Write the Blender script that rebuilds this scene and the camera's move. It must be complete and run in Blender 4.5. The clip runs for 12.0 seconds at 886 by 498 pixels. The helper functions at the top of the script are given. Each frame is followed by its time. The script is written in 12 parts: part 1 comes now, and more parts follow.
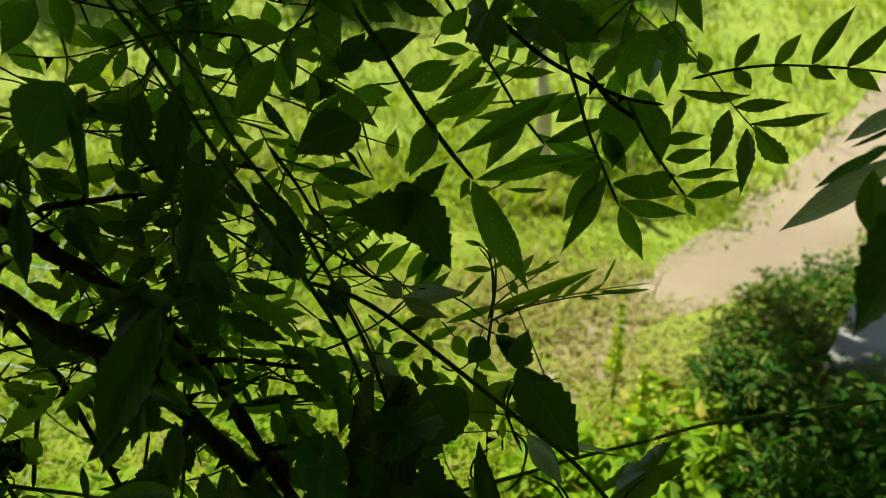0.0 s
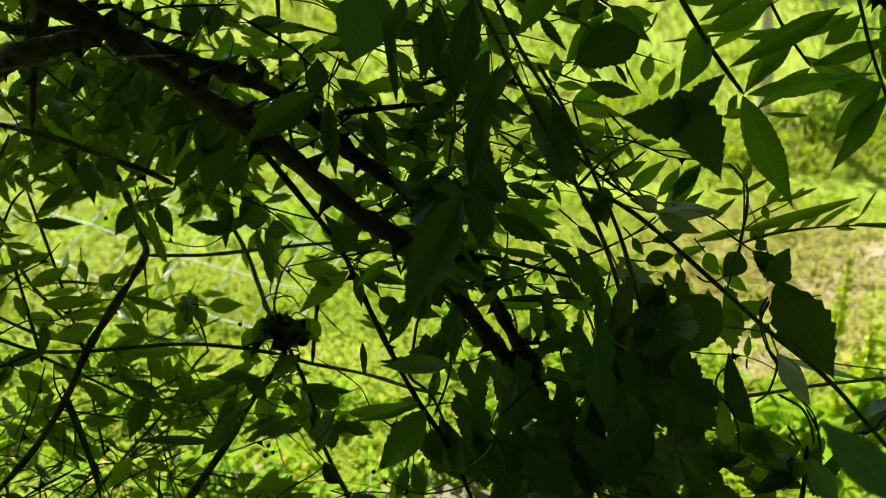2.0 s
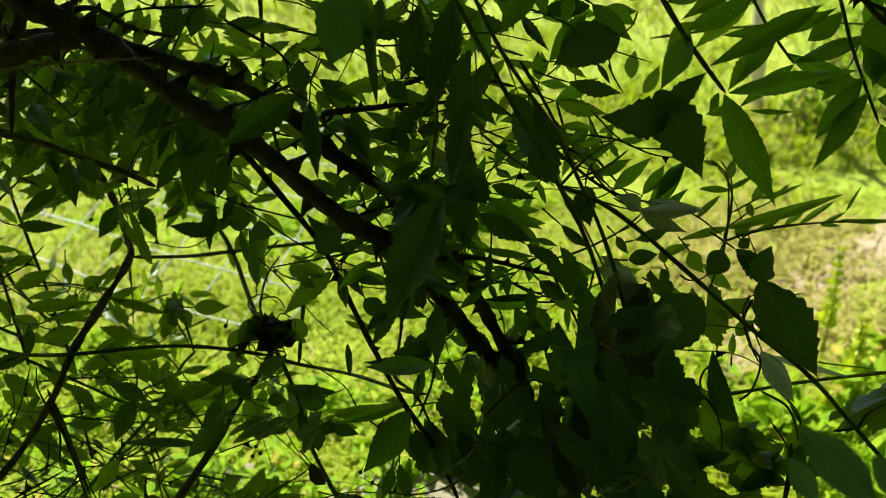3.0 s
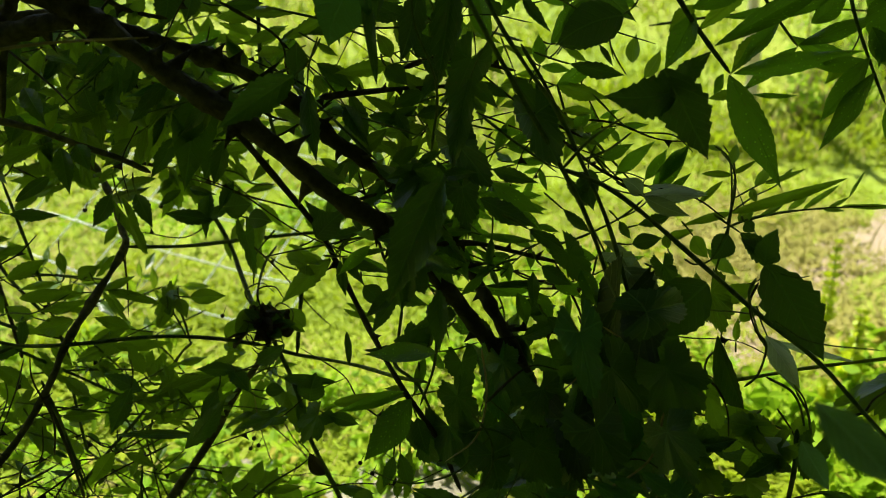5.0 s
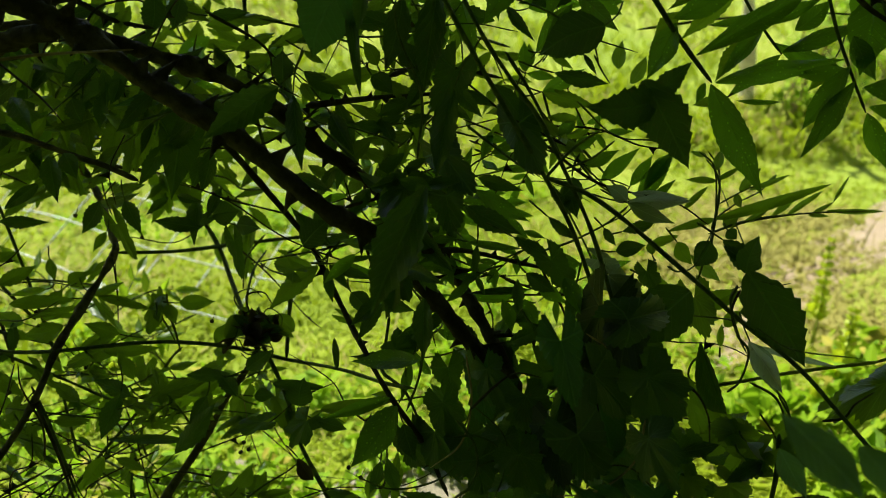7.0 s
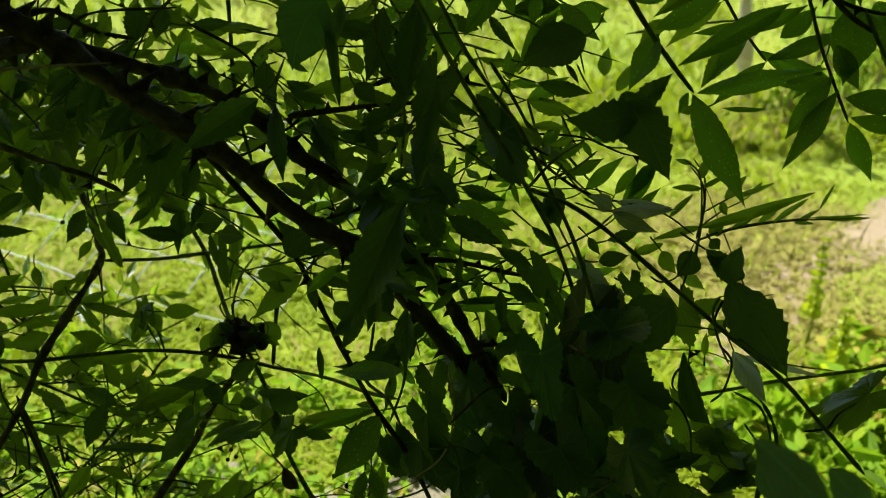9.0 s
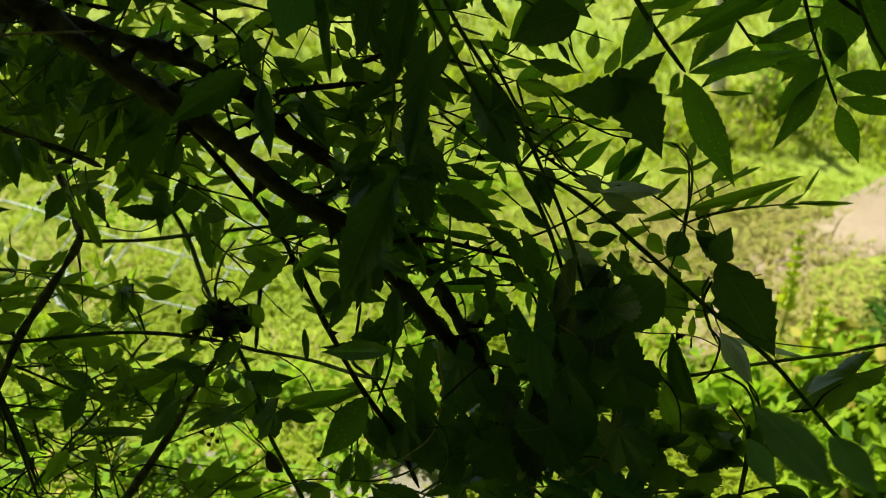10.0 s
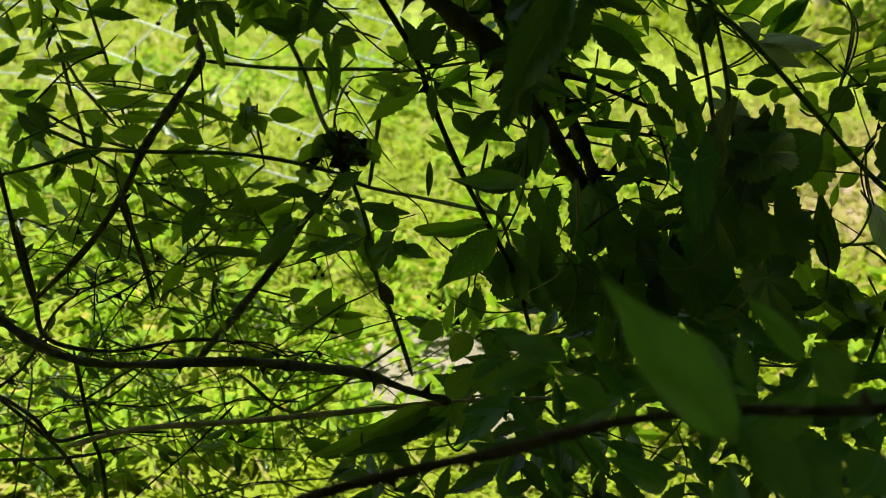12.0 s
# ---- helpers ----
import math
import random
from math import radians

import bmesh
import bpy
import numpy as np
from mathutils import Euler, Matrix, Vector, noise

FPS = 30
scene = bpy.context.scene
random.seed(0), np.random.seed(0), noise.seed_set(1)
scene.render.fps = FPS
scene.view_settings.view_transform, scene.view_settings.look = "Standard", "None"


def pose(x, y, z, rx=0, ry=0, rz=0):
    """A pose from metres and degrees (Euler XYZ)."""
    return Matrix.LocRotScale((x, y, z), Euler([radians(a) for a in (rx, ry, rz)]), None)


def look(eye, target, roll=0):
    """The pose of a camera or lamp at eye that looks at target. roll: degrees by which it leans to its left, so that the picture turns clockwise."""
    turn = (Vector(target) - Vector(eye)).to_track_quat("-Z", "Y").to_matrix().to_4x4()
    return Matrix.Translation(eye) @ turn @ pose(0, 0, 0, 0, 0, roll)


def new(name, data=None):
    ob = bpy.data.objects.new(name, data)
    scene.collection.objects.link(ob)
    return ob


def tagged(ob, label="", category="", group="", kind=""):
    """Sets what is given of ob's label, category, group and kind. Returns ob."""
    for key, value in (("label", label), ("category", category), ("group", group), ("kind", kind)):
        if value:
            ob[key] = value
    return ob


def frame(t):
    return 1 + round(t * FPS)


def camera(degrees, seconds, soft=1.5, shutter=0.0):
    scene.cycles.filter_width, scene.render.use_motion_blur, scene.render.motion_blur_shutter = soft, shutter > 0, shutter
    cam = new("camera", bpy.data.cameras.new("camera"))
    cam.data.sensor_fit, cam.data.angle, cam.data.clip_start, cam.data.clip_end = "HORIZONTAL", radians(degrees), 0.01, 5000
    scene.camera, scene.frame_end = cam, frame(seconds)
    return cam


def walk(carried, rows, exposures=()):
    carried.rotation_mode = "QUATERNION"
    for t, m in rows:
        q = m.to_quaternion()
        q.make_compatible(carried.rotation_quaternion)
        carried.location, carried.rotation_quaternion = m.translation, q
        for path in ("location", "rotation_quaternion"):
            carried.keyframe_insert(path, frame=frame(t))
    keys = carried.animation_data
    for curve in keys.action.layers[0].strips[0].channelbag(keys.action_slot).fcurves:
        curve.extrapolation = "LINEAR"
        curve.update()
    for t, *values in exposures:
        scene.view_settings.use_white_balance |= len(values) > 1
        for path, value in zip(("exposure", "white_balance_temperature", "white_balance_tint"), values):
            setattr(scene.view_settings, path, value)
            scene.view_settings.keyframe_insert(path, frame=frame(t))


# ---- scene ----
cam = camera(58.4, 12.0, soft=1.0)
cam.data.dof.use_dof, cam.data.dof.focus_distance, cam.data.dof.aperture_fstop = True, 0.53, 8.8
# seconds, x, y, z in metres, turns in degrees
ROWS = [
    (0, 0.0456, 0.0371, 0.7699, 76.56, -3.71, -12.86),
    (0.5, 0.031, 0.0329, 0.7591, 75.82, -4.31, -9.74),
    (1, 0.0169, 0.0252, 0.7488, 73.97, -4.36, -4.92),
    (1.5, -0.0035, 0.0058, 0.7461, 72.87, -3.79, -0.81),
    (2, -0.0022, 0.0021, 0.7487, 72.26, -3.12, 1.19),
    (2.5, 0.0, 0.0, 0.75, 71.98, -2.85, 0.93),
    (3, 0.0053, 0.0044, 0.7525, 71.89, -2.78, 0.72),
    (5, 0.0019, 0.0093, 0.7417, 71.81, -2.64, 0.28),
    (5.5, 0.001, 0.0075, 0.7419, 71.81, -2.75, 0.21),
    (6, 0.0054, 0.008, 0.746, 71.7, -2.65, 0.2),
    (6.5, 0.0116, 0.0099, 0.7498, 71.58, -2.56, 0.16),
    (7, 0.0094, 0.0077, 0.7501, 71.56, -2.57, 0.08),
    (9, 0.0195, 0.0116, 0.7588, 71.29, -2.48, -0.01),
    (9.5, 0.0182, 0.0133, 0.7576, 71.39, -2.44, -0.46),
    (10, 0.0112, 0.0132, 0.7474, 71.0, -3.39, -1.6),
    (10.5, -0.0002, 0.0162, 0.7266, 70.24, -4.14, -1.35),
    (11, -0.005, 0.0146, 0.7217, 68.19, -5.4, 0.01),
    (11.5, -0.0219, 0.013, 0.7136, 64.96, -5.79, 2.26),
    (12, -0.0346, 0.0071, 0.697, 63.59, -6.85, 4.06),
]
walk(cam, [(t, pose(x, y, z, rx, ry, rz)) for t, x, y, z, rx, ry, rz in ROWS], exposures=((0.0, 0.87, 6400, 4), (1.0, 1.03, 6400, 4), (1.5, 1.26, 6500, 4), (2.5, 1.39, 6500, 8), (5.5, 1.32, 6450, 9), (7.0, 1.19, 6400, 9), (10.0, 1.13, 6400, 10), (11.0, 1.37, 6350, 10), (11.5, 1.48, 6350, 11), (12.0, 1.40, 6350, 13)))

# ---- light ----
world = bpy.data.worlds.new("sky")
scene.world = world
world.use_nodes = True
sky = world.node_tree.nodes.new("ShaderNodeTexSky")
sky.sky_type, sky.sun_disc = "NISHITA", False
SUN = Vector((-0.25, 0.42, 0.87)).normalized()
sky.sun_elevation = math.asin(SUN.z)
sky.sun_rotation = math.atan2(SUN.x, SUN.y)
back = world.node_tree.nodes["Background"]
back.inputs["Strength"].default_value = 0.11
world.node_tree.links.new(sky.outputs[0], back.inputs["Color"])
sun = new("sun", bpy.data.lights.new("sun", "SUN"))
sun.data.energy, sun.data.angle, sun.data.color = 5.0, radians(0.5), (1.0, 0.96, 0.86)
sun.matrix_world = look(SUN * 20, (0, 0, 0))


# ---- materials ----
class Nodes:
    """A node material under construction."""

    def __init__(self, name):
        self.mat = bpy.data.materials.new(name)
        self.mat.use_nodes = True
        self.tree = self.mat.node_tree
        self.tree.nodes.clear()
        self.out = self.add("ShaderNodeOutputMaterial")

    def add(self, kind, **sockets):
        node = self.tree.nodes.new(kind)
        for key, value in sockets.items():
            self.put(node.inputs[key.replace("_", " ")], value)
        return node

    def put(self, socket, value):
        if isinstance(value, bpy.types.NodeSocket):
            self.tree.links.new(value, socket)
        else:
            socket.default_value = value

    def math(self, op, a, b=0.0, c=0.0):
        node = self.tree.nodes.new("ShaderNodeMath")
        node.operation = op
        for socket, value in zip(node.inputs, (a, b, c)):
            self.put(socket, value)
        return node.outputs[0]

    def mix(self, fac, a, b, blend="MIX"):
        node = self.tree.nodes.new("ShaderNodeMix")
        node.data_type, node.blend_type = "RGBA", blend
        self.put(node.inputs[0], fac)
        for socket, value in ((node.inputs[6], a), (node.inputs[7], b)):
            self.put(socket, (*value, 1) if isinstance(value, tuple) and len(value) == 3 else value)
        return node.outputs[2]

    def noise(self, scale, detail=3.0, vector=None, rough=0.55):
        node = self.add("ShaderNodeTexNoise", Scale=scale, Detail=detail, Roughness=rough)
        self.put(node.inputs["Vector"], vector or self.coord("Object"))
        return node.outputs["Fac"]

    def coord(self, kind):
        return self.add("ShaderNodeTexCoord").outputs[kind]

    def world_place(self):
        return self.add("ShaderNodeNewGeometry").outputs["Position"]

    def step(self, value, low, high):
        node = self.add("ShaderNodeMapRange", From_Min=low, From_Max=high)
        node.interpolation_type = "SMOOTHSTEP"
        self.put(node.inputs["Value"], value)
        return node.outputs["Result"]

    def bump(self, height, strength, distance=0.002):
        return self.add("ShaderNodeBump", Height=height, Strength=strength, Distance=distance).outputs["Normal"]

    def finish(self, shader):
        self.tree.links.new(shader, self.out.inputs["Surface"])
        return self.mat


def leaf_material(name, top, young, through_it, rough=0.4, share=0.5, spots=0.25, glands=0.0):
    """Green leaf: veins, blotches and light that passes through the blade."""
    n = Nodes(name)
    uv = n.add("ShaderNodeSeparateXYZ", Vector=n.coord("UV"))
    across = n.math("ABSOLUTE", n.math("SUBTRACT", uv.outputs[0], 0.5))
    rib = n.math("SUBTRACT", 1.0, n.step(across, 0.008, 0.03))
    side = n.math("FRACT", n.math("SUBTRACT", n.math("MULTIPLY", uv.outputs[1], 9.0), n.math("MULTIPLY", across, 5.0)))
    side = n.math("SUBTRACT", 1.0, n.step(n.math("ABSOLUTE", n.math("SUBTRACT", side, 0.5)), 0.02, 0.10))
    veins = n.math("MAXIMUM", rib, n.math("MULTIPLY", side, 0.45))
    own = n.add("ShaderNodeObjectInfo").outputs["Random"]
    place = n.world_place()
    blotch = n.step(n.noise(38.0, 3.0, place), 0.35, 0.7)
    specks = n.math("MULTIPLY", n.step(n.noise(330.0, 2.0, place), 0.64, 0.72), spots)
    colour = n.mix(n.math("MULTIPLY", own, 0.75), top, young)
    colour = n.mix(n.math("MULTIPLY", blotch, 0.35), colour, tuple(c * 0.6 for c in top))
    colour = n.mix(n.math("MULTIPLY", veins, 0.65), colour, tuple(min(1, c * 2.0) for c in young))
    colour = n.mix(specks, colour, (0.20, 0.17, 0.07))
    light = n.mix(n.math("MULTIPLY", veins, 0.6), through_it, tuple(c * 0.45 for c in through_it))
    light = n.mix(n.math("MULTIPLY", own, 0.55), light, tuple(c * 0.55 for c in through_it))
    light = n.mix(n.math("MULTIPLY", specks, 1.5), light, (0.04, 0.05, 0.01))
    if glands:
        dot = n.math("SUBTRACT", 1.0, n.step(n.add("ShaderNodeTexVoronoi", Vector=place, Scale=300.0).outputs["Distance"], 0.10, 0.22))
        light = n.mix(n.math("MULTIPLY", dot, glands), light, tuple(min(1, c * 2.2 + 0.02) for c in through_it))
    relief = n.bump(n.math("SUBTRACT", n.math("MULTIPLY_ADD", n.noise(45.0, 2.0, place), 1.6, n.math("MULTIPLY", n.noise(210.0, 2.0, place), 0.5)), veins), 0.5, 0.0013)
    skin = n.add("ShaderNodeBsdfPrincipled", Base_Color=colour, Roughness=rough, Normal=relief)
    skin.inputs["Specular IOR Level"].default_value = 0.5
    glow = n.add("ShaderNodeBsdfTranslucent", Color=light, Normal=relief)
    both = n.add("ShaderNodeMixShader", Fac=n.math("MULTIPLY", share, n.math("MULTIPLY_ADD", n.math("FRACT", n.math("MULTIPLY", own, 5.7)), 0.75, 0.6)))
    n.tree.links.new(skin.outputs[0], both.inputs[1])
    n.tree.links.new(glow.outputs[0], both.inputs[2])
    return n.finish(both.outputs[0])


def bark_material(name, dark, pale, scale=90.0, rough=0.85):
    n = Nodes(name)
    place = n.world_place()
    grain = n.noise(scale, 5.0, place, 0.65)
    large = n.step(n.noise(scale * 0.18, 2.0, place), 0.4, 0.65)
    colour = n.mix(n.step(grain, 0.3, 0.75), dark, pale)
    colour = n.mix(n.math("MULTIPLY", large, 0.5), colour, tuple(c * 0.5 for c in dark))
    skin = n.add("ShaderNodeBsdfPrincipled", Base_Color=colour, Roughness=rough, Normal=n.bump(grain, 0.9, 0.004))
    skin.inputs["Specular IOR Level"].default_value = 0.12
    return n.finish(skin.outputs[0])


def blade_material(name, a, b, dry, through_it, dry_share=0.2, gloss=0.2):
    """Grass and weeds: every blade its own green, some of them straw."""
    n = Nodes(name)
    own = n.add("ShaderNodeNewGeometry").outputs["Random Per Island"]
    place = n.world_place()
    patch = n.step(n.noise(1.3, 3.0, place), 0.35, 0.68)
    spot = n.tree.nodes.new("ShaderNodeVectorMath")
    spot.operation = "DISTANCE"
    n.put(spot.inputs[0], place)
    spot.inputs[1].default_value = (1.22, 2.2, 0.0)
    worn = n.math("SUBTRACT", 1.0, n.step(n.math("MULTIPLY_ADD", n.noise(3.0, 3.0, place), 0.5, spot.outputs["Value"]), 0.6, 1.4))
    straw = n.math("LESS_THAN", own, n.math("MULTIPLY_ADD", worn, 0.75, n.math("MULTIPLY", patch, dry_share * 2)))
    green = n.mix(n.math("FRACT", n.math("MULTIPLY", own, 7.31)), a, b)
    colour = n.mix(straw, green, dry)
    light = n.mix(straw, through_it, dry)
    lie = n.tree.nodes.new("ShaderNodeVectorMath")
    lie.operation = "MULTIPLY_ADD"
    n.put(lie.inputs[0], n.tree.nodes.new("ShaderNodeNewGeometry").outputs["Normal"])
    lie.inputs[1].default_value, lie.inputs[2].default_value = (0.55, 0.55, 0.55), (0.0, 0.0, 0.6)
    skin = n.add("ShaderNodeBsdfPrincipled", Base_Color=colour, Roughness=0.6, Normal=lie.outputs["Vector"])
    skin.inputs["Specular IOR Level"].default_value = gloss
    glow = n.add("ShaderNodeBsdfTranslucent", Color=light)
    both = n.add("ShaderNodeMixShader", Fac=0.4)
    n.tree.links.new(skin.outputs[0], both.inputs[1])
    n.tree.links.new(glow.outputs[0], both.inputs[2])
    return n.finish(both.outputs[0])


def earth_material(name, base, pale, dark, scale=6.0):
    n = Nodes(name)
    place = n.world_place()
    broad = n.step(n.noise(scale * 0.25, 4.0, place), 0.35, 0.65)
    fine = n.noise(scale * 14, 5.0, place, 0.7)
    colour = n.mix(broad, base, pale)
    colour = n.mix(n.step(fine, 0.52, 0.72), colour, dark)
    skin = n.add("ShaderNodeBsdfPrincipled", Base_Color=colour, Roughness=0.95, Normal=n.bump(fine, 0.8, 0.01))
    return n.finish(skin.outputs[0])


LEAF = {
    "prickly": leaf_material("prickly_leaflet", (0.030, 0.080, 0.008), (0.050, 0.118, 0.009), (0.185, 0.385, 0.012), 0.4, 0.48, glands=0.8),
    "bramble": leaf_material("bramble_leaflet", (0.038, 0.086, 0.008), (0.072, 0.145, 0.010), (0.205, 0.335, 0.010), 0.4, 0.5),
    "vine": leaf_material("vine_leaf", (0.030, 0.070, 0.010), (0.046, 0.100, 0.015), (0.088, 0.18, 0.010), 0.45, 0.34),
    # Darker copy of the vine leaf; the tangle's shade is put into its colour.
    "vine_shade": leaf_material("shaded_vine_leaf", (0.020, 0.040, 0.010), (0.032, 0.056, 0.014), (0.030, 0.055, 0.006), 0.4, 0.2),
    # Much of this paleness is sky light put into the leaf colour.
    "pale": leaf_material("sky_lit_pale_leaf", (0.15, 0.21, 0.13), (0.20, 0.26, 0.17), (0.30, 0.38, 0.20), 0.6, 0.42),
    "near": leaf_material("near_leaf", (0.055, 0.13, 0.03), (0.07, 0.155, 0.038), (0.14, 0.29, 0.035), 0.4, 0.5),
    "blue": leaf_material("bluish_leaf", (0.11, 0.20, 0.095), (0.14, 0.24, 0.12), (0.14, 0.30, 0.07), 0.5, 0.45),
    "cool": leaf_material("briar_leaf", (0.035, 0.095, 0.022), (0.055, 0.14, 0.035), (0.09, 0.23, 0.025), 0.4, 0.45),
    # Silvery colour and glow stand in for sky light on upturned leaves.
    "silver": leaf_material("sky_lit_silvery_leaf", (0.46, 0.50, 0.43), (0.54, 0.58, 0.50), (0.38, 0.44, 0.30), 0.6, 0.4),
    "lime": leaf_material("lime_leaf", (0.34, 0.44, 0.015), (0.46, 0.54, 0.02), (0.60, 0.72, 0.02), 0.5, 0.5, 0.1),
    "dry": leaf_material("withered_leaf", (0.03, 0.024, 0.010), (0.055, 0.04, 0.014), (0.06, 0.045, 0.01), 0.8, 0.2),
    "young": leaf_material("young_leaf", (0.09, 0.17, 0.025), (0.15, 0.24, 0.03), (0.26, 0.42, 0.03), 0.45, 0.5, 0.1),
}
BARK = bark_material("dark_bark", (0.024, 0.021, 0.012), (0.085, 0.075, 0.042))
OLIVE_BARK = bark_material("olive_bark", (0.040, 0.038, 0.016), (0.115, 0.105, 0.045))
RED_BARK = bark_material("reddish_bark", (0.028, 0.018, 0.009), (0.085, 0.058, 0.030))
TWIG = bark_material("green_twig", (0.05, 0.08, 0.015), (0.11, 0.155, 0.03), 140.0, 0.6)
LIME_TWIG = bark_material("lime_stem", (0.20, 0.28, 0.02), (0.32, 0.38, 0.03), 140.0, 0.6)
PALE_TWIG = bark_material("tan_twig", (0.20, 0.165, 0.07), (0.40, 0.33, 0.15), 140.0, 0.7)
PALE_BARK = bark_material("pale_trunk_bark", (0.55, 0.45, 0.35), (0.74, 0.64, 0.52), 22.0)
STONE = earth_material("grey_stone", (0.19, 0.18, 0.155), (0.27, 0.255, 0.225), (0.10, 0.095, 0.08), 12.0)
SAND = earth_material("trodden_sand", (0.26, 0.195, 0.115), (0.32, 0.245, 0.15), (0.18, 0.135, 0.075), 5.0)
SOIL = earth_material("grassy_soil", (0.19, 0.265, 0.008), (0.25, 0.295, 0.016), (0.14, 0.21, 0.006), 5.0)
GRASS = blade_material("grass_blades", (0.203, 0.285, 0.009), (0.257, 0.315, 0.012), (0.33, 0.305, 0.075), (0.355, 0.47, 0.012), 0.14, 0.1)
ROCK = earth_material("brown_rock", (0.24, 0.215, 0.14), (0.31, 0.28, 0.19), (0.15, 0.135, 0.08), 16.0)
WEED = blade_material("weed_leaves", (0.13, 0.25, 0.009), (0.25, 0.35, 0.010), (0.40, 0.36, 0.05), (0.30, 0.52, 0.015), 0.05, 0.08)
# Darker copy of the weed leaves; the shrub's shade is partly in this colour.
SHADE_WEED = blade_material("shade_toned_shrub_leaves", (0.024, 0.076, 0.009), (0.055, 0.135, 0.012), (0.17, 0.20, 0.03), (0.07, 0.175, 0.010), 0.04, 0.04)


def wire_material():
    n = Nodes("galvanised_wire")
    tone = n.noise(60.0, 3.0, n.world_place())
    skin = n.add("ShaderNodeBsdfPrincipled", Base_Color=n.mix(tone, (0.40, 0.43, 0.40), (0.54, 0.57, 0.53)), Roughness=0.5, Metallic=0.1)
    return n.finish(skin.outputs[0])


WIRE = wire_material()


# ---- helpers for building ----
def mesh_object(name, bm, material, parent=None, label=""):
    data = bpy.data.meshes.new(name)
    bm.to_mesh(data)
    bm.free()
    data.materials.append(material)
    for p in data.polygons:
        p.use_smooth = True
    ob = new(name, data)
    ob.parent = parent
    if label:
        ob["label"] = label
    return ob


def raw_object(name, verts, faces, material, parent=None, smooth=False):
    data = bpy.data.meshes.new(name)
    data.from_pydata(verts, [], faces)
    data.materials.append(material)
    if smooth:
        for p in data.polygons:
            p.use_smooth = True
    ob = new(name, data)
    ob.parent = parent
    return ob


def thing(name, place, label, category, group="", kind=""):
    ob = new(name)
    ob.location = place
    return tagged(ob, label, category, group, kind)


def smooth_way(points, steps=6):
    """Points along a Catmull-Rom curve."""
    p = [Vector(q) for q in points]
    p = [2 * p[0] - p[1], *p, 2 * p[-1] - p[-2]]
    out = []
    for a, b, c, d in zip(p, p[1:], p[2:], p[3:]):
        for i in range(steps):
            t = i / steps
            out.append(0.5 * (2 * b + (c - a) * t + (2 * a - 5 * b + 4 * c - d) * t * t + (3 * b - a - 3 * c + d) * t**3))
    return out + [p[-2]]


def tube(bm, way, r0, r1, sides=7, rough=0.0, seed=0):
    """A tapering round stem along a way, closed at both ends."""
    rng = random.Random(seed)
    rings, side = [], Vector((0.3, -0.8, 0.5))
    for i, p in enumerate(way):
        ahead = (way[min(i + 1, len(way) - 1)] - way[max(i - 1, 0)]).normalized()
        side = (side - ahead * side.dot(ahead)).normalized()
        other = ahead.cross(side)
        swell = 1 + rough * (2.2 * noise.noise(p * 45 + Vector((seed, 0, 0))) + 0.8 * max(0.0, noise.noise(p * 130 + Vector((0, seed, 0)))))
        r = (r0 + (r1 - r0) * i / (len(way) - 1)) * swell
        r *= 0.3 if i == len(way) - 1 else 0.35 if i == 0 and r0 < 0.004 else 1.0
        rings.append([bm.verts.new(p + (side * math.cos(a) + other * math.sin(a)) * r * (1 + rough * rng.uniform(-0.6, 0.6)))
                      for a in (2 * math.pi * k / sides for k in range(sides))])
    for a, b in zip(rings, rings[1:]):
        for k in range(sides):
            bm.faces.new((a[k], a[(k + 1) % sides], b[(k + 1) % sides], b[k]))
    bm.faces.new(rings[0][::-1])
    bm.faces.new(rings[-1])


def spike(bm, foot, ahead, out, length, r):
    """A flattened thorn with a hooked tip."""
    along = ahead.normalized()
    wide = along.cross(out).normalized()
    ring = [bm.verts.new(foot + along * (r * 2.2 * math.cos(a)) + wide * (r * 0.8 * math.sin(a))) for a in (2 * math.pi * k / 6 for k in range(6))]
    mid = [bm.verts.new(foot + out * length * 0.45 + along * (r * 0.9 * math.cos(a) + length * 0.05) + wide * (r * 0.4 * math.sin(a)))
           for a in (2 * math.pi * k / 6 for k in range(6))]
    tip = bm.verts.new(foot + out * length + along * length * 0.22)
    for k in range(6):
        bm.faces.new((ring[k], ring[(k + 1) % 6], mid[(k + 1) % 6], mid[k]))
        bm.faces.new((mid[k], mid[(k + 1) % 6], tip))


def stem(parent, name, r0, r1, material, *points, thorns=0, seed=1, label=""):
    """A stem or branch through a few places, thicker at its start."""
    bm = bmesh.new()
    way = smooth_way(points, 10 if r0 > 0.003 else 6)
    tube(bm, way, r0, r1, 9 if r0 > 0.003 else 6, 0.30 if r0 > 0.003 else 0.12, seed)
    ob = mesh_object(name, bm, material, parent, label)
    rng = random.Random(seed * 7 + 3)
    for k in range(thorns):
        i = min(len(way) - 2, int((k + rng.uniform(0.2, 0.8)) / thorns * (len(way) - 1)))
        ahead = (way[i + 1] - way[i]).normalized()
        out = Vector((rng.uniform(-1, 1), rng.uniform(-0.5, 0.5), rng.uniform(-1, 1)))
        out = (out - ahead * out.dot(ahead)).normalized()
        r = r0 + (r1 - r0) * i / len(way)
        tb = bmesh.new()
        spike(tb, way[i] + out * r * 0.75, ahead, out, max(0.006, r * 2.6) * rng.uniform(0.7, 1.3), max(0.0013, r * 0.40))
        mesh_object("thorn", tb, material, ob)
    return ob


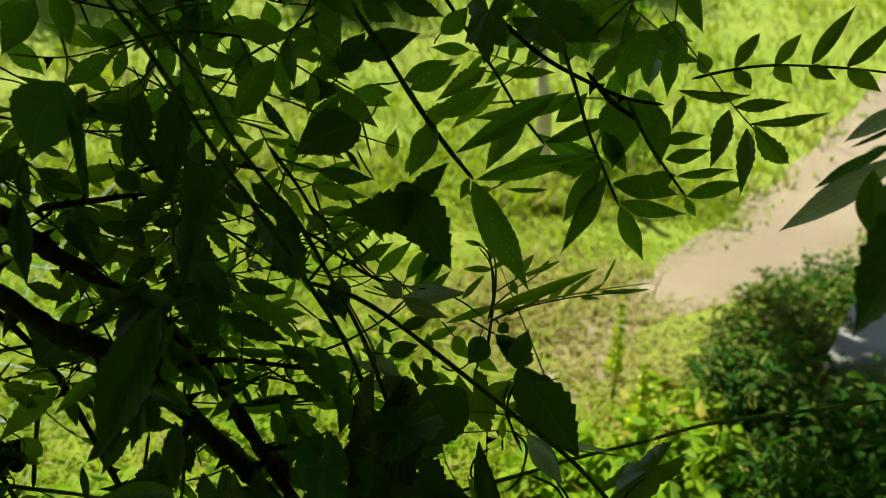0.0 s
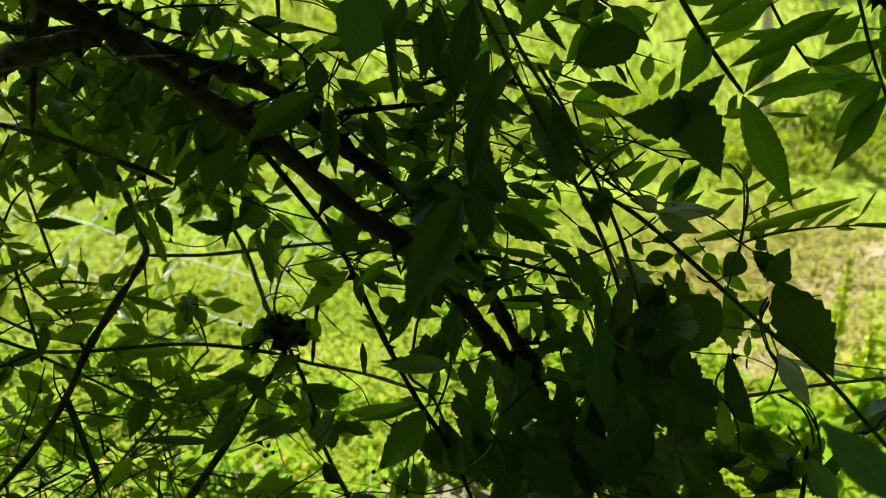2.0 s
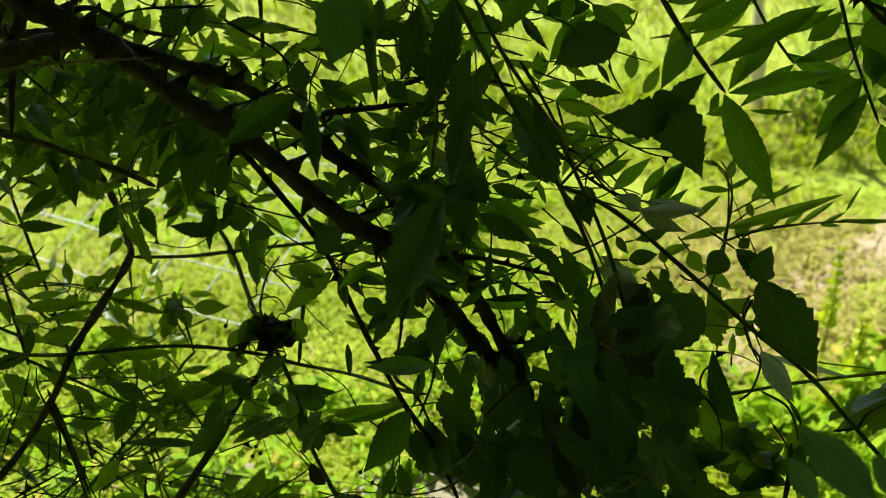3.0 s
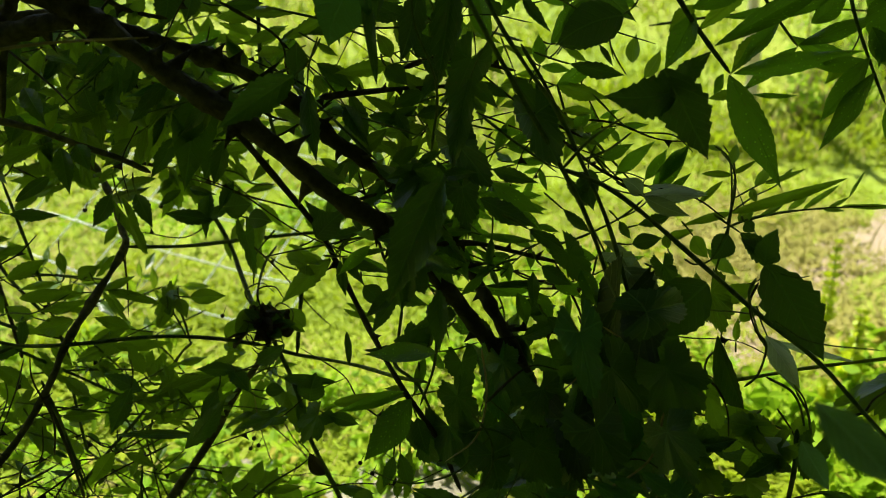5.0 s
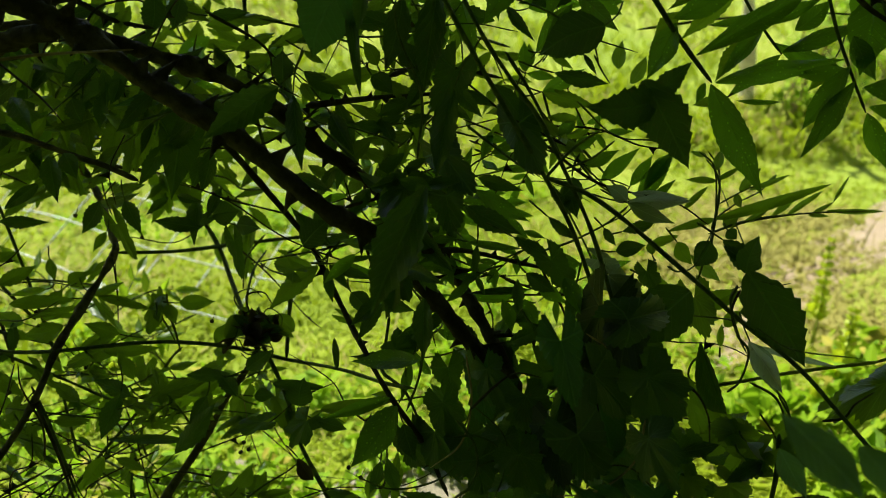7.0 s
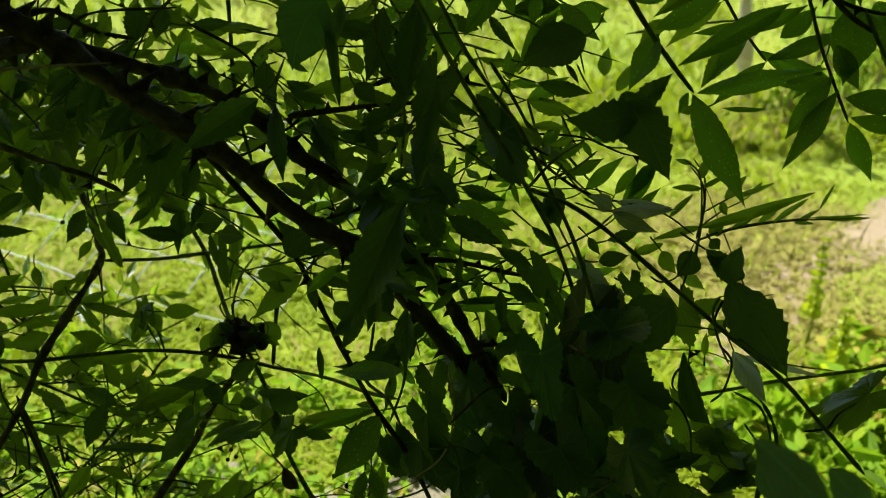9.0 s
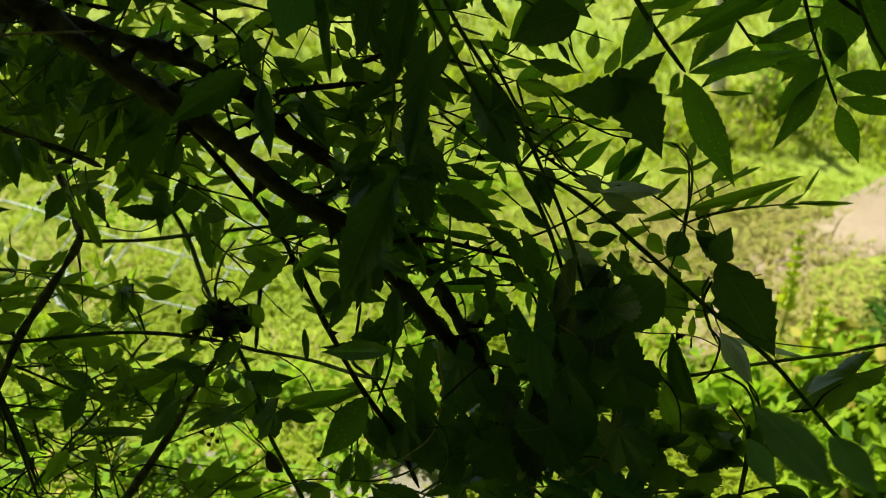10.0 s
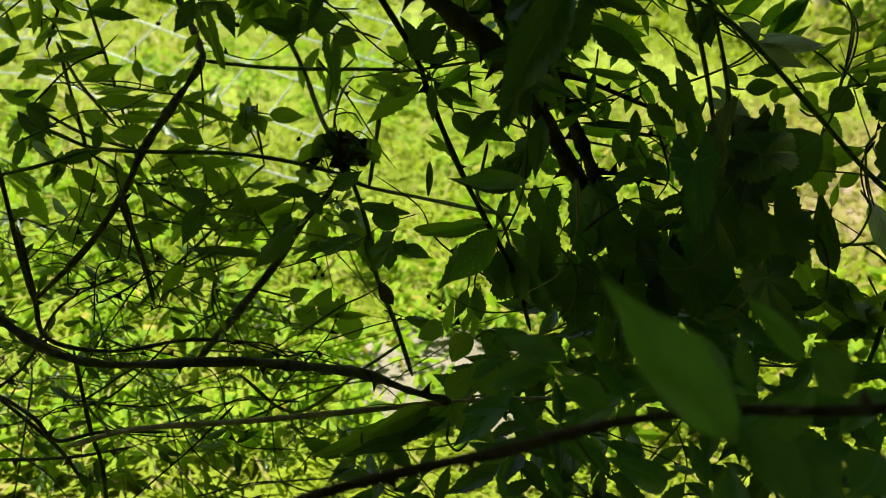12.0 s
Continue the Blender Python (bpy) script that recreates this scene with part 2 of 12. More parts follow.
def blade_mesh(name, profile, teeth, depth, bend, fold, seed, rows=18):
    """A leaf one unit long (y) and one wide (x): profile(u) is its half width, with toothed edges."""
    rng = random.Random(seed)
    bm = bmesh.new()
    uv = bm.loops.layers.uv.new("UVMap")
    top = max(profile(k / 60) for k in range(61))
    sway = rng.uniform(-0.11, 0.11)
    grid = []
    for i in range(rows + 1):
        u = i / rows
        half = 0.5 * profile(u) / top
        tooth = 1 - depth * ((u * teeth) % 1.0) if 0.04 < u < 0.98 else 1.0
        line = []
        for c in (-1.0, -0.55, 0.0, 0.55, 1.0):
            x = c * half * (tooth if abs(c) == 1 else 1) + sway * math.sin(math.pi * u)
            z = 1.4 * bend * u * (1 - u) + fold * abs(c) * half + 0.022 * math.sin(u * 13 + seed + c * 2) * abs(c) * min(1.0, half * 3)
            line.append((bm.verts.new((x, u, z)), (0.5 + 0.5 * c * half * 2, u)))
        grid.append(line)
    for a, b in zip(grid, grid[1:]):
        for k in range(4):
            quad = (a[k], a[k + 1], b[k + 1], b[k])
            face = bm.faces.new([q[0] for q in quad])
            face.smooth = True
            for loop, q in zip(face.loops, quad):
                loop[uv].uv = q[1]
    bmesh.ops.remove_doubles(bm, verts=bm.verts, dist=1e-4)
    data = bpy.data.meshes.new(name)
    bm.to_mesh(data)
    bm.free()
    return data


def lobed_mesh(name, lobes, cut, seed, bend=0.12, fold=0.4):
    """A toothed leaf with pointed lobes fanned round its foot, one unit long and one wide."""
    rng = random.Random(seed)
    bm = bmesh.new()
    uv = bm.loops.layers.uv.new("UVMap")
    steps = 96
    spread = 2.5
    gap = 3.5 / (lobes - 1)
    lines = [-1.75 + gap * k + rng.uniform(-0.1, 0.1) for k in range(lobes)]
    rays = []
    for i in range(steps + 1):
        a = -spread + 2 * spread * i / steps
        mid = min(lines, key=lambda q: abs(a - q))
        off = min(1.2, abs(a - mid) / (gap / 2))
        reach = 1 - 0.10 * abs(mid) ** 1.3
        r = reach * (1 - cut * off) * (1 - 0.028 * (i % 4) + rng.uniform(-0.012, 0.012))
        rays.append((r * math.sin(a) * 0.60, r * math.cos(a) * 0.82, off))
    rings = []
    for s in (0.35, 0.7, 1.0):
        ring = []
        for x, y, off in rays:
            px_, py_ = x * s, 0.18 + y * s
            z = -bend * (px_ * px_ * 2 + (py_ - 0.2) ** 2) + 0.03 * math.sin(7 * px_ + 5 * py_ + seed) + 0.05 * s * (off - 0.5) + 0.35 * fold * abs(px_)
            ring.append((bm.verts.new((px_, py_, z)), (0.5 + 0.8 * off * s, 0.3 * s)))
        rings.append(ring)
    hub = (bm.verts.new((0, 0.18, 0)), (0.5, 0.0))
    tris = [(hub, rings[0][i], rings[0][i + 1]) for i in range(steps)]
    for a, b in zip(rings, rings[1:]):
        tris += [(a[i], b[i], b[i + 1], a[i + 1]) for i in range(steps)]
    for poly in tris:
        face = bm.faces.new([q[0] for q in poly])
        face.smooth = True
        for loop, q in zip(face.loops, poly):
            loop[uv].uv = q[1]
    data = bpy.data.meshes.new(name)
    bm.to_mesh(data)
    bm.free()
    return data


def lance(u):
    return (u + 0.002) ** 1.0 * (1 - u) ** 1.42 * (1 + 0.6 * u * (1 - u)) + 0.008 * (1 - u)


def ovate(u):
    return (u + 0.003) ** 0.82 * (1 - u) ** 1.35 * (1 + 0.4 * u * (1 - u)) + 0.02 * (1 - u)


def willow(u):
    return math.sin(math.pi * min(1, u**0.9)) ** 0.7 * (1 - 0.3 * u) + 0.05 * (1 - u)


SHAPES = {}
for v in range(5):
    SHAPES["lance", v] = blade_mesh("leaflet", lance, 14, 0.09, (0.10, -0.06, 0.20, 0.05, -0.14)[v], (0.16, 0.09, 0.22, -0.10, 0.14)[v], v + 1, 42)
    SHAPES["serrate", v] = blade_mesh("leaf", lance, 9, 0.20, (0.12, -0.08, 0.24, 0.05, -0.16)[v], (0.22, 0.12, 0.3, -0.14, 0.18)[v], v + 81, 40)
    SHAPES["ovate", v] = blade_mesh("leaflet", ovate, 9, 0.13, (0.03, 0.09, 0.14, -0.05, 0.18)[v], (0.08, 0.12, 0.05, 0.14, -0.05)[v], v + 11, 18)
    SHAPES["willow", v] = blade_mesh("leaf", willow, 11, 0.10, (0.03, 0.12, -0.06, 0.08, 0.18)[v], (0.1, 0.18, 0.08, 0.14, 0.05)[v], v + 21, 22)
    SHAPES["smooth", v] = blade_mesh("leaf", lance, 24, 0.03, (0.1, 0.2, 0.05, 0.15, 0.0)[v], (0.2, 0.3, 0.1, 0.25, 0.15)[v], v + 51, 40)
    SHAPES["slim", v] = blade_mesh("leaf", lance, 26, 0.08, (0.16, 0.10, 0.2, 0.12, 0.18)[v], (0.10, 0.14, 0.06, 0.12, 0.08)[v], v + 91, 52)
    SHAPES["curled", v] = blade_mesh("leaf", ovate, 10, 0.15, (0.5, 0.7, 0.4, -0.5, 0.6)[v], (0.8, 1.1, 0.6, 0.9, 0.7)[v], v + 31, 20)
    SHAPES["toothed", v] = blade_mesh("leaf", ovate, 8, 0.20, (0.05, 0.12, -0.06, 0.10, 0.16)[v], (0.12, 0.2, 0.08, -0.1, 0.15)[v], v + 71, 34)
    SHAPES["grape", v] = lobed_mesh("leaf", 3, (0.13, 0.18, 0.10, 0.16, 0.20)[v], v + 61, (0.1, 0.2, 0.05, 0.25, 0.15)[v], (0.15, 0.3, -0.1, 0.35, 0.1)[v])
    SHAPES["lobed", v] = lobed_mesh("leaf", (5, 3, 5, 3, 5)[v], (0.26, 0.30, 0.20, 0.24, 0.32)[v], v + 41, (0.2, 0.4, 0.1, 0.5, 0.3)[v], (0.5, 0.9, -0.4, 1.2, 0.3)[v])
TINTED = {}


def tinted(shape, tint, v):
    key = shape, tint, v
    if key not in TINTED:
        TINTED[key] = SHAPES[shape, v].copy()
        TINTED[key].materials.append(LEAF[tint])
    return TINTED[key]


VIEWER = Vector((0.0, 0.0, 0.75))
COUNT = [0]
SWING = (0.3, -0.25, 0.1, -0.4, 0.45, -0.1, 0.2)


def leaf(parent, shape, tint, foot, tip, width, roll=0.0, name="leaf", label=""):
    """One leaf from its foot to its tip; roll turns its face about that line."""
    COUNT[0] += 1
    foot, tip = Vector(foot), Vector(tip)
    tip = VIEWER + (tip - VIEWER) * (1 + SWING[COUNT[0] % 7] * (tip - foot).length / (tip - VIEWER).length)
    roll = 0.5 * roll + SWING[COUNT[0] % 5] * 22
    width *= 0.84 if shape == "serrate" else 1.0
    y = tip - foot
    face = (VIEWER - foot).normalized()
    x = y.cross(face).normalized()
    x = Matrix.Rotation(radians(roll), 3, y.normalized()) @ x
    z = x.cross(y).normalized()
    ob = new(name, tinted(shape, tint, COUNT[0] % 5))
    m = Matrix.Identity(4)
    for k, axis in enumerate((x * width, y, z * y.length)):
        for j in range(3):
            m[j][k] = axis[j]
    m.translation = foot
    ob.parent = parent
    ob.matrix_local = Matrix.Translation(-world_origin(parent)) @ m
    if label:
        ob["label"] = label
    return ob


def stalked(parent, shape, tint, foot, tip, width):
    """A leaf with the short bent stalk on which it hangs."""
    ob = leaf(parent, shape, tint, foot, tip, width)
    foot, tip = Vector(foot), Vector(tip)
    back = (foot - tip) * 0.5
    bend = Vector((math.sin(COUNT[0] * 2.4), 0.6 * math.cos(COUNT[0] * 1.7), 0.5)) * back.length * 0.45
    stem(parent, "petiole", 0.0007, 0.0005, TWIG, foot + back + bend, foot + back * 0.5 + bend * 0.3, foot, seed=COUNT[0])
    return ob


def world_origin(ob):
    p = Vector((0, 0, 0))
    while ob:
        p += ob.location
        ob = ob.parent
    return p


def plant(name, label, category, kind="", group=""):
    return thing(name, (0, 0, 0), label, category, group, kind)


def sprig(parent, foot, tip, pairs, size, seed, shape="ovate", tint="bramble", wide=0.48):
    """A pinnate leaf: a thin stalk with pairs of leaflets and one at its end."""
    rng = random.Random(seed)
    foot, tip = Vector(foot), Vector(tip)
    bow = Vector((rng.uniform(-1, 1), rng.uniform(-1, 1), rng.uniform(-0.2, 1))) * (tip - foot).length * 0.10
    way = smooth_way((foot, (foot + tip) / 2 + bow, tip), 4)
    bm = bmesh.new()
    tube(bm, way, 0.0009, 0.0005, 5)
    stalk = mesh_object("compound_leaf", bm, TWIG, parent)
    ahead = (tip - foot).normalized()
    face = (VIEWER - foot).normalized()
    side = ahead.cross(face).normalized()
    side = (Matrix.Rotation(radians(rng.uniform(-50, 50)), 3, ahead) @ side).normalized()
    for k in range(pairs):
        at = way[min(len(way) - 2, int(len(way) * (k + 0.8) / (pairs + 0.6)))]
        for s in (-1, 1):
            go = (ahead * rng.uniform(0.45, 0.8) + side * s + Vector((rng.uniform(-0.3, 0.3), rng.uniform(-0.3, 0.3), rng.uniform(-0.35, 0.1)))).normalized()
            long = size * rng.uniform(0.75, 1.1)
            leaf(stalk, shape, tint, at, at + go * long, long * wide * rng.uniform(0.85, 1.1), rng.uniform(-40, 40), "leaflet")
    leaf(stalk, shape, tint, way[-1], way[-1] + (ahead + Vector((0, 0, -0.2))).normalized() * size * 1.15, size * wide * 1.1, rng.uniform(-30, 30), "leaflet")
    return stalk


def berry(parent, place, r):
    """A small dark seed with a stub of stalk."""
    bm = bmesh.new()
    bmesh.ops.create_icosphere(bm, subdivisions=2, radius=r)
    for v in bm.verts:
        v.co = v.co * (1 + 0.2 * noise.noise(v.co * 900)) + Vector(place)
    tube(bm, [Vector(place), Vector(place) + Vector((r, 0, 2.5 * r)), Vector(place) + Vector((r * 2, 0, 5 * r))], r * 0.2, r * 0.15, 5)
    return mesh_object("berry", bm, BARK, parent)


def twig(parent, a, b, count, size, seed, shape="ovate", tint="bramble", r=0.0014, pairs=2, wide=0.48):
    """A thin side shoot with pinnate leaves along it."""
    rng = random.Random(seed)
    a, b = Vector(a), Vector(b)
    mid = (a + b) / 2 + Vector((rng.uniform(-1, 1), rng.uniform(-1, 1), rng.uniform(-0.5, 1))) * (b - a).length * 0.12
    way = smooth_way((a, mid, b), 6)
    stem(parent, "twig", r, r * 0.5, TWIG, a, mid, b, seed=seed)
    for k in range(count):
        at = way[int((len(way) - 1) * (k + 0.9) / (count + 0.2))]
        ahead = (b - a).normalized()
        go = (ahead * rng.uniform(0.1, 0.8) + Vector((rng.uniform(-1, 1), rng.uniform(-0.7, 0.7), rng.uniform(-0.9, 0.6)))).normalized()
        sprig(parent, at, at + go * size * (0.5 + 0.55 * pairs), pairs, size, seed * 31 + k, shape, tint, wide)


# ---- ground ----
def height(x, y):
    """Flat round the camera, a bank that climbs away beyond it."""
    r = math.hypot(x, y)
    return 0.25 * max(0.0, r - 3.3) ** 1.25 / (1 + 0.02 * r) + 0.03 * noise.noise(Vector((x * 0.9, y * 0.9, 0)))


def ground_sheet():
    rings = [0.0, 0.4, 0.8] + [1.1 + 0.16 * k for k in range(30)] + [6 * 1.18**k for k in range(32)]
    n = 96
    verts, faces = [(0, 0, height(0, 0))], []
    for r in rings[1:]:
        for k in range(n):
            a = 2 * math.pi * k / n
            verts.append((r * math.cos(a), r * math.sin(a), min(60.0, height(r * math.cos(a), r * math.sin(a)))))
    for k in range(n):
        faces.append((0, 1 + k, 1 + (k + 1) % n))
    for i in range(len(rings) - 2):
        for k in range(n):
            a, b = 1 + i * n + k, 1 + i * n + (k + 1) % n
            faces.append((a, a + n, b + n, b))
    return tagged(raw_object("ground", verts, faces, SOIL, None, True), "grassy earth bank climbing away in bright sunlight", "ground", kind="structure")


def path_side(x, y):
    """How far a place lies from the middle line of the path, and along it."""
    s = (x + y) / math.sqrt(2)
    return (x - y + 0.70) / math.sqrt(2) - path_bend(s), s


def path_bend(s):
    return 0.15 * max(0.0, s - 3.2) - 0.26 * math.exp(-((s - 2.3) ** 2))


def path_half(s):
    return 0.36 * min(1.0, max(0.0, (s - 2.55) / 0.8)) + 0.125 * min(1.0, max(0.0, (s - 1.4) / 0.35)) * min(1.0, max(0.0, (3.1 - s) / 0.5)) - 0.015 + 0.05 * noise.noise(Vector((s * 2.3, 5, 0)))


def sand_path():
    verts, faces = [], []
    rows = [1.42 + 0.03 * k for k in range(42)] + [2.68 + 0.09 * k for k in range(120)]
    for s in rows:
        half = max(0.02, path_half(s))
        for c in range(9):
            d = path_bend(s) + half * (c / 4 - 1) + 0.03 * noise.noise(Vector((s * 6, c * 0.2, 3)))
            x, y = (s + d) / math.sqrt(2) - 0.35, (s - d) / math.sqrt(2) + 0.35
            verts.append((x, y, height(x, y) + (0.012 * (1 - (c / 4 - 1) ** 2) + 0.006) * min(1.0, max(0.12, (s - 2.6) / 0.4)) + 0.004 * noise.noise(Vector((x * 7, y * 7, 8)))))
    for i in range(len(rows) - 1):
        for c in range(8 if min(path_half(rows[i]), path_half(rows[i + 1])) > 0.015 else 0):
            faces.append((i * 9 + c, i * 9 + c + 1, i * 9 + c + 10, i * 9 + c + 9))
    return tagged(raw_object("path", verts, faces, SAND, None, True), "pale trodden sand path through the grass", "path", kind="structure")


def blades(name, count, seed, near, far, size, material, label, spread=(-48, 52), lean=0.5, broad=0.06, clear=True, power=1.0):
    """Thousands of tufted blades on the ground in front of the camera, sparser on the path."""
    rng = np.random.default_rng(seed)
    verts, faces = [], []
    while len(verts) < count * 5:
        r = near + (far - near) * rng.random() ** power
        a = radians(rng.uniform(*spread) + rng.normal() * 7)
        x, y = r * math.sin(a), r * math.cos(a)
        d, s = path_side(x, y)
        if clear and s > 1.4 and abs(d) < path_half(s) * (rng.uniform(0.45, 1.2) if s > 2.75 else rng.uniform(-1.2, 1.4)):
            continue
        if noise.noise(Vector((x * 1.7, y * 1.7, seed))) < rng.uniform(-0.9, 0.1):
            continue
        h = size * rng.uniform(0.5, 1.3) * (1 + 0.10 * r) * (0.75 + 0.5 * noise.noise(Vector((x * 2, y * 2, 9))))
        w = h * broad * rng.uniform(0.7, 1.4)
        t, go = rng.uniform(0, 2 * math.pi), rng.uniform(0, 2 * math.pi)
        bend = h * lean * rng.uniform(0.2, 1.5)
        cx, cy, gx, gy = math.cos(t) * w, math.sin(t) * w, math.cos(go) * bend, math.sin(go) * bend
        z = height(x, y) - 0.005
        n = len(verts)
        verts += [(x - cx, y - cy, z), (x + cx, y + cy, z), (x + gx * 0.4 + cx * 0.9, y + gy * 0.4 + cy * 0.9, z + h * 0.6),
                  (x + gx * 0.4 - cx * 0.9, y + gy * 0.4 - cy * 0.9, z + h * 0.6), (x + gx, y + gy, z + h * rng.uniform(0.8, 1.05))]
        faces += [(n, n + 1, n + 2, n + 3), (n + 3, n + 2, n + 4)]
    return tagged(raw_object(name, verts, faces, material), label, "grass", kind="stuff")


def leaf_cloud(verts, faces, rng, centre, radius, count, size, keep=None):
    """Small folded leaves filling an uneven ball."""
    c = Vector(centre)
    for _ in range(count):
        d = Vector(rng.normal(size=3)).normalized()
        p = c + Vector((d.x * radius[0], d.y * radius[1], d.z * radius[2])) * rng.random() ** 0.45 * (0.8 + 0.45 * noise.noise(d * 2.3 + c))
        if keep and not keep(p):
            continue
        one_leaf(verts, faces, rng, p, size * rng.uniform(0.6, 1.3))


def one_leaf(verts, faces, rng, p, s, droop=0.3):
    y = Vector(rng.normal(size=3))
    y.z = y.z * 0.5 - droop
    y.normalize()
    x = y.cross(Vector(rng.normal(size=3))).normalized()
    z = x.cross(y)
    n = len(verts)
    for a, b, h in ((0, 0, 0), (0.24, 0.3, 0.05), (0, 0.4, -0.02), (-0.24, 0.3, 0.05), (0.2, 0.7, 0.03), (-0.2, 0.7, 0.03), (0, 1, -0.06)):
        verts.append(tuple(p + (x * a + y * b + z * h) * s))
    faces += [(n, n + 1, n + 2), (n, n + 2, n + 3), (n + 1, n + 4, n + 2), (n + 2, n + 4, n + 6), (n + 2, n + 6, n + 5), (n + 3, n + 2, n + 5)]


def shrub(name, places, seed, size, material, label, category="shrub", stems=5):
    """A low bush: thin stems and a crown of separate small leaves."""
    rng = np.random.default_rng(seed)
    ob = thing(name, (0, 0, 0), label, category)
    verts, faces = [], []
    for centre, radius, count in places:
        leaf_cloud(verts, faces, rng, centre, radius, count, size)
        for k in range(stems):
            foot = Vector((centre[0] + rng.uniform(-0.3, 0.3) * radius[0], centre[1] + rng.uniform(-0.3, 0.3) * radius[1], 0))
            foot.z = height(foot.x, foot.y) - 0.02
            top = Vector(centre) + Vector((rng.uniform(-0.7, 0.7) * radius[0], rng.uniform(-0.7, 0.7) * radius[1], radius[2] * rng.uniform(0.2, 0.8)))
            stem(ob, "stem", 0.004, 0.0015, TWIG, foot, (foot + top) / 2 + Vector((rng.uniform(-0.03, 0.03), rng.uniform(-0.03, 0.03), 0)), top, seed=seed + k)
    raw_object("crown", verts, faces, material, ob)
    return ob


ground_sheet()
sand_path()
blades("grass", 108000, 3, 0.7, 4.2, 0.030, GRASS, "short sunlit yellow-green grass with straw among it", power=1.25, broad=0.17, lean=2.0)
blades("tall_grass", 3500, 4, 1.3, 5.5, 0.10, GRASS, "longer arching grass blades in the sun", power=1.1, broad=0.025, lean=1.0)
blades("far_grass", 60000, 5, 3.8, 17.0, 0.06, GRASS, "rough sunlit grass on the bank behind", broad=0.10, power=1.6, lean=0.9)

blades("side_grass", 80000, 6, 1.2, 13.0, 0.06, GRASS, "rough grass spreading to either side of the thicket", spread=(52, 312), broad=0.10, power=1.3, lean=1.0)


def weeds():
    rng = np.random.default_rng(8)
    verts, faces = [], []
    for _ in range(800):
        r, a = rng.uniform(0.8, 2.9), radians(rng.uniform(-46, 30))
        x, y = r * math.sin(a), r * math.cos(a)
        d, s = path_side(x, y)
        if abs(d) < 0.32 and s > 1.5 or noise.noise(Vector((x * 1.4, y * 1.4, 2))) < -0.1:
            continue
        leaf_cloud(verts, faces, rng, (x, y, 0.035 + rng.uniform(0, 0.03)), (0.05, 0.05, 0.04), 17, 0.026)
    tagged(raw_object("weeds", verts, faces, WEED), "low broad-leaved yellow-green weeds in the grass", "weeds", kind="stuff")


weeds()


def far_bushes():
    rng = np.random.default_rng(12)
    for k, (x, y, rad, n) in enumerate(((-3.6, 5.4, 0.9, 2600), (-1.6, 6.8, 1.0, 2600), (0.7, 7.2, 0.8, 2200), (2.6, 6.3, 0.55, 1900), (3.3, 7.4, 0.8, 2200), (6.2, 6.6, 0.9, 2600), (-5.5, 4.2, 0.9, 2400))):
        z = height(x, y)
        shrub("far_bush", (((x, y, z + rad * 0.45), (rad, rad, rad * 0.6), n), ((x + rad * 0.6, y + 0.2, z + rad * 0.3), (rad * 0.6, rad * 0.6, rad * 0.4), n // 3)),
              50 + k, 0.10, WEED, "sunlit green bush on the grassy bank", "bush")["group"] = "bushes on the bank"


far_bushes()


def trunk(x, y, r, top, lean, label):
    tree = thing("slender_tree", (0, 0, 0), label, "tree")
    z = height(x, y) - 0.05
    stem(tree, "trunk", r, r * 0.6, PALE_BARK, (x, y, z), (x + lean * 0.3, y, z + top * 0.35), (x + lean * 0.6, y + 0.05, z + top * 0.7), (x + lean, y, z + top), seed=4)
    rng = np.random.default_rng(31)
    verts, faces = [], []
    for k in range(3):
        a = rng.uniform(0.4, 2.7)
        foot = Vector((x + lean * 0.7, y, z + top * (0.72 + 0.05 * k)))
        tip = foot + Vector((math.cos(a) * 0.4, math.sin(a) * 0.4, 0.5))
        stem(tree, "limb", r * 0.4, r * 0.12, PALE_BARK, foot, (foot + tip) / 2 + Vector((0, 0, 0.1)), tip, seed=k)
        leaf_cloud(verts, faces, rng, tip, (0.25, 0.25, 0.25), 9, 0.06)
    raw_object("crown", verts, faces, WEED, tree)


def scrub():
    for k, (x, y, rad, n) in enumerate(((1.76, 3.87, 0.16, 130), (2.03, 3.99, 0.20, 180), (2.14, 4.49, 0.30, 320))):
        z = height(x, y)
        bush = shrub("scrub", (((x, y, z + rad * 0.8), (rad, rad, rad), n),), 90 + k, 0.045, WEED, "straggling yellow-green scrub with pale dry stalks on the bank", "bush", 3)
        bush["group"] = "bushes on the bank"
        rng = random.Random(k)
        for j in range(7):
            foot = Vector((x + rng.uniform(-0.8, 0.8) * rad, y + rng.uniform(-0.5, 0.2) * rad, z - 0.03))
            stem(bush, "dry_stalk", 0.006, 0.003, PALE_TWIG, foot, foot + Vector((rng.uniform(-0.06, 0.06), 0, rad)), foot + Vector((rng.uniform(-0.15, 0.15), 0, rad * rng.uniform(1.5, 2.4))), seed=90 + j)


scrub()
trunk(1.59, 4.10, 0.036, 1.8, -0.30, "slender tree with pale peeling trunk beside the path")


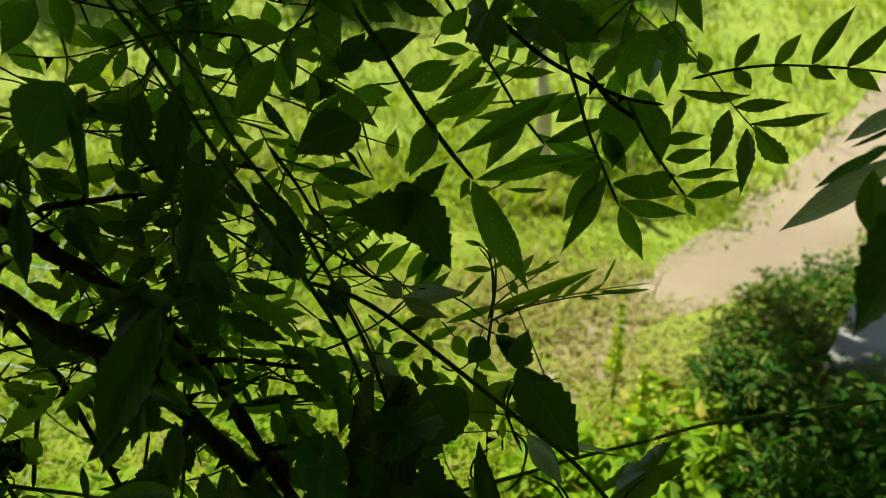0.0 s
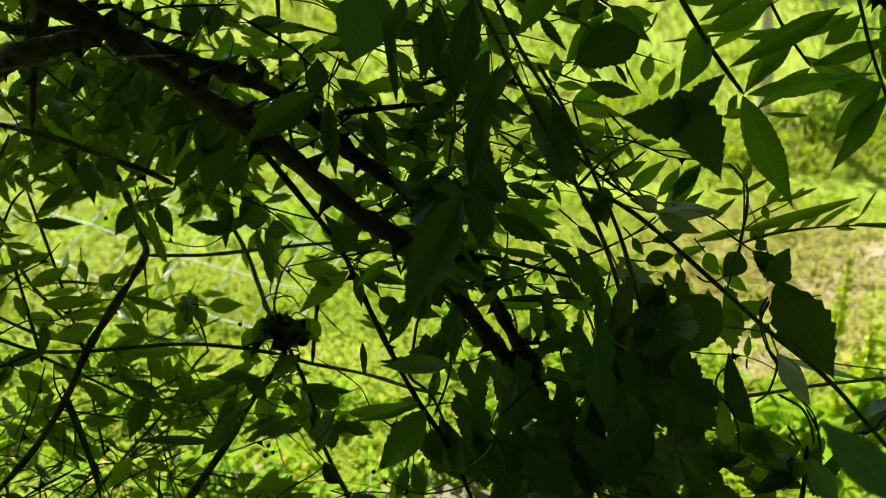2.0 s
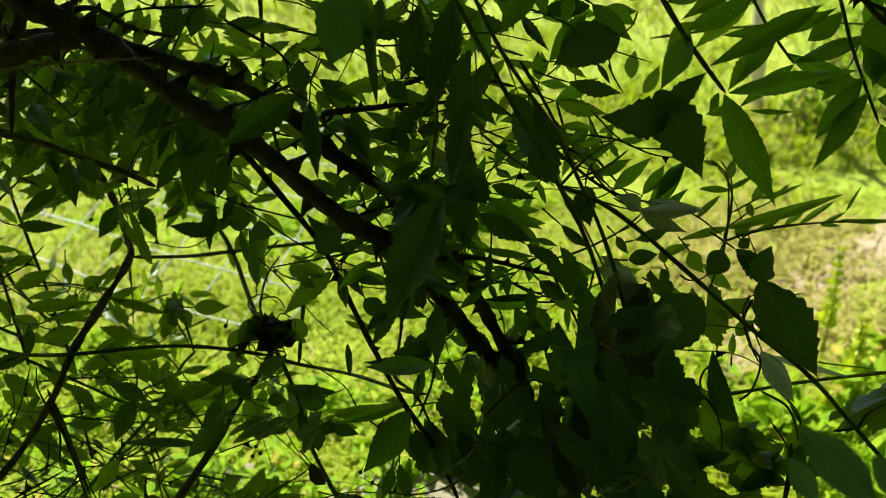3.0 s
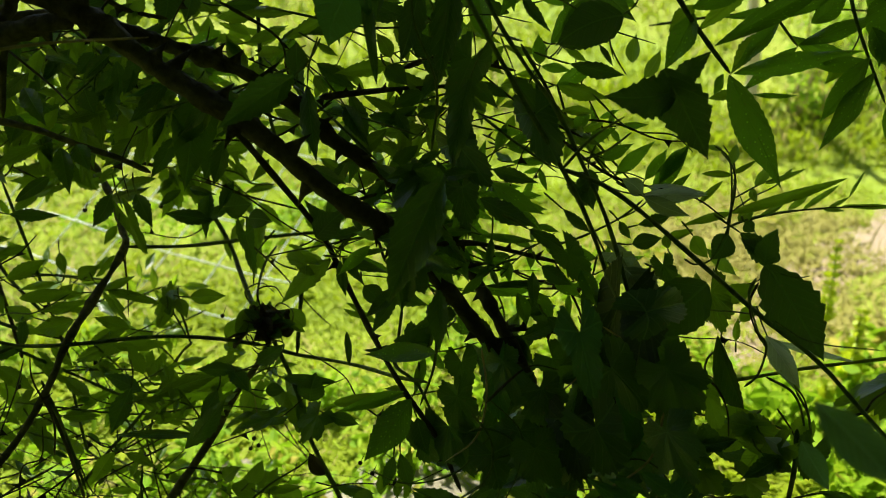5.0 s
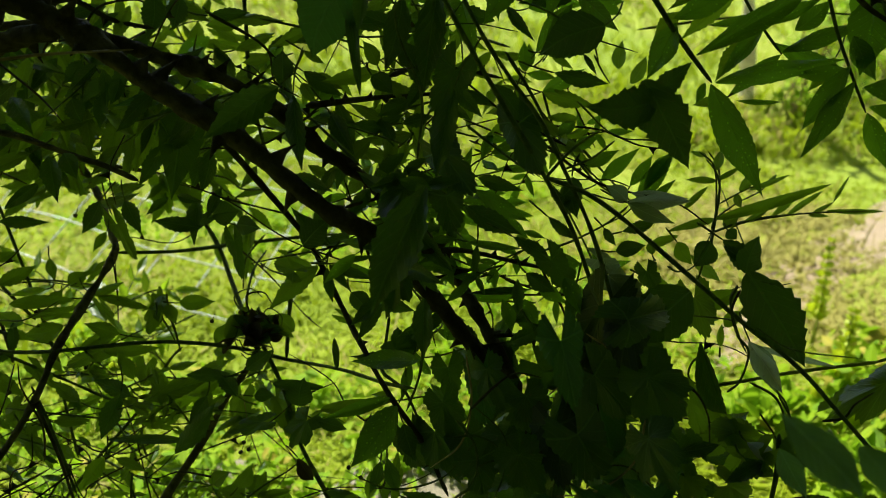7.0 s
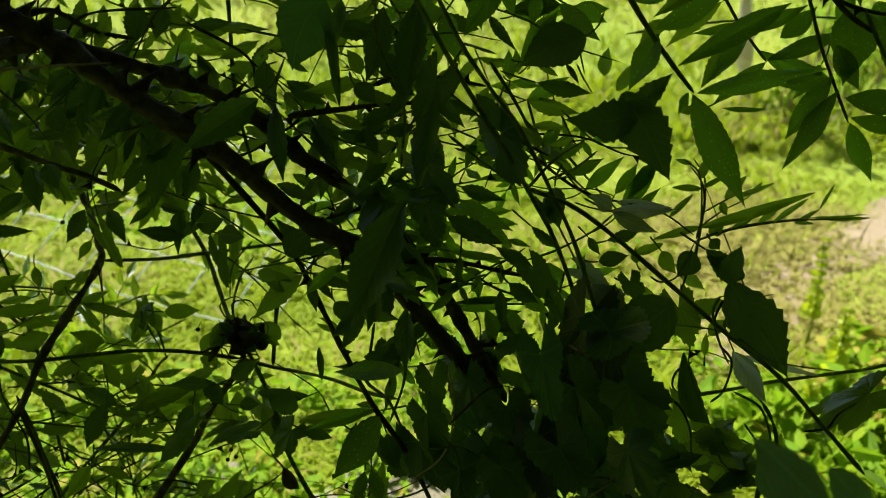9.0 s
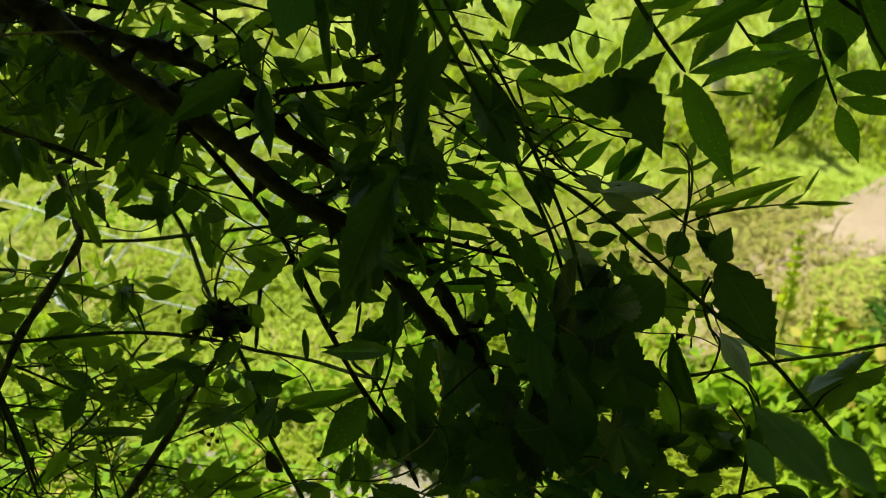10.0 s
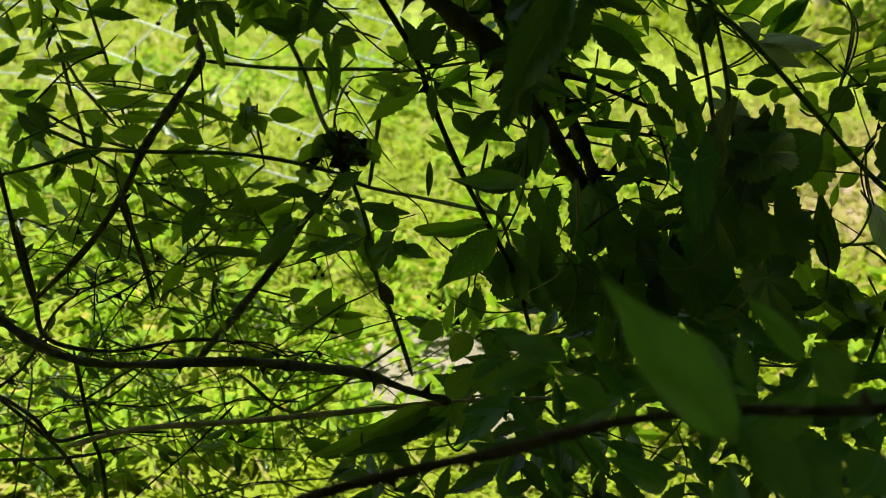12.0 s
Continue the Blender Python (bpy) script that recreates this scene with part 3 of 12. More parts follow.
# ---- fence ----
def wire_fence():
    """A sheet of square wire mesh leaning in the grass, bent out of true."""
    fence = thing("wire_fence", (-1.72, 1.86, 0.26), "sagging pale wire-mesh fence overgrown by grass", "fence")
    u, v = Vector((0.955, -0.22, -0.13)), Vector((0.40, 0.62, 0.58)).normalized()
    cell = 0.105

    def spot(a, b):
        wave = Vector((noise.noise(Vector((a * 1.5, b * 1.5, 1))), noise.noise(Vector((a * 1.5, b * 1.5, 6))), noise.noise(Vector((a * 1.7, b * 1.7, 9)))))
        return u * a + v * b + wave * 0.09 + Vector((0, 0, -0.05 * math.sin(a * 2.4)))

    for k in range(15):
        bm = bmesh.new()
        tube(bm, [spot(k * cell, j * cell * 0.5) for j in range(13)], 0.0017, 0.0017, 6)
        mesh_object("upright_wire", bm, WIRE, fence)
    for k in range(6):
        bm = bmesh.new()
        tube(bm, [spot(j * cell * 0.5, k * cell) + Vector((0, -0.004, 0)) for j in range(29)], 0.0017, 0.0017, 6)
        mesh_object("cross_wire", bm, WIRE, fence)


wire_fence()

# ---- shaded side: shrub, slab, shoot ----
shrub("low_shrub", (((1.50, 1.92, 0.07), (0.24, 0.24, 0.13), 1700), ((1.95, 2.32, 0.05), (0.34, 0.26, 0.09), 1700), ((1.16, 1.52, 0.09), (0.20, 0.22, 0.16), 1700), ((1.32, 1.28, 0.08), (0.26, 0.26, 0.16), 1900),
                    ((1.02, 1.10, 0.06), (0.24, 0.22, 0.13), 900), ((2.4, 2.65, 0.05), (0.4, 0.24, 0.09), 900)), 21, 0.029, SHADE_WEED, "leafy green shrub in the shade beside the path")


shrub("broad_weed", (((0.62, 1.22, 0.05), (0.16, 0.14, 0.09), 420), ((0.86, 1.28, 0.06), (0.16, 0.16, 0.10), 460), ((0.72, 1.05, 0.05), (0.15, 0.12, 0.09), 380), ((0.95, 1.50, 0.05), (0.13, 0.13, 0.08), 320)), 23, 0.042, WEED,
      "broad-leaved green weed growing low in the grass", "weed")


def slab():
    """An uneven flat stone on a smaller footing, so that its edge throws a dark shadow."""
    ob = thing("stone_slab", (1.39, 1.58, 0.0), "weathered pale stone slab lying at the edge of the path", "slab")
    corners = ((0.0, 0.0), (0.72, 0.10), (1.12, 0.66), (0.50, 0.50))
    for name, low, high, shrink in (("top_slab", 0.055, 0.105, 1.0), ("footing", -0.05, 0.054, 0.86)):
        bm = bmesh.new()
        mid = Vector((0.58, 0.32, 0))
        rings = []
        for z in (low, high):
            rings.append([bm.verts.new(mid + (Vector((x, y, 0)) - mid) * shrink + Vector((0, 0, z))) for x, y in corners])
        bm.faces.new(rings[0][::-1])
        bm.faces.new(rings[1])
        for k in range(4):
            bm.faces.new((rings[0][k], rings[0][(k + 1) % 4], rings[1][(k + 1) % 4], rings[1][k]))
        bmesh.ops.subdivide_edges(bm, edges=bm.edges[:], cuts=5, use_grid_fill=True)
        for v in bm.verts:
            v.co += Vector((noise.noise(v.co * 9), noise.noise(v.co * 9 + Vector((5, 0, 0))), noise.noise(v.co * 11))) * 0.010
        mesh_object(name, bm, STONE, ob)


slab()


def rock(x, y, r, flat, seed, label):
    bm = bmesh.new()
    bmesh.ops.create_icosphere(bm, subdivisions=3, radius=1.0)
    for v in bm.verts:
        k = 1 + 0.28 * noise.noise(v.co * 1.3 + Vector((seed, 0, 0))) + 0.10 * noise.noise(v.co * 4 + Vector((0, seed, 0))) + 0.10 * noise.noise(v.co * 9 + Vector((0, seed, 0)))
        v.co = Vector((v.co.x * r * k, v.co.y * r * 0.8 * k, v.co.z * r * flat * k))
    ob = mesh_object("rock", bm, ROCK)
    ob.location = (x, y, height(x, y) + r * flat * 0.16)
    ob.rotation_euler.z = seed
    tagged(ob, label, "rock", "rocks in the grass")


rock(-0.02, 0.98, 0.17, 0.15, 1.0, "flat pale tan-grey rock half sunk in the grass")
rock(0.08, 0.88, 0.06, 0.35, 2.3, "small grey rock beside a larger one")
rock(-0.30, 1.08, 0.045, 0.35, 4.1, "small pale rock in the grass")


def yellow_shoot(x, y, tall, seed):
    rng = random.Random(seed)
    ob = thing("upright_weed", (0, 0, 0), "upright yellow-green weed with whorls of small leaves", "weed", "upright weeds")
    z = height(x, y)
    stem(ob, "stem", 0.0035, 0.0015, LIME_TWIG, (x, y, z - 0.02), (x + 0.006, y, z + tall * 0.5), (x - 0.004, y, z + tall), seed=seed)
    for k in range(10):
        h = tall * (0.35 + 0.65 * k / 9)
        for j in range(5):
            a = j * 1.256 + k * 0.6 + rng.uniform(-0.2, 0.2)
            long = 0.021 * (1.3 - 0.7 * k / 9) * rng.uniform(0.8, 1.2)
            foot = Vector((x, y, z + h))
            leaf(ob, "ovate", "lime", foot, foot + Vector((math.cos(a) * long, math.sin(a) * long, long * 0.35)), long * 0.75, rng.uniform(-40, 40))


yellow_shoot(0.785, 1.35, 0.205, 5)
yellow_shoot(0.86, 1.62, 0.27, 6)
yellow_shoot(0.76, 1.22, 0.12, 7)
yellow_shoot(0.70, 1.26, 0.10, 8)


# ---- unseen tree crown overhead, added to shade the camera's side ----
def unseen_shade_casters():
    rng = np.random.default_rng(77)
    tree = thing("unseen_shade_tree", (-0.6, -1.9, 0.0), "unseen tree added so that its low crown shades the thicket", "tree")
    stem(tree, "trunk", 0.11, 0.07, BARK, (0, 0, -0.1), (0.05, 0.0, 0.8), (0.1, 0.1, 1.6), (0.2, 0.3, 2.6), seed=9)
    for k, tip in enumerate(((1.6, 0.9, 2.7), (-0.9, 1.6, 2.5), (0.6, 2.0, 2.7), (2.6, 2.2, 2.8), (2.6, 4.4, 2.3), (1.0, -1.2, 2.6))):
        stem(tree, "limb", 0.05, 0.012, BARK, (0.12, 0.15, 1.7 + 0.1 * k), (tip[0] * 0.5, tip[1] * 0.5, 2.35), tip, seed=20 + k)
    verts, faces = [], []
    for _ in range(30000):
        x, y = rng.uniform(-3.1, 3.9), rng.uniform(-3.1, 4.2)
        inside = max(1 - math.hypot((x + 0.3) / 2.5, (y + 0.5) / 2.3), 1 - math.hypot((x - 1.7) / 1.9, (y - 1.5) / 2.3)) + 0.16 * noise.noise(Vector((x * 1.3, y * 1.3, 4)))
        # The crown's outline is set by where its shadow has to fall.
        edge = (1.22 if x < -0.6 else 1.78 + 1.0 * x) + 0.08 * noise.noise(Vector((x * 2.2, y * 2.2, 1))) + 0.3 * math.exp(-(((x - 1.0) / 0.4) ** 4)) - 0.62 * max(0.0, min(1.0, (x - 1.2) / 0.5))
        if inside < 0 or y > edge or (x > 0.5 and rng.random() < 0.3):
            continue
        z = 2.0 + rng.uniform(0.0, 0.35) + 0.9 * min(0.7, inside) * rng.random() + 0.25 * noise.noise(Vector((x, y, 7)))
        one_leaf(verts, faces, rng, Vector((x + 0.6, y + 1.9, z)), rng.uniform(0.14, 0.24), 0.1)
    for _ in range(3500):
        x, y = rng.uniform(-0.8, 0.5), rng.uniform(0.3, 1.45)
        one_leaf(verts, faces, rng, Vector((x + 0.6, y + 1.9, rng.uniform(1.8, 2.2))), rng.uniform(0.12, 0.2), 0.1)
    raw_object("crown", verts, faces, LEAF["vine"], tree)
    verts, faces = [], []
    # Leaf wall added behind the camera to keep sky light off the thicket.
    unseen_hedge = thing("hedge", (0, 0, 0), "unseen wall of dark leaves added behind the camera to block sky light", "hedge")
    for k in range(14):
        a = math.pi * (1.0 + k / 13)
        x, y = 1.38 * math.cos(a), 1.3 * math.sin(a)
        stem(unseen_hedge, "stem", 0.012, 0.005, BARK, (x, y, -0.05), (x * 1.03, y * 1.02, 0.9), (x, y * 0.97, 1.9), seed=60 + k)
    for _ in range(5600):
        a = rng.uniform(math.pi * 0.98, math.pi * 2.02) if rng.random() < 0.85 else rng.uniform(-0.1, 0.35)
        r = 1.35 + rng.uniform(-0.2, 0.3)
        one_leaf(verts, faces, rng, Vector((r * math.cos(a), r * math.sin(a) * 0.95, rng.uniform(0.0, 2.2))), rng.uniform(0.11, 0.2), 0.5)
    raw_object("leaves", verts, faces, LEAF["vine"], unseen_hedge)


unseen_shade_casters()

# ---- thorny shrub with pinnate leaves ----
thorny = plant("thorny_shrub", "thorny shrub with dark arching branches and toothed pinnate leaves", "shrub")
stem(thorny, "branch", 0.0070, 0.0046, BARK, (-0.2731, 0.4656, 0.7591), (-0.2289, 0.4723, 0.7312), (-0.1999, 0.4776, 0.7151), (-0.1552, 0.4685, 0.6873), (-0.108, 0.4633, 0.6613), (-0.0569, 0.46, 0.6221), (-0.0225, 0.4666, 0.6005), (0.0073, 0.4763, 0.5654), (0.0397, 0.4838, 0.5238), (0.0672, 0.4832, 0.4897), (0.0944, 0.4849, 0.43), thorns=24, seed=3, label="thick dark thorny branch")
stem(thorny, "branch", 0.0050, 0.0040, BARK, (-0.2054, 0.4832, 0.7161), (-0.1645, 0.4997, 0.7022), (-0.1316, 0.5066, 0.6911), (-0.0988, 0.5212, 0.6713), (-0.0714, 0.5258, 0.6467), (-0.0386, 0.5271, 0.6249), (-0.0105, 0.5249, 0.6018), (0.0206, 0.5193, 0.5684), (0.0463, 0.507, 0.5305), (0.0755, 0.5018, 0.4823), thorns=18, seed=4, label="dark thorny branch")
stem(thorny, "branch", 0.0061, 0.0048, BARK, (-0.313, 0.5025, 0.6787), (-0.2739, 0.4873, 0.6966), (-0.2452, 0.4802, 0.7071), (-0.2089, 0.4757, 0.7157), thorns=4, seed=5)
stem(thorny, "branch", 0.0024, 0.0016, BARK, (-0.2505, 0.4849, 0.7053), (-0.2564, 0.4853, 0.6903), (-0.2663, 0.4945, 0.6539), thorns=2, seed=6)
stem(thorny, "twig", 0.0010, 0.0006, PALE_TWIG, (-0.2513, 0.4242, 0.6964), (-0.2062, 0.4323, 0.7051), (-0.1537, 0.4392, 0.7102), seed=7)
stem(thorny, "branch", 0.0023, 0.0012, BARK, (-0.0781, 0.5314, 0.6705), (-0.0518, 0.5328, 0.6747), (-0.0226, 0.5544, 0.6764), (0.0088, 0.5655, 0.6782), thorns=7, seed=8)
stem(thorny, "branch", 0.0020, 0.0012, BARK, (-0.0253, 0.5586, 0.6893), (-0.0042, 0.5712, 0.6958), (0.0243, 0.581, 0.6935), (0.054, 0.5897, 0.6881), thorns=2, seed=9)
stem(thorny, "branch", 0.0022, 0.0014, BARK, (0.0024, 0.4933, 0.5856), (0.0294, 0.513, 0.5813), (0.0627, 0.5303, 0.5698), (0.0942, 0.5475, 0.5582), thorns=6, seed=10)
stem(thorny, "branch", 0.0018, 0.0010, BARK, (0.0486, 0.5046, 0.5231), (0.0721, 0.505, 0.5243), (0.0998, 0.504, 0.5212), thorns=4, seed=11)
stem(thorny, "branch", 0.0012, 0.0008, BARK, (-0.049, 0.482, 0.6155), (-0.0184, 0.5144, 0.6181), (0.0155, 0.5383, 0.6268), thorns=4, seed=12)
stem(thorny, "twig", 0.0011, 0.0007, TWIG, (0.0267, 0.4992, 0.6685), (0.0452, 0.4951, 0.6558), (0.0682, 0.4704, 0.6445), seed=13)
stem(thorny, "branch", 0.0023, 0.0016, BARK, (-0.1273, 0.4862, 0.6608), (-0.1056, 0.5153, 0.6209), (-0.0762, 0.5232, 0.5804), (-0.06, 0.5231, 0.5478), (-0.0373, 0.502, 0.5151), (-0.0153, 0.4735, 0.4923), (0.0093, 0.4722, 0.4557), (0.0275, 0.4788, 0.4114), thorns=4, seed=14)
stem(thorny, "stem", 0.0014, 0.0015, TWIG, (-0.0468, 0.4228, 0.8214), (-0.0215, 0.4331, 0.7886), (-0.0031, 0.4458, 0.7629), (0.0243, 0.4527, 0.7195), (0.0469, 0.4627, 0.6855), (0.0748, 0.4681, 0.6437), (0.098, 0.4783, 0.6041), (0.1235, 0.4795, 0.5429), (0.1394, 0.4761, 0.5), seed=15)
stem(thorny, "stem", 0.0013, 0.0013, TWIG, (-0.036, 0.4629, 0.8155), (-0.0139, 0.4702, 0.7894), (0.0114, 0.4759, 0.7585), (0.0313, 0.4705, 0.7256), (0.0499, 0.4729, 0.7007), (0.0684, 0.4708, 0.6781), (0.0858, 0.4718, 0.6487), (0.1094, 0.4785, 0.6047), (0.1341, 0.4785, 0.5399), (0.1473, 0.4738, 0.4932), seed=16)
stem(thorny, "stem", 0.0015, 0.0013, TWIG, (0.0731, 0.4683, 0.6446), (0.101, 0.4744, 0.634), (0.1274, 0.4742, 0.6174), (0.1694, 0.4692, 0.5856), (0.2028, 0.461, 0.5603), (0.2315, 0.4371, 0.5419), (0.2514, 0.4203, 0.5225), (0.2739, 0.4025, 0.5), seed=17)
stem(thorny, "twig", 0.0010, 0.0006, TWIG, (0.0741, 0.468, 0.6437), (0.0875, 0.4561, 0.665), (0.0989, 0.43, 0.6819), seed=18)
stem(thorny, "twig", 0.0009, 0.0007, TWIG, (0.0851, 0.4718, 0.6486), (0.104, 0.484, 0.654), (0.1198, 0.4974, 0.6629), seed=19)
stem(thorny, "rachis", 0.0018, 0.0014, TWIG, (0.0718, 0.5098, 0.8304), (0.0942, 0.5054, 0.8008), (0.1133, 0.5029, 0.7767), (0.1306, 0.498, 0.752), (0.1448, 0.4938, 0.7327), (0.1575, 0.4898, 0.7171), (0.1719, 0.4891, 0.7018), seed=20)
leaf(thorny, "lance", "prickly", (0.1459, 0.4953, 0.7372), (0.1874, 0.5025, 0.7593), 0.0137, 5, "leaflet")
leaf(thorny, "lance", "prickly", (0.1602, 0.4888, 0.7173), (0.2286, 0.5065, 0.7555), 0.0137, 0, "leaflet")
leaf(thorny, "lance", "prickly", (0.174, 0.4891, 0.7019), (0.2559, 0.4998, 0.7186), 0.0132, 0, "leaflet")
leaf(thorny, "lance", "prickly", (0.1713, 0.4887, 0.7008), (0.2167, 0.4924, 0.6312), 0.0208, 5, "leaflet")
leaf(thorny, "lance", "prickly", (0.1473, 0.4945, 0.7347), (0.1317, 0.4867, 0.7014), 0.0162, 12, "leaflet")
leaf(thorny, "lance", "prickly", (0.1326, 0.4991, 0.7521), (0.1615, 0.4928, 0.7693), 0.0124, -1, "leaflet")
stem(thorny, "rachis", 0.0014, 0.0009, TWIG, (0.2238, 0.5227, 0.8054), (0.2323, 0.5133, 0.7765), (0.2397, 0.506, 0.7541), (0.2455, 0.4998, 0.7348), (0.2557, 0.4946, 0.7123), (0.268, 0.4898, 0.6879), seed=29)
leaf(thorny, "lance", "prickly", (0.2548, 0.4934, 0.7151), (0.2311, 0.4915, 0.6749), 0.0139, 7, "leaflet")
leaf(thorny, "lance", "prickly", (0.2577, 0.4904, 0.7061), (0.2302, 0.4848, 0.6577), 0.0139, -19, "leaflet")
leaf(thorny, "lance", "prickly", (0.2679, 0.4878, 0.6882), (0.2831, 0.4779, 0.6543), 0.0133, 3, "leaflet")
leaf(thorny, "lance", "prickly", (0.252, 0.4681, 0.7051), (0.2841, 0.4472, 0.7022), 0.0148, -14, "leaflet")
leaf(thorny, "lance", "prickly", (0.2557, 0.4647, 0.6946), (0.2927, 0.4493, 0.6917), 0.0105, 20, "leaflet")
leaf(thorny, "lance", "prickly", (0.2564, 0.5006, 0.7125), (0.2292, 0.5125, 0.7063), 0.0098, -17, "leaflet")
stem(thorny, "rachis", 0.0014, 0.0010, TWIG, (0.1658, 0.6011, 0.8202), (0.1887, 0.5971, 0.7918), (0.212, 0.593, 0.7628), (0.2293, 0.5904, 0.7388), (0.2519, 0.5876, 0.7137), seed=37)
leaf(thorny, "lance", "prickly", (0.2518, 0.5881, 0.7153), (0.3227, 0.6036, 0.7402), 0.0127, -18, "leaflet")
leaf(thorny, "lance", "prickly", (0.251, 0.5875, 0.7137), (0.2132, 0.58, 0.6812), 0.0120, -18, "leaflet")
leaf(thorny, "lance", "prickly", (0.2336, 0.5944, 0.7349), (0.1931, 0.5808, 0.7315), 0.0097, 18, "leaflet")
leaf(thorny, "lance", "prickly", (0.2357, 0.5938, 0.7331), (0.2779, 0.5935, 0.7546), 0.0112, -14, "leaflet")
leaf(thorny, "lance", "prickly", (0.2466, 0.5954, 0.7216), (0.3093, 0.6005, 0.7001), 0.0151, 18, "leaflet")
stem(thorny, "branch", 0.0016, 0.0012, BARK, (0.193, 0.5372, 0.7983), (0.2245, 0.5346, 0.7761), (0.2607, 0.5325, 0.7604), (0.287, 0.5347, 0.7525), (0.3159, 0.5375, 0.7497), thorns=3, seed=43)
stem(thorny, "rachis", 0.0013, 0.0009, TWIG, (0.2824, 0.5253, 0.7528), (0.2935, 0.517, 0.7301), (0.3052, 0.51, 0.7129), (0.3209, 0.5011, 0.6924), seed=44)
leaf(thorny, "lance", "prickly", (0.3209, 0.5012, 0.6931), (0.3578, 0.49, 0.7057), 0.0109, 23, "leaflet")
leaf(thorny, "lance", "prickly", (0.3146, 0.5059, 0.7056), (0.3526, 0.4992, 0.7123), 0.0068, 8, "leaflet")
leaf(thorny, "lance", "prickly", (0.3073, 0.5102, 0.7159), (0.3336, 0.4985, 0.7251), 0.0102, 22, "leaflet")
leaf(thorny, "lance", "prickly", (0.3205, 0.5011, 0.6923), (0.3296, 0.5005, 0.679), 0.0065, 23, "leaflet")
leaf(thorny, "lance", "prickly", (0.3135, 0.5063, 0.7063), (0.2891, 0.5197, 0.6958), 0.0132, -10, "leaflet")
leaf(thorny, "lance", "prickly", (0.3093, 0.5229, 0.7264), (0.3368, 0.514, 0.7323), 0.0090, -16, "leaflet")
leaf(thorny, "ovate", "prickly", (0.3166, 0.56, 0.7989), (0.2853, 0.5496, 0.7618), 0.0223, -21)
leaf(thorny, "ovate", "prickly", (0.3255, 0.5672, 0.7939), (0.3347, 0.5581, 0.7867), 0.0137, 5)
leaf(thorny, "ovate", "prickly", (0.3036, 0.5532, 0.758), (0.3095, 0.532, 0.7293), 0.0169, 8)
leaf(thorny, "ovate", "prickly", (0.2878, 0.5454, 0.7538), (0.2809, 0.5311, 0.7053), 0.0298, -9)
leaf(thorny, "ovate", "prickly", (0.3113, 0.5495, 0.7509), (0.3213, 0.5438, 0.7048), 0.0202, 0)
leaf(thorny, "ovate", "prickly", (0.2638, 0.5433, 0.8074), (0.2264, 0.5418, 0.7833), 0.0287, 0)
leaf(thorny, "ovate", "prickly", (0.2422, 0.5482, 0.8059), (0.2589, 0.5416, 0.7746), 0.0287, -22)
stem(thorny, "rachis", 0.0012, 0.0008, TWIG, (0.3559, 0.5746, 0.768), (0.3799, 0.5705, 0.7752), (0.4141, 0.5636, 0.7815), (0.4664, 0.5512, 0.7829), (0.5228, 0.5474, 0.7807), seed=58)
leaf(thorny, "ovate", "bramble", (0.3867, 0.5694, 0.7776), (0.4112, 0.5821, 0.8048), 0.0114, -23, "leaflet")
leaf(thorny, "ovate", "bramble", (0.4149, 0.5637, 0.7823), (0.4384, 0.5702, 0.8065), 0.0107, 17, "leaflet")
leaf(thorny, "ovate", "bramble", (0.441, 0.5577, 0.7841), (0.4643, 0.5504, 0.8276), 0.0114, 14, "leaflet")
leaf(thorny, "ovate", "bramble", (0.4664, 0.5515, 0.7841), (0.4997, 0.5493, 0.8224), 0.0114, 3, "leaflet")
leaf(thorny, "ovate", "bramble", (0.4149, 0.5635, 0.7815), (0.4193, 0.5468, 0.7687), 0.0121, -22, "leaflet")
leaf(thorny, "ovate", "bramble", (0.439, 0.5578, 0.7823), (0.4534, 0.5441, 0.774), 0.0100, 22, "leaflet")
leaf(thorny, "ovate", "bramble", (0.4664, 0.551, 0.7821), (0.4851, 0.5351, 0.7673), 0.0128, 12, "leaflet")
leaf(thorny, "ovate", "bramble", (0.386, 0.5693, 0.7764), (0.4044, 0.5723, 0.7626), 0.0107, 22, "leaflet")
leaf(thorny, "ovate", "bramble", (0.3659, 0.5733, 0.7726), (0.3577, 0.5751, 0.7882), 0.0121, -7, "leaflet")
stem(thorny, "twig", 0.0007, 0.0005, PALE_TWIG, (0.2936, 0.5151, 0.8085), (0.3182, 0.5018, 0.779), (0.3392, 0.4902, 0.7527), (0.355, 0.4824, 0.7364), seed=68)
leaf(thorny, "serrate", "bramble", (0.348, 0.4857, 0.7429), (0.3993, 0.4763, 0.7535), 0.0085, 13)
leaf(thorny, "serrate", "bramble", (0.347, 0.4852, 0.74), (0.338, 0.4677, 0.7003), 0.0144, 12)
leaf(thorny, "serrate", "bramble", (0.3515, 0.4847, 0.7424), (0.3775, 0.4801, 0.7189), 0.0180, 17)
leaf(thorny, "serrate", "bramble", (0.3392, 0.4902, 0.7527), (0.3673, 0.4731, 0.7587), 0.0111, 22)
leaf(thorny, "serrate", "bramble", (0.3416, 0.4996, 0.7503), (0.3241, 0.4845, 0.7135), 0.0167, -7)
leaf(thorny, "serrate", "bramble", (0.3148, 0.5192, 0.7604), (0.3633, 0.5101, 0.7598), 0.0102, 20)
leaf(thorny, "serrate", "bramble", (0.3185, 0.5175, 0.757), (0.3095, 0.5103, 0.7352), 0.0101, 21)
leaf(thorny, "serrate", "vine", (0.0047, 0.3947, 0.6543), (-0.021, 0.3788, 0.5892), 0.0307, 4)
leaf(thorny, "lance", "prickly", (-0.0088, 0.4473, 0.4989), (-0.0362, 0.4323, 0.4623), 0.0211, 6)
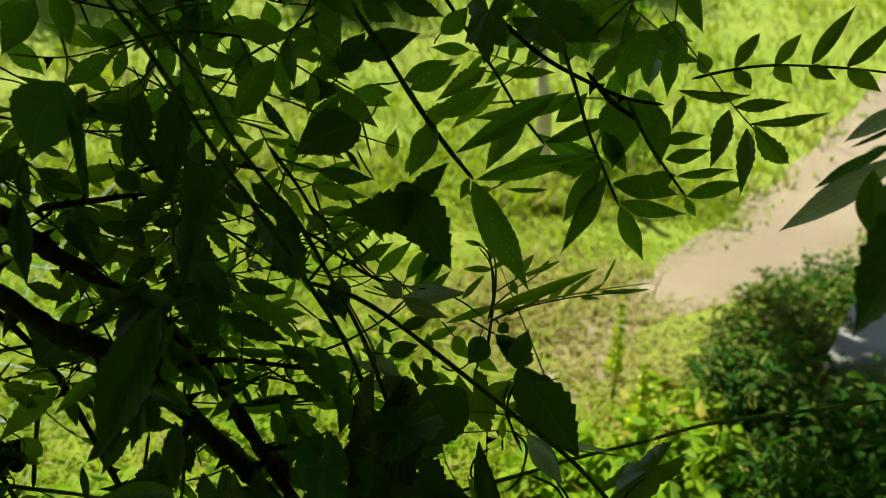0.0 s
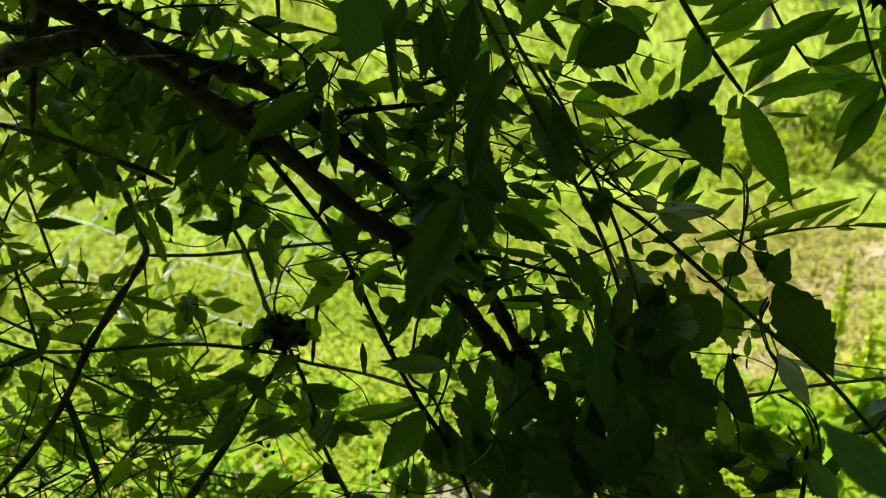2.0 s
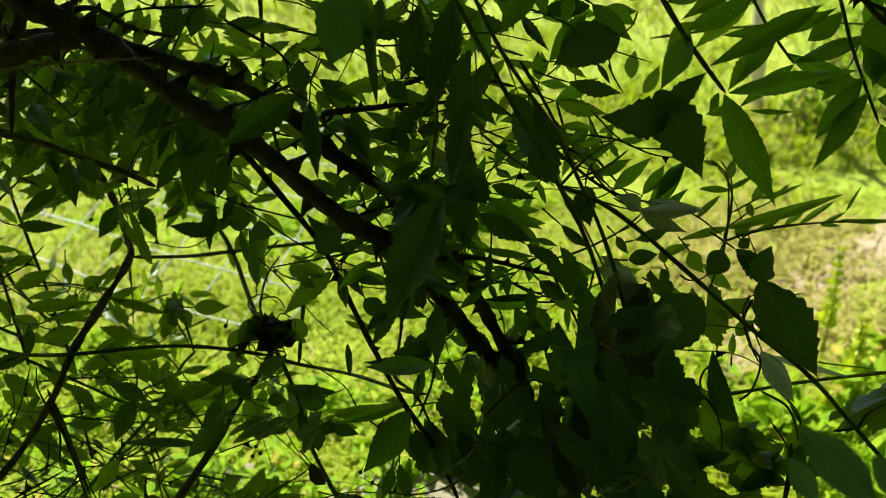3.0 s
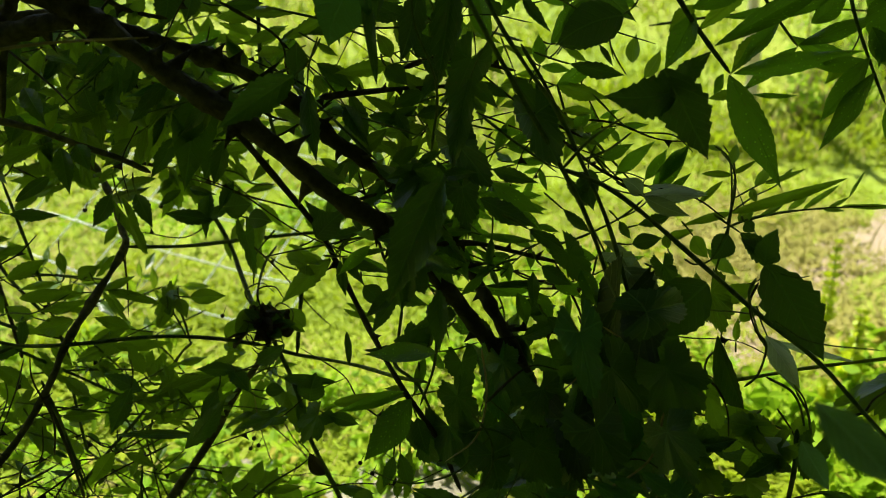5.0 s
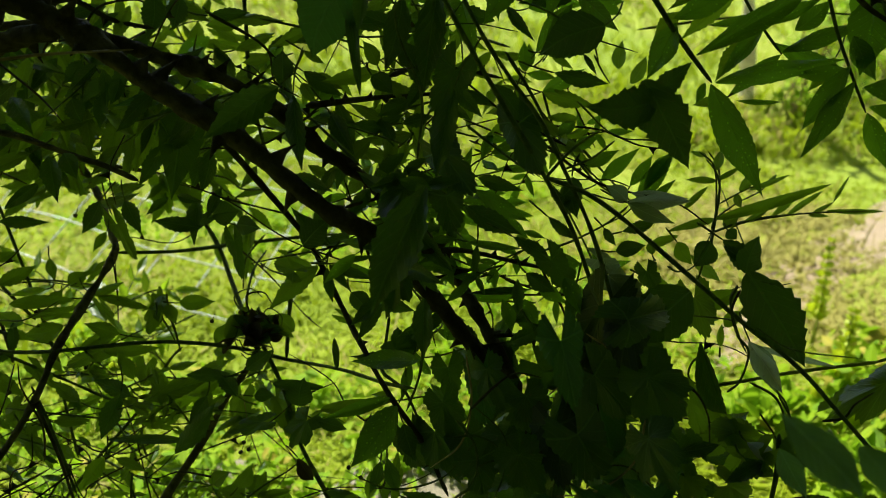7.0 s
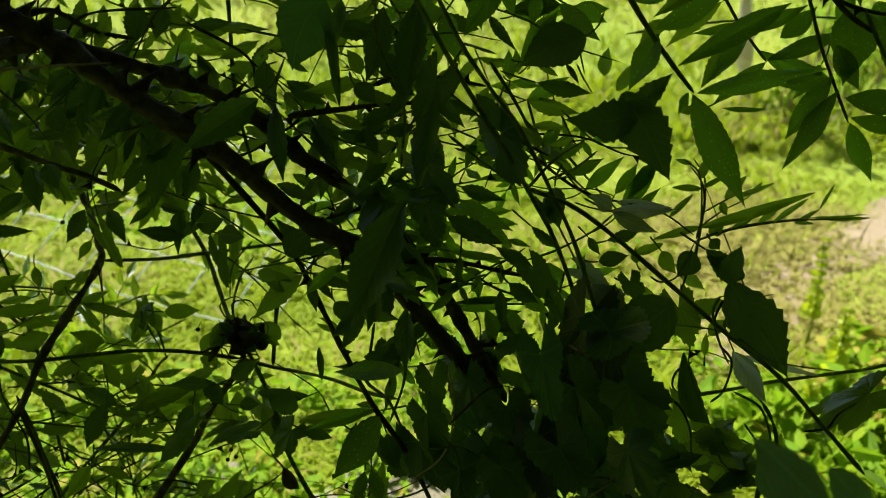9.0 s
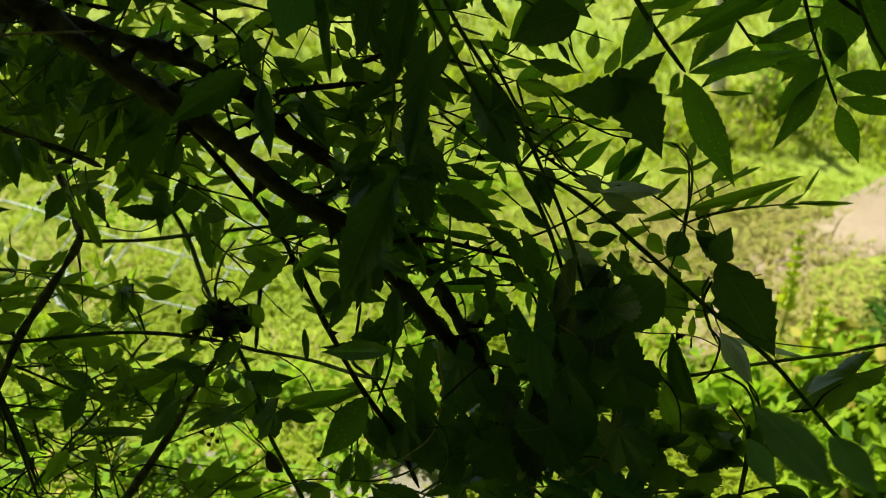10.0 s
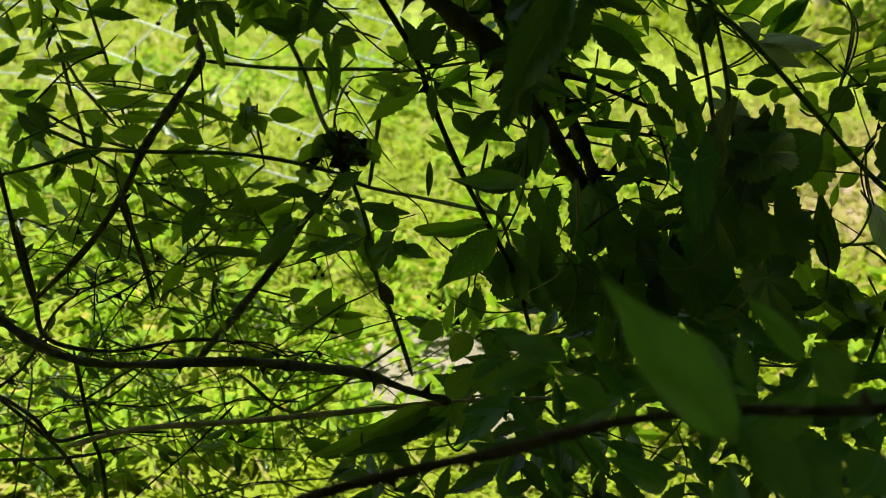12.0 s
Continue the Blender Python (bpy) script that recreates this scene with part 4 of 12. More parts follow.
leaf(thorny, "lance", "prickly", (0.005, 0.4446, 0.5327), (-0.0392, 0.4466, 0.5287), 0.0135, 14)
leaf(thorny, "lance", "prickly", (-0.0141, 0.4639, 0.4951), (-0.0568, 0.4508, 0.4851), 0.0089, -3)
leaf(thorny, "lance", "prickly", (-0.1586, 0.5013, 0.6749), (-0.1928, 0.5117, 0.6681), 0.0079, 17)
leaf(thorny, "serrate", "bramble", (-0.1663, 0.619, 0.7136), (-0.1311, 0.6213, 0.7215), 0.0156, 11)
leaf(thorny, "serrate", "bramble", (-0.1424, 0.6356, 0.6999), (-0.1177, 0.6364, 0.7097), 0.0114, -17)
leaf(thorny, "serrate", "bramble", (-0.1427, 0.6323, 0.6898), (-0.1192, 0.63, 0.6921), 0.0098, 24)
leaf(thorny, "serrate", "bramble", (-0.0981, 0.5484, 0.6905), (-0.0929, 0.5521, 0.7017), 0.0056, -8)
leaf(thorny, "serrate", "bramble", (-0.0797, 0.5685, 0.6875), (-0.0561, 0.5552, 0.6785), 0.0108, -11)
leaf(thorny, "serrate", "bramble", (-0.1537, 0.5934, 0.6994), (-0.138, 0.5961, 0.6857), 0.0095, 18)
leaf(thorny, "serrate", "bramble", (-0.1837, 0.519, 0.7293), (-0.1918, 0.5077, 0.7054), 0.0117, 14)
leaf(thorny, "serrate", "bramble", (-0.2223, 0.5742, 0.7374), (-0.2334, 0.5723, 0.7104), 0.0126, 9)
stem(thorny, "rachis", 0.0010, 0.0006, TWIG, (0.0843, 0.5819, 0.664), (0.1019, 0.5758, 0.6452), (0.1239, 0.5678, 0.6207), (0.1493, 0.5622, 0.6065), seed=109)
leaf(thorny, "lance", "pale", (0.149, 0.5612, 0.6067), (0.189, 0.5449, 0.6149), 0.0129, 25, "leaflet")
stem(thorny, "rachis", 0.0011, 0.0006, TWIG, (0.1142, 0.6251, 0.7386), (0.12, 0.623, 0.7258), (0.128, 0.6139, 0.6977), seed=126)
leaf(thorny, "lance", "prickly", (0.1124, 0.6256, 0.7401), (0.0749, 0.6184, 0.7441), 0.0118, 16, "leaflet")
leaf(thorny, "lance", "prickly", (0.1145, 0.6259, 0.741), (0.1472, 0.6379, 0.7441), 0.0131, -1, "leaflet")

# ---- climbing vine with lobed leaves ----
vine = plant("climbing_vine", "climbing vine with dark lobed leaves over the thorny branches", "vine")
leaf(vine, "lobed", "vine", (0.1131, 0.416, 0.5741), (0.1515, 0.4201, 0.5868), 0.0330, 10)
leaf(vine, "lobed", "vine", (0.0428, 0.4325, 0.5408), (0.0529, 0.413, 0.5154), 0.0240, -18)
leaf(vine, "lobed", "vine", (0.0663, 0.4312, 0.5239), (0.0805, 0.4192, 0.5011), 0.0282, -15)
leaf(vine, "lobed", "vine", (0.0989, 0.4179, 0.5475), (0.1288, 0.4012, 0.5199), 0.0378, -23)
leaf(vine, "lobed", "vine", (0.1288, 0.4088, 0.552), (0.1548, 0.3985, 0.5228), 0.0396, -5)
leaf(vine, "lobed", "vine", (0.0884, 0.3899, 0.5262), (0.1131, 0.3807, 0.489), 0.0387, 4)
leaf(vine, "lobed", "vine", (0.1292, 0.3896, 0.5252), (0.1443, 0.3725, 0.493), 0.0361, 20)
leaf(vine, "lobed", "vine", (0.0616, 0.4118, 0.4965), (0.0789, 0.3919, 0.4738), 0.0331, -4)
leaf(vine, "lobed", "vine", (0.0408, 0.4366, 0.4757), (0.049, 0.4294, 0.4446), 0.0323, -20)
leaf(vine, "lobed", "vine", (0.0183, 0.4652, 0.4988), (0.0299, 0.4562, 0.4677), 0.0275, -8)
leaf(vine, "lobed", "vine", (-0.0028, 0.4755, 0.4661), (0.0105, 0.4667, 0.4326), 0.0302, 22)
leaf(vine, "lobed", "vine", (0.0087, 0.5088, 0.5361), (-0.0054, 0.5058, 0.5021), 0.0231, -4)
leaf(vine, "lance", "silver", (0.2173, 0.4782, 0.5391), (0.2413, 0.4679, 0.5071), 0.0143, 20)
leaf(vine, "lobed", "bramble", (0.1972, 0.47, 0.4813), (0.2424, 0.468, 0.4679), 0.0259, 3)
leaf(vine, "lobed", "bramble", (0.2259, 0.4396, 0.4849), (0.2065, 0.4427, 0.4588), 0.0217, 23)
leaf(vine, "lobed", "bramble", (0.1775, 0.4677, 0.5067), (0.195, 0.46, 0.4744), 0.0196, -7)
leaf(vine, "lobed", "bramble", (0.195, 0.4325, 0.463), (0.2283, 0.4378, 0.4487), 0.0245, -24)
leaf(vine, "lobed", "bramble", (0.1697, 0.4343, 0.4685), (0.1851, 0.4199, 0.4548), 0.0217, 3)
leaf(vine, "lobed", "bramble", (0.2596, 0.4874, 0.4701), (0.2506, 0.4811, 0.442), 0.0177, -17)
leaf(vine, "lobed", "bramble", (0.3125, 0.5361, 0.4584), (0.3417, 0.5406, 0.4816), 0.0193, -3)
stem(vine, "stem", 0.0013, 0.0014, LIME_TWIG, (0.149, 0.4917, 0.4833), (0.1838, 0.4947, 0.4925), (0.2227, 0.497, 0.4997), (0.2663, 0.5086, 0.5032), (0.3356, 0.521, 0.5089), seed=172)
stem(vine, "tendril", 0.0007, 0.0005, TWIG, (0.1559, 0.4738, 0.59), (0.1632, 0.4728, 0.587), (0.1736, 0.4743, 0.5916), (0.1832, 0.4808, 0.6118), seed=173)
stem(vine, "tendril", 0.0008, 0.0006, TWIG, (0.1947, 0.4849, 0.5272), (0.1844, 0.4826, 0.5202), (0.1835, 0.4791, 0.5094), (0.1998, 0.477, 0.503), seed=174)
stem(vine, "tendril", 0.0009, 0.0005, TWIG, (0.193, 0.4518, 0.5872), (0.1891, 0.4486, 0.5772), (0.1945, 0.4428, 0.5596), (0.2003, 0.4392, 0.5484), seed=175)
stem(vine, "tendril", 0.0007, 0.0006, TWIG, (0.2367, 0.4687, 0.5097), (0.2447, 0.4654, 0.4995), (0.2496, 0.4586, 0.4786), seed=176)
stem(vine, "tendril", 0.0005, 0.0003, TWIG, (0.2044, 0.4481, 0.5918), (0.2124, 0.4428, 0.5917), (0.2207, 0.4432, 0.5931), seed=177)

# ---- willow-leaved shoot ----
shoot = plant("leafy_shoot", "young pale green shoot with narrow willow-like leaves", "shoot")
stem(shoot, "stem", 0.0012, 0.0006, TWIG, (0.2059, 0.5418, 0.5729), (0.2159, 0.5678, 0.5946), (0.2207, 0.5814, 0.6139), (0.2209, 0.5916, 0.629), (0.2125, 0.5954, 0.6408), seed=180)
stem(shoot, "stem", 0.0010, 0.0005, TWIG, (0.2114, 0.5647, 0.5852), (0.2577, 0.5995, 0.5885), (0.3356, 0.6598, 0.5802), (0.423, 0.7196, 0.5701), seed=181)
stem(shoot, "stem", 0.0008, 0.0004, TWIG, (0.2151, 0.568, 0.5954), (0.2359, 0.5836, 0.6045), (0.261, 0.6061, 0.6089), (0.2758, 0.6194, 0.6174), seed=182)

# ---- bramble on the left ----
bramble = plant("bramble", "tangled bramble of thin stems and small toothed leaves", "bramble")
stem(bramble, "stem", 0.0024, 0.0017, OLIVE_BARK, (-0.4268, 0.6953, 0.6246), (-0.4021, 0.703, 0.6162), (-0.374, 0.7063, 0.61), (-0.3402, 0.7085, 0.6006), (-0.2931, 0.7037, 0.5858), (-0.2296, 0.6819, 0.5836), thorns=6, seed=200)
stem(bramble, "stem", 0.0035, 0.0024, OLIVE_BARK, (-0.3533, 0.7607, 0.5996), (-0.3276, 0.746, 0.5706), (-0.3057, 0.7283, 0.5482), (-0.2648, 0.6551, 0.5335), (-0.2535, 0.6267, 0.527), (-0.2618, 0.5926, 0.5027), (-0.2706, 0.553, 0.4781), (-0.282, 0.5311, 0.443), (-0.3055, 0.5182, 0.4032), (-0.3417, 0.5044, 0.3606), thorns=4, seed=201)
stem(bramble, "stem", 0.0017, 0.0017, TWIG, (-0.2526, 0.6272, 0.5283), (-0.213, 0.6517, 0.5229), (-0.184, 0.6915, 0.5158), (-0.1324, 0.7228, 0.5153), (-0.0806, 0.7441, 0.5161), seed=202)
stem(bramble, "stem", 0.0021, 0.0021, TWIG, (-0.2326, 0.723, 0.5806), (-0.208, 0.7064, 0.5455), (-0.1851, 0.6914, 0.5157), (-0.1638, 0.6532, 0.4952), (-0.1385, 0.5975, 0.4854), seed=203)
stem(bramble, "stem", 0.0016, 0.0017, TWIG, (-0.3573, 0.5458, 0.4882), (-0.3341, 0.5485, 0.4803), (-0.3104, 0.5512, 0.4724), (-0.27, 0.5491, 0.4757), (-0.2132, 0.5728, 0.4742), (-0.171, 0.5822, 0.4708), (-0.1301, 0.5828, 0.4663), seed=204)
stem(bramble, "stem", 0.0017, 0.0012, TWIG, (-0.1301, 0.5828, 0.4663), (-0.1076, 0.5982, 0.452), (-0.0586, 0.5593, 0.465), (-0.0202, 0.4938, 0.4898), (0.0015, 0.466, 0.5015), seed=205)
stem(bramble, "stem", 0.0018, 0.0046, OLIVE_BARK, (-0.1258, 0.5846, 0.4717), (-0.1377, 0.5951, 0.4456), (-0.1622, 0.6134, 0.4051), (-0.1879, 0.6287, 0.3549), (-0.2247, 0.6301, 0.2947), (-0.2634, 0.6315, 0.2343), thorns=2, seed=206)
stem(bramble, "stem", 0.0018, 0.0022, TWIG, (-0.1266, 0.5888, 0.4748), (-0.1052, 0.5838, 0.4272), (-0.0936, 0.5796, 0.3851), (-0.0707, 0.5797, 0.3337), (-0.0533, 0.5848, 0.2844), seed=207)
stem(bramble, "stem", 0.0019, 0.0019, TWIG, (-0.1069, 0.6297, 0.5199), (-0.1061, 0.6087, 0.4875), (-0.1072, 0.5982, 0.452), seed=208)
stem(bramble, "stem", 0.0019, 0.0017, OLIVE_BARK, (-0.3968, 0.6785, 0.5083), (-0.3787, 0.6629, 0.4603), (-0.3656, 0.652, 0.4267), (-0.3607, 0.6473, 0.4123), seed=209)
stem(bramble, "stem", 0.0017, 0.0013, TWIG, (-0.2895, 0.5433, 0.4481), (-0.2769, 0.5416, 0.4104), (-0.2608, 0.5353, 0.3589), seed=210)
stem(bramble, "stem", 0.0018, 0.0012, TWIG, (-0.3107, 0.61, 0.2975), (-0.2795, 0.6232, 0.3381), (-0.2458, 0.6365, 0.3789), (-0.2161, 0.6315, 0.4284), (-0.1926, 0.5993, 0.4585), seed=211)
stem(bramble, "stem", 0.0014, 0.0013, TWIG, (-0.3255, 0.5774, 0.4561), (-0.2963, 0.6076, 0.4194), (-0.2591, 0.62, 0.393), (-0.2373, 0.6277, 0.3843), seed=212)
stem(bramble, "stem", 0.0013, 0.0010, TWIG, (-0.2404, 0.635, 0.3743), (-0.2444, 0.6286, 0.3546), (-0.2382, 0.6223, 0.3353), seed=213)
stem(bramble, "stem", 0.0015, 0.0012, TWIG, (-0.338, 0.7269, 0.2689), (-0.2767, 0.7186, 0.2434), (-0.2043, 0.7165, 0.2368), (-0.1459, 0.7237, 0.2268), seed=214)
stem(bramble, "thread", 0.0006, 0.0005, PALE_TWIG, (-0.2526, 0.6268, 0.527), (-0.2504, 0.6197, 0.5054), (-0.2478, 0.6127, 0.4839), seed=215)
stem(bramble, "stem", 0.0012, 0.0010, TWIG, (-0.0198, 0.5361, 0.523), (-0.0214, 0.5193, 0.5036), (-0.0214, 0.4962, 0.4972), (-0.004, 0.4827, 0.488), (0.0136, 0.4798, 0.4467), seed=216)
stem(bramble, "stem", 0.0012, 0.0009, TWIG, (0.0032, 0.5278, 0.5623), (0.0051, 0.4971, 0.5325), (0.0047, 0.4785, 0.5077), (-0.0034, 0.4702, 0.4821), seed=217)
leaf(bramble, "serrate", "bramble", (-0.3934, 0.7154, 0.5247), (-0.4183, 0.7238, 0.5421), 0.0108, -1, "leaflet")
leaf(bramble, "serrate", "bramble", (-0.2363, 0.6207, 0.3951), (-0.1782, 0.6269, 0.4197), 0.0202, 3, "leaflet")
leaf(bramble, "lobed", "bramble", (-0.2623, 0.632, 0.3975), (-0.286, 0.6238, 0.3561), 0.0199, 6, "leaflet")
leaf(bramble, "serrate", "bramble", (-0.2456, 0.6357, 0.3765), (-0.1778, 0.642, 0.3972), 0.0255, 20, "leaflet")
leaf(bramble, "serrate", "bramble", (-0.1986, 0.6225, 0.4008), (-0.1624, 0.6256, 0.419), 0.0156, -5, "leaflet")
leaf(bramble, "lobed", "bramble", (-0.2587, 0.628, 0.3529), (-0.2306, 0.6328, 0.3505), 0.0068, -15, "leaflet")
leaf(bramble, "serrate", "bramble", (-0.1591, 0.6143, 0.4401), (-0.1886, 0.6058, 0.4298), 0.0145, 16, "leaflet")
leaf(bramble, "serrate", "bramble", (-0.3167, 0.6302, 0.3598), (-0.2847, 0.6238, 0.3735), 0.0126, 16, "leaflet")
leaf(bramble, "lobed", "bramble", (-0.3625, 0.7261, 0.5902), (-0.4018, 0.7262, 0.5752), 0.0171, -3, "leaflet")
leaf(bramble, "serrate", "bramble", (-0.3588, 0.7259, 0.5894), (-0.3516, 0.7118, 0.5628), 0.0128, 14, "leaflet")
leaf(bramble, "serrate", "bramble", (-0.3334, 0.7116, 0.5777), (-0.3075, 0.7132, 0.5508), 0.0170, -17, "leaflet")
leaf(bramble, "lobed", "bramble", (-0.3108, 0.7169, 0.5617), (-0.2878, 0.7278, 0.5712), 0.0123, -21, "leaflet")
leaf(bramble, "serrate", "bramble", (-0.2363, 0.7017, 0.5798), (-0.2254, 0.6893, 0.5624), 0.0095, 15, "leaflet")
leaf(bramble, "serrate", "bramble", (-0.2206, 0.7004, 0.5757), (-0.2079, 0.6962, 0.5402), 0.0165, 8, "leaflet")
leaf(bramble, "lobed", "bramble", (-0.1863, 0.7253, 0.5553), (-0.1717, 0.73, 0.5325), 0.0116, 24, "leaflet")
leaf(bramble, "serrate", "bramble", (-0.1792, 0.7268, 0.5274), (-0.1925, 0.7228, 0.4994), 0.0131, -22, "leaflet")
leaf(bramble, "serrate", "bramble", (-0.2203, 0.7295, 0.5357), (-0.2126, 0.7426, 0.5495), 0.0084, -14, "leaflet")
leaf(bramble, "lobed", "bramble", (-0.1652, 0.6996, 0.5086), (-0.154, 0.6949, 0.4828), 0.0123, 22, "leaflet")
leaf(bramble, "serrate", "bramble", (-0.1921, 0.7025, 0.5173), (-0.1858, 0.7, 0.4933), 0.0097, -18, "leaflet")
leaf(bramble, "serrate", "bramble", (-0.1402, 0.7346, 0.4867), (-0.1237, 0.7353, 0.5049), 0.0102, 20, "leaflet")
leaf(bramble, "lobed", "bramble", (-0.092, 0.666, 0.5344), (-0.1049, 0.6532, 0.5222), 0.0092, 5, "leaflet")
leaf(bramble, "serrate", "bramble", (-0.079, 0.5822, 0.4059), (-0.0546, 0.5841, 0.4025), 0.0107, -22, "leaflet")
leaf(bramble, "serrate", "bramble", (-0.0983, 0.5846, 0.4783), (-0.1154, 0.5792, 0.4921), 0.0093, -6, "leaflet")
leaf(bramble, "lobed", "bramble", (-0.0589, 0.5539, 0.5132), (-0.0375, 0.5593, 0.5004), 0.0103, -18, "leaflet")
leaf(bramble, "serrate", "bramble", (-0.0861, 0.5879, 0.6178), (-0.0638, 0.5827, 0.607), 0.0108, -9, "leaflet")
leaf(bramble, "serrate", "bramble", (-0.0348, 0.5887, 0.6203), (-0.0094, 0.5928, 0.6252), 0.0112, 0, "leaflet")
leaf(bramble, "lobed", "bramble", (-0.0104, 0.6142, 0.6341), (-0.0231, 0.6189, 0.6144), 0.0096, -6, "leaflet")
leaf(bramble, "serrate", "bramble", (-0.0671, 0.6092, 0.6187), (-0.0559, 0.5908, 0.5966), 0.0121, 9, "leaflet")
leaf(bramble, "serrate", "bramble", (-0.1286, 0.6069, 0.6114), (-0.1391, 0.5931, 0.596), 0.0096, 6, "leaflet")
leaf(bramble, "lobed", "bramble", (-0.0325, 0.6007, 0.6571), (-0.0148, 0.5971, 0.6457), 0.0092, 20, "leaflet")
leaf(bramble, "serrate", "bramble", (0.0189, 0.6243, 0.665), (0.0361, 0.6286, 0.6741), 0.0085, 6, "leaflet")
leaf(bramble, "lobed", "bramble", (-0.2034, 0.581, 0.4995), (-0.1994, 0.5813, 0.5188), 0.0162, 2)
leaf(bramble, "lobed", "bramble", (-0.2013, 0.5822, 0.503), (-0.2116, 0.5693, 0.4827), 0.0162, 12)
leaf(bramble, "lobed", "bramble", (-0.0959, 0.5848, 0.4141), (-0.1049, 0.5816, 0.3859), 0.0207, -16)
leaf(bramble, "lobed", "bramble", (-0.1457, 0.607, 0.4177), (-0.1524, 0.6009, 0.3824), 0.0228, 7)
leaf(bramble, "lobed", "bramble", (-0.1197, 0.5985, 0.4238), (-0.0972, 0.5783, 0.3938), 0.0262, 8)
leaf(bramble, "curled", "dry", (-0.1259, 0.5856, 0.4813), (-0.1456, 0.5962, 0.4845), 0.0152, 0)
leaf(bramble, "curled", "dry", (-0.1302, 0.5841, 0.4767), (-0.1126, 0.5831, 0.4871), 0.0134, 14)
leaf(bramble, "curled", "dry", (-0.1343, 0.5869, 0.4852), (-0.122, 0.5709, 0.4724), 0.0152, 11)
leaf(bramble, "curled", "dry", (-0.1236, 0.5859, 0.4822), (-0.1366, 0.5721, 0.4744), 0.0152, -17)
leaf(bramble, "curled", "dry", (-0.1349, 0.5749, 0.4806), (-0.1202, 0.5845, 0.4751), 0.0132, 9)
leaf(bramble, "curled", "dry", (-0.1299, 0.5881, 0.4889), (-0.1319, 0.5857, 0.503), 0.0098, -19)
leaf(bramble, "curled", "dry", (-0.1188, 0.5843, 0.4773), (-0.1072, 0.596, 0.4766), 0.0107, 8)
leaf(bramble, "curled", "dry", (-0.1418, 0.5854, 0.4805), (-0.1548, 0.5905, 0.4714), 0.0107, -18)
leaf(bramble, "willow", "vine", (-0.1301, 0.5844, 0.484), (-0.1452, 0.5818, 0.4966), 0.0092, -8)
leaf(bramble, "willow", "vine", (-0.1279, 0.5844, 0.4841), (-0.113, 0.5907, 0.4946), 0.0092, -7)
leaf(bramble, "willow", "vine", (-0.1341, 0.5818, 0.4825), (-0.1543, 0.5892, 0.478), 0.0083, 0)
leaf(bramble, "willow", "vine", (-0.1229, 0.5827, 0.4852), (-0.1052, 0.585, 0.4852), 0.0083, 3)
leaf(bramble, "willow", "vine", (-0.1298, 0.587, 0.4854), (-0.1281, 0.5973, 0.4985), 0.0067, -5)
leaf(bramble, "willow", "vine", (-0.1249, 0.581, 0.4834), (-0.1141, 0.5719, 0.4783), 0.0108, -23)
leaf(bramble, "willow", "vine", (-0.1317, 0.5809, 0.483), (-0.1408, 0.5915, 0.4853), 0.0108, 0)
stem(bramble, "seed_stalk", 0.0005, 0.0004, TWIG, (-0.1304, 0.5853, 0.4802), (-0.1238, 0.5808, 0.4825), (-0.1208, 0.5773, 0.4816), seed=297)
stem(bramble, "seed_stalk", 0.0005, 0.0004, TWIG, (-0.1304, 0.5853, 0.4802), (-0.1306, 0.5797, 0.4794), (-0.1371, 0.5766, 0.4793), seed=298)
stem(bramble, "seed_stalk", 0.0005, 0.0004, TWIG, (-0.1304, 0.5853, 0.4802), (-0.1274, 0.5823, 0.4871), (-0.1252, 0.5811, 0.4932), seed=299)
stem(bramble, "seed_stalk", 0.0005, 0.0004, TWIG, (-0.1304, 0.5853, 0.4802), (-0.1239, 0.5794, 0.4783), (-0.124, 0.5745, 0.473), seed=300)
stem(bramble, "seed_stalk", 0.0005, 0.0004, TWIG, (-0.1304, 0.5853, 0.4802), (-0.1337, 0.5809, 0.4831), (-0.1409, 0.5796, 0.4887), seed=301)
stem(bramble, "seed_stalk", 0.0005, 0.0004, TWIG, (-0.1304, 0.5853, 0.4802), (-0.122, 0.5819, 0.4861), (-0.1148, 0.5794, 0.4879), seed=302)
stem(bramble, "seed_stalk", 0.0005, 0.0004, TWIG, (-0.1304, 0.5853, 0.4802), (-0.1291, 0.5785, 0.4755), (-0.1365, 0.5736, 0.4703), seed=303)
stem(bramble, "seed_stalk", 0.0005, 0.0004, TWIG, (-0.1304, 0.5853, 0.4802), (-0.1316, 0.5828, 0.4889), (-0.1327, 0.5831, 0.4995), seed=304)
stem(bramble, "seed_stalk", 0.0005, 0.0004, TWIG, (-0.1304, 0.5853, 0.4802), (-0.1193, 0.5799, 0.48), (-0.1135, 0.5747, 0.4736), seed=305)
stem(bramble, "seed_stalk", 0.0005, 0.0004, TWIG, (-0.1304, 0.5853, 0.4802), (-0.1358, 0.5795, 0.4786), (-0.1483, 0.5771, 0.4808), seed=306)
stem(bramble, "seed_stalk", 0.0005, 0.0004, TWIG, (-0.1304, 0.5853, 0.4802), (-0.1239, 0.5835, 0.491), (-0.1154, 0.583, 0.4991), seed=307)
stem(bramble, "seed_stalk", 0.0005, 0.0004, TWIG, (-0.1304, 0.5853, 0.4802), (-0.1239, 0.5777, 0.4731), (-0.1275, 0.571, 0.4623), seed=308)
stem(bramble, "seed_stalk", 0.0005, 0.0004, TWIG, (-0.1304, 0.5853, 0.4802), (-0.1373, 0.5823, 0.4871), (-0.1457, 0.583, 0.4993), seed=309)
stem(bramble, "seed_stalk", 0.0005, 0.0004, TWIG, (-0.1304, 0.5853, 0.4802), (-0.1164, 0.5817, 0.4853), (-0.1038, 0.5777, 0.4828), seed=310)

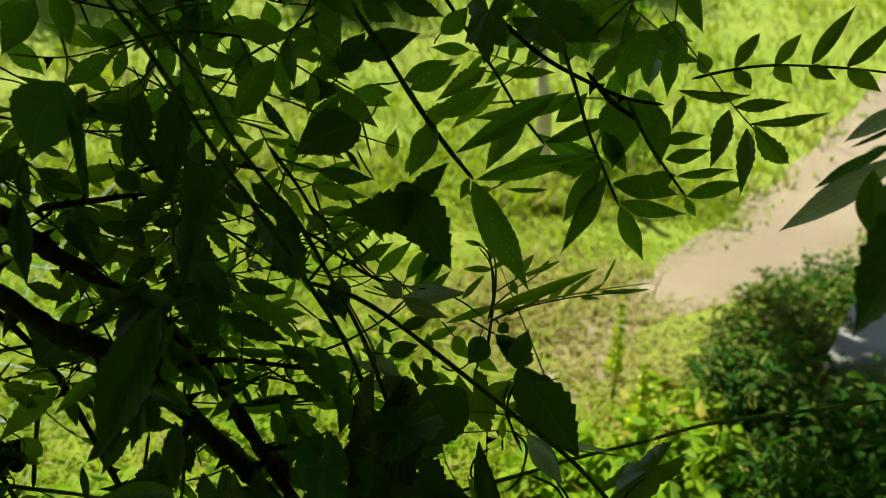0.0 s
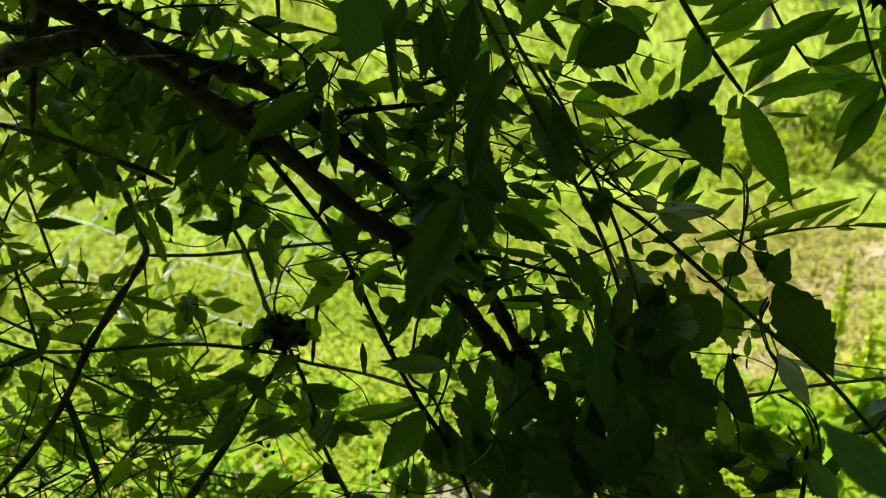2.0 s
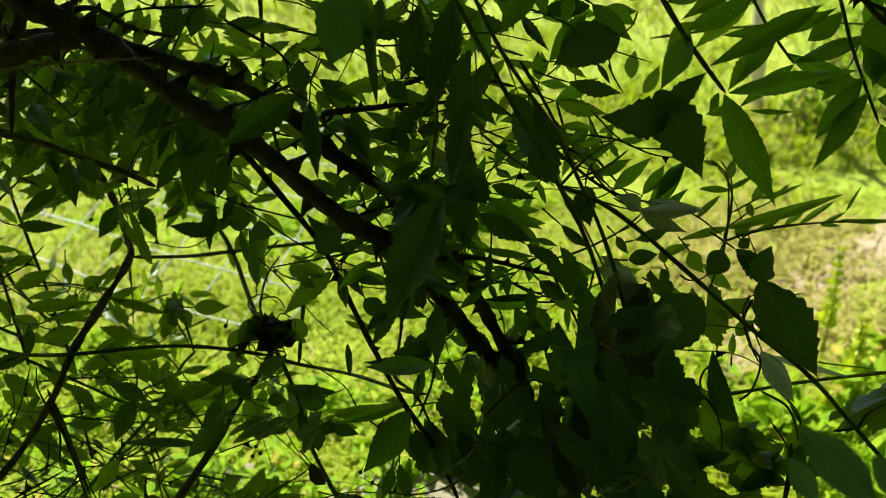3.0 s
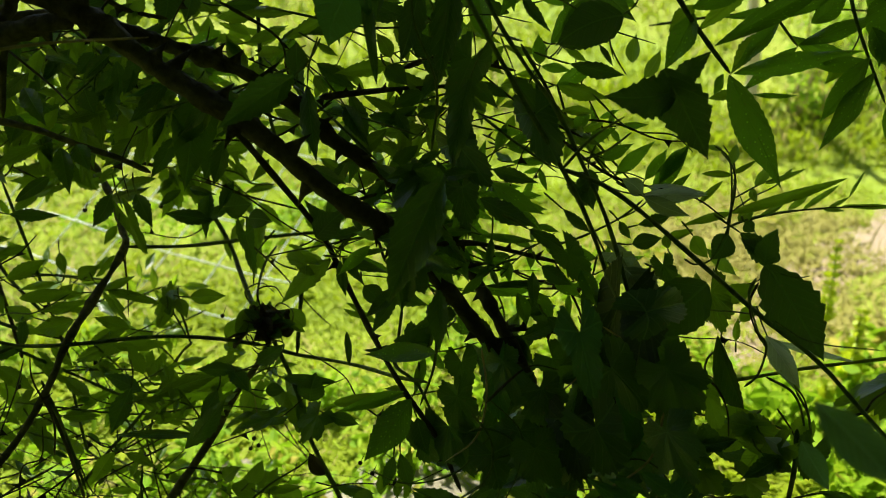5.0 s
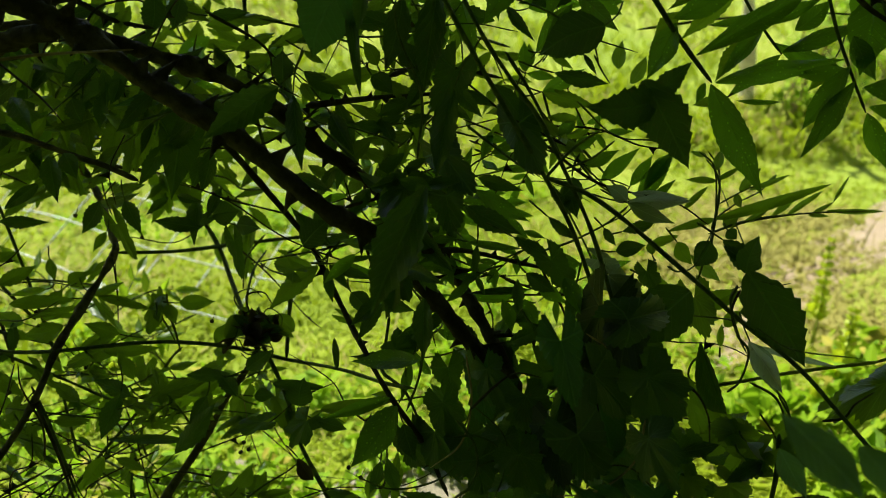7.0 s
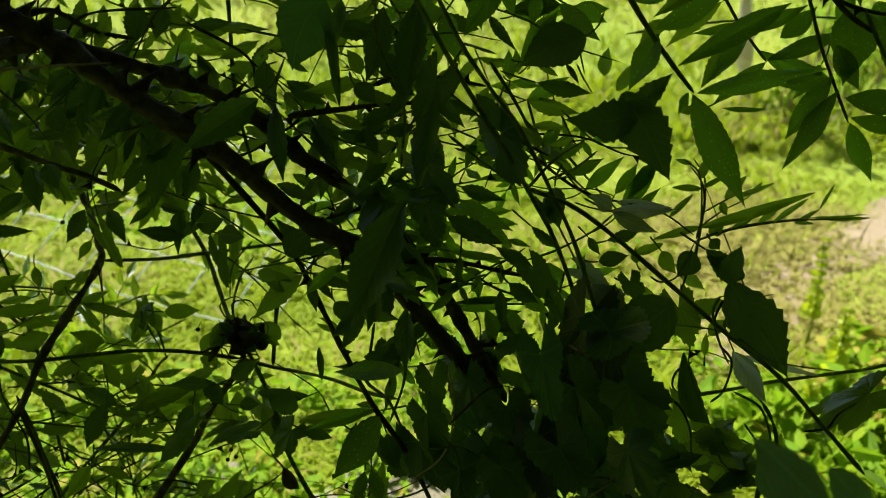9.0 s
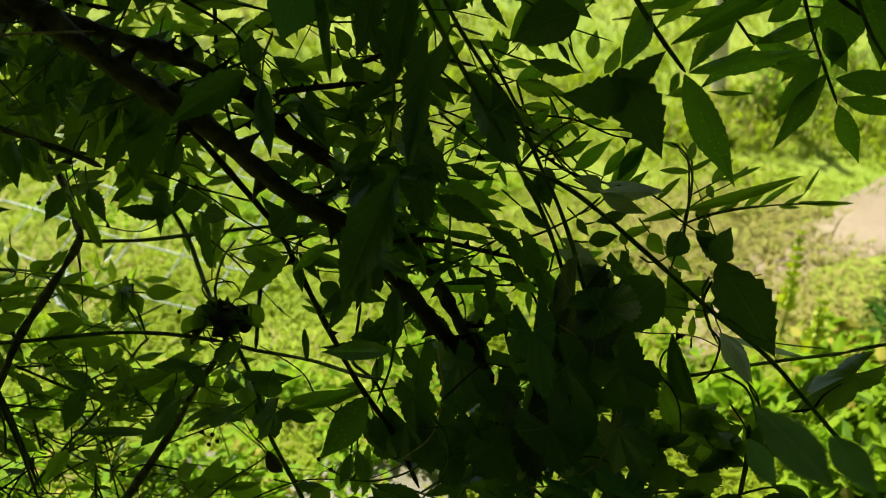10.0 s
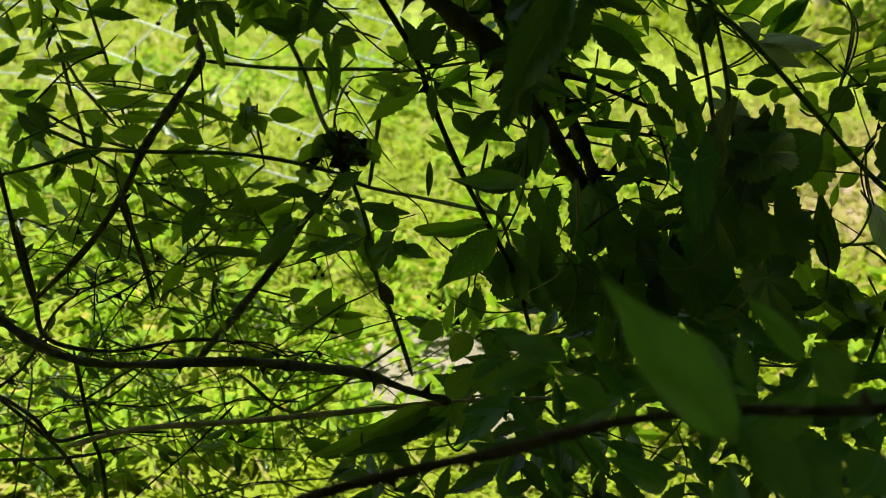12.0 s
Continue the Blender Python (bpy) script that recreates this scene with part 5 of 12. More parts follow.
# ---- low stems that come into view as the camera sinks ----
briar = plant("low_briar", "low arching briar stems with thorns close to the camera", "briar")
stem(briar, "branch", 0.0032, 0.0026, OLIVE_BARK, (-0.3459, 0.4389, 0.404), (-0.3188, 0.429, 0.3948), (-0.2807, 0.4182, 0.3832), (-0.2379, 0.4132, 0.3833), (-0.1656, 0.4151, 0.3968), (-0.1229, 0.4169, 0.3994), (-0.0799, 0.4179, 0.4003), (-0.0502, 0.4154, 0.3946), (-0.0209, 0.4139, 0.391), thorns=6, seed=313)
stem(briar, "stem", 0.0021, 0.0016, PALE_TWIG, (-0.266, 0.3999, 0.323), (-0.2198, 0.4002, 0.3451), (-0.1498, 0.3994, 0.3645), (-0.0905, 0.406, 0.3765), (-0.0209, 0.4139, 0.391), (0.0529, 0.4205, 0.4024), thorns=4, seed=314)
stem(briar, "stem", 0.0019, 0.0016, OLIVE_BARK, (-0.3627, 0.5304, 0.4092), (-0.3429, 0.5089, 0.365), (-0.3276, 0.4947, 0.3359), (-0.2857, 0.5103, 0.3213), (-0.2363, 0.5347, 0.3243), (-0.1912, 0.5542, 0.3176), thorns=5, seed=315)
stem(briar, "branch", 0.0020, 0.0017, RED_BARK, (-0.0919, 0.2035, 0.4859), (-0.0673, 0.2023, 0.5055), (-0.0337, 0.2048, 0.5211), (-0.008, 0.2052, 0.5328), (0.0248, 0.2075, 0.548), (0.057, 0.2074, 0.5582), (0.0825, 0.209, 0.5609), (0.1146, 0.2117, 0.5657), (0.1669, 0.2159, 0.573), thorns=8, seed=316, label="reddish-brown thorny branch close to the camera")
stem(briar, "stem", 0.0016, 0.0012, OLIVE_BARK, (-0.3308, 0.4346, 0.3271), (-0.3053, 0.4294, 0.316), (-0.2876, 0.4237, 0.3039), (-0.2574, 0.4285, 0.3129), (-0.2108, 0.4318, 0.3185), thorns=3, seed=317)
stem(briar, "stem", 0.0018, 0.0014, OLIVE_BARK, (-0.2846, 0.4519, 0.3611), (-0.2654, 0.4288, 0.3137), (-0.2544, 0.4191, 0.2937), (-0.2462, 0.4057, 0.2663), thorns=2, seed=318)
stem(briar, "stem", 0.0015, 0.0011, OLIVE_BARK, (-0.3668, 0.4748, 0.2963), (-0.31, 0.4597, 0.2644), (-0.2847, 0.4482, 0.2403), thorns=2, seed=319)
stem(briar, "stem", 0.0013, 0.0011, OLIVE_BARK, (-0.3594, 0.4514, 0.2488), (-0.3004, 0.4566, 0.2578), (-0.2507, 0.4639, 0.2715), thorns=2, seed=320)
stem(briar, "stem", 0.0015, 0.0009, TWIG, (-0.1871, 0.5098, 0.3179), (-0.139, 0.4994, 0.2957), (-0.0847, 0.46, 0.3728), (-0.057, 0.4453, 0.4102), seed=321)
stem(briar, "stem", 0.0009, 0.0009, TWIG, (0.0217, 0.3354, 0.4569), (0.038, 0.3296, 0.4446), (0.0545, 0.3231, 0.4311), seed=322)
leaf(briar, "smooth", "near", (0.044, 0.1706, 0.5744), (0.0021, 0.186, 0.6068), 0.0184, 0)
leaf(briar, "smooth", "near", (0.0429, 0.1725, 0.5784), (0.0616, 0.1559, 0.5668), 0.0125, 0)
leaf(briar, "smooth", "near", (0.0492, 0.1764, 0.5407), (0.0512, 0.1849, 0.558), 0.0101, 0)
leaf(briar, "smooth", "near", (0.0903, 0.2117, 0.5662), (0.0755, 0.2175, 0.5784), 0.0142, 0)
leaf(briar, "smooth", "near", (0.0753, 0.2152, 0.5737), (0.0546, 0.2233, 0.5906), 0.0072, 0)
leaf(briar, "smooth", "near", (0.0693, 0.2273, 0.5532), (0.0638, 0.2397, 0.5643), 0.0068, -24)
leaf(briar, "smooth", "near", (0.0139, 0.2609, 0.5322), (-0.011, 0.2633, 0.5393), 0.0118, 19)
leaf(briar, "smooth", "near", (0.0057, 0.2594, 0.5293), (-0.0141, 0.2565, 0.5174), 0.0118, -3)
leaf(briar, "smooth", "near", (0.0377, 0.2712, 0.5071), (0.0131, 0.2748, 0.5171), 0.0126, -20)
leaf(briar, "smooth", "near", (0.0753, 0.2045, 0.552), (0.0906, 0.1902, 0.5414), 0.0189, -17)
leaf(briar, "smooth", "near", (0.1143, 0.2214, 0.5402), (0.1037, 0.2118, 0.5276), 0.0188, -5)
leaf(briar, "willow", "bramble", (-0.0209, 0.4139, 0.391), (-0.1049, 0.3999, 0.3437), 0.0144, -17)
leaf(briar, "willow", "bramble", (-0.0346, 0.4117, 0.3867), (-0.0735, 0.3947, 0.3666), 0.0131, -11)
leaf(briar, "willow", "bramble", (-0.0213, 0.3972, 0.4023), (0.0082, 0.383, 0.3911), 0.0157, -10)
leaf(briar, "willow", "bramble", (-0.0254, 0.3992, 0.4065), (-0.0111, 0.4026, 0.4273), 0.0157, 0)
leaf(briar, "willow", "bramble", (-0.0127, 0.3842, 0.4436), (0.0017, 0.3675, 0.4348), 0.0207, 21)
leaf(briar, "willow", "vine", (-0.1664, 0.4985, 0.3398), (-0.1516, 0.5020, 0.3511), 0.0065, 21)
leaf(briar, "willow", "bramble", (-0.1796, 0.4991, 0.3413), (-0.1683, 0.4980, 0.3324), 0.0056, 8)
leaf(briar, "willow", "bramble", (-0.1375, 0.5653, 0.339), (-0.1573, 0.5675, 0.3455), 0.0173, 22)
leaf(briar, "willow", "bramble", (-0.0989, 0.5639, 0.3351), (-0.1223, 0.5586, 0.3456), 0.0199, 8)
leaf(briar, "willow", "bramble", (-0.1195, 0.5687, 0.3454), (-0.1393, 0.5692, 0.3583), 0.0156, 8)
leaf(briar, "willow", "bramble", (-0.0349, 0.4784, 0.4089), (-0.049, 0.4768, 0.3936), 0.0144, -16)
leaf(briar, "willow", "bramble", (-0.0144, 0.4763, 0.4043), (-0.0235, 0.4609, 0.3895), 0.0180, -23)
leaf(briar, "lance", "blue", (0.133, 0.2503, 0.6142), (0.1575, 0.2329, 0.593), 0.0154, 0)
leaf(briar, "lance", "blue", (0.1599, 0.2473, 0.6051), (0.1794, 0.2409, 0.5852), 0.0124, 0)
leaf(briar, "lance", "blue", (0.1864, 0.3518, 0.5382), (0.1987, 0.3385, 0.5183), 0.0127, -21)
leaf(briar, "smooth", "near", (0.298, 0.3088, 0.7488), (0.2659, 0.3096, 0.73), 0.0034, 23)
leaf(briar, "smooth", "near", (0.2957, 0.3171, 0.7371), (0.2917, 0.3078, 0.7093), 0.0117, -9)
leaf(briar, "smooth", "near", (0.2598, 0.2525, 0.7398), (0.2514, 0.25, 0.7213), 0.0034, 0)
stem(thorny, "branch", 0.0050, 0.0038, BARK, (-0.2492, 0.5034, 0.746), (-0.254, 0.4954, 0.7214), (-0.2639, 0.4892, 0.7023), (-0.2902, 0.4826, 0.6821), thorns=3, seed=354)
stem(thorny, "stem", 0.0018, 0.0014, TWIG, (-0.1462, 0.6531, 0.7536), (-0.1413, 0.6395, 0.7118), (-0.1376, 0.6286, 0.6783), (-0.1327, 0.6284, 0.6454), (-0.126, 0.6294, 0.6159), seed=355)
stem(thorny, "branch", 0.0018, 0.0014, BARK, (0.2549, 0.5316, 0.7681), (0.272, 0.5258, 0.7503), (0.2904, 0.5223, 0.7393), thorns=1, seed=356)
stem(bramble, "tendril", 0.0010, 0.0007, TWIG, (-0.2047, 0.6823, 0.5848), (-0.1746, 0.6816, 0.5825), (-0.1591, 0.6788, 0.5738), (-0.1352, 0.6594, 0.5789), seed=357)
stem(bramble, "tendril", 0.0010, 0.0007, TWIG, (-0.1371, 0.6668, 0.5369), (-0.1474, 0.6627, 0.5245), (-0.1516, 0.6494, 0.5157), (-0.1518, 0.6421, 0.4932), seed=358)
stem(bramble, "tendril", 0.0012, 0.0009, TWIG, (-0.1354, 0.6625, 0.5237), (-0.1405, 0.6389, 0.5158), (-0.1409, 0.6139, 0.5037), (-0.1386, 0.5982, 0.4876), seed=359)
stem(bramble, "tendril", 0.0007, 0.0007, TWIG, (-0.1368, 0.6405, 0.5206), (-0.1249, 0.6291, 0.5181), (-0.1087, 0.6185, 0.5178), seed=360)
stem(bramble, "stem", 0.0013, 0.0010, TWIG, (-0.362, 0.6706, 0.4841), (-0.3235, 0.6705, 0.4836), (-0.2754, 0.6419, 0.4927), seed=361)
stem(bramble, "stem", 0.0017, 0.0015, TWIG, (-0.3996, 0.68, 0.513), (-0.3748, 0.6615, 0.4884), (-0.351, 0.6463, 0.474), (-0.3327, 0.6412, 0.4582), seed=362)
stem(bramble, "stem", 0.0009, 0.0010, TWIG, (-0.3229, 0.5894, 0.4283), (-0.2965, 0.6088, 0.4231), (-0.2554, 0.6275, 0.416), (-0.1953, 0.6269, 0.4142), seed=363)
stem(bramble, "stem", 0.0009, 0.0007, TWIG, (-0.2642, 0.5794, 0.4622), (-0.2577, 0.5938, 0.4418), (-0.2553, 0.609, 0.4238), seed=364)
stem(bramble, "stem", 0.0011, 0.0009, TWIG, (-0.1941, 0.5795, 0.4948), (-0.1919, 0.5845, 0.478), (-0.1895, 0.5852, 0.4638), seed=365)
stem(bramble, "thread", 0.0005, 0.0005, PALE_TWIG, (-0.1412, 0.5877, 0.423), (-0.1371, 0.5879, 0.3911), (-0.1278, 0.5871, 0.3563), seed=366)
stem(bramble, "thread", 0.0005, 0.0005, PALE_TWIG, (-0.1244, 0.5858, 0.4171), (-0.113, 0.5868, 0.3877), (-0.0927, 0.5861, 0.3534), seed=367)
stem(bramble, "thread", 0.0005, 0.0005, PALE_TWIG, (-0.1281, 0.5799, 0.399), (-0.1051, 0.5825, 0.3745), (-0.0787, 0.5841, 0.3472), seed=368)
stem(bramble, "thread", 0.0005, 0.0005, PALE_TWIG, (-0.3536, 0.6023, 0.3384), (-0.3431, 0.5994, 0.3294), (-0.3311, 0.6026, 0.3395), seed=369)
stem(thorny, "twig", 0.0010, 0.0008, TWIG, (0.0863, 0.5326, 0.5771), (0.1059, 0.5349, 0.5842), (0.13, 0.5392, 0.5971), (0.1471, 0.5528, 0.6068), seed=370)
leaf(thorny, "serrate", "bramble", (-0.1952, 0.6252, 0.7325), (-0.1619, 0.619, 0.7159), 0.0162, -10)
leaf(thorny, "serrate", "bramble", (-0.1642, 0.6388, 0.7098), (-0.144, 0.6273, 0.7004), 0.0091, -12)
leaf(thorny, "serrate", "bramble", (-0.0867, 0.589, 0.6858), (-0.0585, 0.5882, 0.6701), 0.0141, 22)
leaf(thorny, "serrate", "bramble", (-0.0703, 0.628, 0.6766), (-0.0575, 0.6277, 0.6641), 0.0078, -3)
leaf(thorny, "serrate", "bramble", (-0.0918, 0.6016, 0.6599), (-0.0858, 0.6191, 0.6768), 0.0089, -24)
leaf(thorny, "serrate", "bramble", (-0.041, 0.5882, 0.6833), (-0.0208, 0.5733, 0.6716), 0.0104, 13)
leaf(thorny, "serrate", "bramble", (-0.0233, 0.5865, 0.6783), (-0.0004, 0.5808, 0.6676), 0.0107, -22)
leaf(thorny, "serrate", "bramble", (-0.013, 0.576, 0.7105), (-0.0034, 0.5724, 0.6957), 0.0079, 24)
leaf(thorny, "serrate", "bramble", (-0.0641, 0.5778, 0.6515), (-0.0519, 0.5602, 0.6289), 0.0122, -21)
leaf(thorny, "serrate", "bramble", (-0.0399, 0.5818, 0.6637), (-0.0142, 0.5906, 0.6571), 0.0114, -22)
leaf(thorny, "serrate", "bramble", (-0.0142, 0.5817, 0.6634), (-0.0049, 0.5696, 0.6461), 0.0093, -22)
leaf(thorny, "serrate", "bramble", (-0.1508, 0.6502, 0.6152), (-0.1722, 0.6442, 0.6048), 0.0107, -21)
leaf(thorny, "serrate", "bramble", (-0.2302, 0.6246, 0.7308), (-0.2275, 0.611, 0.708), 0.0105, -4)
leaf(thorny, "serrate", "bramble", (-0.2004, 0.6054, 0.7364), (-0.2013, 0.5907, 0.7064), 0.0139, -22)
leaf(thorny, "serrate", "vine", (0.0999, 0.5772, 0.7467), (0.0584, 0.5653, 0.7404), 0.0159, 2)
leaf(thorny, "serrate", "vine", (0.0266, 0.5261, 0.6863), (0.0446, 0.5113, 0.6783), 0.0093, 1)
leaf(thorny, "serrate", "vine", (0.0121, 0.5235, 0.6786), (0.0313, 0.5195, 0.6672), 0.0098, 3)
leaf(thorny, "serrate", "vine", (-0.0322, 0.4407, 0.7472), (-0.0337, 0.4302, 0.7245), 0.0104, 6)
leaf(thorny, "serrate", "vine", (-0.0577, 0.5296, 0.6), (-0.0732, 0.5296, 0.5827), 0.0096, 20)
leaf(thorny, "serrate", "vine", (-0.0825, 0.5382, 0.5942), (-0.0609, 0.5273, 0.5757), 0.0128, -2)
leaf(thorny, "serrate", "vine", (-0.0497, 0.5332, 0.5787), (-0.0595, 0.5467, 0.5951), 0.0093, -13)
leaf(thorny, "lance", "prickly", (0.0876, 0.7149, 0.6849), (0.0846, 0.7142, 0.7062), 0.0095, -10, "leaflet")
leaf(thorny, "lance", "prickly", (0.2379, 0.5934, 0.7316), (0.2068, 0.5804, 0.6962), 0.0120, 15, "leaflet")
leaf(thorny, "lance", "prickly", (0.2649, 0.6034, 0.7301), (0.2941, 0.6167, 0.7535), 0.0152, 10, "leaflet")
leaf(thorny, "lance", "prickly", (0.2319, 0.6074, 0.6776), (0.2653, 0.6019, 0.6788), 0.0043, 15, "leaflet")
leaf(thorny, "lance", "prickly", (0.1748, 0.5094, 0.6996), (0.1682, 0.5022, 0.6868), 0.0065, -18, "leaflet")
leaf(thorny, "lance", "prickly", (0.2659, 0.5197, 0.7313), (0.2758, 0.5004, 0.7059), 0.0138, -16, "leaflet")
leaf(thorny, "lance", "prickly", (0.0851, 0.5214, 0.575), (0.1153, 0.5286, 0.5691), 0.0124, 22, "leaflet")
leaf(thorny, "lance", "prickly", (0.0347, 0.5126, 0.5478), (0.0788, 0.5134, 0.5559), 0.0115, -6, "leaflet")
leaf(thorny, "lance", "prickly", (0.0569, 0.4939, 0.5549), (0.0636, 0.4834, 0.5357), 0.0100, -24, "leaflet")
leaf(thorny, "lance", "prickly", (0.0726, 0.5034, 0.5519), (0.0825, 0.4988, 0.5311), 0.0100, 16, "leaflet")
leaf(thorny, "lance", "prickly", (0.0775, 0.4881, 0.5695), (0.0985, 0.4893, 0.5555), 0.0102, -20, "leaflet")
leaf(thorny, "lance", "prickly", (0.0922, 0.4707, 0.5808), (0.1035, 0.4642, 0.5583), 0.0112, -16, "leaflet")
leaf(thorny, "lance", "prickly", (-0.0609, 0.5658, 0.5498), (-0.0248, 0.5538, 0.5426), 0.0087, -9, "leaflet")
leaf(thorny, "lobed", "pale", (0.124, 0.49, 0.5754), (0.1494, 0.4847, 0.559), 0.0218, 20)
leaf(vine, "lobed", "vine", (0.0875, 0.4875, 0.6325), (0.0972, 0.488, 0.6132), 0.0161, 21)
leaf(vine, "lobed", "vine", (-0.015, 0.4906, 0.5124), (0.0004, 0.4994, 0.532), 0.0226, -19)
leaf(vine, "lobed", "vine", (0.0122, 0.4776, 0.4723), (0.0349, 0.4634, 0.4302), 0.0349, 19)
leaf(vine, "lobed", "vine", (0.0349, 0.4673, 0.4732), (0.0433, 0.454, 0.4403), 0.0311, -14)
leaf(vine, "lobed", "vine", (0.0602, 0.459, 0.4797), (0.0647, 0.4433, 0.4489), 0.0336, -14)
leaf(vine, "lobed", "vine", (0.0835, 0.4373, 0.4778), (0.098, 0.4291, 0.4477), 0.0352, -7)
leaf(vine, "lobed", "vine", (0.1173, 0.4489, 0.5134), (0.1172, 0.4444, 0.4803), 0.0411, -12)
leaf(vine, "lobed", "vine", (0.1588, 0.4686, 0.5093), (0.1531, 0.4543, 0.4768), 0.0397, -12)
leaf(vine, "lobed", "vine", (0.1652, 0.4397, 0.4853), (0.177, 0.4411, 0.452), 0.0293, 17)
leaf(vine, "lobed", "vine", (0.0793, 0.4912, 0.5142), (0.1022, 0.4928, 0.4919), 0.0285, 5)
leaf(vine, "lobed", "vine", (0.1083, 0.4598, 0.5469), (0.1216, 0.4501, 0.5248), 0.0323, -17)
leaf(vine, "lobed", "vine", (0.1385, 0.4786, 0.5401), (0.1586, 0.478, 0.5125), 0.0366, 0)
leaf(vine, "lobed", "vine", (0.1294, 0.4403, 0.4869), (0.1378, 0.4224, 0.4632), 0.0352, 10)
leaf(vine, "lobed", "vine", (0.0225, 0.5084, 0.5024), (0.0286, 0.5072, 0.4675), 0.0274, -15)
leaf(vine, "lobed", "vine", (0.1473, 0.4925, 0.5829), (0.1556, 0.4907, 0.5633), 0.0174, 18)
leaf(vine, "willow", "bramble", (0.1661, 0.5537, 0.5771), (0.1857, 0.5521, 0.5865), 0.0076, -23)
leaf(bramble, "serrate", "bramble", (-0.3642, 0.7286, 0.6624), (-0.358, 0.7174, 0.6301), 0.0150, 10, "leaflet")
leaf(bramble, "lobed", "bramble", (-0.3329, 0.7259, 0.6542), (-0.303, 0.717, 0.6345), 0.0155, 24, "leaflet")
leaf(bramble, "serrate", "bramble", (-0.2851, 0.6905, 0.6748), (-0.2932, 0.6927, 0.6569), 0.0080, 21, "leaflet")
leaf(bramble, "serrate", "bramble", (-0.2984, 0.7043, 0.6524), (-0.304, 0.7005, 0.6258), 0.0118, 8, "leaflet")
leaf(bramble, "lobed", "bramble", (-0.2642, 0.6819, 0.6482), (-0.2738, 0.6742, 0.6217), 0.0126, 14, "leaflet")
leaf(bramble, "serrate", "bramble", (-0.2482, 0.6791, 0.6397), (-0.2415, 0.6661, 0.6102), 0.0139, 4, "leaflet")
leaf(bramble, "serrate", "bramble", (-0.334, 0.7357, 0.6198), (-0.3692, 0.7355, 0.6052), 0.0156, 1, "leaflet")
leaf(bramble, "lobed", "bramble", (-0.3571, 0.735, 0.6176), (-0.3152, 0.726, 0.6066), 0.0180, -21, "leaflet")
leaf(bramble, "serrate", "bramble", (-0.362, 0.7262, 0.5903), (-0.3347, 0.7129, 0.5816), 0.0110, -7, "leaflet")
leaf(bramble, "serrate", "bramble", (-0.362, 0.7262, 0.5903), (-0.339, 0.7307, 0.5981), 0.0110, 12, "leaflet")
leaf(bramble, "lobed", "bramble", (-0.362, 0.7262, 0.5903), (-0.3522, 0.7212, 0.5584), 0.0149, -9, "leaflet")
leaf(bramble, "serrate", "bramble", (-0.3908, 0.7161, 0.5268), (-0.3595, 0.7369, 0.5576), 0.0148, -11, "leaflet")
leaf(bramble, "serrate", "bramble", (-0.3667, 0.7012, 0.5782), (-0.366, 0.6986, 0.5535), 0.0076, -21, "leaflet")
leaf(bramble, "lobed", "bramble", (-0.3692, 0.731, 0.5727), (-0.3615, 0.7311, 0.5533), 0.0093, 8, "leaflet")
leaf(bramble, "serrate", "bramble", (-0.2884, 0.7078, 0.5661), (-0.2577, 0.6976, 0.5575), 0.0131, 0, "leaflet")
leaf(bramble, "serrate", "bramble", (-0.1992, 0.7017, 0.5797), (-0.1841, 0.7011, 0.5659), 0.0091, 19, "leaflet")
leaf(bramble, "lobed", "bramble", (-0.1822, 0.7045, 0.5884), (-0.1681, 0.708, 0.5672), 0.0111, 5, "leaflet")
leaf(bramble, "serrate", "bramble", (-0.1756, 0.7047, 0.5242), (-0.1696, 0.6957, 0.5053), 0.0093, -19, "leaflet")
leaf(bramble, "serrate", "bramble", (-0.1096, 0.6514, 0.5543), (-0.0841, 0.651, 0.5385), 0.0130, 2, "leaflet")
leaf(bramble, "lobed", "bramble", (-0.1133, 0.6234, 0.5328), (-0.0852, 0.6252, 0.5217), 0.0131, -6, "leaflet")
leaf(bramble, "serrate", "bramble", (-0.3432, 0.5844, 0.4129), (-0.3318, 0.5867, 0.3899), 0.0107, -14, "leaflet")
leaf(bramble, "serrate", "bramble", (-0.3108, 0.6152, 0.3781), (-0.2802, 0.6097, 0.3763), 0.0126, -11, "leaflet")
leaf(bramble, "lobed", "bramble", (-0.2987, 0.6175, 0.3853), (-0.2715, 0.6243, 0.3967), 0.0135, 19, "leaflet")
leaf(bramble, "serrate", "bramble", (-0.2913, 0.6269, 0.4142), (-0.2563, 0.6197, 0.4177), 0.0138, 6, "leaflet")
leaf(bramble, "serrate", "bramble", (-0.2096, 0.6117, 0.4321), (-0.1865, 0.6197, 0.4359), 0.0098, -13, "leaflet")
leaf(bramble, "serrate", "vine", (-0.2881, 0.6132, 0.3074), (-0.2765, 0.6141, 0.3310), 0.0087, 3, "leaflet")
leaf(bramble, "lobed", "bramble", (-0.208, 0.6134, 0.3727), (-0.1927, 0.6147, 0.3608), 0.0074, 18, "leaflet")
leaf(bramble, "serrate", "bramble", (-0.1337, 0.5965, 0.4176), (-0.1153, 0.6049, 0.412), 0.0087, -9, "leaflet")
leaf(bramble, "serrate", "bramble", (-0.1308, 0.5906, 0.3996), (-0.1054, 0.5875, 0.4071), 0.0097, 5, "leaflet")
leaf(bramble, "lobed", "bramble", (-0.1594, 0.596, 0.3838), (-0.1317, 0.613, 0.3999), 0.0161, -15, "leaflet")
leaf(bramble, "serrate", "bramble", (-0.0839, 0.5834, 0.4097), (-0.0716, 0.5748, 0.4196), 0.0051, -19, "leaflet")
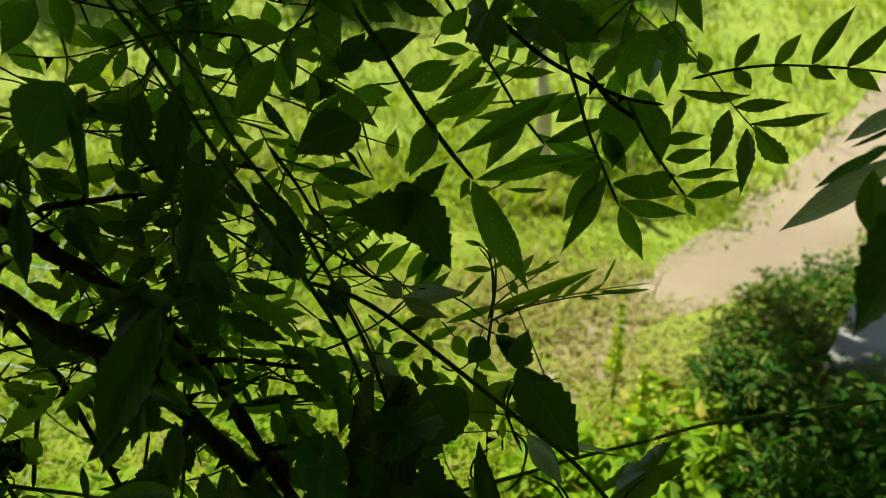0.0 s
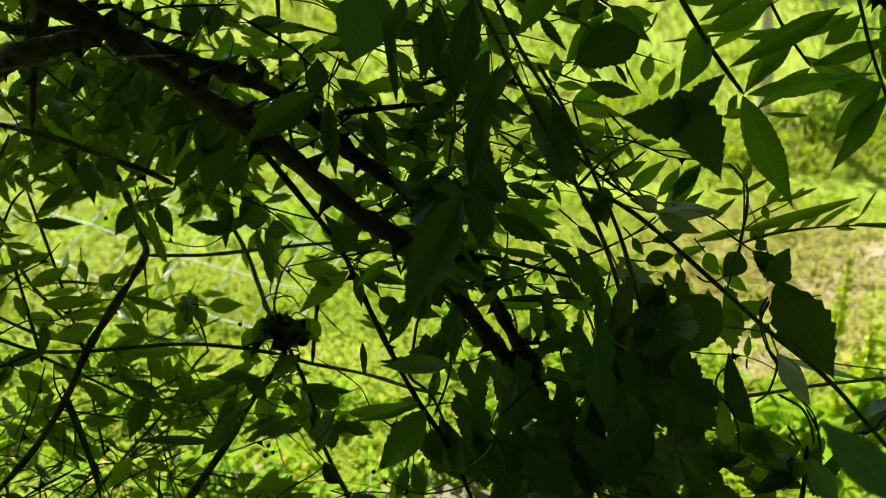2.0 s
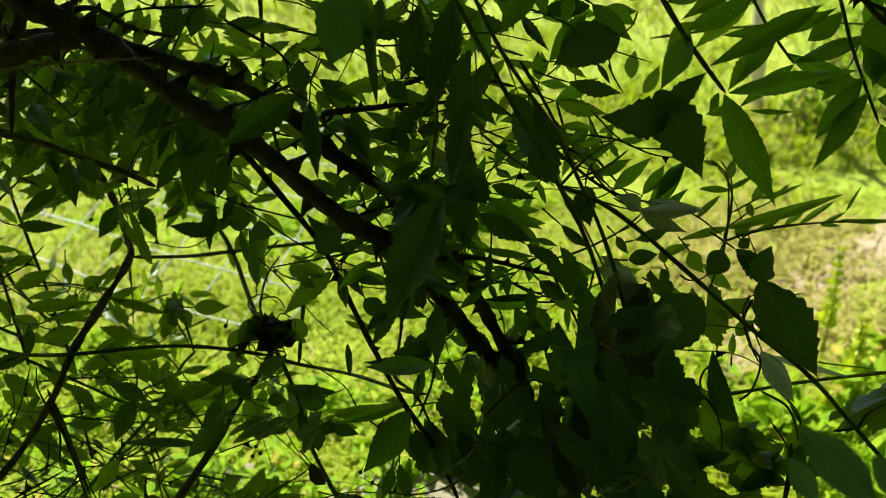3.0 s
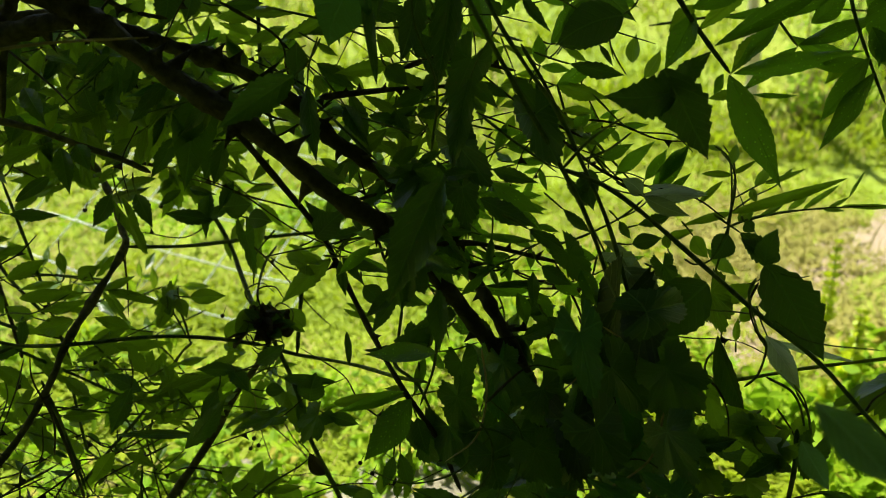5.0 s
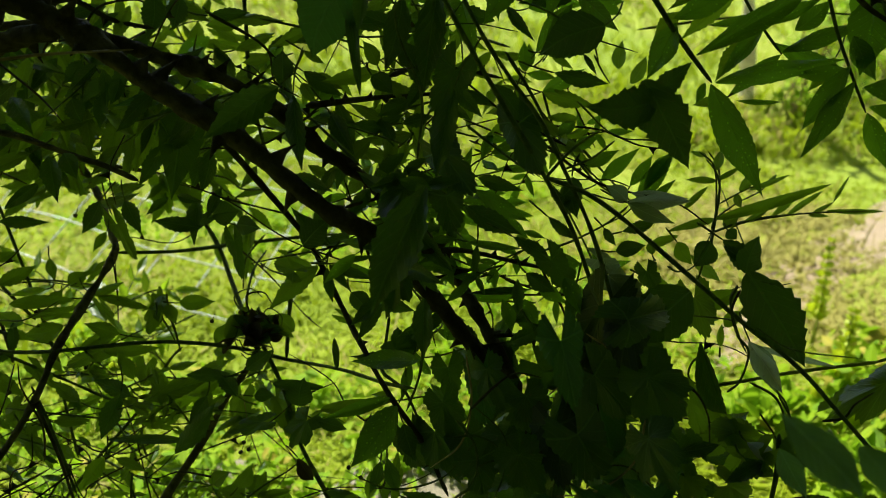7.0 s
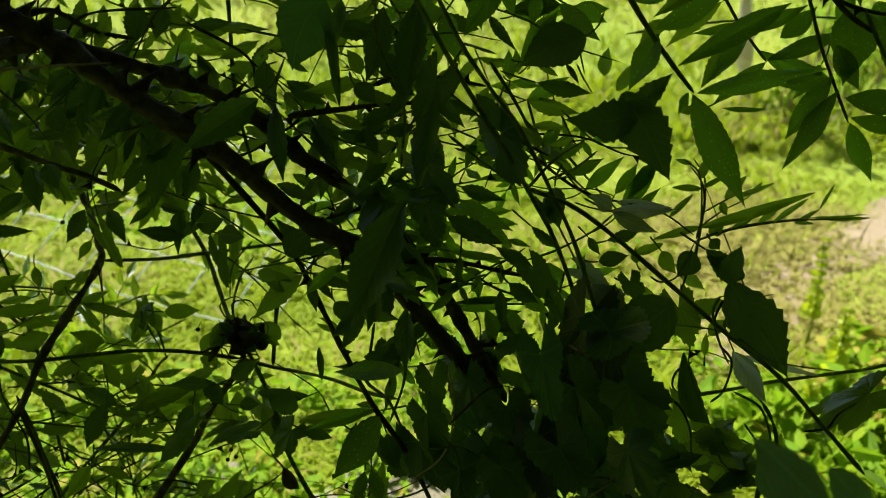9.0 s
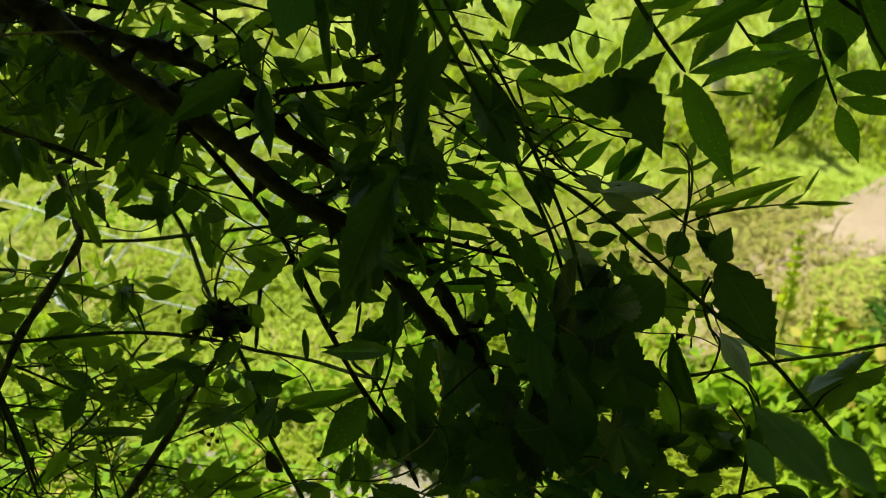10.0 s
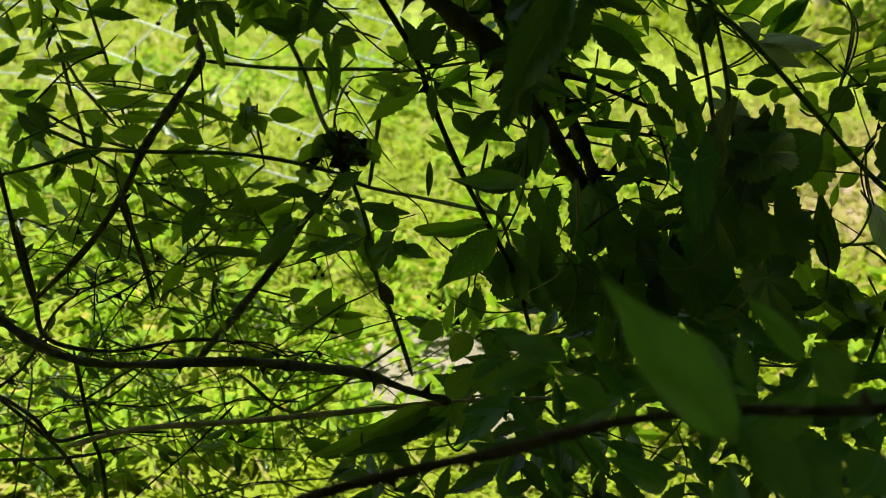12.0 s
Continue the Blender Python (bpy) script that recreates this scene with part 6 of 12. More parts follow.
leaf(bramble, "serrate", "bramble", (-0.0116, 0.4818, 0.4854), (-0.028, 0.4836, 0.4861), 0.0071, 5, "leaflet")
leaf(bramble, "lobed", "bramble", (-0.1665, 0.6403, 0.2936), (-0.1506, 0.6409, 0.3201), 0.0118, -15, "leaflet")
leaf(bramble, "serrate", "bramble", (-0.1502, 0.6389, 0.2893), (-0.138, 0.6484, 0.311), 0.0118, 7, "leaflet")
leaf(bramble, "serrate", "vine", (-0.184, 0.6423, 0.2998), (-0.1769, 0.6465, 0.3036), 0.0037, 11, "leaflet")
leaf(bramble, "serrate", "bramble", (-0.0303, 0.5115, 0.3827), (-0.0284, 0.5096, 0.4108), 0.0100, 0, "leaflet")
leaf(bramble, "lobed", "bramble", (-0.0144, 0.495, 0.3964), (-0.0081, 0.5128, 0.4254), 0.0154, 22, "leaflet")
leaf(bramble, "serrate", "bramble", (-0.3679, 0.6289, 0.4851), (-0.3588, 0.6248, 0.4611), 0.0113, 21, "leaflet")
leaf(bramble, "serrate", "bramble", (-0.2465, 0.5977, 0.4536), (-0.2158, 0.5917, 0.4623), 0.0113, 5, "leaflet")
leaf(bramble, "lobed", "bramble", (-0.3477, 0.5735, 0.4441), (-0.3551, 0.5593, 0.4309), 0.0099, 12, "leaflet")
leaf(bramble, "serrate", "bramble", (-0.3029, 0.5876, 0.4551), (-0.2859, 0.5873, 0.4357), 0.0113, 15, "leaflet")
leaf(bramble, "serrate", "bramble", (-0.1646, 0.5927, 0.4708), (-0.1524, 0.5979, 0.4537), 0.0085, 22, "leaflet")
leaf(bramble, "lobed", "bramble", (-0.3618, 0.593, 0.3746), (-0.3471, 0.5911, 0.3629), 0.0074, 23, "leaflet")
leaf(bramble, "serrate", "vine", (-0.3423, 0.6094, 0.3603), (-0.3264, 0.5997, 0.3497), 0.0076, -19, "leaflet")
leaf(bramble, "serrate", "bramble", (-0.373, 0.6018, 0.4018), (-0.352, 0.5869, 0.3897), 0.0105, -14, "leaflet")
leaf(bramble, "serrate", "bramble", (-0.3216, 0.6051, 0.3471), (-0.3107, 0.5989, 0.3340), 0.0069, -2, "leaflet")
leaf(bramble, "lobed", "bramble", (-0.235, 0.7005, 0.576), (-0.225, 0.6805, 0.5469), 0.0290, -4)
leaf(bramble, "lobed", "bramble", (-0.2119, 0.6974, 0.5664), (-0.2002, 0.6887, 0.5363), 0.0241, -6)
leaf(bramble, "lobed", "bramble", (-0.2351, 0.6315, 0.4284), (-0.2367, 0.6162, 0.4108), 0.0211, 4)
leaf(bramble, "lobed", "bramble", (-0.1581, 0.6983, 0.5369), (-0.1606, 0.6824, 0.4882), 0.0147, 23)
leaf(bramble, "lobed", "bramble", (-0.1568, 0.5962, 0.4491), (-0.1651, 0.6117, 0.4622), 0.0184, -21)
leaf(bramble, "lobed", "bramble", (-0.1747, 0.6229, 0.4019), (-0.1835, 0.6162, 0.3828), 0.0274, -7)
leaf(bramble, "lobed", "bramble", (-0.3335, 0.7122, 0.5797), (-0.3056, 0.7085, 0.5499), 0.0326, 20)
leaf(bramble, "willow", "bramble", (-0.0612, 0.4788, 0.476), (-0.0122, 0.4788, 0.4853), 0.0099, -10)
leaf(bramble, "willow", "bramble", (-0.1259, 0.5856, 0.4813), (-0.1406, 0.5917, 0.5001), 0.0126, 9)
leaf(bramble, "willow", "bramble", (-0.1138, 0.5947, 0.4929), (-0.1004, 0.597, 0.4776), 0.0152, 3)
leaf(bramble, "willow", "bramble", (-0.1403, 0.5896, 0.4936), (-0.1518, 0.5793, 0.4777), 0.0168, -8)
leaf(bramble, "willow", "bramble", (-0.149, 0.5874, 0.4866), (-0.1616, 0.5898, 0.4672), 0.0126, 0)
leaf(vine, "lobed", "vine", (-0.0067, 0.4589, 0.6415), (-0.0142, 0.4387, 0.6142), 0.0290, -3)
leaf(vine, "lobed", "vine", (0.0145, 0.4677, 0.636), (0.0219, 0.4521, 0.6084), 0.0254, 8)
leaf(vine, "lobed", "vine", (-0.0075, 0.4439, 0.5952), (-0.0162, 0.4403, 0.5635), 0.0263, -6)
leaf(bramble, "lobed", "bramble", (-0.3691, 0.6815, 0.7119), (-0.3441, 0.6658, 0.6958), 0.0115, -11, "leaflet")
leaf(bramble, "serrate", "bramble", (-0.3398, 0.6924, 0.6804), (-0.3587, 0.6956, 0.6552), 0.0122, 9, "leaflet")
leaf(bramble, "serrate", "bramble", (-0.2927, 0.6755, 0.6933), (-0.3054, 0.6668, 0.6657), 0.0136, -22, "leaflet")
leaf(bramble, "lobed", "bramble", (-0.2394, 0.6338, 0.6943), (-0.2412, 0.6216, 0.665), 0.0135, 13, "leaflet")
leaf(bramble, "serrate", "bramble", (-0.3826, 0.6998, 0.6387), (-0.3626, 0.7032, 0.6541), 0.0108, 4, "leaflet")
leaf(bramble, "serrate", "bramble", (-0.3328, 0.7006, 0.6412), (-0.3126, 0.7138, 0.6506), 0.0116, 7, "leaflet")
leaf(bramble, "lobed", "bramble", (-0.2966, 0.6935, 0.6192), (-0.2674, 0.6941, 0.6106), 0.0136, -23, "leaflet")
leaf(bramble, "serrate", "bramble", (-0.3965, 0.7071, 0.5963), (-0.3655, 0.6994, 0.6096), 0.0120, 13, "leaflet")
leaf(bramble, "serrate", "bramble", (-0.2273, 0.6447, 0.663), (-0.2485, 0.638, 0.6492), 0.0115, 18, "leaflet")
leaf(bramble, "lobed", "bramble", (-0.2609, 0.6895, 0.6068), (-0.2836, 0.6801, 0.5872), 0.0138, 24, "leaflet")
leaf(bramble, "serrate", "bramble", (-0.325, 0.7098, 0.6047), (-0.3474, 0.7092, 0.5828), 0.0126, 19, "leaflet")
leaf(bramble, "serrate", "bramble", (-0.198, 0.6338, 0.6297), (-0.1733, 0.6239, 0.6053), 0.0154, 23, "leaflet")
leaf(bramble, "lobed", "bramble", (-0.3671, 0.697, 0.63), (-0.3823, 0.7026, 0.6532), 0.0126, -11, "leaflet")
leaf(bramble, "serrate", "bramble", (-0.2657, 0.6832, 0.717), (-0.2828, 0.6735, 0.6893), 0.0147, -10, "leaflet")
leaf(bramble, "serrate", "bramble", (-0.313, 0.6839, 0.7191), (-0.3273, 0.6776, 0.6868), 0.0155, -18, "leaflet")
leaf(bramble, "lobed", "bramble", (-0.3788, 0.6932, 0.6831), (-0.3542, 0.6795, 0.6666), 0.0119, -2, "leaflet")
leaf(vine, "serrate", "vine", (-0.2314, 0.5368, 0.7194), (-0.2096, 0.5494, 0.7273), 0.0117, 19)
leaf(vine, "serrate", "vine", (-0.2758, 0.5361, 0.7172), (-0.2873, 0.5328, 0.7308), 0.0091, -24)
leaf(vine, "serrate", "vine", (-0.1667, 0.5027, 0.6792), (-0.1899, 0.5036, 0.6564), 0.0131, 23)
leaf(vine, "serrate", "vine", (-0.1412, 0.4998, 0.6703), (-0.1586, 0.4953, 0.6486), 0.0120, -18)
leaf(vine, "serrate", "vine", (-0.2113, 0.5279, 0.6921), (-0.2261, 0.5156, 0.6745), 0.0113, 21)
leaf(vine, "serrate", "vine", (-0.2727, 0.5438, 0.6763), (-0.3005, 0.548, 0.655), 0.0130, -23)
leaf(vine, "serrate", "vine", (-0.2004, 0.5497, 0.6945), (-0.1797, 0.5482, 0.7143), 0.0118, -3)
leaf(vine, "serrate", "vine", (-0.2557, 0.5693, 0.6901), (-0.2716, 0.556, 0.6672), 0.0135, 12)
leaf(vine, "serrate", "vine", (-0.1345, 0.5021, 0.6774), (-0.115, 0.4939, 0.6619), 0.0109, 13)
leaf(vine, "serrate", "vine", (-0.163, 0.5276, 0.691), (-0.1393, 0.524, 0.7069), 0.0116, 0)
leaf(vine, "serrate", "vine", (-0.0593, 0.5392, 0.6298), (-0.0753, 0.5427, 0.6037), 0.0122, 10)
leaf(vine, "serrate", "vine", (-0.0331, 0.5056, 0.6233), (-0.0495, 0.489, 0.6041), 0.0125, -19)
leaf(vine, "serrate", "vine", (-0.0125, 0.5326, 0.6416), (-0.0348, 0.5296, 0.6213), 0.0130, -6)
leaf(vine, "serrate", "vine", (0.0147, 0.5068, 0.6916), (0.0367, 0.4943, 0.6734), 0.0131, 3)
leaf(vine, "serrate", "vine", (0.0003, 0.5279, 0.6921), (-0.0132, 0.5151, 0.6711), 0.0116, 2)
leaf(vine, "serrate", "vine", (0.0431, 0.5072, 0.6931), (0.0667, 0.5043, 0.6661), 0.0154, -18)
leaf(vine, "serrate", "vine", (-0.0738, 0.534, 0.5813), (-0.0905, 0.538, 0.6), 0.0111, 0)
leaf(bramble, "serrate", "bramble", (-0.3368, 0.602, 0.467), (-0.3077, 0.5898, 0.464), 0.0110, 0, "leaflet")
leaf(bramble, "serrate", "bramble", (-0.2567, 0.6019, 0.4665), (-0.2747, 0.5871, 0.457), 0.0113, -5, "leaflet")
leaf(bramble, "lobed", "bramble", (-0.3165, 0.5936, 0.4412), (-0.2896, 0.5824, 0.4224), 0.0139, -2, "leaflet")
leaf(bramble, "serrate", "bramble", (-0.2777, 0.6124, 0.4342), (-0.2585, 0.6085, 0.4103), 0.0134, 21, "leaflet")
leaf(bramble, "serrate", "bramble", (-0.2242, 0.6117, 0.4323), (-0.2029, 0.6033, 0.4163), 0.0119, 1, "leaflet")
leaf(bramble, "lobed", "bramble", (-0.2544, 0.6216, 0.398), (-0.2301, 0.6204, 0.3776), 0.0138, 21, "leaflet")
leaf(bramble, "serrate", "bramble", (-0.3045, 0.6224, 0.4002), (-0.2929, 0.626, 0.3763), 0.0108, 24, "leaflet")
leaf(bramble, "serrate", "bramble", (-0.3429, 0.5963, 0.3848), (-0.316, 0.5896, 0.3794), 0.0113, -16, "leaflet")
leaf(bramble, "serrate", "vine", (-0.3008, 0.6276, 0.3517), (-0.2901, 0.6305, 0.3396), 0.0061, -21, "leaflet")
leaf(bramble, "lobed", "bramble", (-0.204, 0.6194, 0.391), (-0.2182, 0.6136, 0.3709), 0.0108, -5, "leaflet")
leaf(bramble, "serrate", "bramble", (-0.3608, 0.587, 0.3562), (-0.3515, 0.5899, 0.3445), 0.0058, -10, "leaflet")
leaf(bramble, "serrate", "vine", (-0.326, 0.6019, 0.3374), (-0.3383, 0.5995, 0.3275), 0.0059, 16, "leaflet")
leaf(bramble, "serrate", "bramble", (-0.2706, 0.6359, 0.3125), (-0.2520, 0.6285, 0.3072), 0.0073, -7, "leaflet")
leaf(bramble, "serrate", "vine", (-0.1768, 0.6378, 0.2859), (-0.1866, 0.6387, 0.2963), 0.0054, -17, "leaflet")
leaf(briar, "serrate", "cool", (0.0893, 0.3771, 0.4947), (0.1234, 0.3782, 0.4707), 0.0156, -11)
leaf(briar, "serrate", "cool", (0.1189, 0.3792, 0.4983), (0.1428, 0.3684, 0.4879), 0.0129, 14)
leaf(briar, "serrate", "cool", (0.0732, 0.3461, 0.4773), (0.1017, 0.34, 0.4511), 0.0158, -11)
leaf(briar, "serrate", "cool", (0.1006, 0.3506, 0.4857), (0.1345, 0.3518, 0.4695), 0.0144, 6)
leaf(briar, "serrate", "cool", (0.1381, 0.3507, 0.4851), (0.1577, 0.3372, 0.4633), 0.0144, 6)
leaf(briar, "serrate", "cool", (0.0382, 0.3468, 0.4343), (0.0638, 0.3332, 0.4199), 0.0146, -11)
leaf(briar, "serrate", "cool", (0.0646, 0.3276, 0.4401), (0.0902, 0.3262, 0.416), 0.0131, -3)
leaf(briar, "serrate", "cool", (0.1043, 0.3488, 0.4368), (0.1234, 0.3454, 0.4079), 0.0128, -16)
leaf(briar, "serrate", "cool", (0.1725, 0.3537, 0.445), (0.1963, 0.3419, 0.4404), 0.0133, -22)
leaf(briar, "serrate", "cool", (0.139, 0.3867, 0.4676), (0.1598, 0.4043, 0.4899), 0.0144, 3)
leaf(briar, "serrate", "cool", (0.052, 0.3805, 0.4571), (0.0742, 0.3614, 0.4444), 0.0144, -22)
leaf(briar, "serrate", "cool", (0.01, 0.3854, 0.4229), (0.0342, 0.3816, 0.3969), 0.0142, 0)
leaf(briar, "serrate", "cool", (0.0319, 0.3539, 0.4036), (0.049, 0.352, 0.3792), 0.0109, -23)
leaf(briar, "serrate", "cool", (0.1791, 0.3307, 0.4435), (0.2074, 0.3292, 0.4351), 0.0121, -19)
stem(bramble, "stem", 0.0015, 0.0014, TWIG, (-0.3523, 0.636, 0.5783), (-0.3259, 0.6184, 0.5192), (-0.3043, 0.6035, 0.4658), (-0.2939, 0.5994, 0.4345), seed=633)
stem(bramble, "stem", 0.0016, 0.0014, TWIG, (-0.445, 0.6337, 0.4852), (-0.3952, 0.6268, 0.4699), (-0.3501, 0.6199, 0.4549), (-0.2975, 0.6078, 0.4517), seed=634)
stem(bramble, "stem", 0.0014, 0.0014, TWIG, (-0.3972, 0.5436, 0.4368), (-0.3561, 0.5507, 0.4502), (-0.3202, 0.5685, 0.4629), seed=635)
stem(bramble, "stem", 0.0014, 0.0012, TWIG, (-0.2896, 0.5862, 0.4303), (-0.2836, 0.5815, 0.398), (-0.2768, 0.5764, 0.3648), seed=636)
stem(bramble, "stem", 0.0020, 0.0017, OLIVE_BARK, (-0.3814, 0.5403, 0.4751), (-0.3628, 0.5214, 0.4362), (-0.3437, 0.5006, 0.3935), (-0.3263, 0.4852, 0.3619), thorns=3, seed=637)
stem(bramble, "stem", 0.0014, 0.0011, OLIVE_BARK, (-0.3551, 0.4574, 0.306), (-0.3401, 0.4862, 0.3189), (-0.3301, 0.5233, 0.3488), (-0.2892, 0.5557, 0.3684), thorns=3, seed=638)
leaf(bramble, "lobed", "bramble", (-0.3857, 0.6421, 0.5009), (-0.4232, 0.6473, 0.5003), 0.0148, 5, "leaflet")
leaf(bramble, "serrate", "bramble", (-0.3952, 0.6268, 0.4699), (-0.4291, 0.6337, 0.4788), 0.0147, -13, "leaflet")
leaf(bramble, "serrate", "bramble", (-0.3791, 0.6363, 0.4889), (-0.3957, 0.6322, 0.4565), 0.0146, -19, "leaflet")
leaf(bramble, "lobed", "bramble", (-0.392, 0.6034, 0.4676), (-0.3971, 0.582, 0.4481), 0.0124, 9, "leaflet")
leaf(bramble, "serrate", "bramble", (-0.3805, 0.5961, 0.4525), (-0.3524, 0.5783, 0.4378), 0.0134, -21, "leaflet")
leaf(bramble, "serrate", "bramble", (-0.3467, 0.5757, 0.4557), (-0.35, 0.5616, 0.4292), 0.0131, 7, "leaflet")
leaf(bramble, "lobed", "bramble", (-0.385, 0.5667, 0.4382), (-0.3637, 0.5687, 0.4204), 0.0131, 11, "leaflet")
leaf(bramble, "serrate", "bramble", (-0.3692, 0.5619, 0.4281), (-0.3412, 0.5403, 0.407), 0.0159, 7, "leaflet")
leaf(bramble, "serrate", "bramble", (-0.3483, 0.5821, 0.4233), (-0.3251, 0.5803, 0.4004), 0.0148, -18, "leaflet")
leaf(bramble, "lobed", "bramble", (-0.3792, 0.5513, 0.4069), (-0.363, 0.5605, 0.4113), 0.0091, -12, "leaflet")
leaf(bramble, "serrate", "bramble", (-0.3405, 0.572, 0.4027), (-0.3212, 0.5633, 0.3955), 0.0087, -24, "leaflet")
leaf(bramble, "serrate", "bramble", (-0.3629, 0.585, 0.3843), (-0.3331, 0.5839, 0.3673), 0.0156, 0, "leaflet")
leaf(bramble, "lobed", "bramble", (-0.329, 0.5832, 0.3799), (-0.3045, 0.5984, 0.3882), 0.0138, -1, "leaflet")
leaf(bramble, "serrate", "bramble", (-0.3044, 0.5808, 0.3743), (-0.2877, 0.5707, 0.3650), 0.0076, -14, "leaflet")
leaf(bramble, "serrate", "vine", (-0.3587, 0.543, 0.3894), (-0.3635, 0.5331, 0.3776), 0.0064, 22, "leaflet")
leaf(bramble, "serrate", "bramble", (-0.3467, 0.5537, 0.3656), (-0.3594, 0.5449, 0.3580), 0.0072, -20, "leaflet")
leaf(bramble, "serrate", "vine", (-0.2584, 0.5977, 0.3623), (-0.2653, 0.5894, 0.3505), 0.0063, -21, "leaflet")
leaf(bramble, "lobed", "bramble", (-0.3713, 0.5164, 0.381), (-0.3577, 0.5082, 0.3664), 0.0082, 6, "leaflet")
leaf(bramble, "serrate", "bramble", (-0.4388, 0.6713, 0.5162), (-0.4195, 0.6851, 0.5355), 0.0134, -16, "leaflet")
leaf(bramble, "serrate", "bramble", (-0.4456, 0.6773, 0.5285), (-0.4181, 0.6597, 0.5117), 0.0134, 0, "leaflet")
leaf(bramble, "lobed", "bramble", (-0.4017, 0.6783, 0.5294), (-0.4153, 0.671, 0.5049), 0.0122, -2, "leaflet")
leaf(bramble, "serrate", "bramble", (-0.4124, 0.636, 0.4892), (-0.392, 0.6455, 0.504), 0.0119, 20, "leaflet")
leaf(bramble, "serrate", "vine", (-0.3351, 0.5723, 0.3578), (-0.3164, 0.5625, 0.3494), 0.0079, -11, "leaflet")
leaf(bramble, "serrate", "bramble", (-0.3508, 0.5179, 0.3383), (-0.3600, 0.5123, 0.3273), 0.0059, 1, "leaflet")
leaf(bramble, "serrate", "vine", (-0.3248, 0.5369, 0.331), (-0.3146, 0.5376, 0.3188), 0.0062, 2, "leaflet")
leaf(bramble, "lobed", "bramble", (-0.2932, 0.5606, 0.333), (-0.2809, 0.5583, 0.3226), 0.0063, -4, "leaflet")
leaf(bramble, "serrate", "vine", (-0.2593, 0.5588, 0.3286), (-0.2449, 0.5595, 0.3201), 0.0065, 16, "leaflet")
leaf(bramble, "serrate", "bramble", (-0.2413, 0.5902, 0.3468), (-0.2476, 0.5818, 0.3367), 0.0058, -19, "leaflet")
leaf(bramble, "serrate", "vine", (-0.3485, 0.4856, 0.3179), (-0.3348, 0.4789, 0.3121), 0.0058, -7, "leaflet")
leaf(bramble, "serrate", "bramble", (-0.3208, 0.4799, 0.3057), (-0.3354, 0.4788, 0.2908), 0.0065, -11, "leaflet")
leaf(bramble, "serrate", "vine", (-0.2884, 0.4713, 0.3328), (-0.2750, 0.4693, 0.3239), 0.0063, 7, "leaflet")
leaf(bramble, "lobed", "bramble", (-0.241, 0.4673, 0.3235), (-0.2294, 0.4702, 0.3137), 0.0057, -19, "leaflet")
leaf(bramble, "serrate", "vine", (-0.2691, 0.4635, 0.3163), (-0.2796, 0.4614, 0.3032), 0.0056, -8, "leaflet")
leaf(bramble, "serrate", "bramble", (-0.2137, 0.4837, 0.3109), (-0.2208, 0.4737, 0.3041), 0.0058, 6, "leaflet")
leaf(bramble, "serrate", "vine", (-0.308, 0.4302, 0.2949), (-0.2963, 0.4295, 0.2816), 0.0067, 4, "leaflet")
leaf(bramble, "serrate", "bramble", (-0.2527, 0.4341, 0.3015), (-0.2608, 0.4239, 0.2962), 0.0061, 23, "leaflet")
leaf(bramble, "serrate", "vine", (-0.22, 0.4329, 0.2983), (-0.2059, 0.4281, 0.2922), 0.0061, 6, "leaflet")
leaf(bramble, "lobed", "bramble", (-0.1868, 0.4546, 0.2963), (-0.1734, 0.4535, 0.2863), 0.0063, -11, "leaflet")
leaf(bramble, "serrate", "vine", (-0.3103, 0.4039, 0.2869), (-0.2968, 0.4006, 0.2830), 0.0053, -8, "leaflet")
leaf(bramble, "serrate", "bramble", (-0.1713, 0.4867, 0.316), (-0.1582, 0.4781, 0.3118), 0.0058, -21, "leaflet")
leaf(bramble, "serrate", "vine", (-0.2259, 0.4082, 0.2935), (-0.2141, 0.4083, 0.2861), 0.0053, -4, "leaflet")
leaf(bramble, "serrate", "bramble", (-0.1668, 0.4183, 0.2901), (-0.1552, 0.4212, 0.2831), 0.0050, -21, "leaflet")
stem(thorny, "branch", 0.0036, 0.0024, BARK, (-0.3081, 0.5159, 0.7197), (-0.272, 0.5137, 0.713), (-0.2353, 0.5045, 0.717), (-0.2062, 0.4924, 0.7123), thorns=3, seed=681)
stem(thorny, "branch", 0.0021, 0.0013, BARK, (-0.2407, 0.5181, 0.7264), (-0.2195, 0.5195, 0.7309), (-0.1939, 0.5161, 0.7203), (-0.1721, 0.5251, 0.7158), thorns=4, seed=682)
stem(thorny, "branch", 0.0016, 0.0012, BARK, (-0.2036, 0.5098, 0.7011), (-0.1848, 0.5249, 0.6829), (-0.1604, 0.5409, 0.6672), (-0.1454, 0.5551, 0.6462), thorns=4, seed=683)
leaf(thorny, "serrate", "vine", (-0.2836, 0.5382, 0.7238), (-0.2632, 0.537, 0.7355), 0.0093, -15)
leaf(thorny, "serrate", "vine", (-0.2468, 0.5446, 0.7111), (-0.27, 0.5493, 0.691), 0.0116, 14)
leaf(thorny, "serrate", "vine", (-0.2245, 0.5553, 0.7117), (-0.2095, 0.569, 0.7231), 0.0097, 0)
leaf(thorny, "serrate", "vine", (-0.3002, 0.5469, 0.6859), (-0.2752, 0.533, 0.6736), 0.0107, -4)
leaf(thorny, "serrate", "vine", (-0.2666, 0.5577, 0.6867), (-0.2398, 0.549, 0.6812), 0.0107, -23)
leaf(thorny, "serrate", "vine", (-0.2114, 0.546, 0.683), (-0.2302, 0.5413, 0.6635), 0.0118, -10)
leaf(thorny, "serrate", "vine", (-0.1873, 0.5404, 0.6659), (-0.2019, 0.5249, 0.6484), 0.0118, 0)
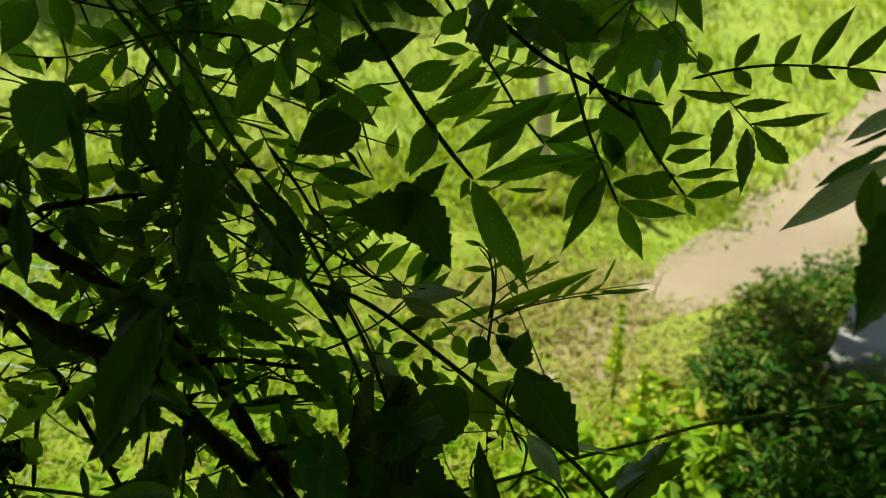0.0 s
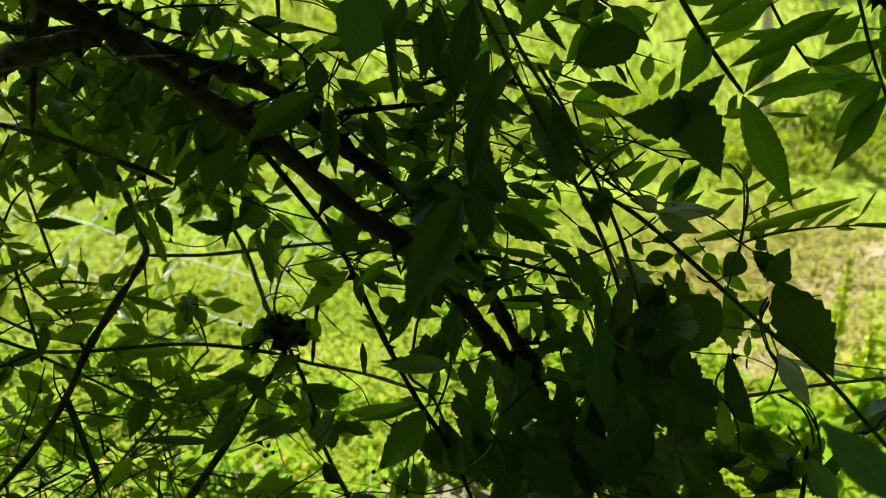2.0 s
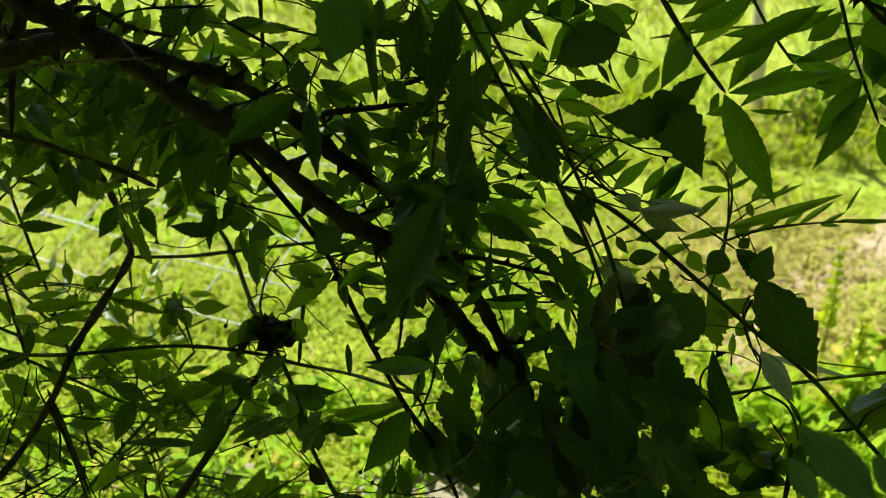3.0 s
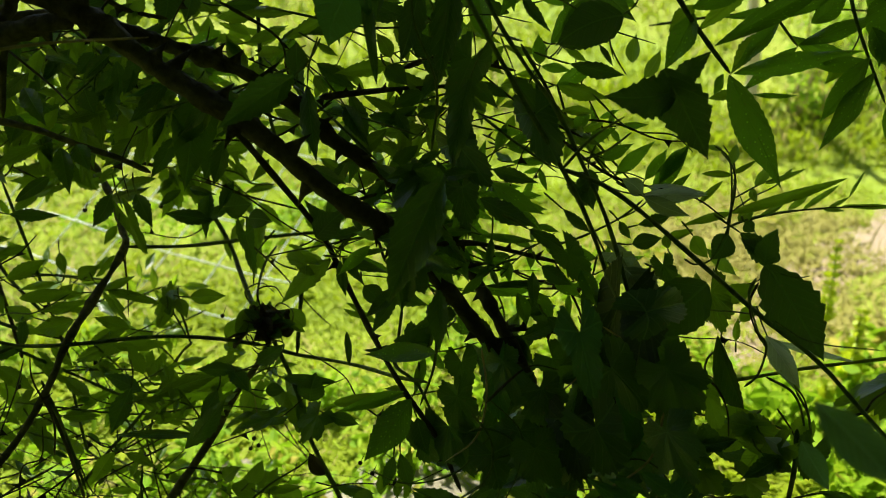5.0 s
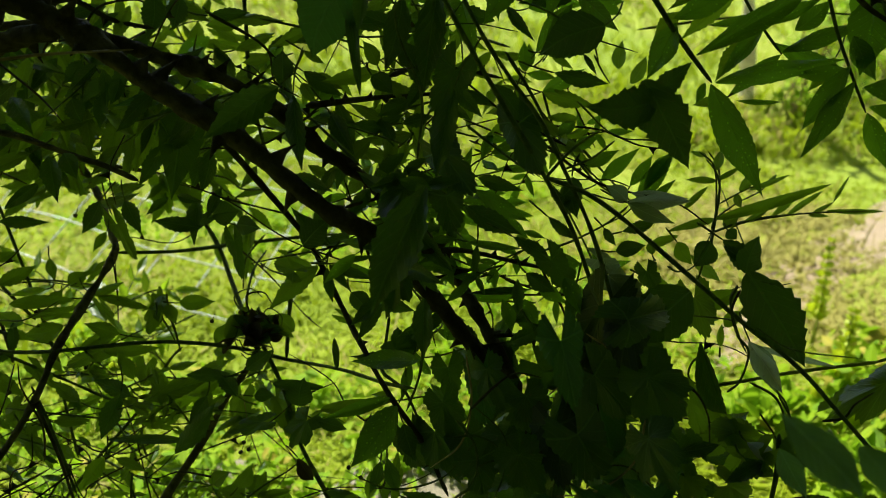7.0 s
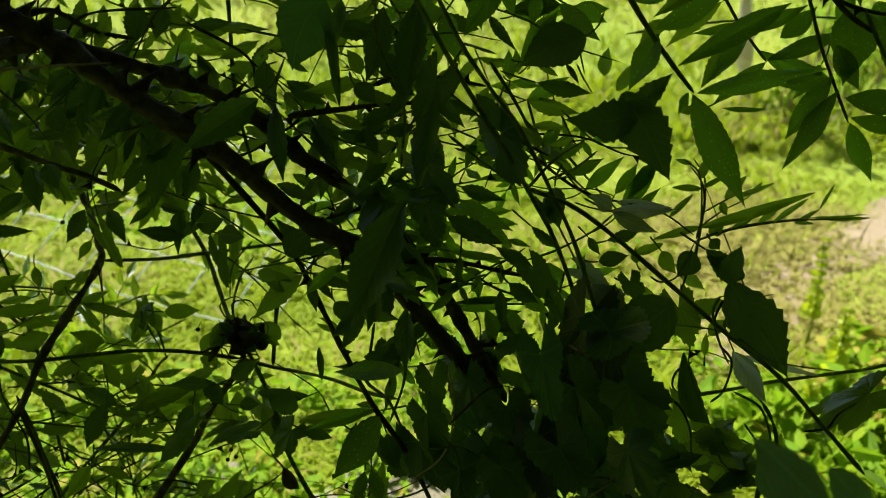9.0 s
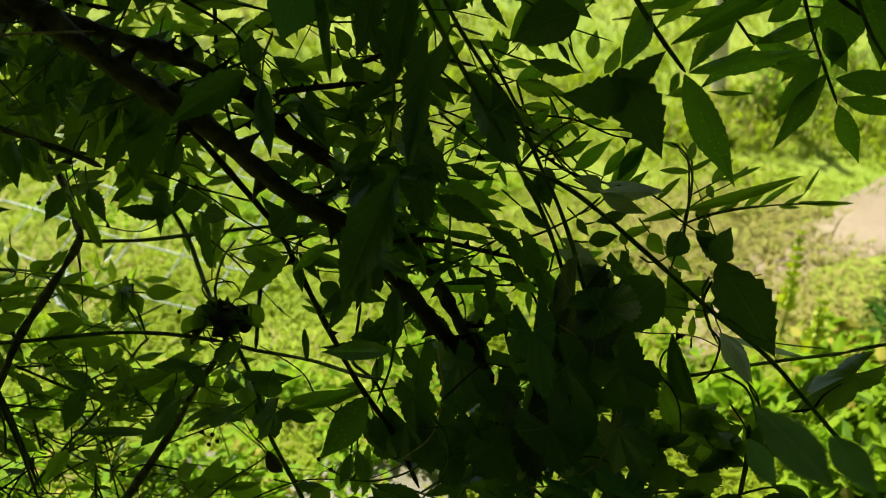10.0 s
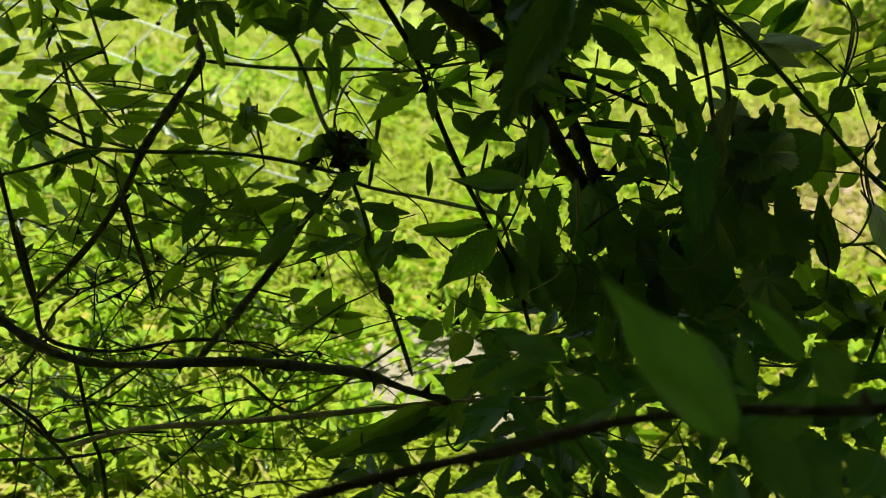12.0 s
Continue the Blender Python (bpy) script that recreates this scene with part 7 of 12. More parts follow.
leaf(thorny, "serrate", "vine", (-0.292, 0.579, 0.6551), (-0.2711, 0.5846, 0.6387), 0.0129, 22)
leaf(thorny, "serrate", "vine", (-0.3296, 0.5809, 0.6611), (-0.3077, 0.5754, 0.6466), 0.0114, -19)
leaf(thorny, "serrate", "vine", (-0.2546, 0.5783, 0.653), (-0.2328, 0.5877, 0.6611), 0.0113, -19)
leaf(thorny, "serrate", "vine", (-0.1856, 0.5569, 0.6518), (-0.1967, 0.5502, 0.6282), 0.0116, -20)
leaf(thorny, "serrate", "vine", (-0.2822, 0.5544, 0.7088), (-0.3079, 0.5661, 0.7069), 0.0083, 2)
stem(vine, "tendril", 0.0009, 0.0005, TWIG, (-0.0747, 0.4017, 0.3674), (-0.0717, 0.3979, 0.3597), (-0.0519, 0.3981, 0.3595), (-0.0176, 0.3945, 0.3741), (0.0028, 0.3924, 0.3919), seed=696)
stem(vine, "tendril", 0.0009, 0.0005, TWIG, (-0.0213, 0.4007, 0.3866), (-0.0206, 0.3953, 0.3756), (-0.0128, 0.393, 0.3709), (-0.0065, 0.3986, 0.3821), (-0.0146, 0.4019, 0.389), seed=697)
stem(vine, "tendril", 0.0009, 0.0005, TWIG, (-0.0123, 0.4324, 0.4282), (-0.0052, 0.4352, 0.4339), (0.0015, 0.4346, 0.4324), (-0.0018, 0.4312, 0.4256), seed=698)

leaf(thorny, "serrate", "vine", (-0.0103, 0.5249, 0.613), (-0.0104, 0.518, 0.5913), 0.0088, -11)
leaf(thorny, "serrate", "vine", (-0.0071, 0.458, 0.6452), (-0.0294, 0.4613, 0.6347), 0.0107, 20)
leaf(thorny, "serrate", "vine", (0.0107, 0.6462, 0.6502), (0.0277, 0.6304, 0.6151), 0.0169, 6)
leaf(thorny, "serrate", "vine", (0.0178, 0.5384, 0.5907), (0.0321, 0.5417, 0.5749), 0.0086, -8)
leaf(thorny, "serrate", "vine", (0.0044, 0.6344, 0.6066), (0.0351, 0.6326, 0.5977), 0.0142, 1)
leaf(thorny, "serrate", "vine", (-0.0073, 0.5327, 0.6259), (0.011, 0.5175, 0.6196), 0.0090, -22)
leaf(thorny, "serrate", "vine", (-0.0129, 0.4852, 0.6069), (-0.0046, 0.4703, 0.58), 0.0125, -1)
leaf(thorny, "serrate", "vine", (-0.0071, 0.554, 0.571), (0.0225, 0.5479, 0.5492), 0.0162, 5)
leaf(thorny, "serrate", "vine", (-0.0024, 0.5144, 0.5907), (-0.0147, 0.5038, 0.5732), 0.0105, -14)
leaf(thorny, "serrate", "vine", (-0.0071, 0.4598, 0.6434), (-0.014, 0.459, 0.6128), 0.0118, 11)
leaf(thorny, "serrate", "vine", (-0.0135, 0.4775, 0.6441), (-0.0129, 0.4605, 0.6134), 0.0135, -16)
leaf(thorny, "serrate", "vine", (-0.0129, 0.5509, 0.6278), (0.0081, 0.5326, 0.6165), 0.0113, -2)
leaf(thorny, "serrate", "vine", (0.0235, 0.452, 0.6431), (0.0015, 0.4589, 0.6369), 0.0098, 17)
leaf(thorny, "serrate", "vine", (0.0044, 0.5589, 0.6775), (0.0214, 0.5409, 0.6618), 0.0111, 4)
leaf(thorny, "serrate", "vine", (-0.0026, 0.6415, 0.5482), (-0.0029, 0.6247, 0.5052), 0.0181, -7)
leaf(thorny, "serrate", "vine", (0.0003, 0.4537, 0.6312), (-0.0151, 0.4436, 0.621), 0.0096, 11)
leaf(thorny, "serrate", "vine", (-0.0103, 0.4699, 0.625), (-0.0226, 0.4621, 0.598), 0.0128, 4)
leaf(thorny, "serrate", "vine", (0.0038, 0.5493, 0.6359), (-0.0157, 0.5593, 0.6184), 0.0102, 20)
leaf(thorny, "serrate", "vine", (0.0169, 0.5927, 0.5722), (-0.0184, 0.608, 0.5607), 0.0155, -18)
leaf(thorny, "serrate", "vine", (-0.0388, 0.5993, 0.5752), (-0.0082, 0.5873, 0.5651), 0.0146, -4)
leaf(thorny, "serrate", "vine", (0.0109, 0.6416, 0.5905), (0.0391, 0.642, 0.571), 0.0148, -18)
leaf(thorny, "serrate", "vine", (0.0005, 0.4722, 0.6446), (0.0071, 0.4701, 0.6267), 0.0076, 12)
leaf(thorny, "serrate", "vine", (-0.0001, 0.6652, 0.6544), (0.0237, 0.6646, 0.652), 0.0107, -24)
leaf(thorny, "lance", "prickly", (-0.0298, 0.529, 0.631), (-0.0201, 0.5265, 0.6123), 0.0088, -8)
leaf(thorny, "lance", "prickly", (-0.0085, 0.4544, 0.6431), (-0.0295, 0.4633, 0.6344), 0.0092, 0)
leaf(thorny, "lance", "prickly", (-0.0073, 0.4436, 0.6466), (0.0078, 0.4434, 0.6391), 0.0076, 5)
leaf(thorny, "lance", "prickly", (-0.0199, 0.4503, 0.6385), (-0.0151, 0.45, 0.6115), 0.0102, -17)
leaf(thorny, "lance", "prickly", (0.0149, 0.6089, 0.6264), (0.019, 0.6074, 0.5892), 0.0140, -22)
leaf(thorny, "lance", "prickly", (0.0144, 0.5465, 0.6091), (-0.0064, 0.5534, 0.6008), 0.0095, -5)
leaf(thorny, "lance", "prickly", (-0.0055, 0.6463, 0.5551), (0.0075, 0.6349, 0.5068), 0.0200, -13)
leaf(thorny, "lance", "prickly", (0.029, 0.6257, 0.6148), (0.0031, 0.6208, 0.5925), 0.0154, -24)
leaf(thorny, "lance", "prickly", (-0.0098, 0.5717, 0.5699), (-0.0068, 0.5662, 0.5341), 0.0138, 4)
leaf(thorny, "lance", "prickly", (-0.0035, 0.5697, 0.5585), (0.0255, 0.5656, 0.5466), 0.0139, -6)
leaf(thorny, "lance", "prickly", (0.0189, 0.6588, 0.6034), (-0.0075, 0.6645, 0.5906), 0.0126, 12)
leaf(thorny, "lance", "prickly", (0.0291, 0.5764, 0.5928), (0.0127, 0.5643, 0.5724), 0.0126, -11)
leaf(thorny, "lance", "prickly", (-0.0121, 0.4511, 0.6428), (0.006, 0.4539, 0.6369), 0.0086, -17)
leaf(thorny, "lance", "prickly", (-0.0032, 0.6589, 0.5984), (-0.0225, 0.6466, 0.5747), 0.0145, -24)
leaf(bramble, "lobed", "bramble", (-0.3268, 0.6411, 0.6263), (-0.2993, 0.6425, 0.6111), 0.0137, -19, "leaflet")
leaf(bramble, "serrate", "bramble", (-0.2192, 0.5663, 0.6572), (-0.1897, 0.5673, 0.6643), 0.0122, -3, "leaflet")
leaf(bramble, "serrate", "bramble", (-0.1553, 0.6436, 0.6675), (-0.1299, 0.657, 0.6859), 0.0135, -1, "leaflet")
leaf(bramble, "lobed", "bramble", (-0.1627, 0.5763, 0.6885), (-0.1952, 0.5781, 0.6911), 0.0131, -23, "leaflet")
leaf(bramble, "serrate", "bramble", (-0.328, 0.6008, 0.6556), (-0.3131, 0.5987, 0.6271), 0.0138, 13, "leaflet")
leaf(bramble, "serrate", "bramble", (-0.2598, 0.6622, 0.6929), (-0.2529, 0.6579, 0.6705), 0.0100, 16, "leaflet")
leaf(bramble, "lobed", "bramble", (-0.2882, 0.621, 0.6787), (-0.284, 0.6167, 0.657), 0.0094, 10, "leaflet")
leaf(bramble, "serrate", "bramble", (-0.3249, 0.5886, 0.6354), (-0.3443, 0.5897, 0.6108), 0.0113, 5, "leaflet")
leaf(bramble, "serrate", "bramble", (-0.1247, 0.6799, 0.6289), (-0.1057, 0.663, 0.6149), 0.0098, 19, "leaflet")
leaf(bramble, "lobed", "bramble", (-0.1946, 0.6689, 0.6208), (-0.2272, 0.6789, 0.6123), 0.0119, -14, "leaflet")
leaf(bramble, "serrate", "bramble", (-0.2143, 0.6479, 0.6954), (-0.2335, 0.6356, 0.688), 0.0099, -6, "leaflet")
leaf(bramble, "serrate", "bramble", (-0.3082, 0.6279, 0.6528), (-0.323, 0.6106, 0.6311), 0.0129, -13, "leaflet")
leaf(bramble, "lobed", "bramble", (-0.2469, 0.6324, 0.6584), (-0.2428, 0.6101, 0.629), 0.0135, -3, "leaflet")
leaf(bramble, "serrate", "bramble", (-0.2752, 0.7477, 0.6873), (-0.2909, 0.7378, 0.6717), 0.0099, 11, "leaflet")
leaf(bramble, "serrate", "bramble", (-0.2451, 0.7372, 0.6569), (-0.2426, 0.7262, 0.6319), 0.0109, -16, "leaflet")
leaf(bramble, "lobed", "bramble", (-0.1737, 0.6526, 0.6571), (-0.1426, 0.6594, 0.6439), 0.0145, 19, "leaflet")
leaf(bramble, "serrate", "bramble", (-0.1302, 0.6577, 0.6555), (-0.1056, 0.6575, 0.6414), 0.0118, -14, "leaflet")
leaf(bramble, "serrate", "bramble", (-0.1431, 0.7319, 0.6966), (-0.179, 0.7268, 0.6874), 0.0153, -2, "leaflet")
leaf(bramble, "lobed", "bramble", (-0.1758, 0.6308, 0.6383), (-0.1809, 0.6198, 0.6116), 0.0118, -23, "leaflet")
leaf(bramble, "serrate", "bramble", (-0.3467, 0.642, 0.6233), (-0.3162, 0.6386, 0.6175), 0.0124, 13, "leaflet")
leaf(bramble, "serrate", "bramble", (-0.2516, 0.676, 0.6658), (-0.2561, 0.6721, 0.6389), 0.0112, 18, "leaflet")
leaf(bramble, "lobed", "bramble", (-0.1936, 0.5965, 0.6688), (-0.1766, 0.5987, 0.6621), 0.0079, 13, "leaflet")
leaf(bramble, "serrate", "bramble", (-0.2358, 0.6957, 0.6209), (-0.2744, 0.7008, 0.6065), 0.0152, 20, "leaflet")
leaf(bramble, "serrate", "bramble", (-0.2591, 0.56, 0.6427), (-0.235, 0.5693, 0.6493), 0.0114, -4, "leaflet")
leaf(bramble, "lobed", "bramble", (-0.3688, 0.6653, 0.6282), (-0.3453, 0.6703, 0.6319), 0.0105, 7, "leaflet")
leaf(bramble, "serrate", "bramble", (-0.2541, 0.6037, 0.6935), (-0.2592, 0.6064, 0.672), 0.0087, 10, "leaflet")
leaf(bramble, "serrate", "bramble", (-0.2919, 0.6409, 0.639), (-0.2702, 0.6334, 0.6212), 0.0115, -15, "leaflet")
leaf(bramble, "lobed", "bramble", (-0.3186, 0.5858, 0.669), (-0.2917, 0.5801, 0.6658), 0.0102, -12, "leaflet")
leaf(bramble, "serrate", "bramble", (-0.3255, 0.6032, 0.6938), (-0.3373, 0.5916, 0.6816), 0.0086, 1, "leaflet")
leaf(bramble, "serrate", "bramble", (-0.2128, 0.728, 0.6337), (-0.1824, 0.7327, 0.6229), 0.0138, -6, "leaflet")
leaf(bramble, "lobed", "bramble", (-0.1618, 0.6328, 0.6618), (-0.172, 0.6168, 0.6442), 0.0097, 5, "leaflet")
leaf(bramble, "serrate", "bramble", (-0.2095, 0.6207, 0.6758), (-0.1808, 0.6206, 0.6871), 0.0121, -17, "leaflet")
leaf(bramble, "serrate", "bramble", (-0.1137, 0.5613, 0.6565), (-0.0903, 0.5494, 0.6483), 0.0098, -3, "leaflet")
leaf(bramble, "lobed", "bramble", (-0.1514, 0.6754, 0.6966), (-0.1821, 0.6697, 0.7086), 0.0144, -24, "leaflet")
leaf(bramble, "serrate", "bramble", (-0.3189, 0.6429, 0.6247), (-0.3468, 0.6363, 0.5997), 0.0152, 22, "leaflet")
leaf(bramble, "serrate", "bramble", (-0.2648, 0.6432, 0.669), (-0.2835, 0.6456, 0.6502), 0.0097, -8, "leaflet")
leaf(bramble, "lobed", "bramble", (-0.3155, 0.6608, 0.6843), (-0.294, 0.665, 0.6652), 0.0131, -21, "leaflet")
leaf(bramble, "serrate", "bramble", (-0.258, 0.5906, 0.6358), (-0.2265, 0.5875, 0.6542), 0.0135, -24, "leaflet")
leaf(bramble, "serrate", "bramble", (-0.258, 0.59, 0.6272), (-0.2319, 0.5722, 0.6079), 0.0128, 5, "leaflet")
leaf(bramble, "lobed", "bramble", (-0.2054, 0.6904, 0.6558), (-0.1698, 0.6929, 0.6414), 0.0162, -2, "leaflet")
leaf(bramble, "serrate", "bramble", (-0.3657, 0.7042, 0.6735), (-0.333, 0.7108, 0.6627), 0.0158, 5, "leaflet")
leaf(bramble, "serrate", "bramble", (-0.2015, 0.6069, 0.6382), (-0.1843, 0.6018, 0.6204), 0.0104, -16, "leaflet")
leaf(bramble, "lobed", "bramble", (-0.1345, 0.5861, 0.6622), (-0.1676, 0.585, 0.6632), 0.0136, -2, "leaflet")
leaf(bramble, "serrate", "bramble", (-0.2508, 0.7252, 0.6833), (-0.231, 0.7353, 0.6901), 0.0096, -13, "leaflet")
leaf(bramble, "serrate", "bramble", (-0.252, 0.609, 0.6561), (-0.2258, 0.6005, 0.664), 0.0094, 1, "leaflet")
leaf(bramble, "lobed", "bramble", (-0.1495, 0.5735, 0.647), (-0.1617, 0.5713, 0.6325), 0.0076, -20, "leaflet")
leaf(bramble, "serrate", "bramble", (-0.3753, 0.7237, 0.6075), (-0.3555, 0.7261, 0.5978), 0.0098, -4, "leaflet")
leaf(bramble, "serrate", "bramble", (-0.2771, 0.7034, 0.6825), (-0.2521, 0.6957, 0.6738), 0.0102, 17, "leaflet")
leaf(bramble, "lobed", "bramble", (-0.3715, 0.7095, 0.6076), (-0.4034, 0.7201, 0.6171), 0.0123, -9, "leaflet")
leaf(bramble, "serrate", "bramble", (-0.3024, 0.6835, 0.6712), (-0.2747, 0.6896, 0.677), 0.0122, -18, "leaflet")
leaf(bramble, "serrate", "bramble", (-0.3627, 0.68, 0.6884), (-0.3316, 0.6731, 0.667), 0.0157, -20, "leaflet")
leaf(bramble, "lobed", "bramble", (-0.2841, 0.7372, 0.6623), (-0.31, 0.742, 0.6651), 0.0100, 20, "leaflet")
leaf(bramble, "serrate", "bramble", (-0.1424, 0.7453, 0.6866), (-0.1549, 0.741, 0.6624), 0.0112, -22, "leaflet")
leaf(bramble, "serrate", "bramble", (-0.2307, 0.6534, 0.6422), (-0.2017, 0.6488, 0.6283), 0.0132, -1, "leaflet")
leaf(bramble, "lobed", "prickly", (-0.0794, 0.682, 0.6282), (-0.0551, 0.6825, 0.6352), 0.0102, -17, "leaflet")
leaf(bramble, "lance", "prickly", (-0.1967, 0.6867, 0.6923), (-0.178, 0.6675, 0.6676), 0.0128, 8, "leaflet")
leaf(bramble, "lance", "prickly", (-0.0585, 0.597, 0.643), (-0.0489, 0.5819, 0.6169), 0.0122, -10, "leaflet")
leaf(bramble, "lobed", "prickly", (-0.3373, 0.6364, 0.6989), (-0.3099, 0.62, 0.6814), 0.0120, -9, "leaflet")
leaf(bramble, "lance", "prickly", (-0.0831, 0.5702, 0.678), (-0.0575, 0.5772, 0.6669), 0.0116, -10, "leaflet")
leaf(bramble, "lance", "prickly", (-0.2729, 0.6795, 0.6909), (-0.297, 0.6746, 0.7064), 0.0132, -7, "leaflet")
leaf(bramble, "lobed", "prickly", (-0.3305, 0.6933, 0.6193), (-0.3685, 0.6969, 0.5945), 0.0162, -20, "leaflet")
leaf(bramble, "lance", "prickly", (-0.3099, 0.6406, 0.6403), (-0.3038, 0.6341, 0.6068), 0.0143, -1, "leaflet")
leaf(bramble, "lance", "prickly", (-0.203, 0.6099, 0.6358), (-0.2287, 0.5987, 0.6315), 0.0122, 18, "leaflet")
leaf(bramble, "lobed", "prickly", (-0.1048, 0.696, 0.6292), (-0.1116, 0.6818, 0.599), 0.0136, 9, "leaflet")
leaf(bramble, "lance", "prickly", (-0.1504, 0.6741, 0.6671), (-0.13, 0.6669, 0.6495), 0.0111, 18, "leaflet")
leaf(bramble, "lance", "prickly", (-0.2916, 0.6034, 0.6339), (-0.3115, 0.5941, 0.6389), 0.0105, -13, "leaflet")
leaf(bramble, "lobed", "prickly", (-0.2033, 0.7149, 0.6764), (-0.2051, 0.7137, 0.6481), 0.0116, 0, "leaflet")
leaf(bramble, "lance", "prickly", (-0.1918, 0.7177, 0.6982), (-0.2224, 0.7065, 0.6747), 0.0164, 0, "leaflet")
leaf(bramble, "lance", "prickly", (-0.2825, 0.602, 0.6477), (-0.2989, 0.6047, 0.6286), 0.0089, 3, "leaflet")
leaf(bramble, "lobed", "prickly", (-0.3001, 0.6839, 0.683), (-0.2858, 0.6751, 0.6477), 0.0162, -4, "leaflet")
leaf(bramble, "lance", "prickly", (-0.3123, 0.5823, 0.6778), (-0.3255, 0.5751, 0.6611), 0.0092, -18, "leaflet")
leaf(bramble, "lance", "prickly", (-0.0729, 0.6181, 0.7126), (-0.0446, 0.6217, 0.7294), 0.0134, 18, "leaflet")
leaf(bramble, "lobed", "prickly", (-0.1152, 0.6347, 0.6994), (-0.1312, 0.6245, 0.6826), 0.0101, -6, "leaflet")
leaf(bramble, "lance", "prickly", (-0.3286, 0.6064, 0.625), (-0.3086, 0.6121, 0.6354), 0.0097, 4, "leaflet")
leaf(bramble, "lance", "prickly", (-0.1546, 0.5659, 0.6589), (-0.1376, 0.5531, 0.6456), 0.0087, -2, "leaflet")
leaf(bramble, "lobed", "prickly", (-0.2369, 0.6745, 0.6382), (-0.2767, 0.6817, 0.6404), 0.0152, -22, "leaflet")
leaf(bramble, "lance", "prickly", (-0.1058, 0.6624, 0.6515), (-0.0745, 0.6495, 0.6435), 0.0129, 12, "leaflet")
leaf(bramble, "lance", "prickly", (-0.2409, 0.5956, 0.6998), (-0.2731, 0.6058, 0.6982), 0.0112, -21, "leaflet")
leaf(bramble, "lobed", "prickly", (-0.2051, 0.7164, 0.6688), (-0.1677, 0.7061, 0.6709), 0.0141, 6, "leaflet")
leaf(bramble, "lance", "prickly", (-0.2834, 0.6488, 0.6531), (-0.2558, 0.6483, 0.6693), 0.0122, 7, "leaflet")
leaf(bramble, "lance", "prickly", (-0.2857, 0.5916, 0.7012), (-0.2598, 0.5796, 0.7012), 0.0084, -2, "leaflet")
leaf(bramble, "lobed", "prickly", (-0.1896, 0.7184, 0.6587), (-0.2303, 0.7137, 0.669), 0.0180, -8, "leaflet")
leaf(bramble, "lance", "prickly", (-0.1209, 0.6418, 0.6531), (-0.1119, 0.6424, 0.628), 0.0109, 17, "leaflet")
leaf(bramble, "serrate", "vine", (-0.1448, 0.5639, 0.6037), (-0.1554, 0.5592, 0.5796), 0.0107, 17, "leaflet")
leaf(bramble, "serrate", "vine", (0.0025, 0.5676, 0.6168), (0.0081, 0.5529, 0.5862), 0.0138, 6, "leaflet")
leaf(bramble, "serrate", "vine", (-0.1641, 0.5703, 0.5928), (-0.1626, 0.5505, 0.5625), 0.0142, 19, "leaflet")
leaf(bramble, "serrate", "vine", (-0.0595, 0.5517, 0.6528), (-0.069, 0.5395, 0.6253), 0.0126, 14, "leaflet")
leaf(bramble, "serrate", "vine", (-0.0492, 0.5399, 0.5804), (-0.0734, 0.5349, 0.5728), 0.0105, 17, "leaflet")
leaf(bramble, "serrate", "vine", (-0.007, 0.5237, 0.591), (0.0138, 0.5353, 0.589), 0.0084, -18, "leaflet")
leaf(bramble, "serrate", "vine", (-0.0035, 0.5581, 0.6217), (0.0207, 0.558, 0.6031), 0.0121, 11, "leaflet")
leaf(bramble, "serrate", "vine", (-0.1568, 0.5507, 0.5775), (-0.1959, 0.5622, 0.5778), 0.0145, -4, "leaflet")
leaf(bramble, "serrate", "vine", (-0.0509, 0.5465, 0.6415), (-0.0582, 0.5311, 0.6132), 0.0130, 5, "leaflet")
leaf(bramble, "serrate", "vine", (-0.1819, 0.5686, 0.5717), (-0.1456, 0.5698, 0.5816), 0.0151, 5, "leaflet")
leaf(bramble, "serrate", "vine", (-0.1747, 0.5389, 0.602), (-0.1863, 0.5243, 0.5927), 0.0082, 15, "leaflet")
leaf(bramble, "serrate", "vine", (-0.0169, 0.528, 0.5802), (-0.0411, 0.5361, 0.5916), 0.0110, -12, "leaflet")
leaf(bramble, "serrate", "vine", (-0.1706, 0.5453, 0.6019), (-0.1508, 0.5438, 0.5981), 0.0082, 4, "leaflet")
leaf(bramble, "serrate", "vine", (-0.0706, 0.5502, 0.6446), (-0.0907, 0.5501, 0.6434), 0.0081, 20, "leaflet")
leaf(bramble, "serrate", "vine", (-0.0029, 0.5465, 0.5829), (0.0033, 0.5449, 0.5567), 0.0106, -9, "leaflet")
leaf(bramble, "serrate", "vine", (-0.0685, 0.5873, 0.597), (-0.0813, 0.5751, 0.5718), 0.0124, 5, "leaflet")
leaf(bramble, "serrate", "vine", (-0.0886, 0.5418, 0.6216), (-0.0593, 0.5301, 0.613), 0.0124, 21, "leaflet")
leaf(bramble, "serrate", "bramble", (-0.3112, 0.6099, 0.616), (-0.282, 0.5987, 0.6179), 0.0097, 0, "leaflet")
leaf(bramble, "lobed", "bramble", (-0.2957, 0.6182, 0.5822), (-0.3185, 0.6089, 0.5704), 0.0118, 1, "leaflet")
leaf(bramble, "serrate", "bramble", (-0.2772, 0.6255, 0.6078), (-0.2507, 0.6158, 0.6142), 0.0091, -13, "leaflet")
leaf(bramble, "serrate", "bramble", (-0.2195, 0.6163, 0.5901), (-0.2515, 0.6249, 0.5775), 0.0118, 14, "leaflet")
leaf(bramble, "lobed", "bramble", (-0.3484, 0.6993, 0.5739), (-0.3766, 0.6919, 0.572), 0.0129, -2, "leaflet")
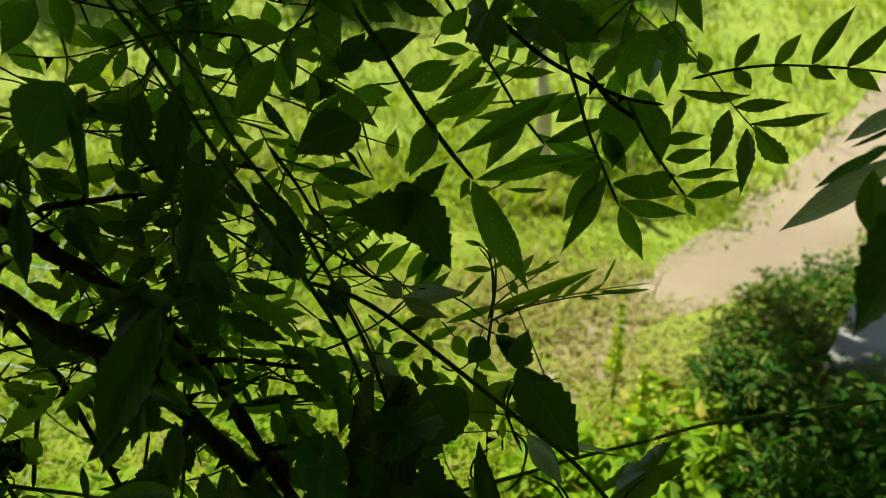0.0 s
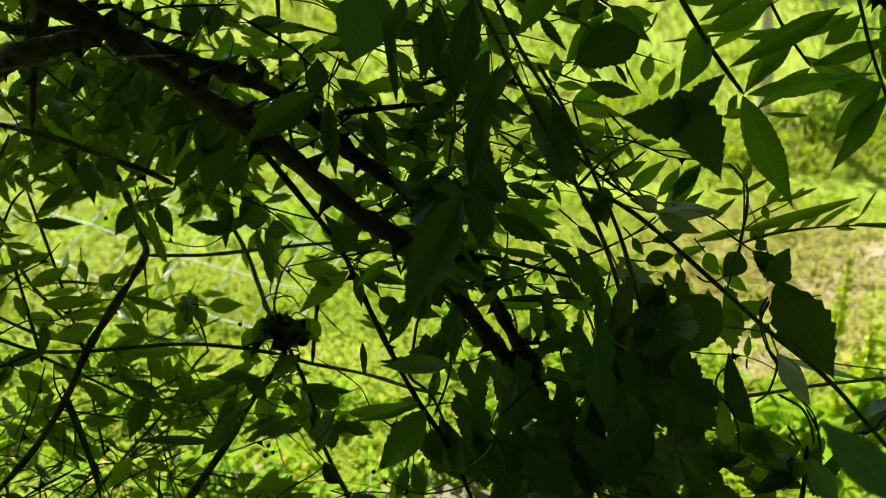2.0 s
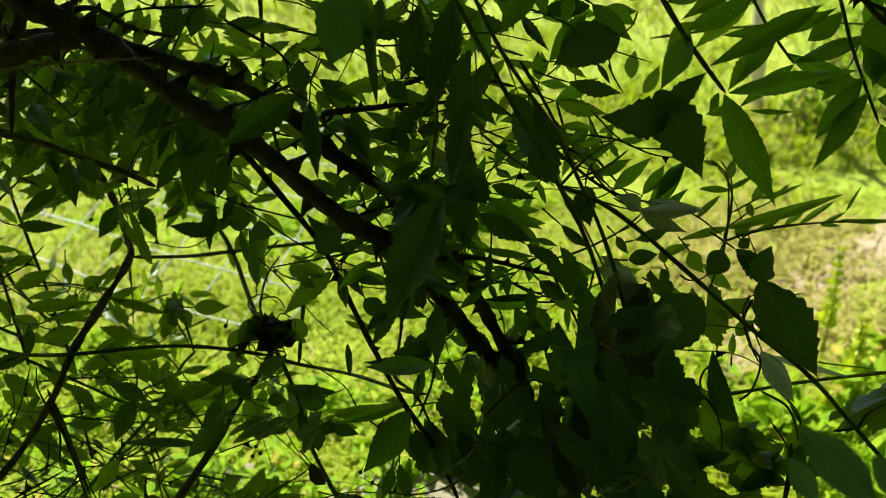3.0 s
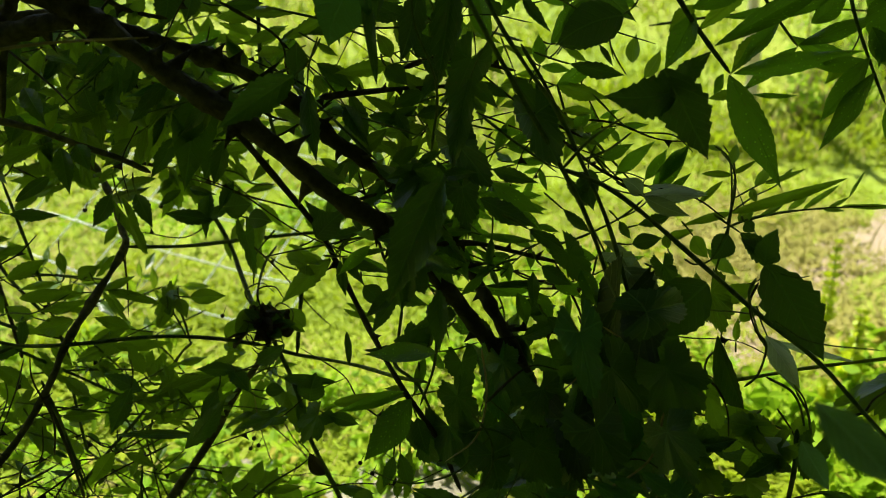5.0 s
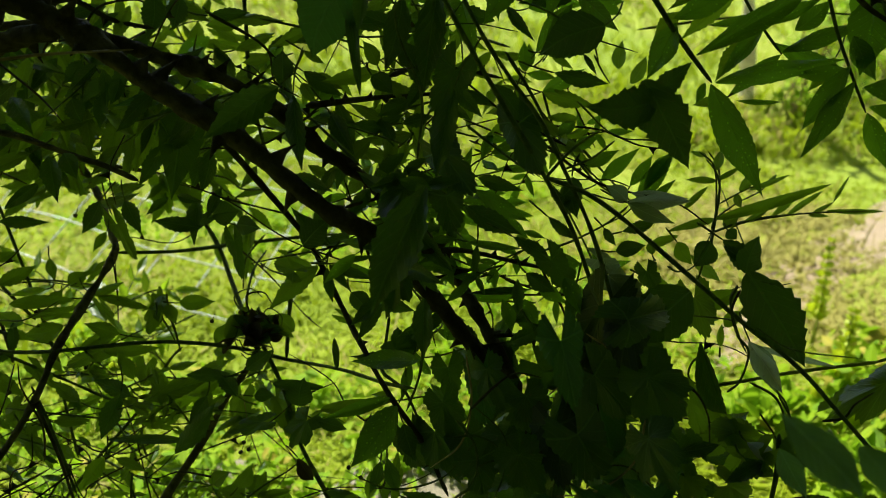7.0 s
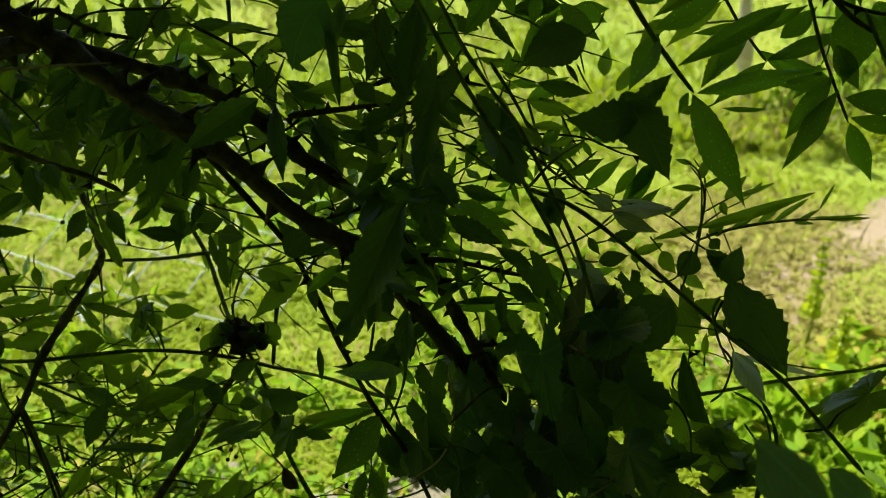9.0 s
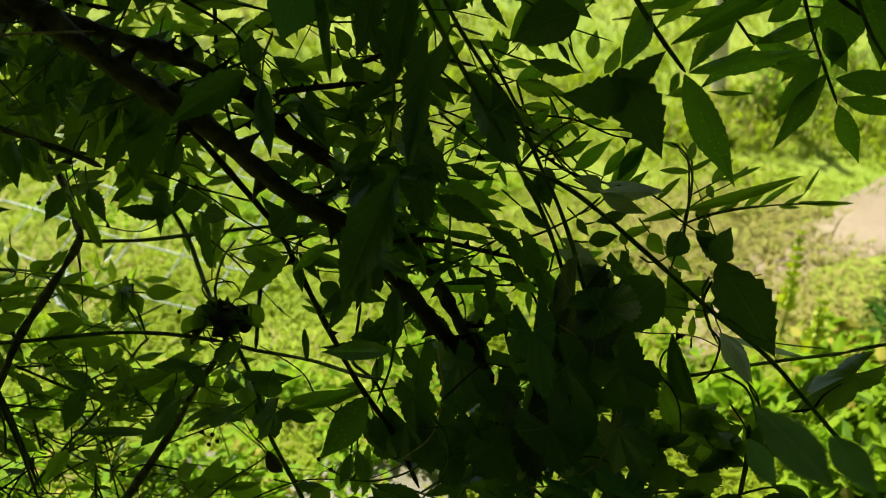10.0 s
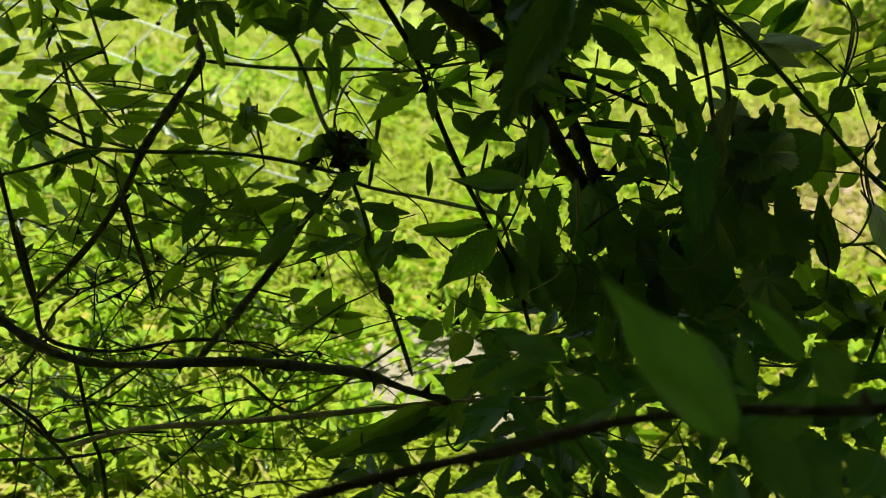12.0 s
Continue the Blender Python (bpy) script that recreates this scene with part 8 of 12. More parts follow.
leaf(bramble, "serrate", "bramble", (-0.3049, 0.6674, 0.6064), (-0.3335, 0.6598, 0.6057), 0.0131, 24, "leaflet")
leaf(bramble, "serrate", "bramble", (-0.3475, 0.6915, 0.5627), (-0.3749, 0.6875, 0.5639), 0.0121, -12, "leaflet")
leaf(bramble, "lobed", "bramble", (-0.2781, 0.6175, 0.6038), (-0.2641, 0.5994, 0.5829), 0.0108, -19, "leaflet")
leaf(bramble, "serrate", "bramble", (-0.3337, 0.6669, 0.5735), (-0.3188, 0.6814, 0.58), 0.0092, 12, "leaflet")
leaf(bramble, "serrate", "bramble", (-0.3604, 0.7144, 0.5743), (-0.3453, 0.7172, 0.5512), 0.0119, 16, "leaflet")
leaf(bramble, "lobed", "bramble", (-0.3422, 0.7004, 0.5684), (-0.3432, 0.6845, 0.5452), 0.0110, -11, "leaflet")
leaf(bramble, "serrate", "bramble", (-0.3659, 0.6756, 0.6031), (-0.3816, 0.6619, 0.5941), 0.0100, -16, "leaflet")
leaf(thorny, "serrate", "vine", (0.2681, 0.2608, 0.7387), (0.2424, 0.2537, 0.6842), 0.0310, 0)
leaf(vine, "serrate", "vine", (0.1764, 0.5139, 0.4677), (0.1953, 0.4929, 0.4434), 0.0172, -9)
leaf(vine, "serrate", "vine", (0.1586, 0.4642, 0.5248), (0.1299, 0.4666, 0.5126), 0.0136, 11)
leaf(vine, "serrate", "vine", (0.1665, 0.439, 0.478), (0.1938, 0.4381, 0.4862), 0.0126, 3)
leaf(vine, "serrate", "vine", (0.1662, 0.4881, 0.4946), (0.1246, 0.4855, 0.5021), 0.0176, -2)
leaf(vine, "serrate", "vine", (0.1316, 0.4328, 0.5011), (0.122, 0.42, 0.4814), 0.0112, -6)
leaf(vine, "serrate", "vine", (0.1411, 0.5246, 0.4585), (0.17, 0.5288, 0.4475), 0.0120, 12)
leaf(vine, "serrate", "vine", (0.1811, 0.4658, 0.4805), (0.1956, 0.4559, 0.46), 0.0121, -9)
leaf(vine, "serrate", "vine", (0.1607, 0.511, 0.4082), (0.1346, 0.5215, 0.416), 0.0131, -10)
leaf(vine, "serrate", "vine", (0.1417, 0.4359, 0.5125), (0.1565, 0.4279, 0.4835), 0.0141, -13)
leaf(vine, "serrate", "vine", (0.1107, 0.4655, 0.5292), (0.1288, 0.4513, 0.5085), 0.0139, -14)
leaf(vine, "serrate", "vine", (0.1495, 0.4479, 0.5258), (0.1525, 0.434, 0.5013), 0.0126, 11)
leaf(vine, "serrate", "vine", (0.1841, 0.4492, 0.4593), (0.1706, 0.4332, 0.4398), 0.0124, 4)
leaf(vine, "serrate", "vine", (0.123, 0.5154, 0.4672), (0.1453, 0.5186, 0.4793), 0.0111, 18)
leaf(vine, "serrate", "vine", (0.1179, 0.4828, 0.5134), (0.0996, 0.4627, 0.484), 0.0174, -15)
leaf(vine, "serrate", "vine", (0.1318, 0.4517, 0.535), (0.1174, 0.434, 0.5122), 0.0138, 12)
leaf(vine, "serrate", "vine", (0.1987, 0.5156, 0.4489), (0.238, 0.5165, 0.4523), 0.0169, 16)
leaf(vine, "serrate", "vine", (0.1657, 0.5263, 0.4332), (0.2085, 0.5283, 0.434), 0.0182, 7)
leaf(vine, "serrate", "vine", (0.0645, 0.5051, 0.5182), (0.0937, 0.5087, 0.5331), 0.0143, 5)
leaf(vine, "serrate", "vine", (0.0548, 0.4837, 0.4654), (0.0436, 0.4701, 0.4284), 0.0179, 3)
leaf(vine, "serrate", "vine", (0.1089, 0.4789, 0.534), (0.1382, 0.4649, 0.5173), 0.0163, -19)
leaf(vine, "serrate", "vine", (0.0831, 0.4617, 0.5077), (0.1125, 0.4647, 0.5186), 0.0136, -10)
leaf(vine, "serrate", "vine", (0.0548, 0.4984, 0.4499), (0.0781, 0.4815, 0.4366), 0.0140, -11)
leaf(vine, "serrate", "vine", (0.0706, 0.4804, 0.5046), (0.0435, 0.4655, 0.484), 0.0161, -4)
leaf(vine, "serrate", "vine", (0.0814, 0.4772, 0.482), (0.0507, 0.4788, 0.454), 0.0169, -21)
leaf(vine, "serrate", "vine", (0.1096, 0.4774, 0.5272), (0.0834, 0.47, 0.5146), 0.0128, 9)
leaf(vine, "serrate", "vine", (0.0758, 0.5183, 0.5143), (0.0433, 0.5161, 0.4961), 0.0160, -23)
leaf(vine, "serrate", "vine", (0.1092, 0.5096, 0.4885), (0.0955, 0.4929, 0.4584), 0.0163, -10)
leaf(vine, "serrate", "vine", (0.0772, 0.4997, 0.4307), (0.0856, 0.4939, 0.3841), 0.0187, -2)
leaf(vine, "serrate", "vine", (0.0438, 0.5183, 0.4342), (0.0101, 0.5197, 0.4542), 0.0166, 0)
leaf(vine, "serrate", "vine", (0.0807, 0.4652, 0.4492), (0.0431, 0.4707, 0.4428), 0.0164, 22)
leaf(vine, "serrate", "vine", (0.067, 0.4703, 0.5036), (0.0309, 0.4776, 0.5142), 0.0165, -22)
leaf(vine, "serrate", "vine", (0.0506, 0.5136, 0.4936), (0.0541, 0.5046, 0.4667), 0.0123, 8)
leaf(vine, "serrate", "vine", (0.0568, 0.519, 0.5173), (0.0751, 0.5067, 0.4946), 0.0139, 9)
leaf(vine, "serrate", "vine", (0.1189, 0.5054, 0.4466), (0.1034, 0.4931, 0.4188), 0.0150, 5)
leaf(vine, "serrate", "vine", (0.0439, 0.5094, 0.4154), (0.003, 0.5124, 0.4128), 0.0177, 8)
leaf(vine, "serrate", "vine", (0.0645, 0.4613, 0.5044), (0.0536, 0.4639, 0.4794), 0.0102, 10)
leaf(vine, "serrate", "vine", (0.0392, 0.4663, 0.5207), (0.0562, 0.4647, 0.5012), 0.0106, 10)
leaf(thorny, "serrate", "vine", (-0.019, 0.4366, 0.5751), (-0.0364, 0.4257, 0.5617), 0.0108, 5)
leaf(thorny, "serrate", "vine", (-0.0207, 0.4702, 0.5575), (-0.0359, 0.4654, 0.5332), 0.0123, -21)
leaf(thorny, "serrate", "vine", (-0.0084, 0.4477, 0.6073), (-0.0346, 0.4522, 0.5999), 0.0113, -13)
leaf(thorny, "serrate", "vine", (-0.0281, 0.5375, 0.6182), (-0.014, 0.5279, 0.591), 0.0139, 1)
leaf(thorny, "serrate", "vine", (-0.0131, 0.4539, 0.6338), (-0.0377, 0.4636, 0.6442), 0.0117, 13)
leaf(thorny, "serrate", "vine", (-0.0024, 0.5076, 0.5971), (0.0237, 0.4975, 0.5711), 0.0165, 21)
leaf(thorny, "serrate", "vine", (-0.0059, 0.449, 0.595), (-0.0168, 0.4364, 0.5609), 0.0165, 3)
leaf(thorny, "serrate", "vine", (-0.0361, 0.5166, 0.5417), (-0.0005, 0.5244, 0.5304), 0.0159, -8)
leaf(thorny, "serrate", "vine", (0.0055, 0.4471, 0.5726), (0.0071, 0.4383, 0.5353), 0.0162, 1)
leaf(thorny, "serrate", "vine", (-0.0317, 0.5239, 0.5771), (0.0029, 0.5336, 0.5865), 0.0159, 17)
leaf(thorny, "serrate", "vine", (-0.0046, 0.4356, 0.5961), (0.0192, 0.424, 0.5896), 0.0113, 0)
leaf(thorny, "serrate", "vine", (-0.0201, 0.5243, 0.6007), (-0.001, 0.5173, 0.5725), 0.0150, 9)
leaf(thorny, "serrate", "vine", (-0.1158, 0.6342, 0.6901), (-0.1044, 0.6175, 0.6537), 0.0165, 13, "leaflet")
leaf(thorny, "serrate", "vine", (-0.0145, 0.5446, 0.6651), (-0.0394, 0.5433, 0.6494), 0.0118, 18, "leaflet")
leaf(thorny, "serrate", "vine", (-0.06, 0.5464, 0.6728), (-0.0468, 0.5406, 0.6402), 0.0146, 23, "leaflet")
leaf(thorny, "serrate", "vine", (-0.0676, 0.5748, 0.7148), (-0.0939, 0.5726, 0.7069), 0.0112, 0, "leaflet")
leaf(thorny, "serrate", "vine", (0.0342, 0.5543, 0.7004), (0.0192, 0.5569, 0.6748), 0.0119, -11, "leaflet")
leaf(thorny, "serrate", "vine", (-0.018, 0.5576, 0.7216), (-0.0488, 0.5568, 0.7322), 0.0135, 15, "leaflet")
leaf(thorny, "serrate", "vine", (-0.0283, 0.658, 0.665), (-0.0027, 0.6466, 0.6526), 0.0118, 8, "leaflet")
leaf(thorny, "serrate", "vine", (0.0456, 0.5814, 0.7278), (0.0106, 0.5874, 0.7382), 0.0149, 19, "leaflet")
leaf(thorny, "serrate", "vine", (-0.0177, 0.6286, 0.7309), (-0.0379, 0.6206, 0.7075), 0.0129, -8, "leaflet")
leaf(thorny, "serrate", "vine", (0.01, 0.6261, 0.7275), (-0.021, 0.6201, 0.7257), 0.0127, -6, "leaflet")
leaf(thorny, "serrate", "vine", (-0.069, 0.6516, 0.7227), (-0.0309, 0.66, 0.7299), 0.0159, 22, "leaflet")
leaf(thorny, "serrate", "vine", (-0.083, 0.6497, 0.6486), (-0.049, 0.6402, 0.6379), 0.0145, 6, "leaflet")
leaf(thorny, "serrate", "vine", (-0.0968, 0.6472, 0.6359), (-0.0679, 0.6513, 0.6483), 0.0129, -11, "leaflet")
leaf(thorny, "serrate", "vine", (-0.1194, 0.6702, 0.7061), (-0.1314, 0.6507, 0.677), 0.0141, -3, "leaflet")
leaf(thorny, "serrate", "vine", (-0.0524, 0.5629, 0.7229), (-0.0203, 0.5694, 0.7242), 0.0132, 2, "leaflet")
leaf(thorny, "serrate", "vine", (-0.0253, 0.6195, 0.6606), (-0.019, 0.6204, 0.6354), 0.0104, -9, "leaflet")
leaf(thorny, "serrate", "vine", (-0.0329, 0.6477, 0.7152), (0.0052, 0.638, 0.7262), 0.0159, -12, "leaflet")
leaf(thorny, "serrate", "vine", (-0.0826, 0.6263, 0.7314), (-0.0778, 0.6298, 0.7052), 0.0111, 10, "leaflet")
leaf(thorny, "serrate", "vine", (-0.0538, 0.6176, 0.7163), (-0.0876, 0.6273, 0.725), 0.0138, 15, "leaflet")
leaf(bramble, "serrate", "vine", (-0.2743, 0.7306, 0.6427), (-0.2381, 0.7261, 0.6344), 0.0150, 20, "leaflet")
leaf(bramble, "serrate", "vine", (-0.2007, 0.6457, 0.6388), (-0.2049, 0.6472, 0.6125), 0.0103, -17, "leaflet")
leaf(bramble, "serrate", "vine", (-0.3346, 0.7224, 0.5907), (-0.2982, 0.7395, 0.6074), 0.0186, 2, "leaflet")
leaf(bramble, "serrate", "vine", (-0.2456, 0.6743, 0.6561), (-0.2619, 0.6629, 0.636), 0.0116, -20, "leaflet")
leaf(bramble, "serrate", "vine", (-0.2629, 0.7503, 0.6172), (-0.288, 0.7448, 0.6047), 0.0118, 1, "leaflet")
leaf(bramble, "serrate", "vine", (-0.1676, 0.6155, 0.6487), (-0.1492, 0.6181, 0.6612), 0.0090, -9, "leaflet")
leaf(bramble, "serrate", "vine", (-0.1821, 0.6529, 0.6683), (-0.2149, 0.6652, 0.6689), 0.0118, -1, "leaflet")
leaf(bramble, "serrate", "vine", (-0.2804, 0.7354, 0.6411), (-0.2865, 0.7228, 0.6177), 0.0109, 13, "leaflet")
leaf(bramble, "serrate", "vine", (-0.3243, 0.6858, 0.6652), (-0.2936, 0.6836, 0.6798), 0.0127, -3, "leaflet")
leaf(bramble, "serrate", "vine", (-0.1917, 0.6171, 0.6438), (-0.2184, 0.6072, 0.6424), 0.0124, -13, "leaflet")
leaf(bramble, "serrate", "vine", (-0.2728, 0.7262, 0.6486), (-0.2403, 0.7393, 0.6524), 0.0150, 6, "leaflet")
leaf(bramble, "serrate", "vine", (-0.3292, 0.6772, 0.671), (-0.3659, 0.682, 0.6812), 0.0154, 8, "leaflet")
leaf(bramble, "serrate", "vine", (-0.2576, 0.633, 0.6724), (-0.2709, 0.6298, 0.6489), 0.0107, 1, "leaflet")
leaf(bramble, "serrate", "vine", (-0.3571, 0.7317, 0.6365), (-0.3711, 0.7211, 0.6143), 0.0116, -17, "leaflet")
leaf(bramble, "serrate", "vine", (-0.1902, 0.5984, 0.6611), (-0.1775, 0.5791, 0.6398), 0.0107, -18, "leaflet")
leaf(bramble, "serrate", "vine", (-0.227, 0.6741, 0.6613), (-0.1983, 0.6739, 0.6698), 0.0118, -24, "leaflet")
leaf(bramble, "serrate", "vine", (-0.2349, 0.6392, 0.6606), (-0.2605, 0.6346, 0.6322), 0.0151, -8, "leaflet")
leaf(bramble, "serrate", "vine", (-0.2303, 0.5971, 0.6254), (-0.2386, 0.5822, 0.6008), 0.0121, -9, "leaflet")
leaf(bramble, "serrate", "vine", (-0.2733, 0.6929, 0.6452), (-0.2609, 0.6831, 0.6176), 0.0128, -14, "leaflet")
leaf(bramble, "serrate", "vine", (-0.2905, 0.7538, 0.6326), (-0.2849, 0.753, 0.6042), 0.0120, 0, "leaflet")
leaf(bramble, "serrate", "vine", (-0.2488, 0.6175, 0.6911), (-0.246, 0.6004, 0.6728), 0.0085, -20, "leaflet")
leaf(bramble, "serrate", "vine", (-0.3344, 0.6873, 0.6747), (-0.3681, 0.7023, 0.6878), 0.0129, 3, "leaflet")
leaf(bramble, "serrate", "vine", (-0.2887, 0.7165, 0.6434), (-0.2767, 0.7006, 0.6129), 0.0141, 10, "leaflet")
leaf(bramble, "serrate", "vine", (-0.2189, 0.7372, 0.6177), (-0.2341, 0.7177, 0.5928), 0.0140, 19, "leaflet")
leaf(bramble, "serrate", "vine", (-0.3369, 0.7093, 0.6608), (-0.3674, 0.7118, 0.6334), 0.0147, 8, "leaflet")
leaf(bramble, "serrate", "vine", (-0.2794, 0.7419, 0.6013), (-0.309, 0.7285, 0.5931), 0.0146, -3, "leaflet")
leaf(bramble, "serrate", "vine", (-0.1836, 0.6357, 0.6316), (-0.2167, 0.6348, 0.6485), 0.0160, -13, "leaflet")
leaf(bramble, "serrate", "vine", (-0.2188, 0.6377, 0.682), (-0.2458, 0.6293, 0.6882), 0.0130, 1, "leaflet")
leaf(bramble, "serrate", "vine", (-0.2619, 0.6239, 0.6865), (-0.2349, 0.6137, 0.6817), 0.0099, -2, "leaflet")
leaf(bramble, "serrate", "vine", (-0.189, 0.6972, 0.6083), (-0.2204, 0.7012, 0.5882), 0.0137, 20, "leaflet")
leaf(bramble, "serrate", "vine", (-0.2461, 0.6423, 0.657), (-0.2521, 0.6316, 0.6253), 0.0138, 14, "leaflet")
leaf(bramble, "serrate", "vine", (-0.2962, 0.6922, 0.6292), (-0.2575, 0.6797, 0.6222), 0.0147, 22, "leaflet")
leaf(bramble, "serrate", "vine", (-0.1967, 0.6548, 0.6182), (-0.166, 0.6665, 0.6276), 0.0142, 0, "leaflet")
leaf(bramble, "serrate", "vine", (-0.3588, 0.7339, 0.674), (-0.3565, 0.7338, 0.6449), 0.0122, -10, "leaflet")
leaf(bramble, "serrate", "vine", (-0.2449, 0.6853, 0.6634), (-0.2484, 0.6851, 0.6264), 0.0148, -8, "leaflet")
leaf(bramble, "serrate", "vine", (-0.2902, 0.7142, 0.6399), (-0.3187, 0.7171, 0.614), 0.0139, 11, "leaflet")
leaf(bramble, "serrate", "vine", (-0.2427, 0.7599, 0.6421), (-0.2787, 0.7553, 0.658), 0.0174, -11, "leaflet")
leaf(bramble, "serrate", "vine", (-0.2006, 0.6108, 0.6914), (-0.2364, 0.6133, 0.6847), 0.0141, 20, "leaflet")
leaf(bramble, "serrate", "vine", (-0.2787, 0.648, 0.6633), (-0.2952, 0.6423, 0.6316), 0.0144, -23, "leaflet")
leaf(bramble, "serrate", "vine", (-0.3554, 0.7592, 0.6608), (-0.3794, 0.7527, 0.6513), 0.0113, -7, "leaflet")
leaf(bramble, "serrate", "vine", (-0.3178, 0.6829, 0.6191), (-0.273, 0.6717, 0.6137), 0.0171, -13, "leaflet")
leaf(bramble, "serrate", "vine", (-0.253, 0.6174, 0.6148), (-0.222, 0.6235, 0.6338), 0.0150, -6, "leaflet")
leaf(bramble, "serrate", "vine", (-0.28, 0.6725, 0.5565), (-0.2412, 0.6645, 0.5706), 0.0147, 19, "leaflet")
leaf(bramble, "serrate", "vine", (-0.3226, 0.5887, 0.4794), (-0.3203, 0.5749, 0.4554), 0.0114, 14, "leaflet")
stem(thorny, "twig", 0.0014, 0.0009, TWIG, (0.207, 0.8393, 0.7159), (0.292, 0.8423, 0.7304), (0.3887, 0.8433, 0.7399), (0.48, 0.8408, 0.7384), seed=1078)
leaf(vine, "lobed", "bramble", (0.3086, 0.4593, 0.5288), (0.2658, 0.4537, 0.4968), 0.0270, 20)
stem(vine, "tendril", 0.0010, 0.0005, BARK, (0.255, 0.4411, 0.5037), (0.2688, 0.4418, 0.5063), (0.2754, 0.4444, 0.5146), (0.2873, 0.4469, 0.5224), seed=1081)
stem(vine, "tendril", 0.0009, 0.0007, TWIG, (0.2034, 0.4665, 0.5485), (0.2117, 0.463, 0.5387), (0.2073, 0.4573, 0.5216), (0.1991, 0.4549, 0.5138), seed=1082)
stem(thorny, "twig", 0.0011, 0.0006, TWIG, (0.1028, 0.6094, 0.6529), (0.125, 0.6017, 0.6316), (0.1473, 0.594, 0.6102), (0.1695, 0.587, 0.5909), seed=1083)
leaf(bramble, "serrate", "vine", (-0.2547, 0.4135, 0.3015), (-0.2501, 0.4055, 0.2861), 0.0065, 3, "leaflet")
leaf(bramble, "serrate", "bramble", (-0.1797, 0.4167, 0.3017), (-0.1780, 0.4111, 0.2848), 0.0061, -11, "leaflet")
leaf(bramble, "serrate", "vine", (-0.3028, 0.4661, 0.2785), (-0.2827, 0.4650, 0.2902), 0.0070, -19, "leaflet")
leaf(bramble, "lobed", "bramble", (-0.272, 0.4686, 0.2953), (-0.2850, 0.4718, 0.2994), 0.0049, 4, "leaflet")
leaf(bramble, "serrate", "vine", (-0.1784, 0.4433, 0.2964), (-0.1699, 0.4452, 0.2839), 0.0046, 6, "leaflet")
leaf(bramble, "serrate", "bramble", (-0.2829, 0.4494, 0.2388), (-0.2676, 0.4540, 0.2358), 0.0062, 24, "leaflet")
leaf(bramble, "serrate", "vine", (-0.2624, 0.4153, 0.2766), (-0.2635, 0.4079, 0.2617), 0.0060, -3, "leaflet")
leaf(bramble, "serrate", "bramble", (-0.2223, 0.4329, 0.3359), (-0.2343, 0.4316, 0.3345), 0.0045, -6, "leaflet")
leaf(bramble, "serrate", "vine", (-0.2015, 0.4757, 0.3045), (-0.2262, 0.4781, 0.3013), 0.0084, 3, "leaflet")
leaf(bramble, "lobed", "bramble", (-0.1921, 0.4418, 0.2985), (-0.1715, 0.4395, 0.3060), 0.0072, 22, "leaflet")
leaf(bramble, "serrate", "vine", (-0.1862, 0.4492, 0.3284), (-0.2078, 0.4487, 0.3270), 0.0078, 12, "leaflet")
leaf(bramble, "serrate", "bramble", (-0.2395, 0.4355, 0.3072), (-0.2547, 0.4387, 0.3124), 0.0058, 4, "leaflet")
leaf(bramble, "serrate", "vine", (-0.2894, 0.4523, 0.3177), (-0.3082, 0.4564, 0.3238), 0.0071, -19, "leaflet")
leaf(bramble, "serrate", "bramble", (-0.2306, 0.4505, 0.287), (-0.2090, 0.4445, 0.2869), 0.0074, 11, "leaflet")
leaf(bramble, "serrate", "vine", (-0.2132, 0.4289, 0.3018), (-0.1986, 0.4274, 0.3034), 0.0051, -18, "leaflet")
leaf(bramble, "lobed", "bramble", (-0.1649, 0.4215, 0.3411), (-0.1514, 0.4211, 0.3293), 0.0062, 12, "leaflet")
leaf(bramble, "serrate", "vine", (-0.2852, 0.4436, 0.2575), (-0.2732, 0.4394, 0.2398), 0.0076, -5, "leaflet")
leaf(bramble, "serrate", "bramble", (-0.2147, 0.4692, 0.2386), (-0.2004, 0.4563, 0.2245), 0.0087, 12, "leaflet")
leaf(bramble, "serrate", "vine", (-0.165, 0.4355, 0.3079), (-0.1599, 0.4233, 0.2925), 0.0075, 8, "leaflet")
leaf(bramble, "serrate", "bramble", (-0.2659, 0.4523, 0.247), (-0.2534, 0.4574, 0.2505), 0.0054, -11, "leaflet")
leaf(bramble, "serrate", "vine", (-0.1857, 0.4282, 0.32), (-0.1665, 0.4269, 0.3338), 0.0072, 4, "leaflet")
leaf(bramble, "lobed", "bramble", (-0.2472, 0.4321, 0.3115), (-0.2361, 0.4382, 0.3138), 0.0050, 4, "leaflet")
leaf(bramble, "serrate", "bramble", (-0.1658, 0.4135, 0.2911), (-0.1607, 0.4087, 0.2549), 0.0126, -13, "leaflet")
leaf(bramble, "serrate", "vine", (-0.1621, 0.4249, 0.3232), (-0.1473, 0.4326, 0.3307), 0.0068, -3, "leaflet")
leaf(bramble, "serrate", "vine", (-0.2653, 0.5229, 0.3952), (-0.2781, 0.5262, 0.3995), 0.0048, -9, "leaflet")
leaf(bramble, "serrate", "vine", (-0.3538, 0.5012, 0.3426), (-0.3676, 0.4974, 0.3443), 0.0058, 2, "leaflet")
leaf(bramble, "serrate", "vine", (-0.2821, 0.5589, 0.3553), (-0.3021, 0.5611, 0.3568), 0.0070, 20, "leaflet")
leaf(bramble, "serrate", "vine", (-0.2778, 0.535, 0.3283), (-0.2929, 0.5356, 0.3263), 0.0052, 0, "leaflet")
